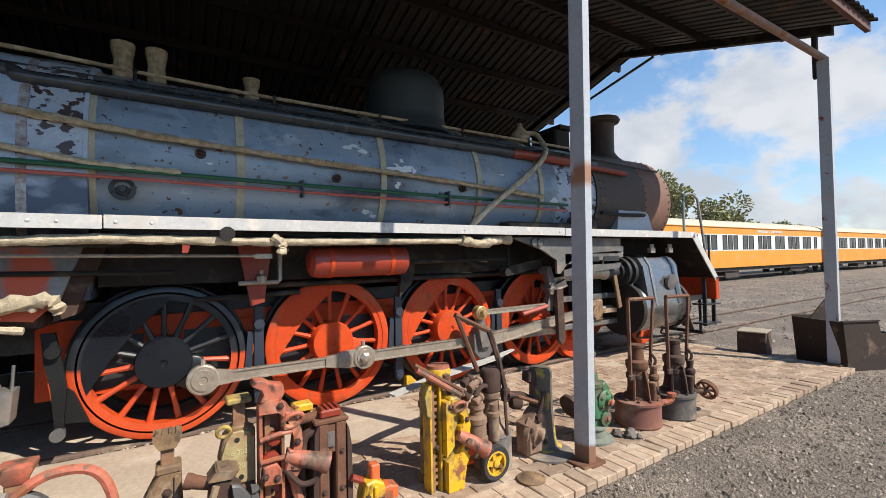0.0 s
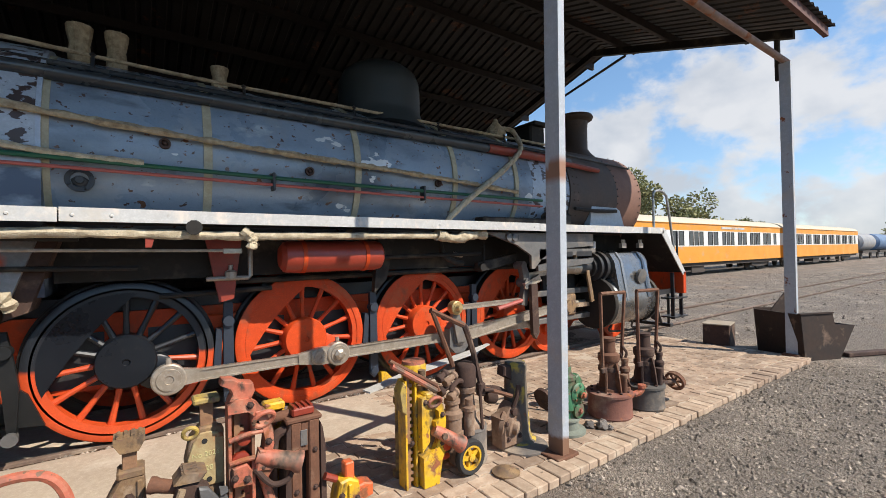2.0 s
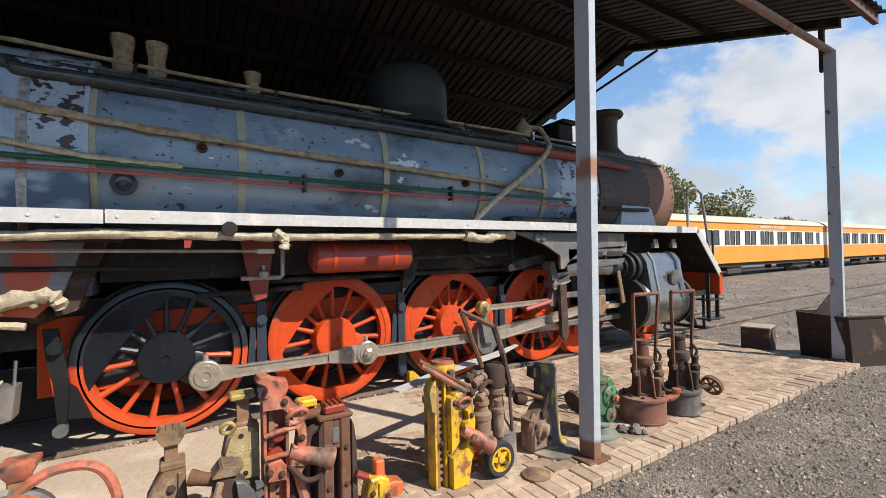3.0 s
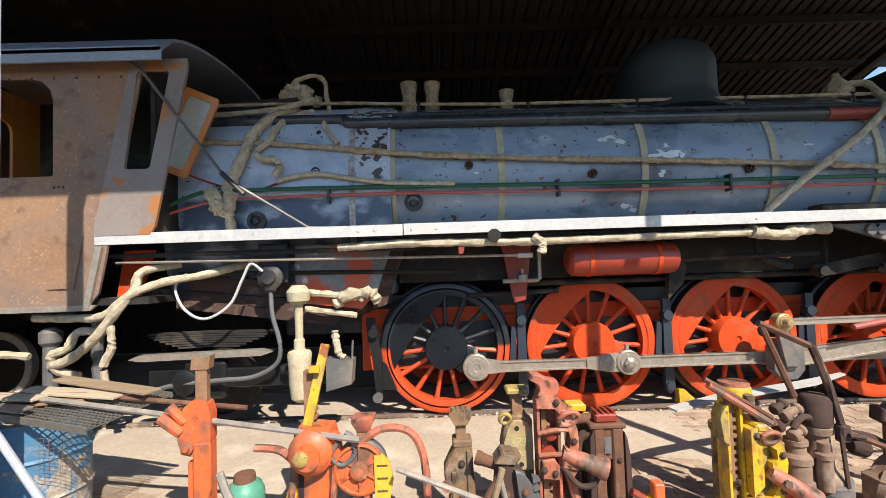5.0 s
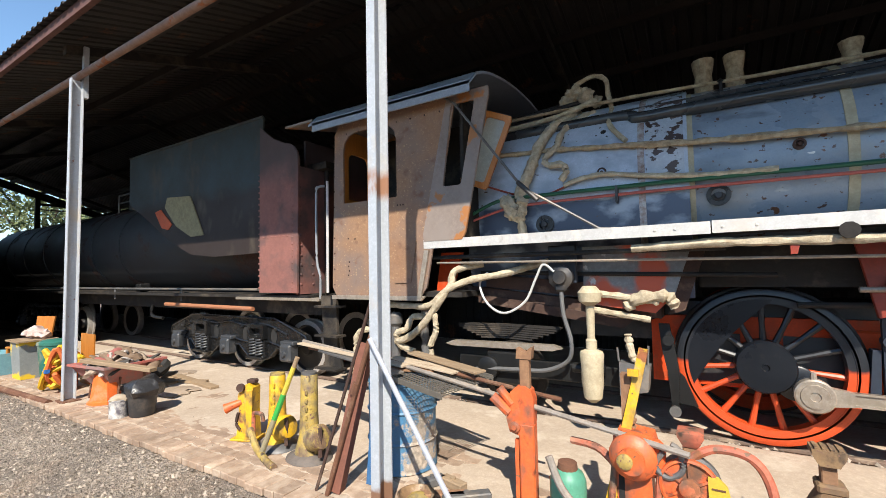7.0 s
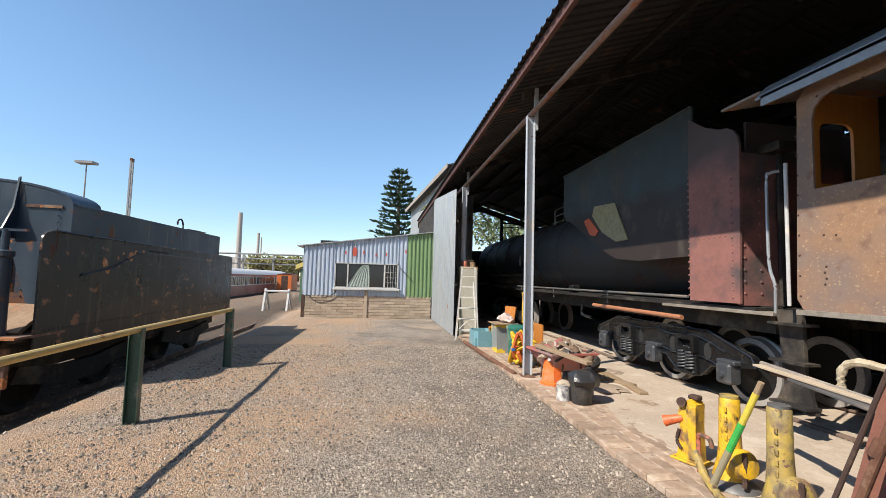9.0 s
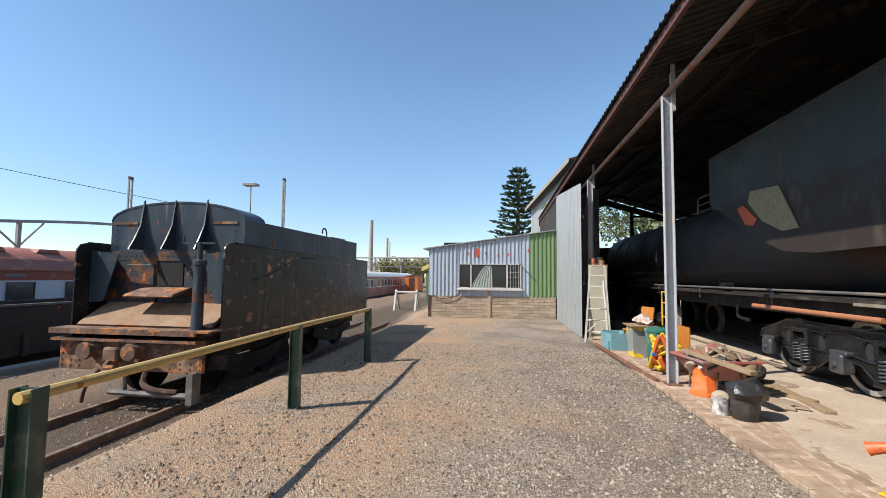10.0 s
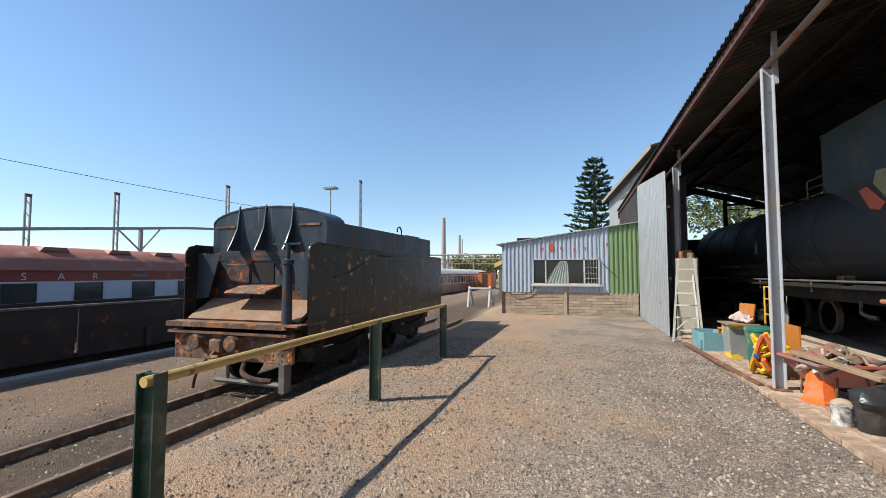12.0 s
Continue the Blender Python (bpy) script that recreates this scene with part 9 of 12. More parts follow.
# orange jack with a ribbed disc
j = thing("disc_jack", "orange jack with a ribbed winding disc and yellow plate", "jack", M((-0.37, 2.46, PAVE)), GRP)
solid("column", RUSTRACK, lambda bm: box(bm, -0.03, 0.045, 0.02, 0.09, 0, 0.62, bevel=0.006), j)
solid("head", PINKRED, lambda bm: lathe(bm, [(0.05, 0.6), (0.09, 0.66), (0.09, 0.68), (0.06, 0.69), (0, 0.69)], M((0.01, 0.05, 0), 0, 0, 45), 4), j)
solid("disc", ORANGE, lambda bm: (lathe(bm, [(0.145, 0), (0.145, 0.03), (0.132, 0.035), (0.125, 0.02), (0.05, 0.02), (0.05, 0.05), (0.04, 0.055), (0, 0.055)], facing(0, -0.04, 0.42), 32), [box(bm, -0.006, 0.006, -0.13, 0.13, 0.02, 0.032, facing(0, -0.04, 0.42) @ Matrix.Rotation(math.pi * k / 3, 4, 'Z')) for k in range(3)]), j, "round orange ribbed disc")
solid("case", GREYIRON, lambda bm: lathe(bm, [(0.15, 0), (0.155, 0.05), (0.14, 0.07)], facing(0, 0.03, 0.42), 28), j)
solid("foot", PINKRED, lambda bm: (box(bm, -0.04, -0.01, -0.06, -0.02, 0, 0.3), box(bm, 0.02, 0.05, -0.06, -0.02, 0, 0.3), box(bm, -0.12, 0.12, -0.1, 0.12, 0, 0.025)), j)
solid("plate", mat("yellow_plate", (0.62, 0.45, 0.04), (0.5, 0.36, 0.05), scale=8, rough=0.55, bump=0.25), lambda bm: prism(bm, [(0.085, 0.22), (0.17, 0.25), (0.19, 0.36), (0.17, 0.46), (0.13, 0.5), (0.085, 0.5)], 0.05, 0.075, UPRIGHT), j, "yellow painted plate with faint marks")
for z in (0.3, 0.37, 0.44):
    solid("mark", RUST, lambda bm: box(bm, 0.1, 0.16, -0.079, -0.076, z, z + 0.008), j)
solid("handle", PINKRED, lambda bm: tube(bm, [(0.0, -0.02, 0.55), (0.12, 0.0, 0.62), (0.28, 0.0, 0.6), (0.36, 0.0, 0.45), (0.38, -0.02, 0.15), (0.37, -0.02, 0.0)], 0.024, 8), j, "curved red tube handle")
solid("shackle", GREYIRON, lambda bm: tube(bm, [(-0.12, -0.06, 0.58), (-0.16, -0.06, 0.5), (-0.1, -0.06, 0.45), (-0.03, -0.06, 0.5), (-0.04, -0.06, 0.6), (-0.08, -0.06, 0.63)], 0.016, 8), j)
# long bar lying across the jacks
tagged(solid("steel_bar", PALEBAR, lambda bm: tube(bm, [(-3.85, 2.86, 0.95), (-2.3, 2.62, 0.87), (-0.36, 2.36, 0.66)], 0.018, 8, False)), "long grey steel bar resting from the drum to the jacks", "bar")
tagged(solid("steel_bar", RUST, lambda bm: tube(bm, [(-3.7, 2.8, 0.9), (-2.2, 2.75, 0.86), (-1.1, 2.62, 0.78)], 0.016, 8, False)), "rusty steel bar resting on the drum top", "bar")
tagged(solid("steel_bar", PALEBAR, lambda bm: tube(bm, [(-0.15, 2.3, 0.52), (0.62, 2.28, 0.22)], 0.016, 8, False)), "thin grey bar sloping between the jacks", "bar")
# bent hose lying among the jacks
tagged(solid("bent_pipe", PINKRED, lambda bm: tube(bm, [(-1.02, 2.55, 0.56), (-0.85, 2.5, 0.56), (-0.72, 2.45, 0.48)], 0.024, 8)), "dull red bent pipe handle on the gear jack", "pipe")
tagged(solid("grey_hose", PALEBAR, lambda bm: tube(bm, [(-1.06, 2.2, 0.58), (-0.98, 2.18, 0.42), (-0.85, 2.15, 0.33), (-0.72, 2.15, 0.28), (-0.68, 2.15, 0.08)], 0.022, 8)), "grey bent tube standing by the green can", "tube")
# green can
j = thing("green_can", "small green steel canister with a rust top", "canister", M((-1.0, 2.36, PAVE)), "")
solid("body", mat("sea_green", (0.09, 0.3, 0.2), (0.07, 0.24, 0.16), rough=0.5, bump=0.2, rust=0.15), lambda bm: lathe(bm, [(0.1, 0), (0.105, 0.02), (0.105, 0.34), (0.09, 0.38), (0.05, 0.41), (0.05, 0.42)], None, 20), j)
solid("cap", RUST, lambda bm: lathe(bm, [(0.06, 0.4), (0.055, 0.44), (0, 0.45)], None, 14), j)
def words(text, size, m, material, parent):
    cu = bpy.data.curves.new("lettering", 'FONT')
    cu.body, cu.size, cu.extrude, cu.align_x = text, size, 0.0012, 'CENTER'
    cu.materials.append(material)
    tmp = new("lettering", cu)
    dg = bpy.context.evaluated_depsgraph_get()
    me = bpy.data.meshes.new_from_object(tmp.evaluated_get(dg))
    bpy.data.objects.remove(tmp)
    o = new("lettering", me)
    o.parent = parent
    o.matrix_basis = m
    return o


def eyelet(bm, c, rx, rz, r, tilt=0.0):
    """A round-bar link standing in the x-z plane."""
    tube(bm, [(c[0] + rx * math.cos(a) + tilt * rz * math.sin(a), c[1] - 0.3 * rx * math.sin(a), c[2] + rz * math.sin(a)) for a in (2 * math.pi * i / 16 for i in range(17))], r, 8, False)


def hexes(name, material, pts, r, h, j):
    """Hexagon nuts facing the yard, one part each."""
    for p in pts:
        solid(name, material, lambda bm: lathe(bm, [(r * 1.5, 0), (r * 1.5, 0.003), (r, 0.003), (r, h), (r * 0.5, h + 0.004), (0, h + 0.004)], facing(*p), 6), j, smooth=20)


def slab(bm, outline, y0, y1, edge=0.008):
    """A cast plate with a chamfered outer edge, standing in the x-z plane from y0 (front) back to y1."""
    cx, cz = sum(p[0] for p in outline) / len(outline), sum(p[1] for p in outline) / len(outline)

    def inset(p):
        d = Vector((cx - p[0], cz - p[1]))
        return (p[0] + d.x * min(0.3, edge / max(d.length, 0.01)), p[1] + d.y * min(0.3, edge / max(d.length, 0.01)))
    small = [inset(p) for p in outline]
    rings = [[bm.verts.new((x, y, z)) for x, z in pts] for pts, y in ((small, y0), (outline, y0 + edge), (outline, y1 - edge), (small, y1))]
    for a, b in zip(rings, rings[1:]):
        quad_loop(bm, a, b)
    bm.faces.new(rings[0][::-1])
    bm.faces.new(rings[-1])


# khaki screw jack
j = thing("screw_jack", "khaki rusted screw jack with a square head", "jack", M((0.21, 2.52, PAVE)), GRP)
solid("body", KHAKI, lambda bm: slab(bm, [(-0.1, 0), (0.1, 0), (0.085, 0.1), (0.07, 0.35), (0.065, 0.5), (-0.025, 0.52), (-0.065, 0.45), (-0.105, 0.37), (-0.1, 0.3), (-0.075, 0.24), (-0.085, 0.12)], -0.055, 0.055, 0.014), j)
solid("rib", KHAKI, lambda bm: box(bm, 0.03, 0.055, -0.068, -0.054, 0.03, 0.48, bevel=0.005), j)
solid("rib", KHAKI, lambda bm: box(bm, -0.06, -0.035, -0.068, -0.054, 0.03, 0.36, bevel=0.005), j)
solid("collar", KHAKI, lambda bm: box(bm, -0.05, 0.065, -0.06, 0.06, 0.49, 0.535, bevel=0.01), j)
solid("column", RUSTRACK, lambda bm: (box(bm, -0.028, 0.033, -0.033, 0.033, 0.53, 0.64, bevel=0.005),), j)
solid("head", KHAKI, lambda bm: (prism(bm, [(-0.035, 0.62), (0.04, 0.62), (0.06, 0.655), (0.068, 0.67), (0.068, 0.695), (-0.062, 0.695), (-0.062, 0.67), (-0.055, 0.655)], -0.055, 0.055, UPRIGHT), [box(bm, -0.05 + 0.03 * i, -0.035 + 0.03 * i, -0.05, 0.05, 0.694, 0.702) for i in range(4)]), j, "ridged square head")
solid("eye", PINKRED, lambda bm: ring(bm, 0.015, 0.034, 0, 0.03, facing(-0.085, -0.05, 0.28), 14), j)
hexes("nut", DKRUST, [(0.0, -0.055, 0.4), (-0.005, -0.055, 0.2)], 0.016, 0.014, j)
solid("base", RUST, lambda bm: box(bm, -0.13, 0.13, -0.09, 0.09, 0, 0.022, bevel=0.005), j)
# dark ratchet jack
j = thing("ratchet_jack", "dark rusty ratchet jack with splayed bar handles", "jack", M((0.47, 2.36, PAVE)), GRP)
solid("body", DKRUST, lambda bm: slab(bm, [(-0.1, 0), (0.1, 0), (0.09, 0.2), (0.075, 0.4), (-0.01, 0.47), (-0.07, 0.46), (-0.09, 0.3)], -0.06, 0.06, 0.012), j)
solid("casting", GREYIRON, lambda bm: slab(bm, [(0.0, 0.05), (0.12, 0.08), (0.135, 0.2), (0.11, 0.36), (0.06, 0.43), (0.02, 0.44), (0.035, 0.25)], -0.095, -0.058, 0.01), j, "grey cast ratchet cover")
for i in range(7):
    solid("tooth", GREYIRON, lambda bm: prism(bm, [(0.115, 0.1 + 0.045 * i), (0.15, 0.11 + 0.045 * i), (0.15, 0.125 + 0.045 * i), (0.112, 0.135 + 0.045 * i)], 0.05, 0.09, UPRIGHT), j)
solid("cap", KHAKI, lambda bm: (slab(bm, [(-0.085, 0.47), (0.03, 0.46), (0.06, 0.5), (-0.04, 0.525)], -0.075, 0.07, 0.01), [box(bm, -0.05, 0.02, -0.06 + 0.03 * i, -0.045 + 0.03 * i, 0.515, 0.522) for i in range(4)]), j, "ridged tan cap")
solid("handle", RUST, lambda bm: tube(bm, [(-0.32, -0.1, 0), (-0.06, -0.085, 0.42)], 0.022, 8, False), j)
solid("handle", WOOD, lambda bm: tube(bm, [(-0.2, -0.14, 0), (-0.05, -0.1, 0.46)], 0.018, 8, False), j)
solid("handle", PALEBAR, lambda bm: tube(bm, [(0.02, -0.13, 0), (-0.06, -0.1, 0.4)], 0.014, 8, False), j)
solid("handle_socket", RUST, lambda bm: lathe(bm, [(0.03, 0), (0.034, 0.1), (0.04, 0.12), (0.04, 0.14), (0.028, 0.14), (0, 0.1)], along((-0.05, 0.0, 0.43), (-0.2, 0.05, 0.47))[0], 12), j)
solid("link", GREYIRON, lambda bm: eyelet(bm, (0.085, -0.105, 0.22), 0.03, 0.045, 0.01), j)
hexes("nut", RUST, [(0.07, -0.095, 0.33), (0.065, -0.095, 0.14), (-0.03, -0.06, 0.3)], 0.017, 0.016, j)
# numbered jack
j = thing("numbered_jack", "brown rusted jack with a stamped number plate and green foot", "jack", M((0.545, 2.5, PAVE)), GRP)
solid("body", KHAKI, lambda bm: slab(bm, [(-0.09, 0.28), (0.085, 0.28), (0.085, 0.64), (0.03, 0.67), (-0.03, 0.67), (-0.075, 0.62), (-0.1, 0.5)], -0.045, 0.05, 0.01), j)
solid("plate", mat("stamped_plate", (0.4, 0.34, 0.17), (0.3, 0.17, 0.08), scale=9, rough=0.8, bump=0.4, rust=0.25), lambda bm: slab(bm, [(-0.085, 0.36), (0.08, 0.36), (0.08, 0.62), (0.02, 0.645), (-0.03, 0.645), (-0.062, 0.6), (-0.09, 0.52)], -0.058, -0.044, 0.005), j, "stamped plate with a worn serial number")
# dark discs stand in for the shade in two drilled holes
for p in ((-0.01, 0.6), (0.01, 0.395)):
    solid("plate_hole", SHADEIN, lambda bm: lathe(bm, [(0.014, 0), (0.014, 0.002), (0, 0.002)], facing(p[0], -0.0585, p[1]), 12), j)
solid("foot", GREENJ, lambda bm: slab(bm, [(-0.11, 0), (0.11, 0), (0.095, 0.3), (-0.09, 0.3)], -0.07, 0.07, 0.012), j, "green painted foot")
c = solid("column", RUSTRACK, lambda bm: rack(bm, 0.06, 0.64, 0.9, 1), j)
c.matrix_basis = M((0.005, 0.01, -0.1))
solid("head", YELLOW2, lambda bm: box(bm, -0.06, 0.068, -0.055, 0.065, 0.79, 0.822, bevel=0.008), j, "square head with worn yellow edge")
solid("shackle", YELLOW2, lambda bm: eyelet(bm, (-0.075, -0.05, 0.655), 0.032, 0.03, 0.011), j)
INK = mat("yellow_stencil", (0.55, 0.5, 0.24), rough=0.8, bump=0)
words("No 2026", 0.036, M((-0.005, -0.0595, 0.52), 90), INK, j)
words("20", 0.038, M((0.01, -0.0595, 0.445), 90), INK, j)
# big faded red jack
j = thing("heavy_jack", "large faded red rack jack with hook head and socket", "jack", M((0.7, 2.4, PAVE)), GRP)
solid("body", PINKRED, lambda bm: channel(bm, 0.13, 0.1, 0, 0.78, 0.016), j)
solid("rack", RUSTRACK, lambda bm: (box(bm, -0.03, 0.0, 0.0, 0.034, 0.0, 0.8), [box(bm, 0.0, 0.02, 0.0, 0.034, 0.04 + 0.045 * k, 0.06 + 0.045 * k) for k in range(14)]), j, "rusty toothed rack inside the body")
solid("gear", DKRED, lambda bm: lathe(bm, [(0.05, 0), (0.05, 0.03), (0.02, 0.035), (0.02, 0.05), (0, 0.05)], facing(0.0, 0.0, 0.47), 12), j, smooth=20)
solid("gear", DKRED, lambda bm: lathe(bm, [(0.036, 0), (0.036, 0.03), (0.015, 0.035), (0, 0.035)], facing(0.015, -0.01, 0.59), 10), j, smooth=20)
solid("pawl_box", PINKRED, lambda bm: slab(bm, [(-0.05, 0.36), (0.045, 0.35), (0.05, 0.42), (0.02, 0.47), (-0.05, 0.46)], -0.075, 0.02, 0.008), j)
solid("casting", PINKRED, lambda bm: prism(bm, [(-0.068, 0.79), (-0.03, 0.815), (0.03, 0.81), (0.085, 0.77), (0.125, 0.71), (0.155, 0.62), (0.16, 0.54), (0.14, 0.47), (0.15, 0.4), (0.12, 0.36), (0.075, 0.37), (0.085, 0.44), (0.105, 0.5), (0.115, 0.57), (0.1, 0.64), (0.072, 0.7), (0.03, 0.74), (-0.068, 0.745)], -0.02, 0.07, UPRIGHT), j, "curved pink-red casting")
for za, zb in ((0.6, 0.68), (0.48, 0.54)):
    solid("casting_rib", PINKRED, lambda bm: tube(bm, [(-0.06, -0.05, za), (0.02, -0.06, (za + zb) / 2 - 0.02), (0.12, -0.055, zb - 0.06)], 0.014, 8), j)
solid("hook_head", PINKRED, lambda bm: slab(bm, [(-0.062, 0.8), (0.05, 0.8), (0.07, 0.84), (0.062, 0.885), (0.0, 0.9), (-0.04, 0.925), (-0.09, 0.93), (-0.1, 0.9), (-0.06, 0.875), (-0.045, 0.84)], -0.055, 0.045, 0.01), j, "hooked lifting head")
solid("link", PINKRED, lambda bm: eyelet(bm, (0.105, -0.08, 0.69), 0.05, 0.04, 0.014, 0.3), j)
solid("link_lug", PINKRED, lambda bm: box(bm, 0.06, 0.12, -0.075, 0.0, 0.7, 0.74, bevel=0.01), j)
solid("socket", PINKRED, lambda bm: lathe(bm, [(0.038, 0), (0.042, 0.04), (0.05, 0.2), (0.06, 0.22), (0.06, 0.245), (0.044, 0.245), (0.036, 0.15), (0, 0.15)], along((0.07, -0.05, 0.49), (0.3, -0.1, 0.41))[0], 18), j, "pink-red handle socket")
solid("socket_lug", PINKRED, lambda bm: slab(bm, [(0.06, 0.42), (0.14, 0.4), (0.2, 0.43), (0.16, 0.5), (0.08, 0.53)], -0.085, -0.02, 0.01), j)
solid("pawl", DKRUST, lambda bm: tube(bm, [(0.06, -0.07, 0.43), (0.14, -0.08, 0.33), (0.22, -0.09, 0.33), (0.25, -0.09, 0.38)], 0.016, 8), j)
solid("strut", PINKRED, lambda bm: tube(bm, [(0.1, -0.02, 0.4), (0.2, -0.04, 0.0)], 0.026, 8, False), j)
solid("strut", DKRUST, lambda bm: tube(bm, [(0.07, 0.05, 0.4), (0.13, -0.04, 0.0)], 0.022, 8, False), j)
solid("handle_tube", RUST, lambda bm: (cyl(bm, (0.1, 0.09, 0.615), (0.36, 0.07, 0.64), 0.03, seg=14), ring(bm, 0.022, 0.034, 0, 0.02, along((0.35, 0.07, 0.64), (0.5, 0.06, 0.654))[0], 14)), j, "short rusty tube")
hexes("nut", DKRUST, [(-0.04, -0.075, 0.41), (0.02, -0.075, 0.39), (0.13, -0.072, 0.56), (0.1, -0.072, 0.43), (0.04, -0.072, 0.775)], 0.014, 0.012, j)
# yellow jack behind, rusty slotted jack, small yellow jack
j = thing("yellow_post_jack", "slim yellow jack body half hidden among the others", "jack", M((0.92, 2.6, PAVE)), GRP)
solid("body", YELLOW, lambda bm: channel(bm, 0.11, 0.09, 0, 0.64, 0.014), j)
solid("rack", RUSTRACK, lambda bm: (box(bm, -0.03, 0.0, -0.02, 0.02, 0.0, 0.68), [box(bm, 0.0, 0.018, -0.02, 0.02, 0.05 + 0.045 * k, 0.07 + 0.045 * k) for k in range(13)]), j)
solid("head", YELLOW, lambda bm: box(bm, -0.06, 0.06, -0.05, 0.05, 0.64, 0.69, bevel=0.01), j)
j = thing("slotted_jack", "brown rusted slotted box jack", "jack", M((1.05, 2.46, PAVE)), GRP)
for xa, xb in ((-0.085, -0.022), (0.02, 0.085)):
    solid("cheek", RUST, lambda bm: box(bm, xa, xb, -0.07, 0.06, 0.0, 0.6, bevel=0.008), j)
solid("front_plate", RUST, lambda bm: (box(bm, -0.0225, 0.0205, -0.06, 0.055, 0.42, 0.595, bevel=0.004),), j)
# near-black back puts the slot's shade into its colour
solid("slot_back", SHADEIN, lambda bm: box(bm, -0.022, 0.02, 0.0, 0.05, 0.0, 0.42), j)
solid("flange", DKRUST, lambda bm: slab(bm, [(0.087, 0), (0.12, 0), (0.115, 0.45), (0.1, 0.55), (0.087, 0.58)], -0.08, 0.07, 0.006), j)
solid("flange", DKRUST, lambda bm: slab(bm, [(-0.125, 0), (-0.087, 0), (-0.087, 0.6), (-0.11, 0.56)], -0.08, 0.07, 0.006), j)
solid("top_plate", RUST, lambda bm: box(bm, -0.11, 0.1, -0.075, 0.07, 0.595, 0.625, bevel=0.008), j)
solid("head", DKRED, lambda bm: (box(bm, -0.07, 0.06, -0.055, 0.055, 0.625, 0.675, bevel=0.01), [box(bm, -0.06 + 0.032 * i, -0.045 + 0.032 * i, -0.05, 0.05, 0.674, 0.685) for i in range(4)]), j, "ridged dark red head")
solid("badge", GREYIRON, lambda bm: box(bm, -0.03, 0.01, -0.0735, -0.0702, 0.46, 0.55, bevel=0.001), j, "worn grey badge")
solid("side_arm", DKRUST, lambda bm: tube(bm, [(-0.1, -0.03, 0.56), (-0.17, -0.03, 0.5), (-0.18, -0.03, 0.1), (-0.17, -0.03, 0.0)], 0.028, 8), j)
hexes("nut", DKRUST, [(-0.055, -0.07, 0.2), (0.055, -0.07, 0.2), (-0.055, -0.07, 0.42), (0.055, -0.07, 0.42)], 0.012, 0.01, j)
j = thing("short_jack", "short yellow jack with orange block head", "jack", M((1.28, 2.36, PAVE)), GRP)
solid("body", YELLOW, lambda bm: slab(bm, [(-0.09, 0), (0.09, 0), (0.075, 0.12), (0.06, 0.2), (0.0, 0.23), (-0.055, 0.22), (-0.08, 0.12)], -0.065, 0.06, 0.012), j)
solid("rib", YELLOW, lambda bm: box(bm, -0.012, 0.012, -0.08, -0.06, 0.02, 0.2, bevel=0.004), j)
solid("head", ORANGE, lambda bm: box(bm, -0.015, 0.045, -0.035, 0.035, 0.2, 0.31, bevel=0.008), j)
solid("toe", ORANGE, lambda bm: slab(bm, [(0.05, 0.06), (0.16, 0.08), (0.16, 0.15), (0.1, 0.17), (0.05, 0.16)], -0.055, 0.05, 0.01), j)
solid("lever", DKRED, lambda bm: tube(bm, [(-0.06, 0, 0.22), (-0.13, 0.0, 0.26)], 0.022, 8, False), j)
hexes("nut", DKRUST, [(0.045, -0.065, 0.1), (-0.05, -0.065, 0.14)], 0.014, 0.012, j)
# yellow lever jack
lever_jack = j = thing("lever_jack", "yellow lever jack with a pink-red socket and bar handles", "jack", M((1.8, 2.36, PAVE)), GRP)
solid("body", YELLOW, lambda bm: channel(bm, 0.09, 0.1, 0, 0.72, 0.014, M((-0.06, 0.03, 0))), j)
solid("rack", RUSTRACK, lambda bm: (box(bm, -0.085, -0.06, 0.0, 0.04, 0.0, 0.76), [box(bm, -0.06, -0.04, 0.0, 0.04, 0.04 + 0.045 * k, 0.06 + 0.045 * k) for k in range(15)]), j)
solid("bracket", YELLOW2, lambda bm: slab(bm, [(-0.13, 0.52), (-0.1, 0.5), (-0.1, 0.7), (-0.12, 0.72), (-0.15, 0.66)], -0.03, 0.06, 0.008), j)
solid("frame", YELLOW, lambda bm: prism(bm, [(-0.01, 0.6), (0.06, 0.625), (0.12, 0.59), (0.165, 0.52), (0.185, 0.42), (0.17, 0.3), (0.185, 0.22), (0.15, 0.16), (0.12, 0.0), (0.0, 0.0), (0.0, 0.2), (0.09, 0.24), (0.125, 0.3), (0.12, 0.37), (0.1, 0.385), (0.1, 0.42), (0.13, 0.44), (0.125, 0.49), (0.09, 0.515), (0.05, 0.5), (0.05, 0.3), (-0.01, 0.24)], -0.02, 0.075, UPRIGHT), j, "yellow cast frame with an opening")
solid("inner", YELLOW2, lambda bm: box(bm, 0.02, 0.13, -0.03, 0.034, 0.22, 0.56, bevel=0.01), j)
solid("top_lug", YELLOW, lambda bm: box(bm, 0.02, 0.09, -0.08, 0.04, 0.585, 0.63, bevel=0.012), j)
solid("ring", PINKRED, lambda bm: eyelet(bm, (0.085, -0.09, 0.565), 0.048, 0.034, 0.013), j, "pink-red link")
solid("socket", PINKRED, lambda bm: lathe(bm, [(0.036, 0), (0.04, 0.03), (0.05, 0.2), (0.06, 0.22), (0.06, 0.245), (0.042, 0.245), (0.036, 0.15), (0, 0.15)], along((0.09, -0.06, 0.37), (0.28, -0.12, 0.24))[0], 18), j, "faded red handle socket")
solid("socket_pin", DKRUST, lambda bm: lathe(bm, [(0.022, 0), (0.022, 0.03), (0, 0.034)], facing(0.14, -0.1, 0.33), 8), j)
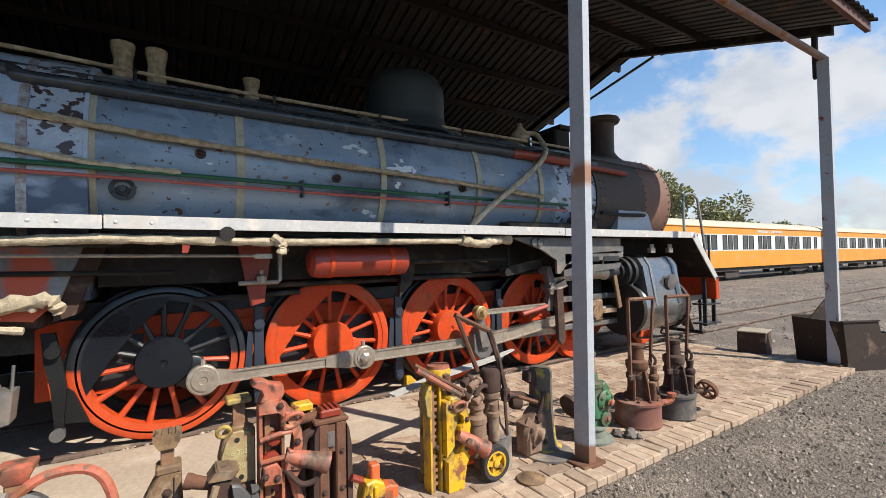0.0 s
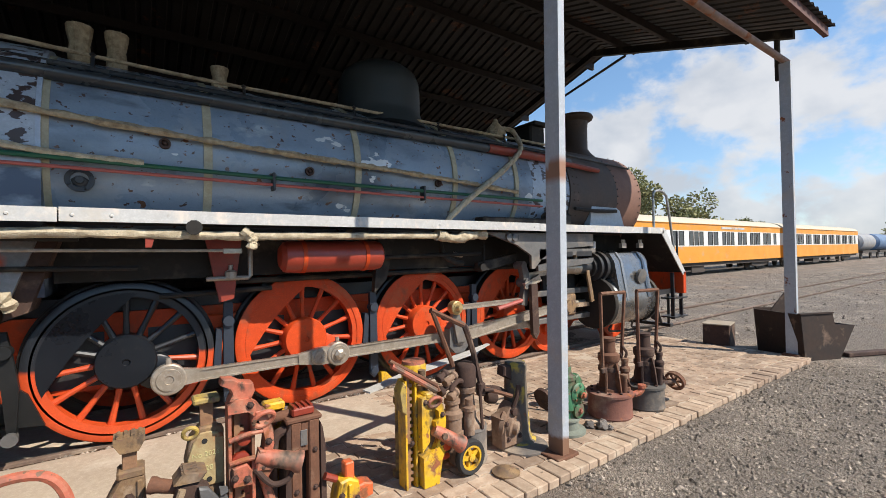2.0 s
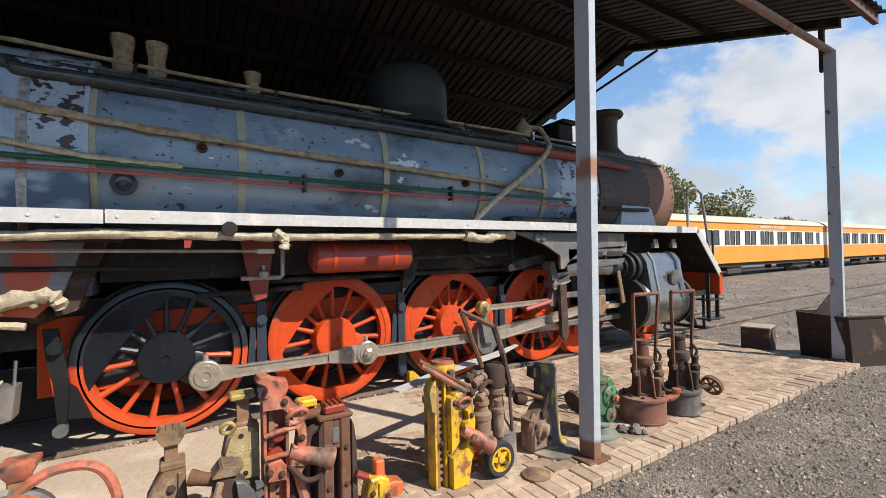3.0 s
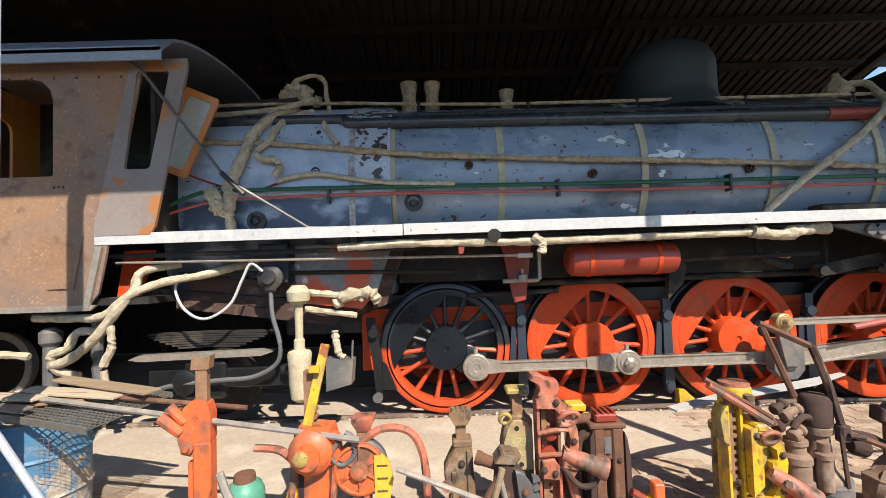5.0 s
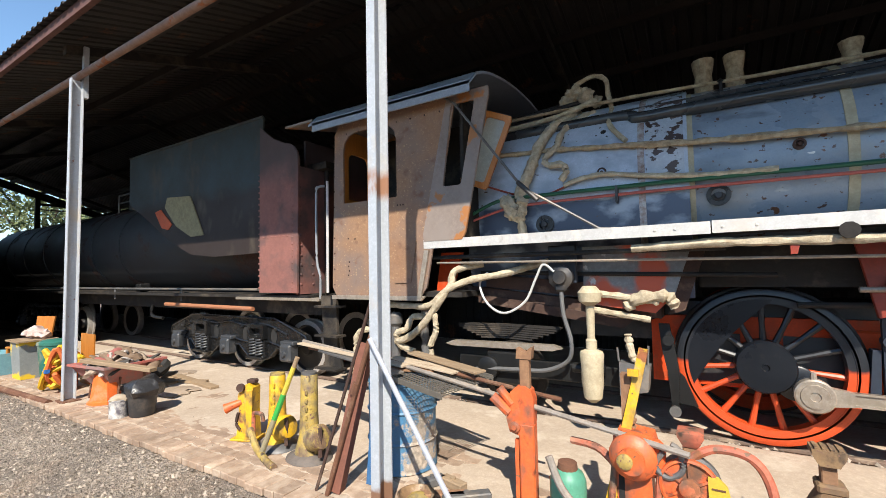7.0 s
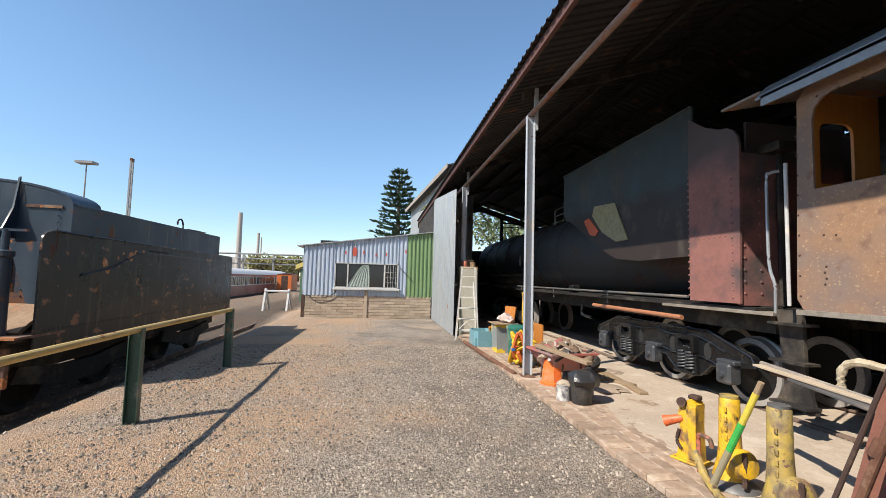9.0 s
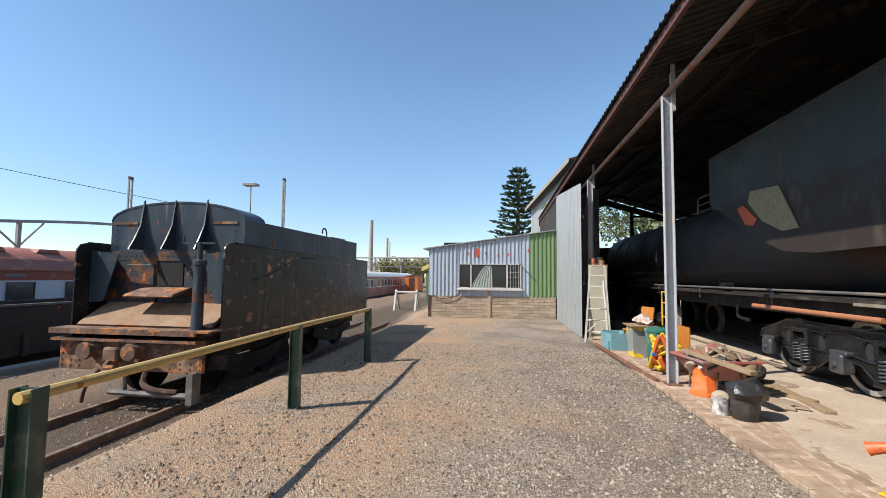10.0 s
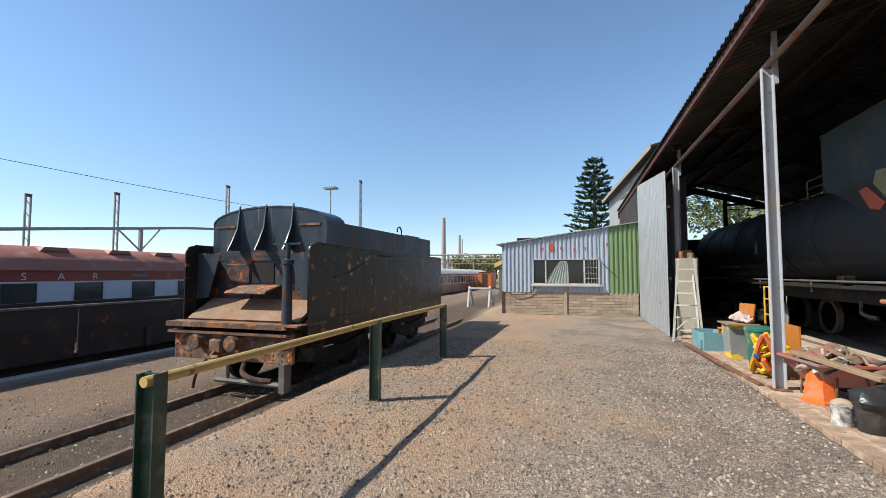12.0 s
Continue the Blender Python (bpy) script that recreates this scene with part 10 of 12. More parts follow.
solid("screw", KHAKI, lambda bm: lathe(bm, [(0.04, 0.6), (0.04, 0.66), (0.028, 0.67), (0.028, 0.76), (0, 0.77)], M((0.06, 0.03, 0)), 14), j)
solid("handle_bar", PINKRED, lambda bm: tube(bm, [(-0.2, -0.02, 0.84), (0.13, -0.04, 0.62)], 0.019, 8, False), j, "faded red bar handle")
solid("handle_bar", RUST, lambda bm: tube(bm, [(-0.19, 0.03, 0.86), (0.16, 0.0, 0.64), (0.17, -0.02, 0.6)], 0.015, 8, False), j)
hexes("nut", DKRUST, [(0.155, -0.075, 0.46), (0.15, -0.075, 0.27), (0.02, -0.075, 0.57), (-0.06, -0.022, 0.3)], 0.014, 0.012, j)
j = thing("bottle_jack", "yellow-topped bottle jack behind the lever jack", "jack", M((1.85, 2.6, PAVE)), GRP)
solid("body", YELLOW2, lambda bm: lathe(bm, [(0.05, 0), (0.05, 0.04), (0.03, 0.05), (0.028, 0.5), (0.04, 0.52), (0.04, 0.56), (0, 0.56)], M((-0.09, -0.05, 0)), 16), j)
solid("can", YELLOW, lambda bm: lathe(bm, [(0.06, 0), (0.062, 0.02), (0.075, 0.62), (0.09, 0.64), (0.095, 0.74), (0.085, 0.76)], M((0.08, 0.02, 0)), 20), j)
solid("can_top", PINKRED, lambda bm: lathe(bm, [(0.088, 0.755), (0.085, 0.775), (0.03, 0.78), (0, 0.78)], M((0.08, 0.02, 0)), 20), j, "dusty pink top")
# long pale blade lying from the lever jack to the rail
strip = solid("steel_strip", mat("pale_strip", (0.5, 0.49, 0.47), (0.4, 0.38, 0.35), rough=0.5, bump=0.2), lambda bm: prism(bm, [(0, 0), (0.5, 0.03), (1.3, 0.02), (1.75, 0.1), (1.75, 0.14), (1.25, 0.12), (0.5, 0.14), (0.0, 0.08)], 0, 0.012), lever_jack, "long pale bent strip")
strip.matrix_basis = M((1.8, 2.36, PAVE)).inverted() @ M((1.62, 2.72, 0.62), 2, -1, 16)
# wheeled hydraulic jack with its bar frame
DUSTGREY = mat("dusty_grey", (0.16, 0.145, 0.13), (0.12, 0.1, 0.09), rough=0.7, bump=0.3, dust=0.35)
CLAYRUST = mat("clay_rust", (0.26, 0.17, 0.115), (0.17, 0.1, 0.065), scale=8, rough=0.9, bump=0.5, dust=0.3, dust_col=(0.38, 0.29, 0.21))
j = thing("hydraulic_jack", "rusty grey hydraulic jack on a small spoked wheel", "jack", M((2.3, 2.46, PAVE)), GRP)
solid("base", DUSTGREY, lambda bm: lathe(bm, [(0.15, 0), (0.155, 0.02), (0.15, 0.035), (0.15, 0.24), (0.156, 0.245), (0.15, 0.262), (0.11, 0.27)], None, 32), j)
solid("cone", CLAYRUST, lambda bm: lathe(bm, [(0.14, 0.26), (0.135, 0.28), (0.085, 0.33), (0.062, 0.44), (0.058, 0.5), (0.075, 0.51), (0.078, 0.55), (0.06, 0.56)], None, 24), j)
solid("collar", DKRUST, lambda bm: lathe(bm, [(0.06, 0.55), (0.08, 0.56), (0.082, 0.7), (0.07, 0.72), (0.055, 0.73), (0, 0.73)], None, 18), j)
for a in range(8):
    solid("bolt", DKRUST, lambda bm: lathe(bm, [(0.012, 0.262), (0.012, 0.285), (0, 0.288)], M((0.115 * math.cos(a * 0.785), 0.115 * math.sin(a * 0.785), 0)), 6), j)
solid("pump", CLAYRUST, lambda bm: lathe(bm, [(0.075, 0), (0.075, 0.1), (0.082, 0.105), (0.082, 0.135), (0.07, 0.14), (0.07, 0.23), (0.078, 0.235), (0.078, 0.27), (0.052, 0.29), (0.048, 0.33), (0.06, 0.335), (0.06, 0.36), (0, 0.37)], M((-0.18, -0.06, 0.14)), 18), j, "dusty brown pump barrel")
solid("pump", CLAYRUST, lambda bm: lathe(bm, [(0.04, 0), (0.04, 0.17), (0.048, 0.175), (0.048, 0.2), (0.03, 0.21), (0.03, 0.26), (0, 0.265)], M((-0.07, -0.12, 0.24)), 14), j)
for i, (x, z, ln, r) in enumerate(((-0.24, 0.6, 0.12, 0.032), (-0.2, 0.66, 0.13, 0.028), (-0.26, 0.7, 0.1, 0.026), (-0.17, 0.55, 0.1, 0.03))):
    solid("valve", CLAYRUST if i % 2 else DKRUST, lambda bm: lathe(bm, [(r, 0), (r * 1.25, 0.012), (r * 1.25, 0.03), (r * 0.8, 0.04), (r * 0.8, ln - 0.03), (r * 1.15, ln - 0.02), (r * 1.15, ln), (0, ln + 0.01)], along((x - 0.05, -0.06 - 0.01 * i, z - 0.03), (x + ln, -0.02, z + 0.02))[0], 10), j)
solid("pump_pipe", DKRUST, lambda bm: tube(bm, [(-0.18, -0.06, 0.5), (-0.2, -0.08, 0.57), (-0.13, -0.06, 0.62), (-0.05, -0.03, 0.6)], 0.018, 8), j)
solid("release_tap", RED, lambda bm: (tube(bm, [(-0.26, -0.1, 0.22), (-0.33, -0.14, 0.24), (-0.33, -0.14, 0.16), (-0.27, -0.12, 0.14)], 0.02, 8), lathe(bm, [(0.035, 0), (0.035, 0.03), (0, 0.034)], facing(-0.31, -0.15, 0.24), 10)), j, "small red tap")
solid("wheel", RUBBER, lambda bm: lathe(bm, [(0.085, -0.026), (0.112, -0.028), (0.122, -0.012), (0.122, 0.012), (0.112, 0.028), (0.085, 0.026)], facing(-0.14, -0.21, 0.128), 32, False), j, "small wheel with a grey tyre")
solid("wheel_rim", YELLOW, lambda bm: ring(bm, 0.07, 0.09, -0.022, 0.024, facing(-0.14, -0.21, 0.128), 28), j, "worn yellow rim")
solid("wheel_hub", YELLOW, lambda bm: lathe(bm, [(0.026, -0.03), (0.026, 0.03), (0.012, 0.034), (0, 0.034)], facing(-0.14, -0.21, 0.128), 12), j)
for a in range(5):
    solid("wheel_spoke", YELLOW, lambda bm: prism(bm, [(-0.02, 0.015), (0.02, 0.015), (0.008, 0.075), (-0.008, 0.075)], -0.01, 0.018, facing(-0.14, -0.21, 0.128) @ Matrix.Rotation(2 * math.pi * a / 5 + 0.3, 4, 'Z')), j)
solid("axle", DKRUST, lambda bm: cyl(bm, (-0.14, -0.235, 0.128), (-0.14, -0.1, 0.128), 0.014, seg=8), j)
solid("bar", RUST, lambda bm: tube(bm, [(-0.33, -0.03, 1.16), (-0.04, -0.03, 1.02)], 0.02, 6, False), j)
solid("bar", RUST, lambda bm: tube(bm, [(-0.31, -0.03, 1.14), (-0.12, 0.0, 0.72)], 0.018, 6, False), j)
solid("bar", DKRUST, lambda bm: tube(bm, [(-0.04, -0.05, 1.02), (0.04, -0.05, 0.8), (0.08, -0.08, 0.56)], 0.022, 6), j)
solid("bar_clevis", DKRUST, lambda bm: (box(bm, 0.05, 0.11, -0.11, -0.05, 0.48, 0.58, bevel=0.01), tube(bm, [(0.08, -0.12, 0.53), (0.16, -0.13, 0.52)], 0.014, 6, False)), j)
solid("side_lever", RUST, lambda bm: tube(bm, [(0.08, -0.06, 0.54), (0.38, -0.1, 0.42)], 0.018, 6, False), j)
solid("gauge_rod", DKRUST, lambda bm: tube(bm, [(0.03, -0.15, 0.26), (0.06, -0.09, 0.55)], 0.012, 6, False), j)
# conical column jack and its low pump
j = thing("column_jack", "conical grey column jack with flaking yellow paint", "jack", M((2.82, 2.46, PAVE)), GRP)
COLM = tweak(mat("grey_dirty_cast", (0.15, 0.125, 0.1), (0.1, 0.08, 0.06), scale=5, rough=0.85, bump=0.6, rust=0.2), lambda n, l, w, b: patches(n, l, w, (0.42, 0.29, 0.05), 7, 0.53, 0.58, (1, 1, 0.6)))
solid("body", COLM, lambda bm: lathe(bm, [(0.16, 0), (0.16, 0.025), (0.13, 0.04), (0.115, 0.1), (0.098, 0.3), (0.09, 0.56), (0.095, 0.58), (0.095, 0.63), (0.085, 0.64), (0.085, 0.655), (0.05, 0.66), (0, 0.655)], None, 24), j)
solid("lug", DKRUST, lambda bm: slab(bm, [(-0.17, 0.57), (-0.08, 0.52), (-0.08, 0.64), (-0.16, 0.645)], -0.045, 0.045, 0.01), j)
solid("pump", CLAYRUST, lambda bm: lathe(bm, [(0.08, 0), (0.105, 0.015), (0.105, 0.05), (0.085, 0.06), (0.085, 0.1), (0.05, 0.115), (0.05, 0.15), (0.03, 0.16), (0, 0.16)], along((-0.2, -0.02, 0.2), (-0.08, -0.2, 0.16))[0], 18), j, "rusty round pump housing")
solid("pump_body", CLAYRUST, lambda bm: slab(bm, [(-0.25, 0.02), (-0.04, 0.02), (-0.03, 0.18), (-0.06, 0.32), (-0.12, 0.36), (-0.16, 0.33), (-0.2, 0.28), (-0.26, 0.26)], -0.12, 0.04, 0.025), j)
solid("crank", DKRUST, lambda bm: (tube(bm, [(-0.14, -0.1, 0.3), (-0.1, -0.12, 0.42), (-0.08, -0.12, 0.5)], 0.02, 8), lathe(bm, [(0.03, 0), (0.03, 0.04), (0, 0.045)], facing(-0.14, -0.1, 0.3), 10)), j)
solid("arm", DKRUST, lambda bm: tube(bm, [(-0.34, 0.05, 0.48), (-0.2, 0.02, 0.46), (-0.1, 0, 0.4)], 0.026, 8), j)
solid("arm", DKRUST, lambda bm: lathe(bm, [(0.04, 0), (0.05, 0.02), (0.05, 0.08), (0.03, 0.1), (0, 0.1)], along((-0.28, 0.05, 0.4), (-0.16, 0.03, 0.38))[0], 10), j)
hexes("nut", DKRUST, [(-0.2, -0.12, 0.1), (-0.08, -0.12, 0.1), (-0.22, -0.12, 0.22)], 0.016, 0.014, j)
solid("base_plate", DUSTGREY, lambda bm: lathe(bm, [(0.2, 0), (0.2, 0.014), (0.19, 0.018), (0, 0.018)], M((-0.03, -0.1, 0)), 24), j)
tagged(solid("lid", KHAKI, lambda bm: lathe(bm, [(0.1, 0), (0.1, 0.012), (0.075, 0.018), (0.06, 0.03), (0.03, 0.04), (0, 0.042)], None, 20)), "round rusty lid lying on the bricks", "lid").matrix_basis = M((2.38, 2.12, PAVE))
# green jack behind the post
j = thing("green_jack", "green and rust cast jack on a round foot", "jack", M((3.3, 2.34, PAVE)), GRP)
solid("foot", mat("dusty_green_grey", (0.2, 0.22, 0.18), rough=0.8, bump=0.3, dust=0.3), lambda bm: lathe(bm, [(0.17, 0), (0.17, 0.02), (0.11, 0.035), (0.105, 0.1), (0.12, 0.105), (0.12, 0.12), (0.09, 0.13)], None, 24), j)
solid("body", GREENJ, lambda bm: lathe(bm, [(0.085, 0.12), (0.08, 0.18), (0.1, 0.2), (0.1, 0.34), (0.08, 0.38), (0.085, 0.44), (0.095, 0.45), (0.095, 0.48), (0.06, 0.5), (0.055, 0.56)], None, 18), j)
solid("drum", GREENJ, lambda bm: lathe(bm, [(0.085, 0), (0.095, 0.015), (0.095, 0.04), (0.075, 0.055), (0.035, 0.06), (0.035, 0.09), (0, 0.09)], facing(0.06, -0.06, 0.33), 14), j)
solid("drum", GREENJ, lambda bm: lathe(bm, [(0.06, 0), (0.065, 0.015), (0.065, 0.05), (0.03, 0.06), (0, 0.06)], facing(0.05, -0.06, 0.19), 12), j)
hexes("nut", PINKRED, [(0.06, -0.15, 0.33), (0.05, -0.12, 0.19)], 0.02, 0.018, j)
hexes("bolt", GREENJ, [(0.06 + 0.07 * math.cos(a), -0.11, 0.33 + 0.07 * math.sin(a)) for a in (0.5, 1.55, 2.6, 3.65, 4.7, 5.75)], 0.012, 0.012, j)
solid("bracket", GREENJ, lambda bm: slab(bm, [(0.08, 0.22), (0.16, 0.28), (0.17, 0.42), (0.12, 0.48), (0.07, 0.46)], -0.06, 0.02, 0.01), j)
solid("screw", KHAKI, lambda bm: lathe(bm, [(0.04, 0.54), (0.048, 0.56), (0.048, 0.6), (0.035, 0.62), (0.035, 0.7), (0.045, 0.71), (0.045, 0.74), (0, 0.75)], None, 12), j)
solid("crank", DKRUST, lambda bm: (lathe(bm, [(0.1, 0), (0.1, 0.03), (0.04, 0.035), (0, 0.035)], Matrix.Translation((-0.28, 0, 0.32)) @ Matrix.Rotation(radians(70), 4, 'Y'), 14), tube(bm, [(-0.28, 0, 0.32), (-0.05, 0, 0.3)], 0.03, 8, False), box(bm, -0.16, -0.04, -0.06, 0.06, 0.06, 0.5, bevel=0.03)), j, "dark cast winding gear")
for i, (x, y, r) in enumerate(((3.58, 2.17, 0.05), (3.66, 2.22, 0.04), (3.52, 2.26, 0.045), (3.62, 2.12, 0.03))):
    tagged(solid("rubble_stone", DUSTGREY, lambda bm: wad(bm, (x, y, PAVE + r * 0.45), r, 40 + i, (1, 1, 0.7)), smooth=20), "pale broken stone lying beside the green jack", "stone", "stones by the green jack")


def pot_jack(x, y, base_m, body_m, r, label, wheel):
    """A bottle jack on a broad round oil pot with a bent bar frame over it."""
    j = thing("pot_jack", label, "jack", M((x, y, PAVE)), GRP)
    solid("pot", base_m, lambda bm: lathe(bm, [(r, 0), (r + 0.006, 0.015), (r, 0.03), (r, 0.2), (r + 0.012, 0.205), (r + 0.012, 0.225), (r * 0.93, 0.232), (r * 0.5, 0.245), (0, 0.245)], None, 36), j)
    solid("barrel", body_m, lambda bm: lathe(bm, [(0.125, 0.235), (0.12, 0.262), (0.095, 0.27), (0.088, 0.3), (0.085, 0.5), (0.095, 0.51), (0.1, 0.53), (0.1, 0.575), (0.085, 0.585), (0.066, 0.595), (0.06, 0.7), (0.068, 0.705), (0.07, 0.73), (0, 0.735)], None, 24), j)
    for a in range(10):
        solid("bolt", DKRUST, lambda bm: lathe(bm, [(0.014, 0.222), (0.014, 0.246), (0.006, 0.25), (0, 0.25)], M((r * 0.84 * math.cos(a * 0.628), r * 0.84 * math.sin(a * 0.628), 0)), 6), j)
    solid("side_pump", body_m, lambda bm: lathe(bm, [(0.05, 0.24), (0.05, 0.26), (0.04, 0.27), (0.04, 0.4), (0.048, 0.41), (0.048, 0.44), (0.03, 0.46), (0.03, 0.5), (0.036, 0.505), (0.036, 0.53), (0, 0.54)], M((0.12, -0.09, 0)), 14), j)
    solid("side_pump", body_m, lambda bm: lathe(bm, [(0.03, 0.24), (0.03, 0.36), (0.036, 0.37), (0.036, 0.4), (0, 0.41)], M((0.03, -0.135, 0)), 12), j)
    for xx, yy, aa in ((-0.1, -0.04, 25), (0.05, 0.1, -60), (-0.03, -0.115, 75)):
        solid("gusset", body_m, lambda bm: prism(bm, [(0.03, 0.24), (-0.045, 0.24), (-0.02, 0.4), (0.012, 0.5), (0.03, 0.5)], -0.007, 0.007, M((xx, yy, 0), 0, 0, aa) @ UPRIGHT), j)
    solid("pump_link", DKRUST, lambda bm: tube(bm, [(0.12, -0.09, 0.52), (0.14, -0.1, 0.58), (0.13, -0.06, 0.64)], 0.013, 6), j)
    solid("clamp", DKRUST, lambda bm: (ring(bm, 0.086, 0.098, 0.42, 0.46, None, 20), box(bm, -0.17, -0.09, -0.05, -0.02, 0.42, 0.47, bevel=0.008)), j)
    solid("bar", RUST, lambda bm: tube(bm, [(-0.14, -0.03, 0.44), (-0.15, -0.03, 1.16)], 0.017, 6, False), j)
    solid("bar", RUST, lambda bm: tube(bm, [(-0.15, -0.03, 1.16), (0.24, -0.03, 1.15)], 0.019, 6, False), j)
    solid("bar", RUST, lambda bm: tube(bm, [(0.24, -0.03, 1.15), (0.13, -0.05, 0.52)], 0.017, 6, False), j)
    solid("chain", DKRUST, lambda bm: tube(bm, [(0.08, -0.07, 0.58), (0.12, -0.1, 0.45), (0.1, -0.13, 0.33), (0.14, -0.14, 0.27)], 0.009, 6), j)
    if wheel:
        wm = Matrix.Translation((0.4, -0.1, 0.2)) @ Matrix.Rotation(radians(70), 4, 'Y')
        solid("wheel", RUST, lambda bm: (ring(bm, 0.075, 0.1, -0.022, 0.022, wm, 26), lathe(bm, [(0.024, -0.05), (0.024, 0.035), (0, 0.036)], wm, 10), [box(bm, -0.01, 0.01, -0.08, 0.08, -0.008, 0.008, wm @ Matrix.Rotation(math.pi * k / 3, 4, 'Z')) for k in range(3)]), j, "small spoked hand wheel")
        solid("axle", DKRUST, lambda bm: tube(bm, [(0.16, -0.06, 0.2), (0.38, -0.1, 0.2)], 0.022, 8, False), j)
    else:
        solid("spout", PINKRED, lambda bm: tube(bm, [(0.16, -0.12, 0.18), (0.24, -0.16, 0.2), (0.27, -0.17, 0.24)], 0.03, 8), j)
        solid("spout_cap", PINKRED, lambda bm: lathe(bm, [(0.04, 0), (0.04, 0.03), (0, 0.035)], M((0.27, -0.17, 0.24)), 10), j)
    return j


BROWNRED = mat("brown_red_pot", (0.23, 0.095, 0.065), (0.16, 0.065, 0.048), rough=0.75, bump=0.35, dust=0.3, rust=0.15)
pot_jack(3.93, 2.33, BROWNRED, RUST, 0.2, "brown-red hydraulic jack on a broad round pot", False)
pot_jack(4.4, 2.25, mat("grey_oil_pot", (0.11, 0.1, 0.09), (0.07, 0.062, 0.055), scale=5, rough=0.7, bump=0.35, dust=0.25, dust_col=(0.26, 0.2, 0.15)), DKRUST, 0.18, "dark hydraulic jack on a grey round pot with hand wheel", True)
# yellow jacks on the cab side of the post
j = thing("toe_jack", "yellow toe jack with an orange socket on the paving", "jack", M((-4.13, 2.42, PAVE), 0, 0, 20), GRP)
solid("body", YELLOW, lambda bm: prism(bm, [(-0.09, 0), (0.1, 0), (0.085, 0.3), (0.09, 0.5), (0.04, 0.54), (-0.05, 0.5), (-0.075, 0.4), (-0.06, 0.28)], -0.06, 0.06, UPRIGHT), j)
solid("socket", ORANGE, lambda bm: lathe(bm, [(0.03, 0), (0.045, 0.14), (0.05, 0.16), (0.034, 0.16), (0, 0.08)], along((-0.04, -0.04, 0.36), (-0.18, -0.1, 0.3))[0], 14), j)
solid("pawl", DKRUST, lambda bm: (lathe(bm, [(0.04, 0), (0.04, 0.03), (0, 0.03)], facing(-0.03, -0.06, 0.5), 12), box(bm, 0.0, 0.09, -0.04, 0.04, 0.53, 0.57, bevel=0.01)), j)
solid("rib", YELLOW, lambda bm: box(bm, 0.02, 0.09, -0.075, -0.06, 0.04, 0.48, bevel=0.004), j)
solid("link", DKRUST, lambda bm: tube(bm, [(-0.06, -0.07, 0.26), (-0.08, -0.07, 0.16), (-0.04, -0.07, 0.1)], 0.014, 6), j)
solid("base", YELLOW, lambda bm: box(bm, -0.13, 0.14, -0.1, 0.1, 0, 0.02, bevel=0.005), j)


def drum_jack(x, y, h, m_, base_m, label, top_m):
    j = thing("cylinder_jack", label, "jack", M((x, y, PAVE)), GRP)
    solid("body", m_, lambda bm: lathe(bm, [(0.13, 0.02), (0.12, 0.06), (0.085, 0.2), (0.075, 0.4), (0.072, h), (0.062, h + 0.015), (0, h + 0.015)], None, 24), j)
    solid("base", base_m, lambda bm: lathe(bm, [(0.19, 0), (0.18, 0.02), (0.13, 0.05), (0.1, 0.06)], M((0, 0, 0)) @ Matrix.Diagonal((1.15, 0.95, 1, 1)), 24), j)
    solid("cap", top_m, lambda bm: lathe(bm, [(0.066, h + 0.012), (0.066, h + 0.03), (0.05, h + 0.034), (0, h + 0.034)], None, 20), j)
    for i in range(6):
        solid("letter_boss", m_, lambda bm: box(bm, 0.028, 0.052, -0.078, -0.066, 0.2 + 0.07 * i, 0.245 + 0.07 * i, bevel=0.004), j)
    solid("gear_case", m_, lambda bm: (lathe(bm, [(0.1, -0.06), (0.11, 0), (0.1, 0.06), (0.04, 0.08), (0, 0.08)], Matrix.Translation((0.13, -0.03, 0.2)) @ Matrix.Rotation(radians(70), 4, 'Y'), 14),), j)
    solid("lever", DKRUST, lambda bm: tube(bm, [(0.2, -0.06, 0.06), (0.2, -0.06, 0.3)], 0.018, 6, False), j)
    return j


drum_jack(-3.71, 2.43, 0.64, YELLOW, GREYIRON, "yellow cylinder jack with raised lettering bosses", YELLOW2)
drum_jack(-3.25, 2.4, 0.7, YELLOW2, mat("oil_black_base", (0.06, 0.055, 0.05), (0.16, 0.13, 0.11), scale=5, rough=0.7, bump=0.3), "grey cylinder jack with worn yellow paint", GREYIRON)
j = thing("bent_bar", "small red bent bar beside the yellow jack", "bar", M((-3.9, 2.33, PAVE)))
solid("bar", PINKRED, lambda bm: tube(bm, [(-0.02, 0, 0), (-0.02, 0, 0.26), (0.0, 0, 0.3), (0.1, 0.0, 0.3), (0.12, 0, 0.24)], 0.018, 8), j)
# pickaxe leaning on the jack
pk = thing("pickaxe", "pickaxe with a green and yellow handle leaning on the jack", "pickaxe")
a0, a1 = Vector((-3.6, 2.18, 0.1)), Vector((-3.28, 2.3, 0.93))
for f0, f1, m_, r in ((0.0, 0.36, mat("pick_grey", (0.22, 0.2, 0.16), (0.3, 0.25, 0.12), scale=12, rough=0.8), 0.024), (0.36, 0.62, mat("pick_green", (0.05, 0.4, 0.07), (0.04, 0.3, 0.06), rough=0.5), 0.024), (0.62, 0.9, mat("pick_yellow", (0.62, 0.5, 0.05), (0.5, 0.4, 0.06), rough=0.6), 0.022), (0.9, 1.0, WOOD, 0.02)):
    solid("handle", m_, lambda bm: tube(bm, [a0.lerp(a1, f0), a0.lerp(a1, f1)], r, 10, False), pk)
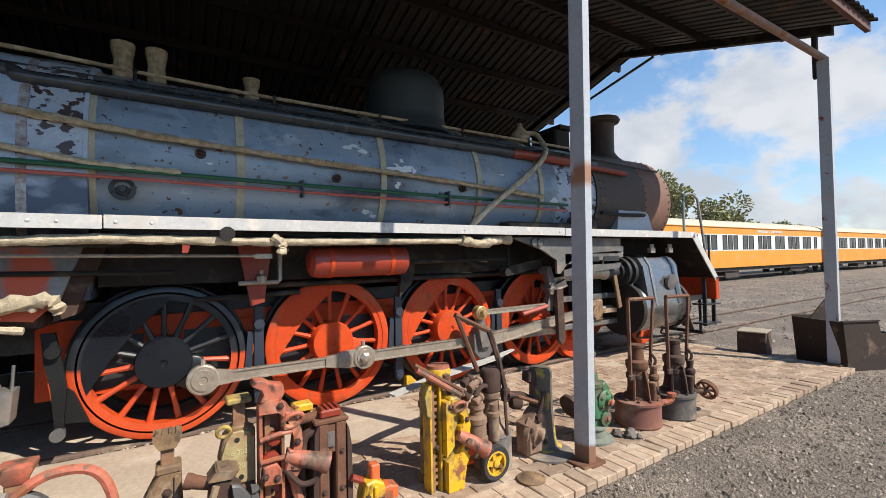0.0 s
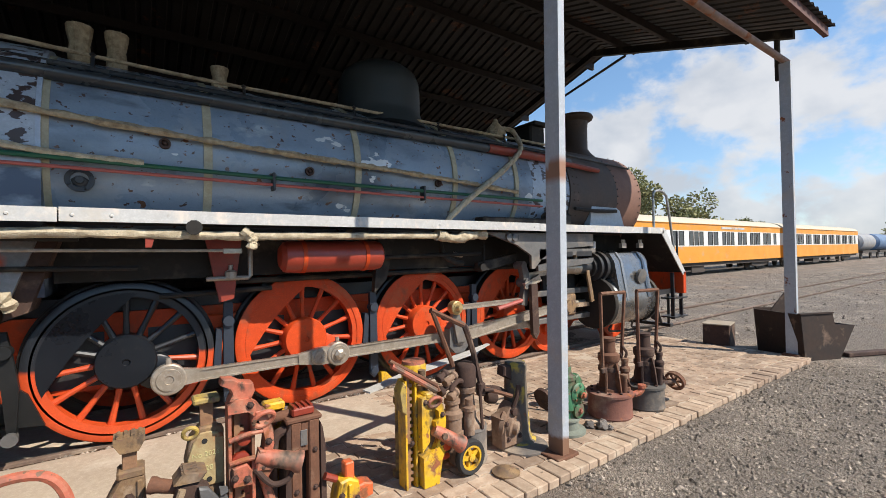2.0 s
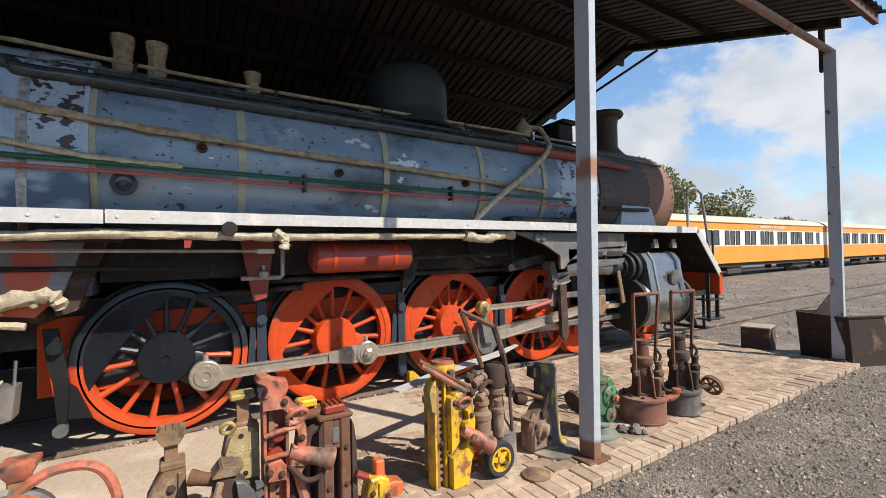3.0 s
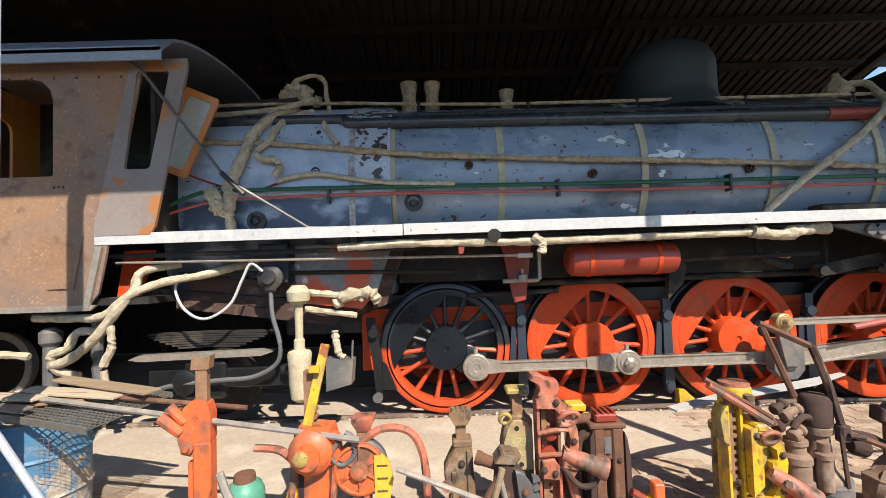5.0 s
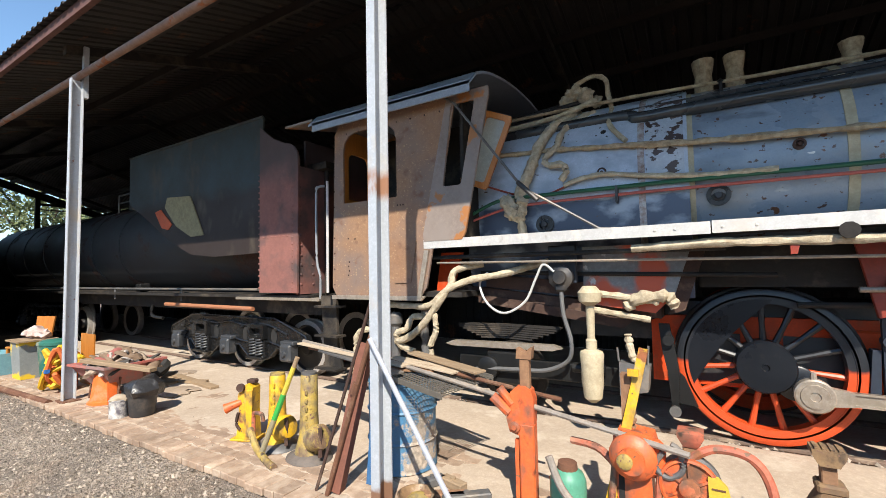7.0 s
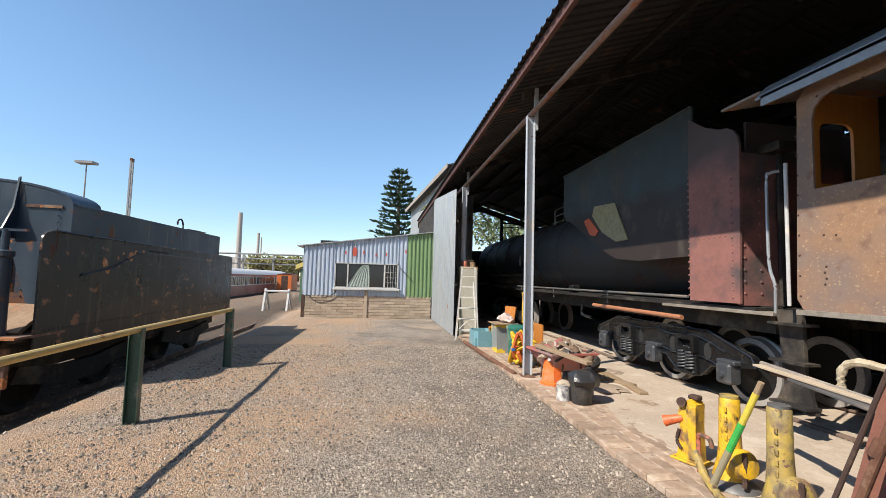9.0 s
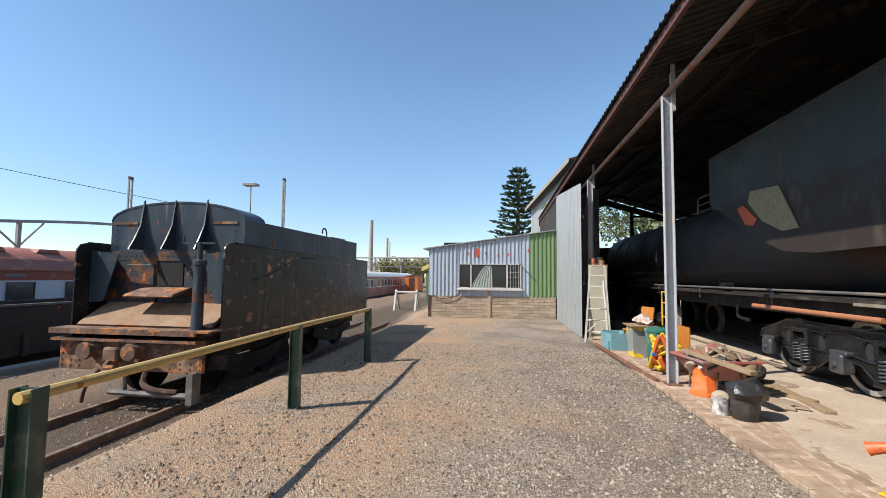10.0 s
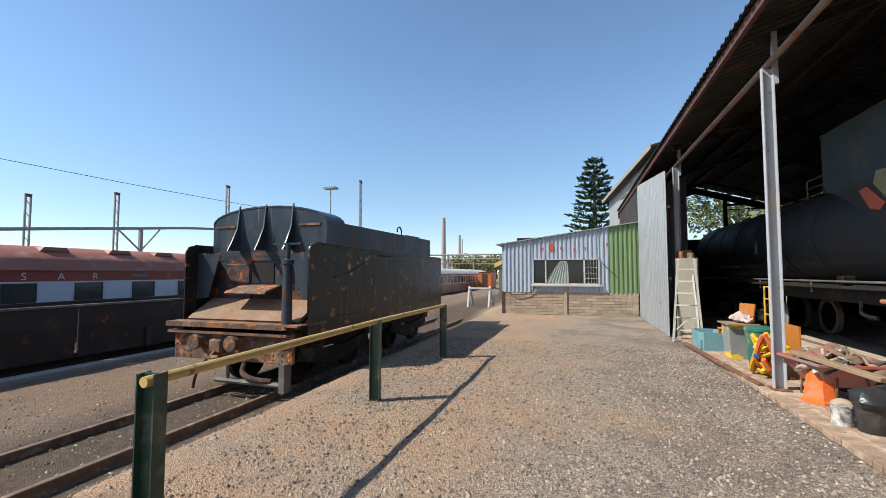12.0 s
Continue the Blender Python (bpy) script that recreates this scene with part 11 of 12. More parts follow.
solid("head", YELLOW2, lambda bm: tube(bm, [(-3.87, 2.26, 0.24), (-3.71, 2.2, 0.14), (-3.59, 2.17, 0.1), (-3.45, 2.13, 0.075), (-3.33, 2.1, 0.07)], 0.03, 8), pk, "worn yellow pick head")
# blue drum with boards and mesh on top
dr = thing("oil_drum", "blue steel drum with chipped paint and dust", "drum", M((-2.48, 2.72, PAVE)))
DRUM = mat("drum_blue", (0.045, 0.16, 0.31), (0.09, 0.2, 0.3), scale=5, rough=0.55, bump=0.2, rust=0.34, rust_col=(0.24, 0.2, 0.16), rust_scale=2.6, dust=0.1)
solid("shell", DRUM, lambda bm: lathe(bm, [(0.27, 0), (0.285, 0.01), (0.28, 0.03), (0.28, 0.22), (0.292, 0.235), (0.28, 0.25), (0.28, 0.46), (0.292, 0.475), (0.28, 0.49), (0.28, 0.68), (0.288, 0.69), (0.288, 0.705), (0.27, 0.7), (0.265, 0.62), (0, 0.62)], None, 40), dr)
solid("stencil", WHITE, lambda bm: ring(bm, 0.025, 0.042, 0, 0.003, M((0.06, -0.279, 0.26), 90) @ Matrix.Diagonal((0.8, 1.2, 1, 1)), 16), dr, "worn white stencil ring")
t = thing("wire_tray", "grey wire mesh tray on the drum", "tray", M((-2.14, 2.68, 0.81), 3, 4, -14))
pieces("wire", MESHGREY, lambda bm: [box(bm, -0.33 + 0.03 * i, -0.326 + 0.03 * i, -0.28, 0.28, 0, 0.006) for i in range(24)] + [box(bm, -0.34, 0.38, -0.28 + 0.03 * i, -0.276 + 0.03 * i, 0.006, 0.012) for i in range(20)] + [box(bm, -0.34, 0.38, -0.285, -0.275, -0.01, 0.03), box(bm, -0.34, 0.38, 0.275, 0.285, -0.01, 0.03)], t)
t = thing("mesh_strip", "strip of wire mesh hung against the drum", "mesh", M((-2.36, 2.72, 0.5), 0, 0, 20))
pieces("wire", MESHGREY, lambda bm: [box(bm, 0.02 + 0.022 * i, 0.0215 + 0.022 * i, -0.302, -0.3005, 0, 0.2) for i in range(9)] + [box(bm, 0.02, 0.2, -0.303, -0.3015, 0.022 * i, 0.022 * i + 0.0015) for i in range(10)], t)
for i, (x, y, z, l_, w, a) in enumerate(((-2.3, 2.78, 0.86, 0.75, 0.14, -10), (-2.45, 2.62, 0.84, 0.6, 0.1, 24), (-2.15, 2.85, 0.885, 0.9, 0.12, -20), (-3.1, 2.72, 0.9, 1.5, 0.1, -8), (-2.9, 2.62, 0.87, 1.2, 0.09, -14))):
    tagged(solid("board", (PALEWOOD, RUSTRACK, WOOD, PALEWOOD, GREYIRON)[i], lambda bm: box(bm, -l_ / 2, l_ / 2, -w / 2, w / 2, 0, 0.018, bevel=0.003)), ("pale board on the drum", "rusty flat bar on the drum", "grey board across the drum", "pale long batten over the drum", "grey flat bar over the drum")[i] + " top", "board", "boards on the drum").matrix_basis = M((x, y, z), 0, 2, a)
# things leaning on the post
tagged(solid("tow_rod", mat("blue_white_rod", (0.55, 0.57, 0.62), (0.4, 0.43, 0.5), rough=0.4, metal=0.3), lambda bm: tube(bm, [(-2.2, 1.99, 1.2), (-1.45, 2.0, PAVE)], 0.018, 10, False)), "pale blue-grey steel rod leaning on the post", "rod")
tagged(solid("lever_bar", DKRUST, lambda bm: tube(bm, [(-2.28, 2.13, 1.5), (-2.76, 2.03, PAVE)], 0.013, 8, False)), "thin rusty bar leaning on the post", "bar")
tagged(solid("lever_bar", RUST, lambda bm: (tube(bm, [(-2.3, 2.12, 1.2), (-2.64, 2.02, PAVE)], 0.019, 8, False), tube(bm, [(-2.41, 2.09, 0.86), (-2.44, 2.08, 0.78)], 0.028, 8, False))), "thick brown bar with a brass collar leaning on the post", "bar")
tagged(solid("angle_iron", mat("red_brown_angle", (0.22, 0.085, 0.055), (0.16, 0.065, 0.045), rough=0.8, bump=0.3), lambda bm: (prism(bm, [(0, 0), (0.09, 0), (0.09, 0.01), (0.01, 0.01), (0.01, 0.09), (0, 0.09)], 0, 1.1, along((-2.56, 2.06, PAVE), (-2.31, 2.13, 1.14))[0]))), "red-brown angle iron leaning on the post", "angle iron")
tagged(solid("blue_board", mat("faded_blue_board", (0.05, 0.16, 0.35), rough=0.6), lambda bm: prism(bm, [(-2.5, PAVE), (-2.42, PAVE), (-2.36, 0.82), (-2.42, 0.84)], 0, 0.02, side(2.3))), "narrow blue board behind the post", "board")
# bowl, blocks and scraps at the post foot
t = thing("scrap_bowl", "rusty bowl holding yellowed scraps at the post foot", "bowl", M((-2.0, 2.22, PAVE)))
solid("dish", KHAKI, lambda bm: lathe(bm, [(0.09, 0), (0.13, 0.08), (0.12, 0.08), (0.08, 0.02), (0, 0.02)], None, 20), t)
solid("scraps", YELLOW2, lambda bm: crumple(bm, 0.09, 0.06, 61, 0.4), t)
rnd = random.Random(33)
for i, (x, y, l_, a) in enumerate(((-1.86, 2.36, 0.3, 30), (-1.72, 2.42, 0.34, 40), (-1.9, 2.55, 0.22, -15), (-1.6, 2.3, 0.26, 35), (-2.05, 2.5, 0.2, 60), (-1.78, 2.2, 0.2, 15))):
    tagged(solid("iron_block", (RUSTRACK, GREYIRON, WOOD)[i % 3], lambda bm: (box(bm, -l_ / 2, l_ / 2, -0.04, 0.04, 0, 0.06, bevel=0.008), cyl(bm, (0, 0, 0.05), (0, 0, 0.075), 0.02, seg=8))), ("rusty iron packing block on the paving", "grey iron packing block on the paving", "wood packing block on the paving")[i % 3], "block", "packing blocks").matrix_basis = M((x, y, PAVE), 0, 0, a)
tagged(solid("wheel_chock", YELLOW, lambda bm: prism(bm, [(0, 0), (0.22, 0), (0.06, 0.16), (0, 0.16)], -0.05, 0.05, UPRIGHT)), "yellow steel wheel chock on the rail", "chock").matrix_basis = M((2.62, CY - 0.56, 0.06))
# crate and hopper by the end post
t = thing("timber_crate", "small dark rusty box standing past the paving", "box", M((8.15, 3.12, -0.01), 0, 0, 12))
solid("body", DKRUST, lambda bm: box(bm, -0.22, 0.22, -0.19, 0.19, 0, 0.38, bevel=0.01), t)
solid("lid", mat("pale_tan_lid", (0.36, 0.3, 0.23), rough=0.85, bump=0.2), lambda bm: box(bm, -0.23, 0.23, -0.2, 0.2, 0.38, 0.4, bevel=0.005), t)
hp = thing("loader_bucket", "dark rusty steel loader bucket lying by the end post", "loader bucket", M((7.98, 1.94, -0.01), 0, 0, -25) @ Matrix.Diagonal((0.87, 0.87, 0.95, 1)))
HOP = mat("hopper_rust", (0.022, 0.014, 0.011), (0.05, 0.03, 0.022), scale=5, contrast=0.3, rough=0.85, bump=0.4, dust=0.15, dust_col=(0.2, 0.13, 0.09))
solid("floor_plate", HOP, lambda bm: box(bm, 0, 0.69, 0, 0.85, 0, 0.03), hp)
solid("back_plate", HOP, lambda bm: prism(bm, [(0, 0), (0.03, 0), (-0.05, 0.7), (-0.08, 0.7)], -0.85, 0, UPRIGHT), hp)
solid("scoop_plate", HOP, lambda bm: prism(bm, [(0.66, 0), (0.69, 0), (1.0, 0.5), (0.97, 0.5)], -0.85, 0, UPRIGHT), hp)
for y in (-0.012, 0.85):
    solid("end_plate", HOP, lambda bm: prism(bm, [(0, 0), (0.69, 0), (1.0, 0.5), (0.6, 0.53), (0.56, 0.7), (-0.07, 0.72)], 0, 0.012, side(y + 0.012)), hp)
solid("top_flange", HOP, lambda bm: box(bm, -0.1, 0.57, -0.03, 0.02, 0.7, 0.72), hp)
solid("back_lug", HOP, lambda bm: prism(bm, [(0.0, 0.7), (0.3, 0.98), (0.36, 0.98), (0.66, 0.5), (0.5, 0.5)], 0, 0.02, side(0.6)), hp)
tagged(solid("iron_bar", DKRUST, lambda bm: box(bm, -0.4, 0.4, -0.06, 0.06, 0, 0.06, bevel=0.01)), "dark iron bar lying on the gravel", "bar").matrix_basis = M((9.05, 1.5, 0.0), 0, 0, -25)


# ---- coaches and wagons ----
COACHO = mat("orange_coach_paint", (0.72, 0.3, 0.03), (0.64, 0.25, 0.025), scale=0.8, rough=0.4, bump=0.04, dust=0.1)
COACHW = mat("white_coach_band", (0.72, 0.72, 0.7), (0.64, 0.64, 0.62), scale=0.8, rough=0.4, bump=0.04)
CREAMR = mat("cream_coach_roof", (0.55, 0.48, 0.36), (0.46, 0.4, 0.3), scale=0.8, rough=0.6, bump=0.1)
UNDER = mat("coach_underframe", (0.04, 0.033, 0.028), (0.07, 0.055, 0.045), rough=0.8, bump=0.3)
FARGLASS = mat("coach_glass", (0.06, 0.07, 0.074), (0.03, 0.036, 0.039), scale=1.5, rough=0.12, bump=0)


def coach(name, label, x0, x1, y0, width, rail, body_m, band_m, roof_m, low_m, zs, windows, group=""):
    """A railway coach along x whose yard side is the plane y0. zs: skirt, band bottom, band top, eave, roof top."""
    t = thing(name, label, "coach", None, group)
    sk, b0, b1, ev, top = (z + rail for z in zs)
    y1 = y0 + width
    solid("lower_side", low_m, lambda bm: box(bm, x0, x1, y0, y1, sk, b0), t, "")
    solid("window_band", band_m, lambda bm: box(bm, x0 + 0.01, x1 - 0.01, y0 + 0.004, y1 - 0.004, b0, b1), t)
    solid("upper_side", body_m, lambda bm: box(bm, x0, x1, y0, y1, b1, ev), t)
    solid("roof", roof_m, lambda bm: prism(bm, [(y0 - 0.05 + (width + 0.1) * i / 12, ev + (top - ev) * math.sin(math.pi * i / 12) ** 0.6) for i in range(13)], x0 - 0.05, x1 + 0.05, cross(0)), t)
    nearside = y0 if abs(y0) < abs(y1) else y1
    out = -1 if nearside == y0 else 1
    first = None
    for wx0, wx1 in windows:
        w = solid("window", FARGLASS, lambda bm: box(bm, wx0, wx1, min(nearside, nearside + out * 0.012), max(nearside, nearside + out * 0.012), b0 + 0.07, b1 - 0.07), t)
        solid("frame", UNDER, lambda bm: [box(bm, a, b, min(nearside + out * 0.012, nearside + out * 0.03), max(nearside + out * 0.012, nearside + out * 0.03), c, d) for a, b, c, d in ((wx0 - 0.03, wx0, b0 + 0.05, b1 - 0.05), (wx1, wx1 + 0.03, b0 + 0.05, b1 - 0.05), (wx0, wx1, b1 - 0.08, b1 - 0.05))], w)
    solid("sole_bar", UNDER, lambda bm: box(bm, x0 + 0.1, x1 - 0.1, y0 + 0.15, y1 - 0.15, sk - 0.22, sk), t)
    solid("rain_strip", body_m, lambda bm: box(bm, x0, x1, min(nearside, nearside + out * 0.05), max(nearside, nearside + out * 0.05), ev - 0.03, ev), t)
    for c in (x0 + 3.2, x1 - 3.2):
        solid("bogie", UNDER, lambda bm: prism(bm, [(c - 1.5, rail + 0.35), (c - 1.3, rail + 0.62), (c + 1.3, rail + 0.62), (c + 1.5, rail + 0.35), (c + 0.5, rail + 0.25), (c - 0.5, rail + 0.25)], 0, 0.15, side(y0 + 0.45)), t)
        for dx in (-0.95, 0.95):
            solid("wheel", UNDER, lambda bm: lathe(bm, [(0.43, -0.06), (0.43, 0.06), (0.1, 0.07), (0, 0.07)], facing(c + dx, y0 + width / 2 - 0.567, rail + 0.43), 20), t)
            solid("wheel", UNDER, lambda bm: lathe(bm, [(0.43, -0.06), (0.43, 0.06), (0.1, 0.07), (0, 0.07)], facing(c + dx, y0 + width / 2 + 0.567, rail + 0.43), 20), t)
    solid("truss", UNDER, lambda bm: (box(bm, x0 + 6, x1 - 6, y0 + 0.3, y0 + 0.4, sk - 0.55, sk - 0.47), box(bm, x0 + 8, x0 + 9.6, y0 + 0.25, y0 + 0.9, sk - 0.62, sk - 0.2)), t)
    return t


def window_groups(x0, x1):
    """Pairs and threes of tall windows along an orange coach."""
    out, x, k = [], x0 + 1.0, 0
    while x < x1 - 1.2:
        for i in range(3 if k % 2 else 2):
            w = 0.4 if k % 2 else 0.52
            if x + w < x1 - 0.6:
                out.append((x, x + w))
            x += w + 0.22
        x += 0.5
        k += 1
    return out


zo = (0.78, 1.75, 2.7, 3.12, 3.62)
c1 = coach("orange_coach", "orange and white wooden railway coach with cream roof", 19.4, 41.0, 12.3, 2.75, 0.02, COACHO, COACHW, CREAMR, COACHO, zo, window_groups(19.4, 41.0), "orange coaches")
coach("orange_coach", "orange and white wooden railway coach with cream roof", 41.7, 63.6, 12.3, 2.75, 0.02, COACHO, COACHW, CREAMR, COACHO, zo, window_groups(41.7, 63.6), "orange coaches")
solid("name_board", WHITE, lambda bm: [box(bm, 30.9 + a, 30.9 + b, 12.285, 12.295, 2.86, 3.0) for a, b in ((0, 1.5), (1.62, 1.8), (1.92, 2.4), (2.52, 3.5))], c1, "white lettering bars too small to read")
solid("gangway", UNDER, lambda bm: box(bm, 41.06, 41.64, 12.9, 14.5, 0.9, 3.1), c1)
TANKG = mat("grey_tank", (0.3, 0.31, 0.33), (0.22, 0.22, 0.23), rough=0.6, bump=0.1, dust=0.2)
for x, m_, lab in ((71, TANKG, "pale grey tank wagon beyond the coaches"), (79, mat("blue_tank", (0.12, 0.2, 0.34), rough=0.6), "blue-grey tank wagon in the distance"), (87, TANKG, "pale grey tank wagon beyond the coaches")):
    t = thing("tank_wagon", lab, "wagon", M((x, 13.7, 0.02)), "tank wagons")
    solid("tank", m_, lambda bm: lathe(bm, [(0, -3.2), (0.7, -3.15), (1.0, -2.9), (1.05, -2.6), (1.05, 2.6), (1.0, 2.9), (0.7, 3.15), (0, 3.2)], Matrix.Translation((0, 0, 2.0)) @ XAX, 24), t)
    solid("frame", UNDER, lambda bm: box(bm, -3.4, 3.4, -1.0, 1.0, 0.75, 0.98), t)
    for dx in (-2.2, 2.2):
        solid("wheel", UNDER, lambda bm: lathe(bm, [(0.45, -0.06), (0.45, 0.06), (0, 0.07)], facing(dx, -0.57, 0.45), 18), t)

# the red and white dining-train coach on the sunken line
REDC = mat("oxide_red_coach", (0.3, 0.055, 0.035), (0.24, 0.045, 0.03), scale=0.8, rough=0.45, bump=0.05, dust=0.15, dust_col=(0.32, 0.16, 0.11))
REDROOF = mat("faded_red_roof", (0.34, 0.13, 0.09), (0.27, 0.09, 0.06), scale=0.9, rough=0.6, bump=0.08, dust=0.2, dust_col=(0.45, 0.28, 0.2))
BLUEW = mat("pale_blue_white_band", (0.55, 0.6, 0.66), (0.48, 0.53, 0.6), scale=0.8, rough=0.4, bump=0.03)
SY = -15.3
RW = -1.2
sw = []
for i in range(-4, 8):
    sw.append((-9.11 - 1.82 * i, -8.34 - 1.82 * i))
sar = coach("saloon_coach", "red and pale blue-white saloon coach with rounded red roof", -24, 6, SY - 2.8, 2.8, RW, REDC, BLUEW, REDROOF, REDC, (0.9, 1.62, 2.53, 2.86, 3.62), sw)
LETT = mat("silver_lettering", (0.72, 0.72, 0.7), rough=0.5, bump=0)
for ch, x in (("S", -8.82), ("A", -9.75), ("R", -10.72)):
    words(ch, 0.3, M((x, SY + 0.012, 1.375), 90, 0, 180), LETT, sar)
solid("plaque", mat("grey_plaque", (0.2, 0.19, 0.18), rough=0.6), lambda bm: box(bm, -12.5, -11.9, SY, SY + 0.015, 1.44, 1.54), sar)
for x in (-9.9, -11.9, -13.6, -17, -7.4, -20):
    solid("roof_vent", REDROOF, lambda bm: prism(bm, [(x - 0.4, 0), (x + 0.4, 0), (x + 0.3, 0.12), (x - 0.3, 0.12)], -0.2, 0.2, M((0, SY - 0.75, 2.25)) @ UPRIGHT), sar)
# dropside wagons standing in front of it
WAGB = mat("dark_wagon_side", (0.02, 0.015, 0.014), (0.032, 0.02, 0.018), scale=1.2, rough=0.6, bump=0.25, rust=0.2, rust_col=(0.16, 0.045, 0.03), rust_scale=1.2, dust=0.15, dust_col=(0.06, 0.045, 0.038))
for x0, x1 in ((-24.5, -14.6), (-14.2, -4.2), (-3.8, 6.2)):
    t = thing("dropside_wagon", "dark brown low-sided steel wagon below the coach windows", "wagon", None, "dropside wagons")
    solid("floor", WAGB, lambda bm: box(bm, x0, x1, -13.6, -11.1, -0.3, -0.2), t)
    n = 3
    for i in range(n):
        a, b = x0 + (x1 - x0) * i / n + 0.03, x0 + (x1 - x0) * (i + 1) / n - 0.03
        solid("side_door", WAGB, lambda bm: box(bm, a, b, -11.12, -11.06, -0.3, 0.82, bevel=0.01), t)
        solid("hinge", UNDER, lambda bm: (box(bm, (a + b) / 2 - 0.05, (a + b) / 2 + 0.05, -11.05, -11.0, -0.3, 0.2)), t)
        solid("rib", WAGB, lambda bm: box(bm, a + 0.1, b - 0.1, -11.058, -11.03, 0.3, 0.36), t)
    solid("top_rail", GREYIRON, lambda bm: box(bm, x0, x1, -11.14, -11.03, 0.82, 0.87), t)
    solid("far_side", WAGB, lambda bm: box(bm, x0, x1, -13.6, -13.55, -0.3, 0.82), t)
    solid("frame", UNDER, lambda bm: box(bm, x0 + 0.3, x1 - 0.3, -13.3, -11.3, -0.6, -0.3), t)
    for c in (x0 + 1.3, x1 - 1.3):
        solid("wheel", UNDER, lambda bm: lathe(bm, [(0.4, -0.06), (0.4, 0.06), (0, 0.07)], facing(c, -11.75, -0.77), 18), t)
        solid("wheel", UNDER, lambda bm: lathe(bm, [(0.4, -0.06), (0.4, 0.06), (0, 0.07)], facing(c, -12.9, -0.77), 18), t)

# red and cream coach, orange van, yellow-roofed house beyond the buffer stop
coach("red_coach", "red coach with cream window band beyond the siding", -57, -26.5, -14.4, 2.7, -0.9, REDC, COACHW, mat("pale_roof", (0.6, 0.6, 0.6), rough=0.6), REDC, (0.7, 1.5, 2.25, 2.45, 2.95), [(-56.5 + 1.05 * i, -55.8 + 1.05 * i) for i in range(28)])
t = thing("orange_van", "small orange goods van by the far buildings", "van", M((-50, -10.3, -0.35)))
solid("body", mat("van_orange", (0.6, 0.15, 0.03), (0.5, 0.12, 0.03), rough=0.6, bump=0.1), lambda bm: box(bm, -1.6, 1.6, -0.8, 0.7, 0.3, 2.0, bevel=0.02), t)
solid("roof", DKRUST, lambda bm: prism(bm, [(-0.85, 2.0), (0, 2.12), (0.75, 2.0)], -1.65, 1.65, cross(0)), t)
solid("door", DKRUST, lambda bm: box(bm, 1.6, 1.62, -0.35, 0.3, 0.4, 1.85), t)
solid("frame", UNDER, lambda bm: box(bm, -1.5, 1.5, -0.7, 0.6, -0.1, 0.3), t)
t = thing("yellow_house", "small green-walled house with a yellow gabled roof edge", "house", M((-30, -4.5, -0.2)))
solid("wall", mat("green_wall", (0.1, 0.18, 0.11), (0.08, 0.14, 0.09), rough=0.8), lambda bm: box(bm, -4, 0, -1.0, 3.0, 0, 2.2), t)
solid("gable", mat("yellow_gable", (0.66, 0.54, 0.18), rough=0.7), lambda bm: prism(bm, [(-1.3, 2.15), (1.0, 3.2), (3.3, 2.15), (3.3, 2.45), (1.0, 3.5), (-1.3, 2.45)], -4.2, 0.1, cross(0)), t)
solid("fascia", mat("cream_fascia", (0.6, 0.57, 0.48), rough=0.8), lambda bm: prism(bm, [(-1.0, 2.2), (1.0, 3.15), (3.0, 2.2)], -0.02, 0.03, cross(0)), t)
solid("door", FENCE_G, lambda bm: box(bm, 0.0, 0.04, 0.2, 1.0, 0, 1.9), t)

# ---- industrial skyline ----
HAZEG = mat("hazy_concrete", (0.42, 0.4, 0.37), (0.36, 0.34, 0.32), scale=0.2, rough=0.9)
HAZED = mat("hazy_steel", (0.28, 0.29, 0.3), (0.22, 0.23, 0.24), scale=0.2, rough=0.8)
for x, y, h, r in ((-90, -28.0, 13.6, 0.5), (-120, -32.5, 12.5, 0.4), (-140, -37, 13, 0.22), (-140, -38, 12.5, 0.22)):
    tagged(solid("chimney_stack", HAZEG, lambda bm: lathe(bm, [(r * 1.2, -1), (r, h * 0.5), (r * 0.85, h), (r * 0.6, h)], M((x, y, 0)), 18)), "tall pale factory chimney stack in the distance", "chimney", "stacks")
t = thing("works_building", "pale concrete works buildings on the skyline", "building")
for a in ((-130, -118, -34, -24, 0, 4.5), (-125, -115, -20, -12, 0, 6.5), (-122, -112, -17, -13, 6.5, 8.2), (-150, -135, -50, -36, 0, 6)):
    solid("block", HAZEG, lambda bm: box(bm, *a), t)
for i in range(5):
    solid("storey_band", HAZED, lambda bm: box(bm, -114.95, -114.85, -20 + 1.6 * i, -19 + 1.6 * i, 4.2, 5.4), t)
t = thing("pipe_gantry", "long steel pipe gantry crossing the works", "gantry")
for i in range(12):
    y = -14 - 5 * i
    solid("trestle", HAZED, lambda bm: (box(bm, -80.2, -79.8, y - 0.12, y + 0.12, 0, 5.0)), t)
solid("pipe", HAZED, lambda bm: tube(bm, [(-80, -70, 5.1), (-80, -6, 5.1)], 0.16, 6, False), t)
solid("pipe", HAZED, lambda bm: tube(bm, [(-80, -70, 3.4), (-80, -6, 3.4)], 0.12, 6, False), t)
solid("pipe", HAZED, lambda bm: tube(bm, [(-79.6, -70, 4.3), (-79.6, -6, 4.3)], 0.1, 6, False), t)


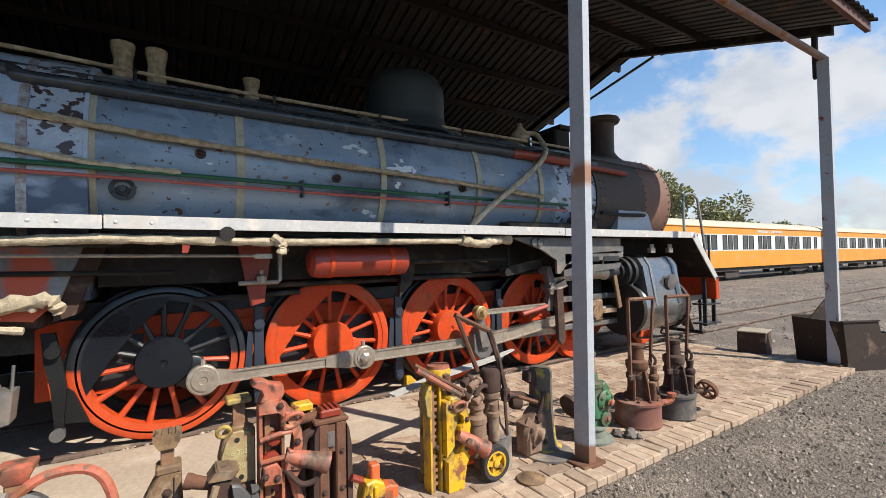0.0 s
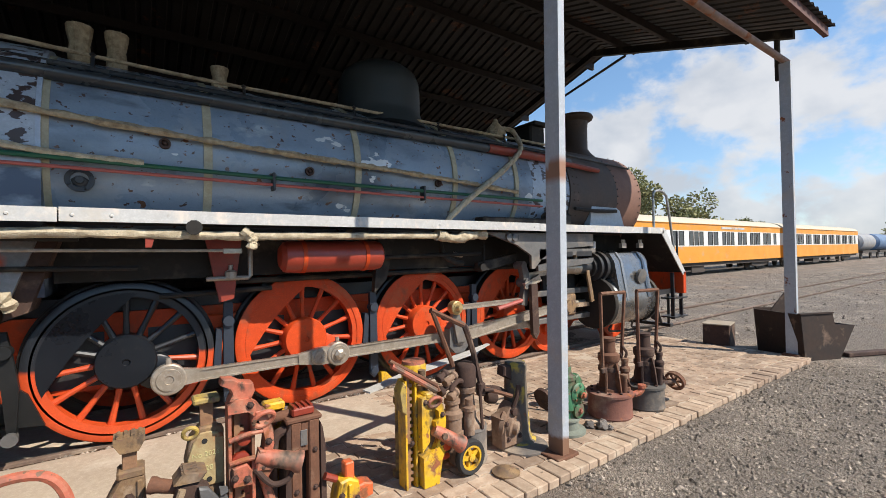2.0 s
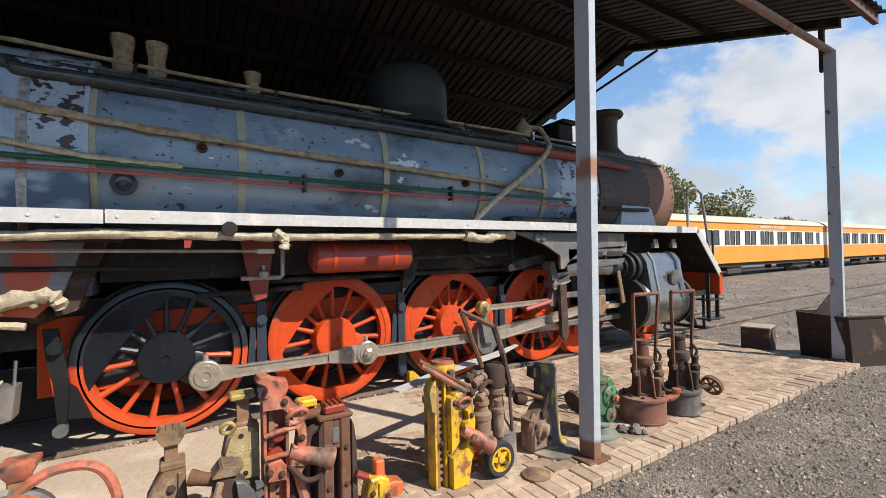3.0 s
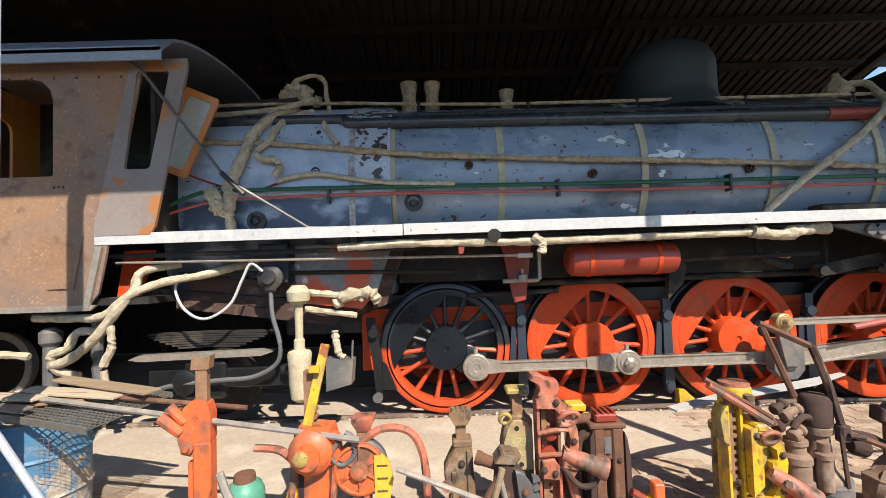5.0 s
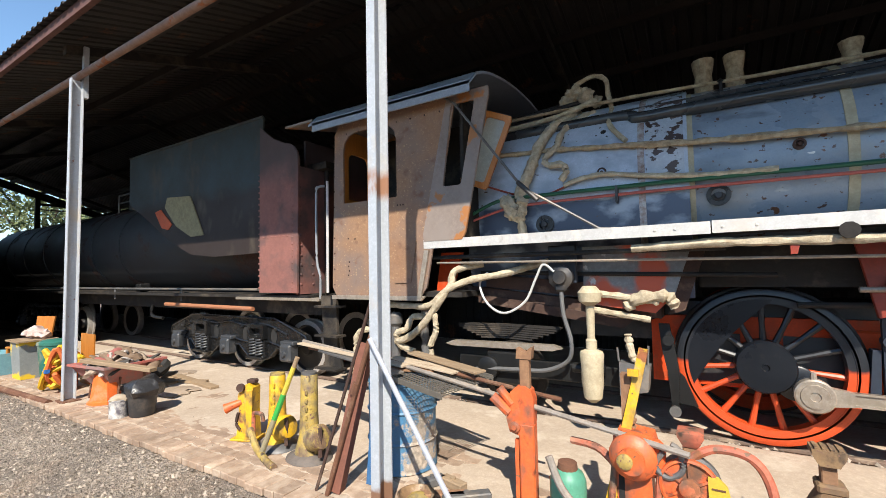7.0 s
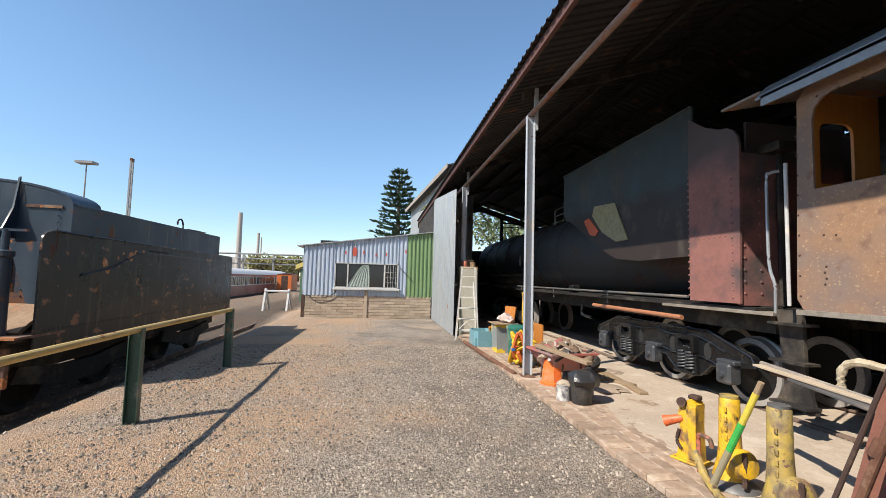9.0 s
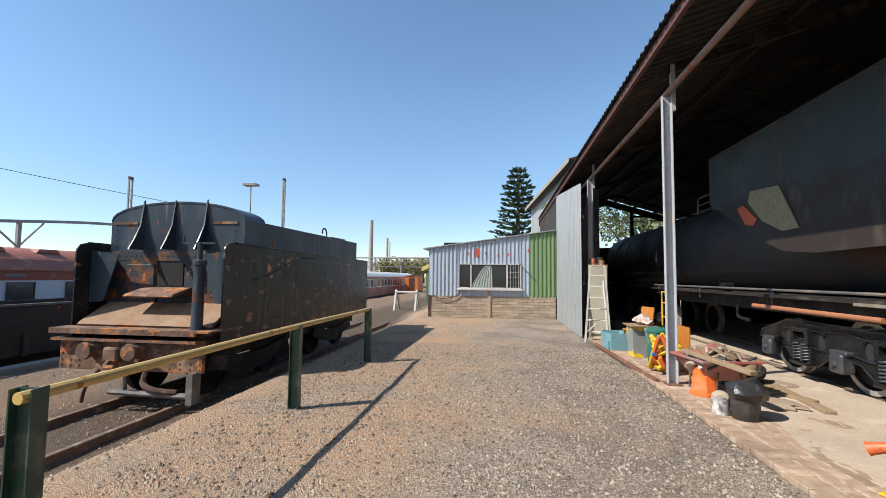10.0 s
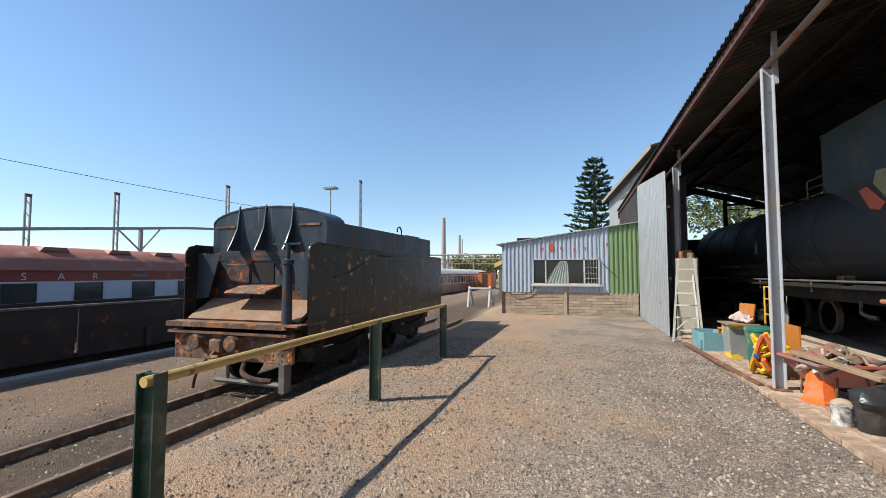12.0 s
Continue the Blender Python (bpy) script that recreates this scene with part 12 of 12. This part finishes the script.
def lattice(x, y, h, w=0.35):
    t = thing("lattice_mast", "slender steel lattice catenary mast", "mast", M((x, y, -0.5)), "catenary masts")
    for sx in (-w / 2, w / 2):
        solid("leg", HAZED, lambda bm: box(bm, sx - 0.06, sx + 0.06, -0.06, 0.06, 0, h), t)
    k = 0.6
    while k < h - 0.6:
        solid("lace", HAZED, lambda bm: tube(bm, [(-w / 2, 0, k), (w / 2, 0, k + 0.5)], 0.03, 4, False), t)
        k += 1.0
    solid("cap", RUST, lambda bm: box(bm, -w / 2 - 0.05, w / 2 + 0.05, -0.08, 0.08, h, h + 0.25), t)


lattice(-42, -22.5, 11.8)
lattice(-36, -34.4, 10.8)
lattice(-30, -41.5, 9.4)
lattice(-24, -43, 8.3)
tagged(solid("floodlight_mast", HAZED, lambda bm: (lathe(bm, [(0.25, 0), (0.12, 24)], M((-100, -62.3, 0)), 8), box(bm, -101, -99, -64, -60.6, 23.8, 24.3))), "tall floodlight mast far behind the old tender", "mast")
wire = thing("overhead_wire", "thin overhead wire sagging across the sky between poles", "wire")
solid("conductor", SOOT, lambda bm: tube(bm, [(-20, -60, 14.0), (-40, -48, 11.6), (-60, -38, 10.2)], 0.03, 4), wire)
for x, y, z in ((-20, -60, 14.1), (-60, -38, 10.3)):
    solid("pole", HAZED, lambda bm: cyl(bm, (x, y, -1.2), (x, y, z), 0.14, 0.09, 8), wire)
t = thing("catenary_boom", "pale curved steel boom over the coach roofs", "boom")
solid("boom", HAZED, lambda bm: tube(bm, [(-12, -30, 3.55), (-22, -30, 4.6), (-31, -30, 5.4), (-45, -30, 5.6)], 0.11, 6), t)
solid("strut", HAZED, lambda bm: tube(bm, [(-22, -30, 4.5), (-23.5, -30, 3.2)], 0.06, 5, False), t)
solid("strut", HAZED, lambda bm: tube(bm, [(-25, -30, 4.8), (-23.6, -30, 3.2)], 0.06, 5, False), t)
solid("mast", HAZED, lambda bm: box(bm, -23.65, -23.45, -30.1, -29.9, -1, 4.8), t)

# ---- trees ----
LEAFD = island_vary(mat("conifer_green", (0.03, 0.065, 0.03), (0.05, 0.095, 0.04), scale=0.9, rough=0.8, bump=0), 0.5)
LEAFL = island_vary(mat("broadleaf_green", (0.34, 0.32, 0.15), (0.24, 0.24, 0.1), scale=0.5, rough=0.8, bump=0), 0.45)
LEAFW = island_vary(mat("pale_willow_green", (0.2, 0.24, 0.11), (0.15, 0.19, 0.08), scale=0.5, rough=0.8, bump=0), 0.4)
LEAFP = island_vary(mat("palm_yellow_green", (0.3, 0.3, 0.07), (0.2, 0.23, 0.06), scale=0.7, rough=0.7, bump=0), 0.4)
BARK = mat("bark", (0.12, 0.085, 0.06), (0.08, 0.06, 0.045), scale=3, rough=0.95, bump=0.5)


def tuft(vs, fs, p, d, ln, w, rnd):
    """One needle spray or leaf: a bent, pointed strip."""
    d = d.normalized()
    s = d.cross(Vector((rnd.uniform(-1, 1), rnd.uniform(-1, 1), rnd.uniform(-0.3, 1)))).normalized() * w
    k = len(vs)
    m = p + d * ln * 0.5
    vs += [tuple(p), tuple(m + s), tuple(p + d * ln), tuple(m - s)]
    fs.append((k, k + 1, k + 2, k + 3))


def leaf_mesh(name, vs, fs, m_):
    me = bpy.data.meshes.new(name)
    me.from_pydata(vs, [], fs)
    me.materials.append(m_)
    return me


def conifer(x, y, h, r, seed):
    """A Norfolk pine: tiers of drooping then upturned boughs."""
    rnd = random.Random(seed)
    t = thing("pine_tree", "tall dark green tiered pine behind the sheds", "tree", M((x, y, 0)))
    solid("trunk", BARK, lambda bm: lathe(bm, [(0.3, 0), (0.2, h * 0.5), (0.03, h)], None, 10), t)
    vs, fs = [], []
    z = h * 0.2
    while z < h * 0.985:
        f = (z - h * 0.2) / (h * 0.8)
        rr = r * (1 - f) ** 0.75 * rnd.uniform(0.75, 1.1) + 0.35
        for b in range(9):
            a = 6.283 * b / 9 + rnd.uniform(-0.3, 0.3)
            ln = rr * rnd.uniform(0.75, 1.1)
            for q in range(int(16 + ln * 16)):
                u = rnd.random() ** 0.7
                p = Vector((math.cos(a) * ln * u, math.sin(a) * ln * u, z - 0.25 * u * ln * 0.3 + 0.32 * u * u * ln * 0.5))
                d = Vector((math.cos(a + rnd.uniform(-1.1, 1.1)), math.sin(a + rnd.uniform(-1.1, 1.1)), rnd.uniform(0.0, 0.9)))
                tuft(vs, fs, p, d, rnd.uniform(0.25, 0.5), 0.06, rnd)
        z += h * 0.045
    o = new("crown", leaf_mesh("crown", vs, fs, LEAFD))
    o.parent = t


def broadleaf(x, y, h, r, seed, m_=None, n=2600, label="leafy green tree behind the coaches", size=0.34):
    rnd = random.Random(seed)
    t = thing("tree", label, "tree", M((x, y, 0)), "background trees")
    solid("trunk", BARK, lambda bm: (lathe(bm, [(0.28, 0), (0.2, h * 0.3), (0.1, h * 0.7)], None, 9), [tube(bm, [(0, 0, h * (0.28 + 0.06 * i)), (math.cos(i * 2.2) * r * 0.3, math.sin(i * 2.2) * r * 0.3, h * 0.55), (math.cos(i * 2.2) * r * 0.6, math.sin(i * 2.2) * r * 0.6, h * 0.72)], 0.07, 6) for i in range(5)]), t)
    vs, fs = [], []
    lobes = [(Vector((rnd.uniform(-0.65, 0.65) * r, rnd.uniform(-0.65, 0.65) * r, h * rnd.uniform(0.45, 0.85))), r * rnd.uniform(0.3, 0.52)) for _ in range(9)]
    for _ in range(n):
        c, q = rnd.choice(lobes)
        d = Vector((rnd.gauss(0, 1), rnd.gauss(0, 1), rnd.gauss(0, 0.8))).normalized()
        p = c + d * q * rnd.random() ** 0.35
        p.z = min(p.z, h)
        tuft(vs, fs, p, d + Vector((rnd.uniform(-1, 1), rnd.uniform(-1, 1), rnd.uniform(-0.6, 0.6))), size * rnd.uniform(0.7, 1.4), size * 0.34, rnd)
    o = new("crown", leaf_mesh("crown", vs, fs, m_ or LEAFL))
    o.parent = t


conifer(-38, 1.05, 11.1, 2.7, 4)
broadleaf(48, 28.5, 11.4, 4.6, 11, n=9000)
broadleaf(56, 30, 6.4, 3.2, 12, n=5000)
broadleaf(63, 33, 6.4, 3.4, 13)
broadleaf(52, 24, 8.5, 3.2, 19)
for i in range(7):
    broadleaf(66 + 5 * i, 27 + (i % 3) * 3, 4.8 + (i * 37 % 10) * 0.12, 3.2, 30 + i, n=1100, size=0.5)
broadleaf(84, 31, 8.0, 1.8, 41, n=900)
for i in range(10):
    broadleaf(110 + 9 * i, 10 + (i * 53 % 17), 6.5 + (i * 29 % 10) * 0.3, 4.5, 50 + i, n=700, size=0.9, label="hazy tree line far down the yard")
for i in range(5):
    broadleaf(-105 - 4 * i, -27 + 3.2 * i, 6.0, 3.6, 70 + i, n=800, size=0.8, label="hazy trees among the works buildings")
for i, (x, y) in enumerate(((-31, 13.5), (-36, 10), (-44, 16), (-30, 20))):
    broadleaf(x, y, 7.2 + i % 2, 3.4, 90 + i, LEAFW, n=3000, size=0.26, label="feathery pale green trees beyond the far shed end")
# palm behind the side wall
t = thing("palm_tree", "yellow-green palm fronds behind the tall shed", "tree", M((-26, 4.0, 0)))
solid("trunk", BARK, lambda bm: lathe(bm, [(0.25, 0), (0.18, 6.6)], None, 10), t)
vs, fs = [], []
rnd = random.Random(15)
for b in range(26):
    a, up = rnd.uniform(0, 6.283), rnd.uniform(-0.5, 0.9)
    for q in range(26):
        u = q / 26
        p = Vector((math.cos(a) * 1.9 * u, math.sin(a) * 1.9 * u, 6.6 + up * 1.6 * u - 1.6 * u * u))
        for s in (-1, 1):
            tuft(vs, fs, p, Vector((math.cos(a + s * 0.8), math.sin(a + s * 0.8), -0.35)), 0.55, 0.03, rnd)
o = new("crown", leaf_mesh("crown", vs, fs, LEAFP))
o.parent = t


# ---- brick paving and drifted sand ----
BRICK = mat("paving_brick", (0.36, 0.255, 0.18), (0.29, 0.2, 0.14), scale=9, rough=0.92, bump=0.5, dust=0.45, dust_col=(0.44, 0.34, 0.255))
PAVER = island_vary(mat("paving_brick_field", (0.36, 0.255, 0.18), (0.29, 0.2, 0.14), scale=9, rough=0.92, bump=0.5, dust=0.45, dust_col=(0.44, 0.34, 0.255)), 0.25)
island_vary(BRICK, 0.28, per_object=True)
EDGEB = island_vary(mat("edge_brick", (0.45, 0.33, 0.235), (0.35, 0.25, 0.175), scale=9, rough=0.92, bump=0.5, dust=0.4, dust_col=(0.5, 0.4, 0.3)), 0.22, per_object=True)
SANDM = mat("drifted_sand", (0.47, 0.385, 0.3), (0.36, 0.285, 0.215), scale=1.6, rough=0.98, bump=0.6, fine=90, dust=0.25, dust_col=(0.56, 0.48, 0.39))
pave = thing("brick_paving", "dusty tan interlocking brick paving along the shed", "paving", kind="structure")
PX0, PX1, PY0, PY1 = -12.35, 8.02, 1.86, 4.38
solid("bed", SANDM, lambda bm: box(bm, PX0, PX1, PY0 + 0.02, PY1, -0.06, 0.046), pave)
L, W = 0.222, 0.111
OUT = [(0.003, 0.003), (0.056, 0.016), (0.167, -0.01), (0.219, 0.003), (0.219, W - 0.003), (0.167, W - 0.016), (0.056, W + 0.01), (0.003, W - 0.003)]


def brick_mesh():
    bm = bmesh.new()
    top = [(x * 0.97 + 0.0033, y * 0.95 + 0.0027) for x, y in OUT]
    a = [bm.verts.new((x, y, 0)) for x, y in OUT]
    b = [bm.verts.new((x, y, 0.052)) for x, y in OUT]
    c = [bm.verts.new((x, y, 0.058)) for x, y in top]
    quad_loop(bm, a, b)
    quad_loop(bm, b, c)
    bm.faces.new(c)
    return finish("brick", bm, BRICK, 0)


def soldier_mesh():
    bm = bmesh.new()
    box(bm, 0.003, W - 0.003, 0.0, L - 0.006, 0, 0.058, bevel=0.006)
    return finish("brick", bm, EDGEB, 0)


bme, sme = brick_mesh(), soldier_mesh()
rnd = random.Random(3)
singles, rest = 0, bmesh.new()
row, y = 0, PY0 + L + 0.004
while y < PY1 - W:
    x = PX0 + (L / 2 if row % 2 else 0)
    while x < PX1 - L:
        m = M((x, y, 0.0 + rnd.uniform(-0.0025, 0.0025)), rnd.uniform(-0.5, 0.5), rnd.uniform(-0.5, 0.5), rnd.uniform(-0.6, 0.6))
        if 2.0 <= x < 4.55 and singles < 255:
            o = new("brick", bme)
            o.parent = pave
            o.matrix_basis = m
            singles += 1
        else:
            vs = [rest.verts.new(m @ v.co) for v in bme.vertices]
            for p in bme.polygons:
                rest.faces.new([vs[i] for i in p.vertices])
        x += L
    row += 1
    y += W
x = PX0
while x < PX1 - W:
    m = M((x, PY0 + rnd.uniform(-0.012, 0.006), rnd.uniform(-0.006, 0.002)), rnd.uniform(-1.5, 1.5), rnd.uniform(-1, 1), rnd.uniform(-1.5, 1.5))
    if 1.9 <= x < 6.0:
        o = new("brick", sme)
        o.parent = pave
        o.matrix_basis = m
    else:
        vs = [rest.verts.new(m @ v.co) for v in sme.vertices]
        for p in sme.polygons:
            rest.faces.new([vs[i] for i in p.vertices])
    x += W
tagged(part("paving_field", rest, PAVER, pave, smooth=0), kind="stuff")


def sand_height(x, y):
    z = 0.05 + 0.012 * noise.noise((x * 0.8, y * 1.1, 1.7)) + 0.006 * noise.noise((x * 3.1, y * 3.3, 4.2)) + 0.002 * noise.noise((x * 14, y * 14, 9.0))
    z += 0.013 * min(1, max(0, (y - 3.0) / 0.9))
    z += 0.013 * min(1, max(0, (1.6 - x) / 1.2)) * min(1, max(0, (y - 2.15) / 0.4)) * (0.8 + 0.2 * min(1, max(0, (x + 3.2) / 1.5)))
    z -= 0.012 * min(1, max(0, (x - 2.0) / 1.5))
    if y > 4.3:
        z = max(z, 0.045 + 0.018 * noise.noise((x * 5, y * 5, 2)))
    z -= 0.06 * min(1, max(0, (y - 4.4) / 0.1))
    return z


sx = [PX0 - 5 + 0.07 * i for i in range(int((PX1 - PX0 + 5) / 0.07))]
sy = [2.02 + 0.06 * i for i in range(int((8.9 - 2.02) / 0.06))]
sv = [(x, y, sand_height(x, y)) for y in sy for x in sx]
n_ = len(sx)
sf = [(j * n_ + i, j * n_ + i + 1, (j + 1) * n_ + i + 1, (j + 1) * n_ + i) for j in range(len(sy) - 1) for i in range(n_ - 1)]
sme_ = bpy.data.meshes.new("sand")
sme_.from_pydata(sv, [], sf)
sme_.materials.append(SANDM)
sme_.polygons.foreach_set("use_smooth", [True] * len(sme_.polygons))
tagged(new("sand", sme_), "pale drifted sand and dust over the paving and track bed", "sand", kind="stuff")
stones("rubble", 2600, -4.5, 4.5, 4.1, 4.5, 0.006, 0.03, 8, "small pale rubble along the rail edge").location.z = 0.05
stones("paving_grit", 1500, -12, 8, 1.95, 4.2, 0.003, 0.011, 9, "fine grit scattered over the paving").location.z = 0.068
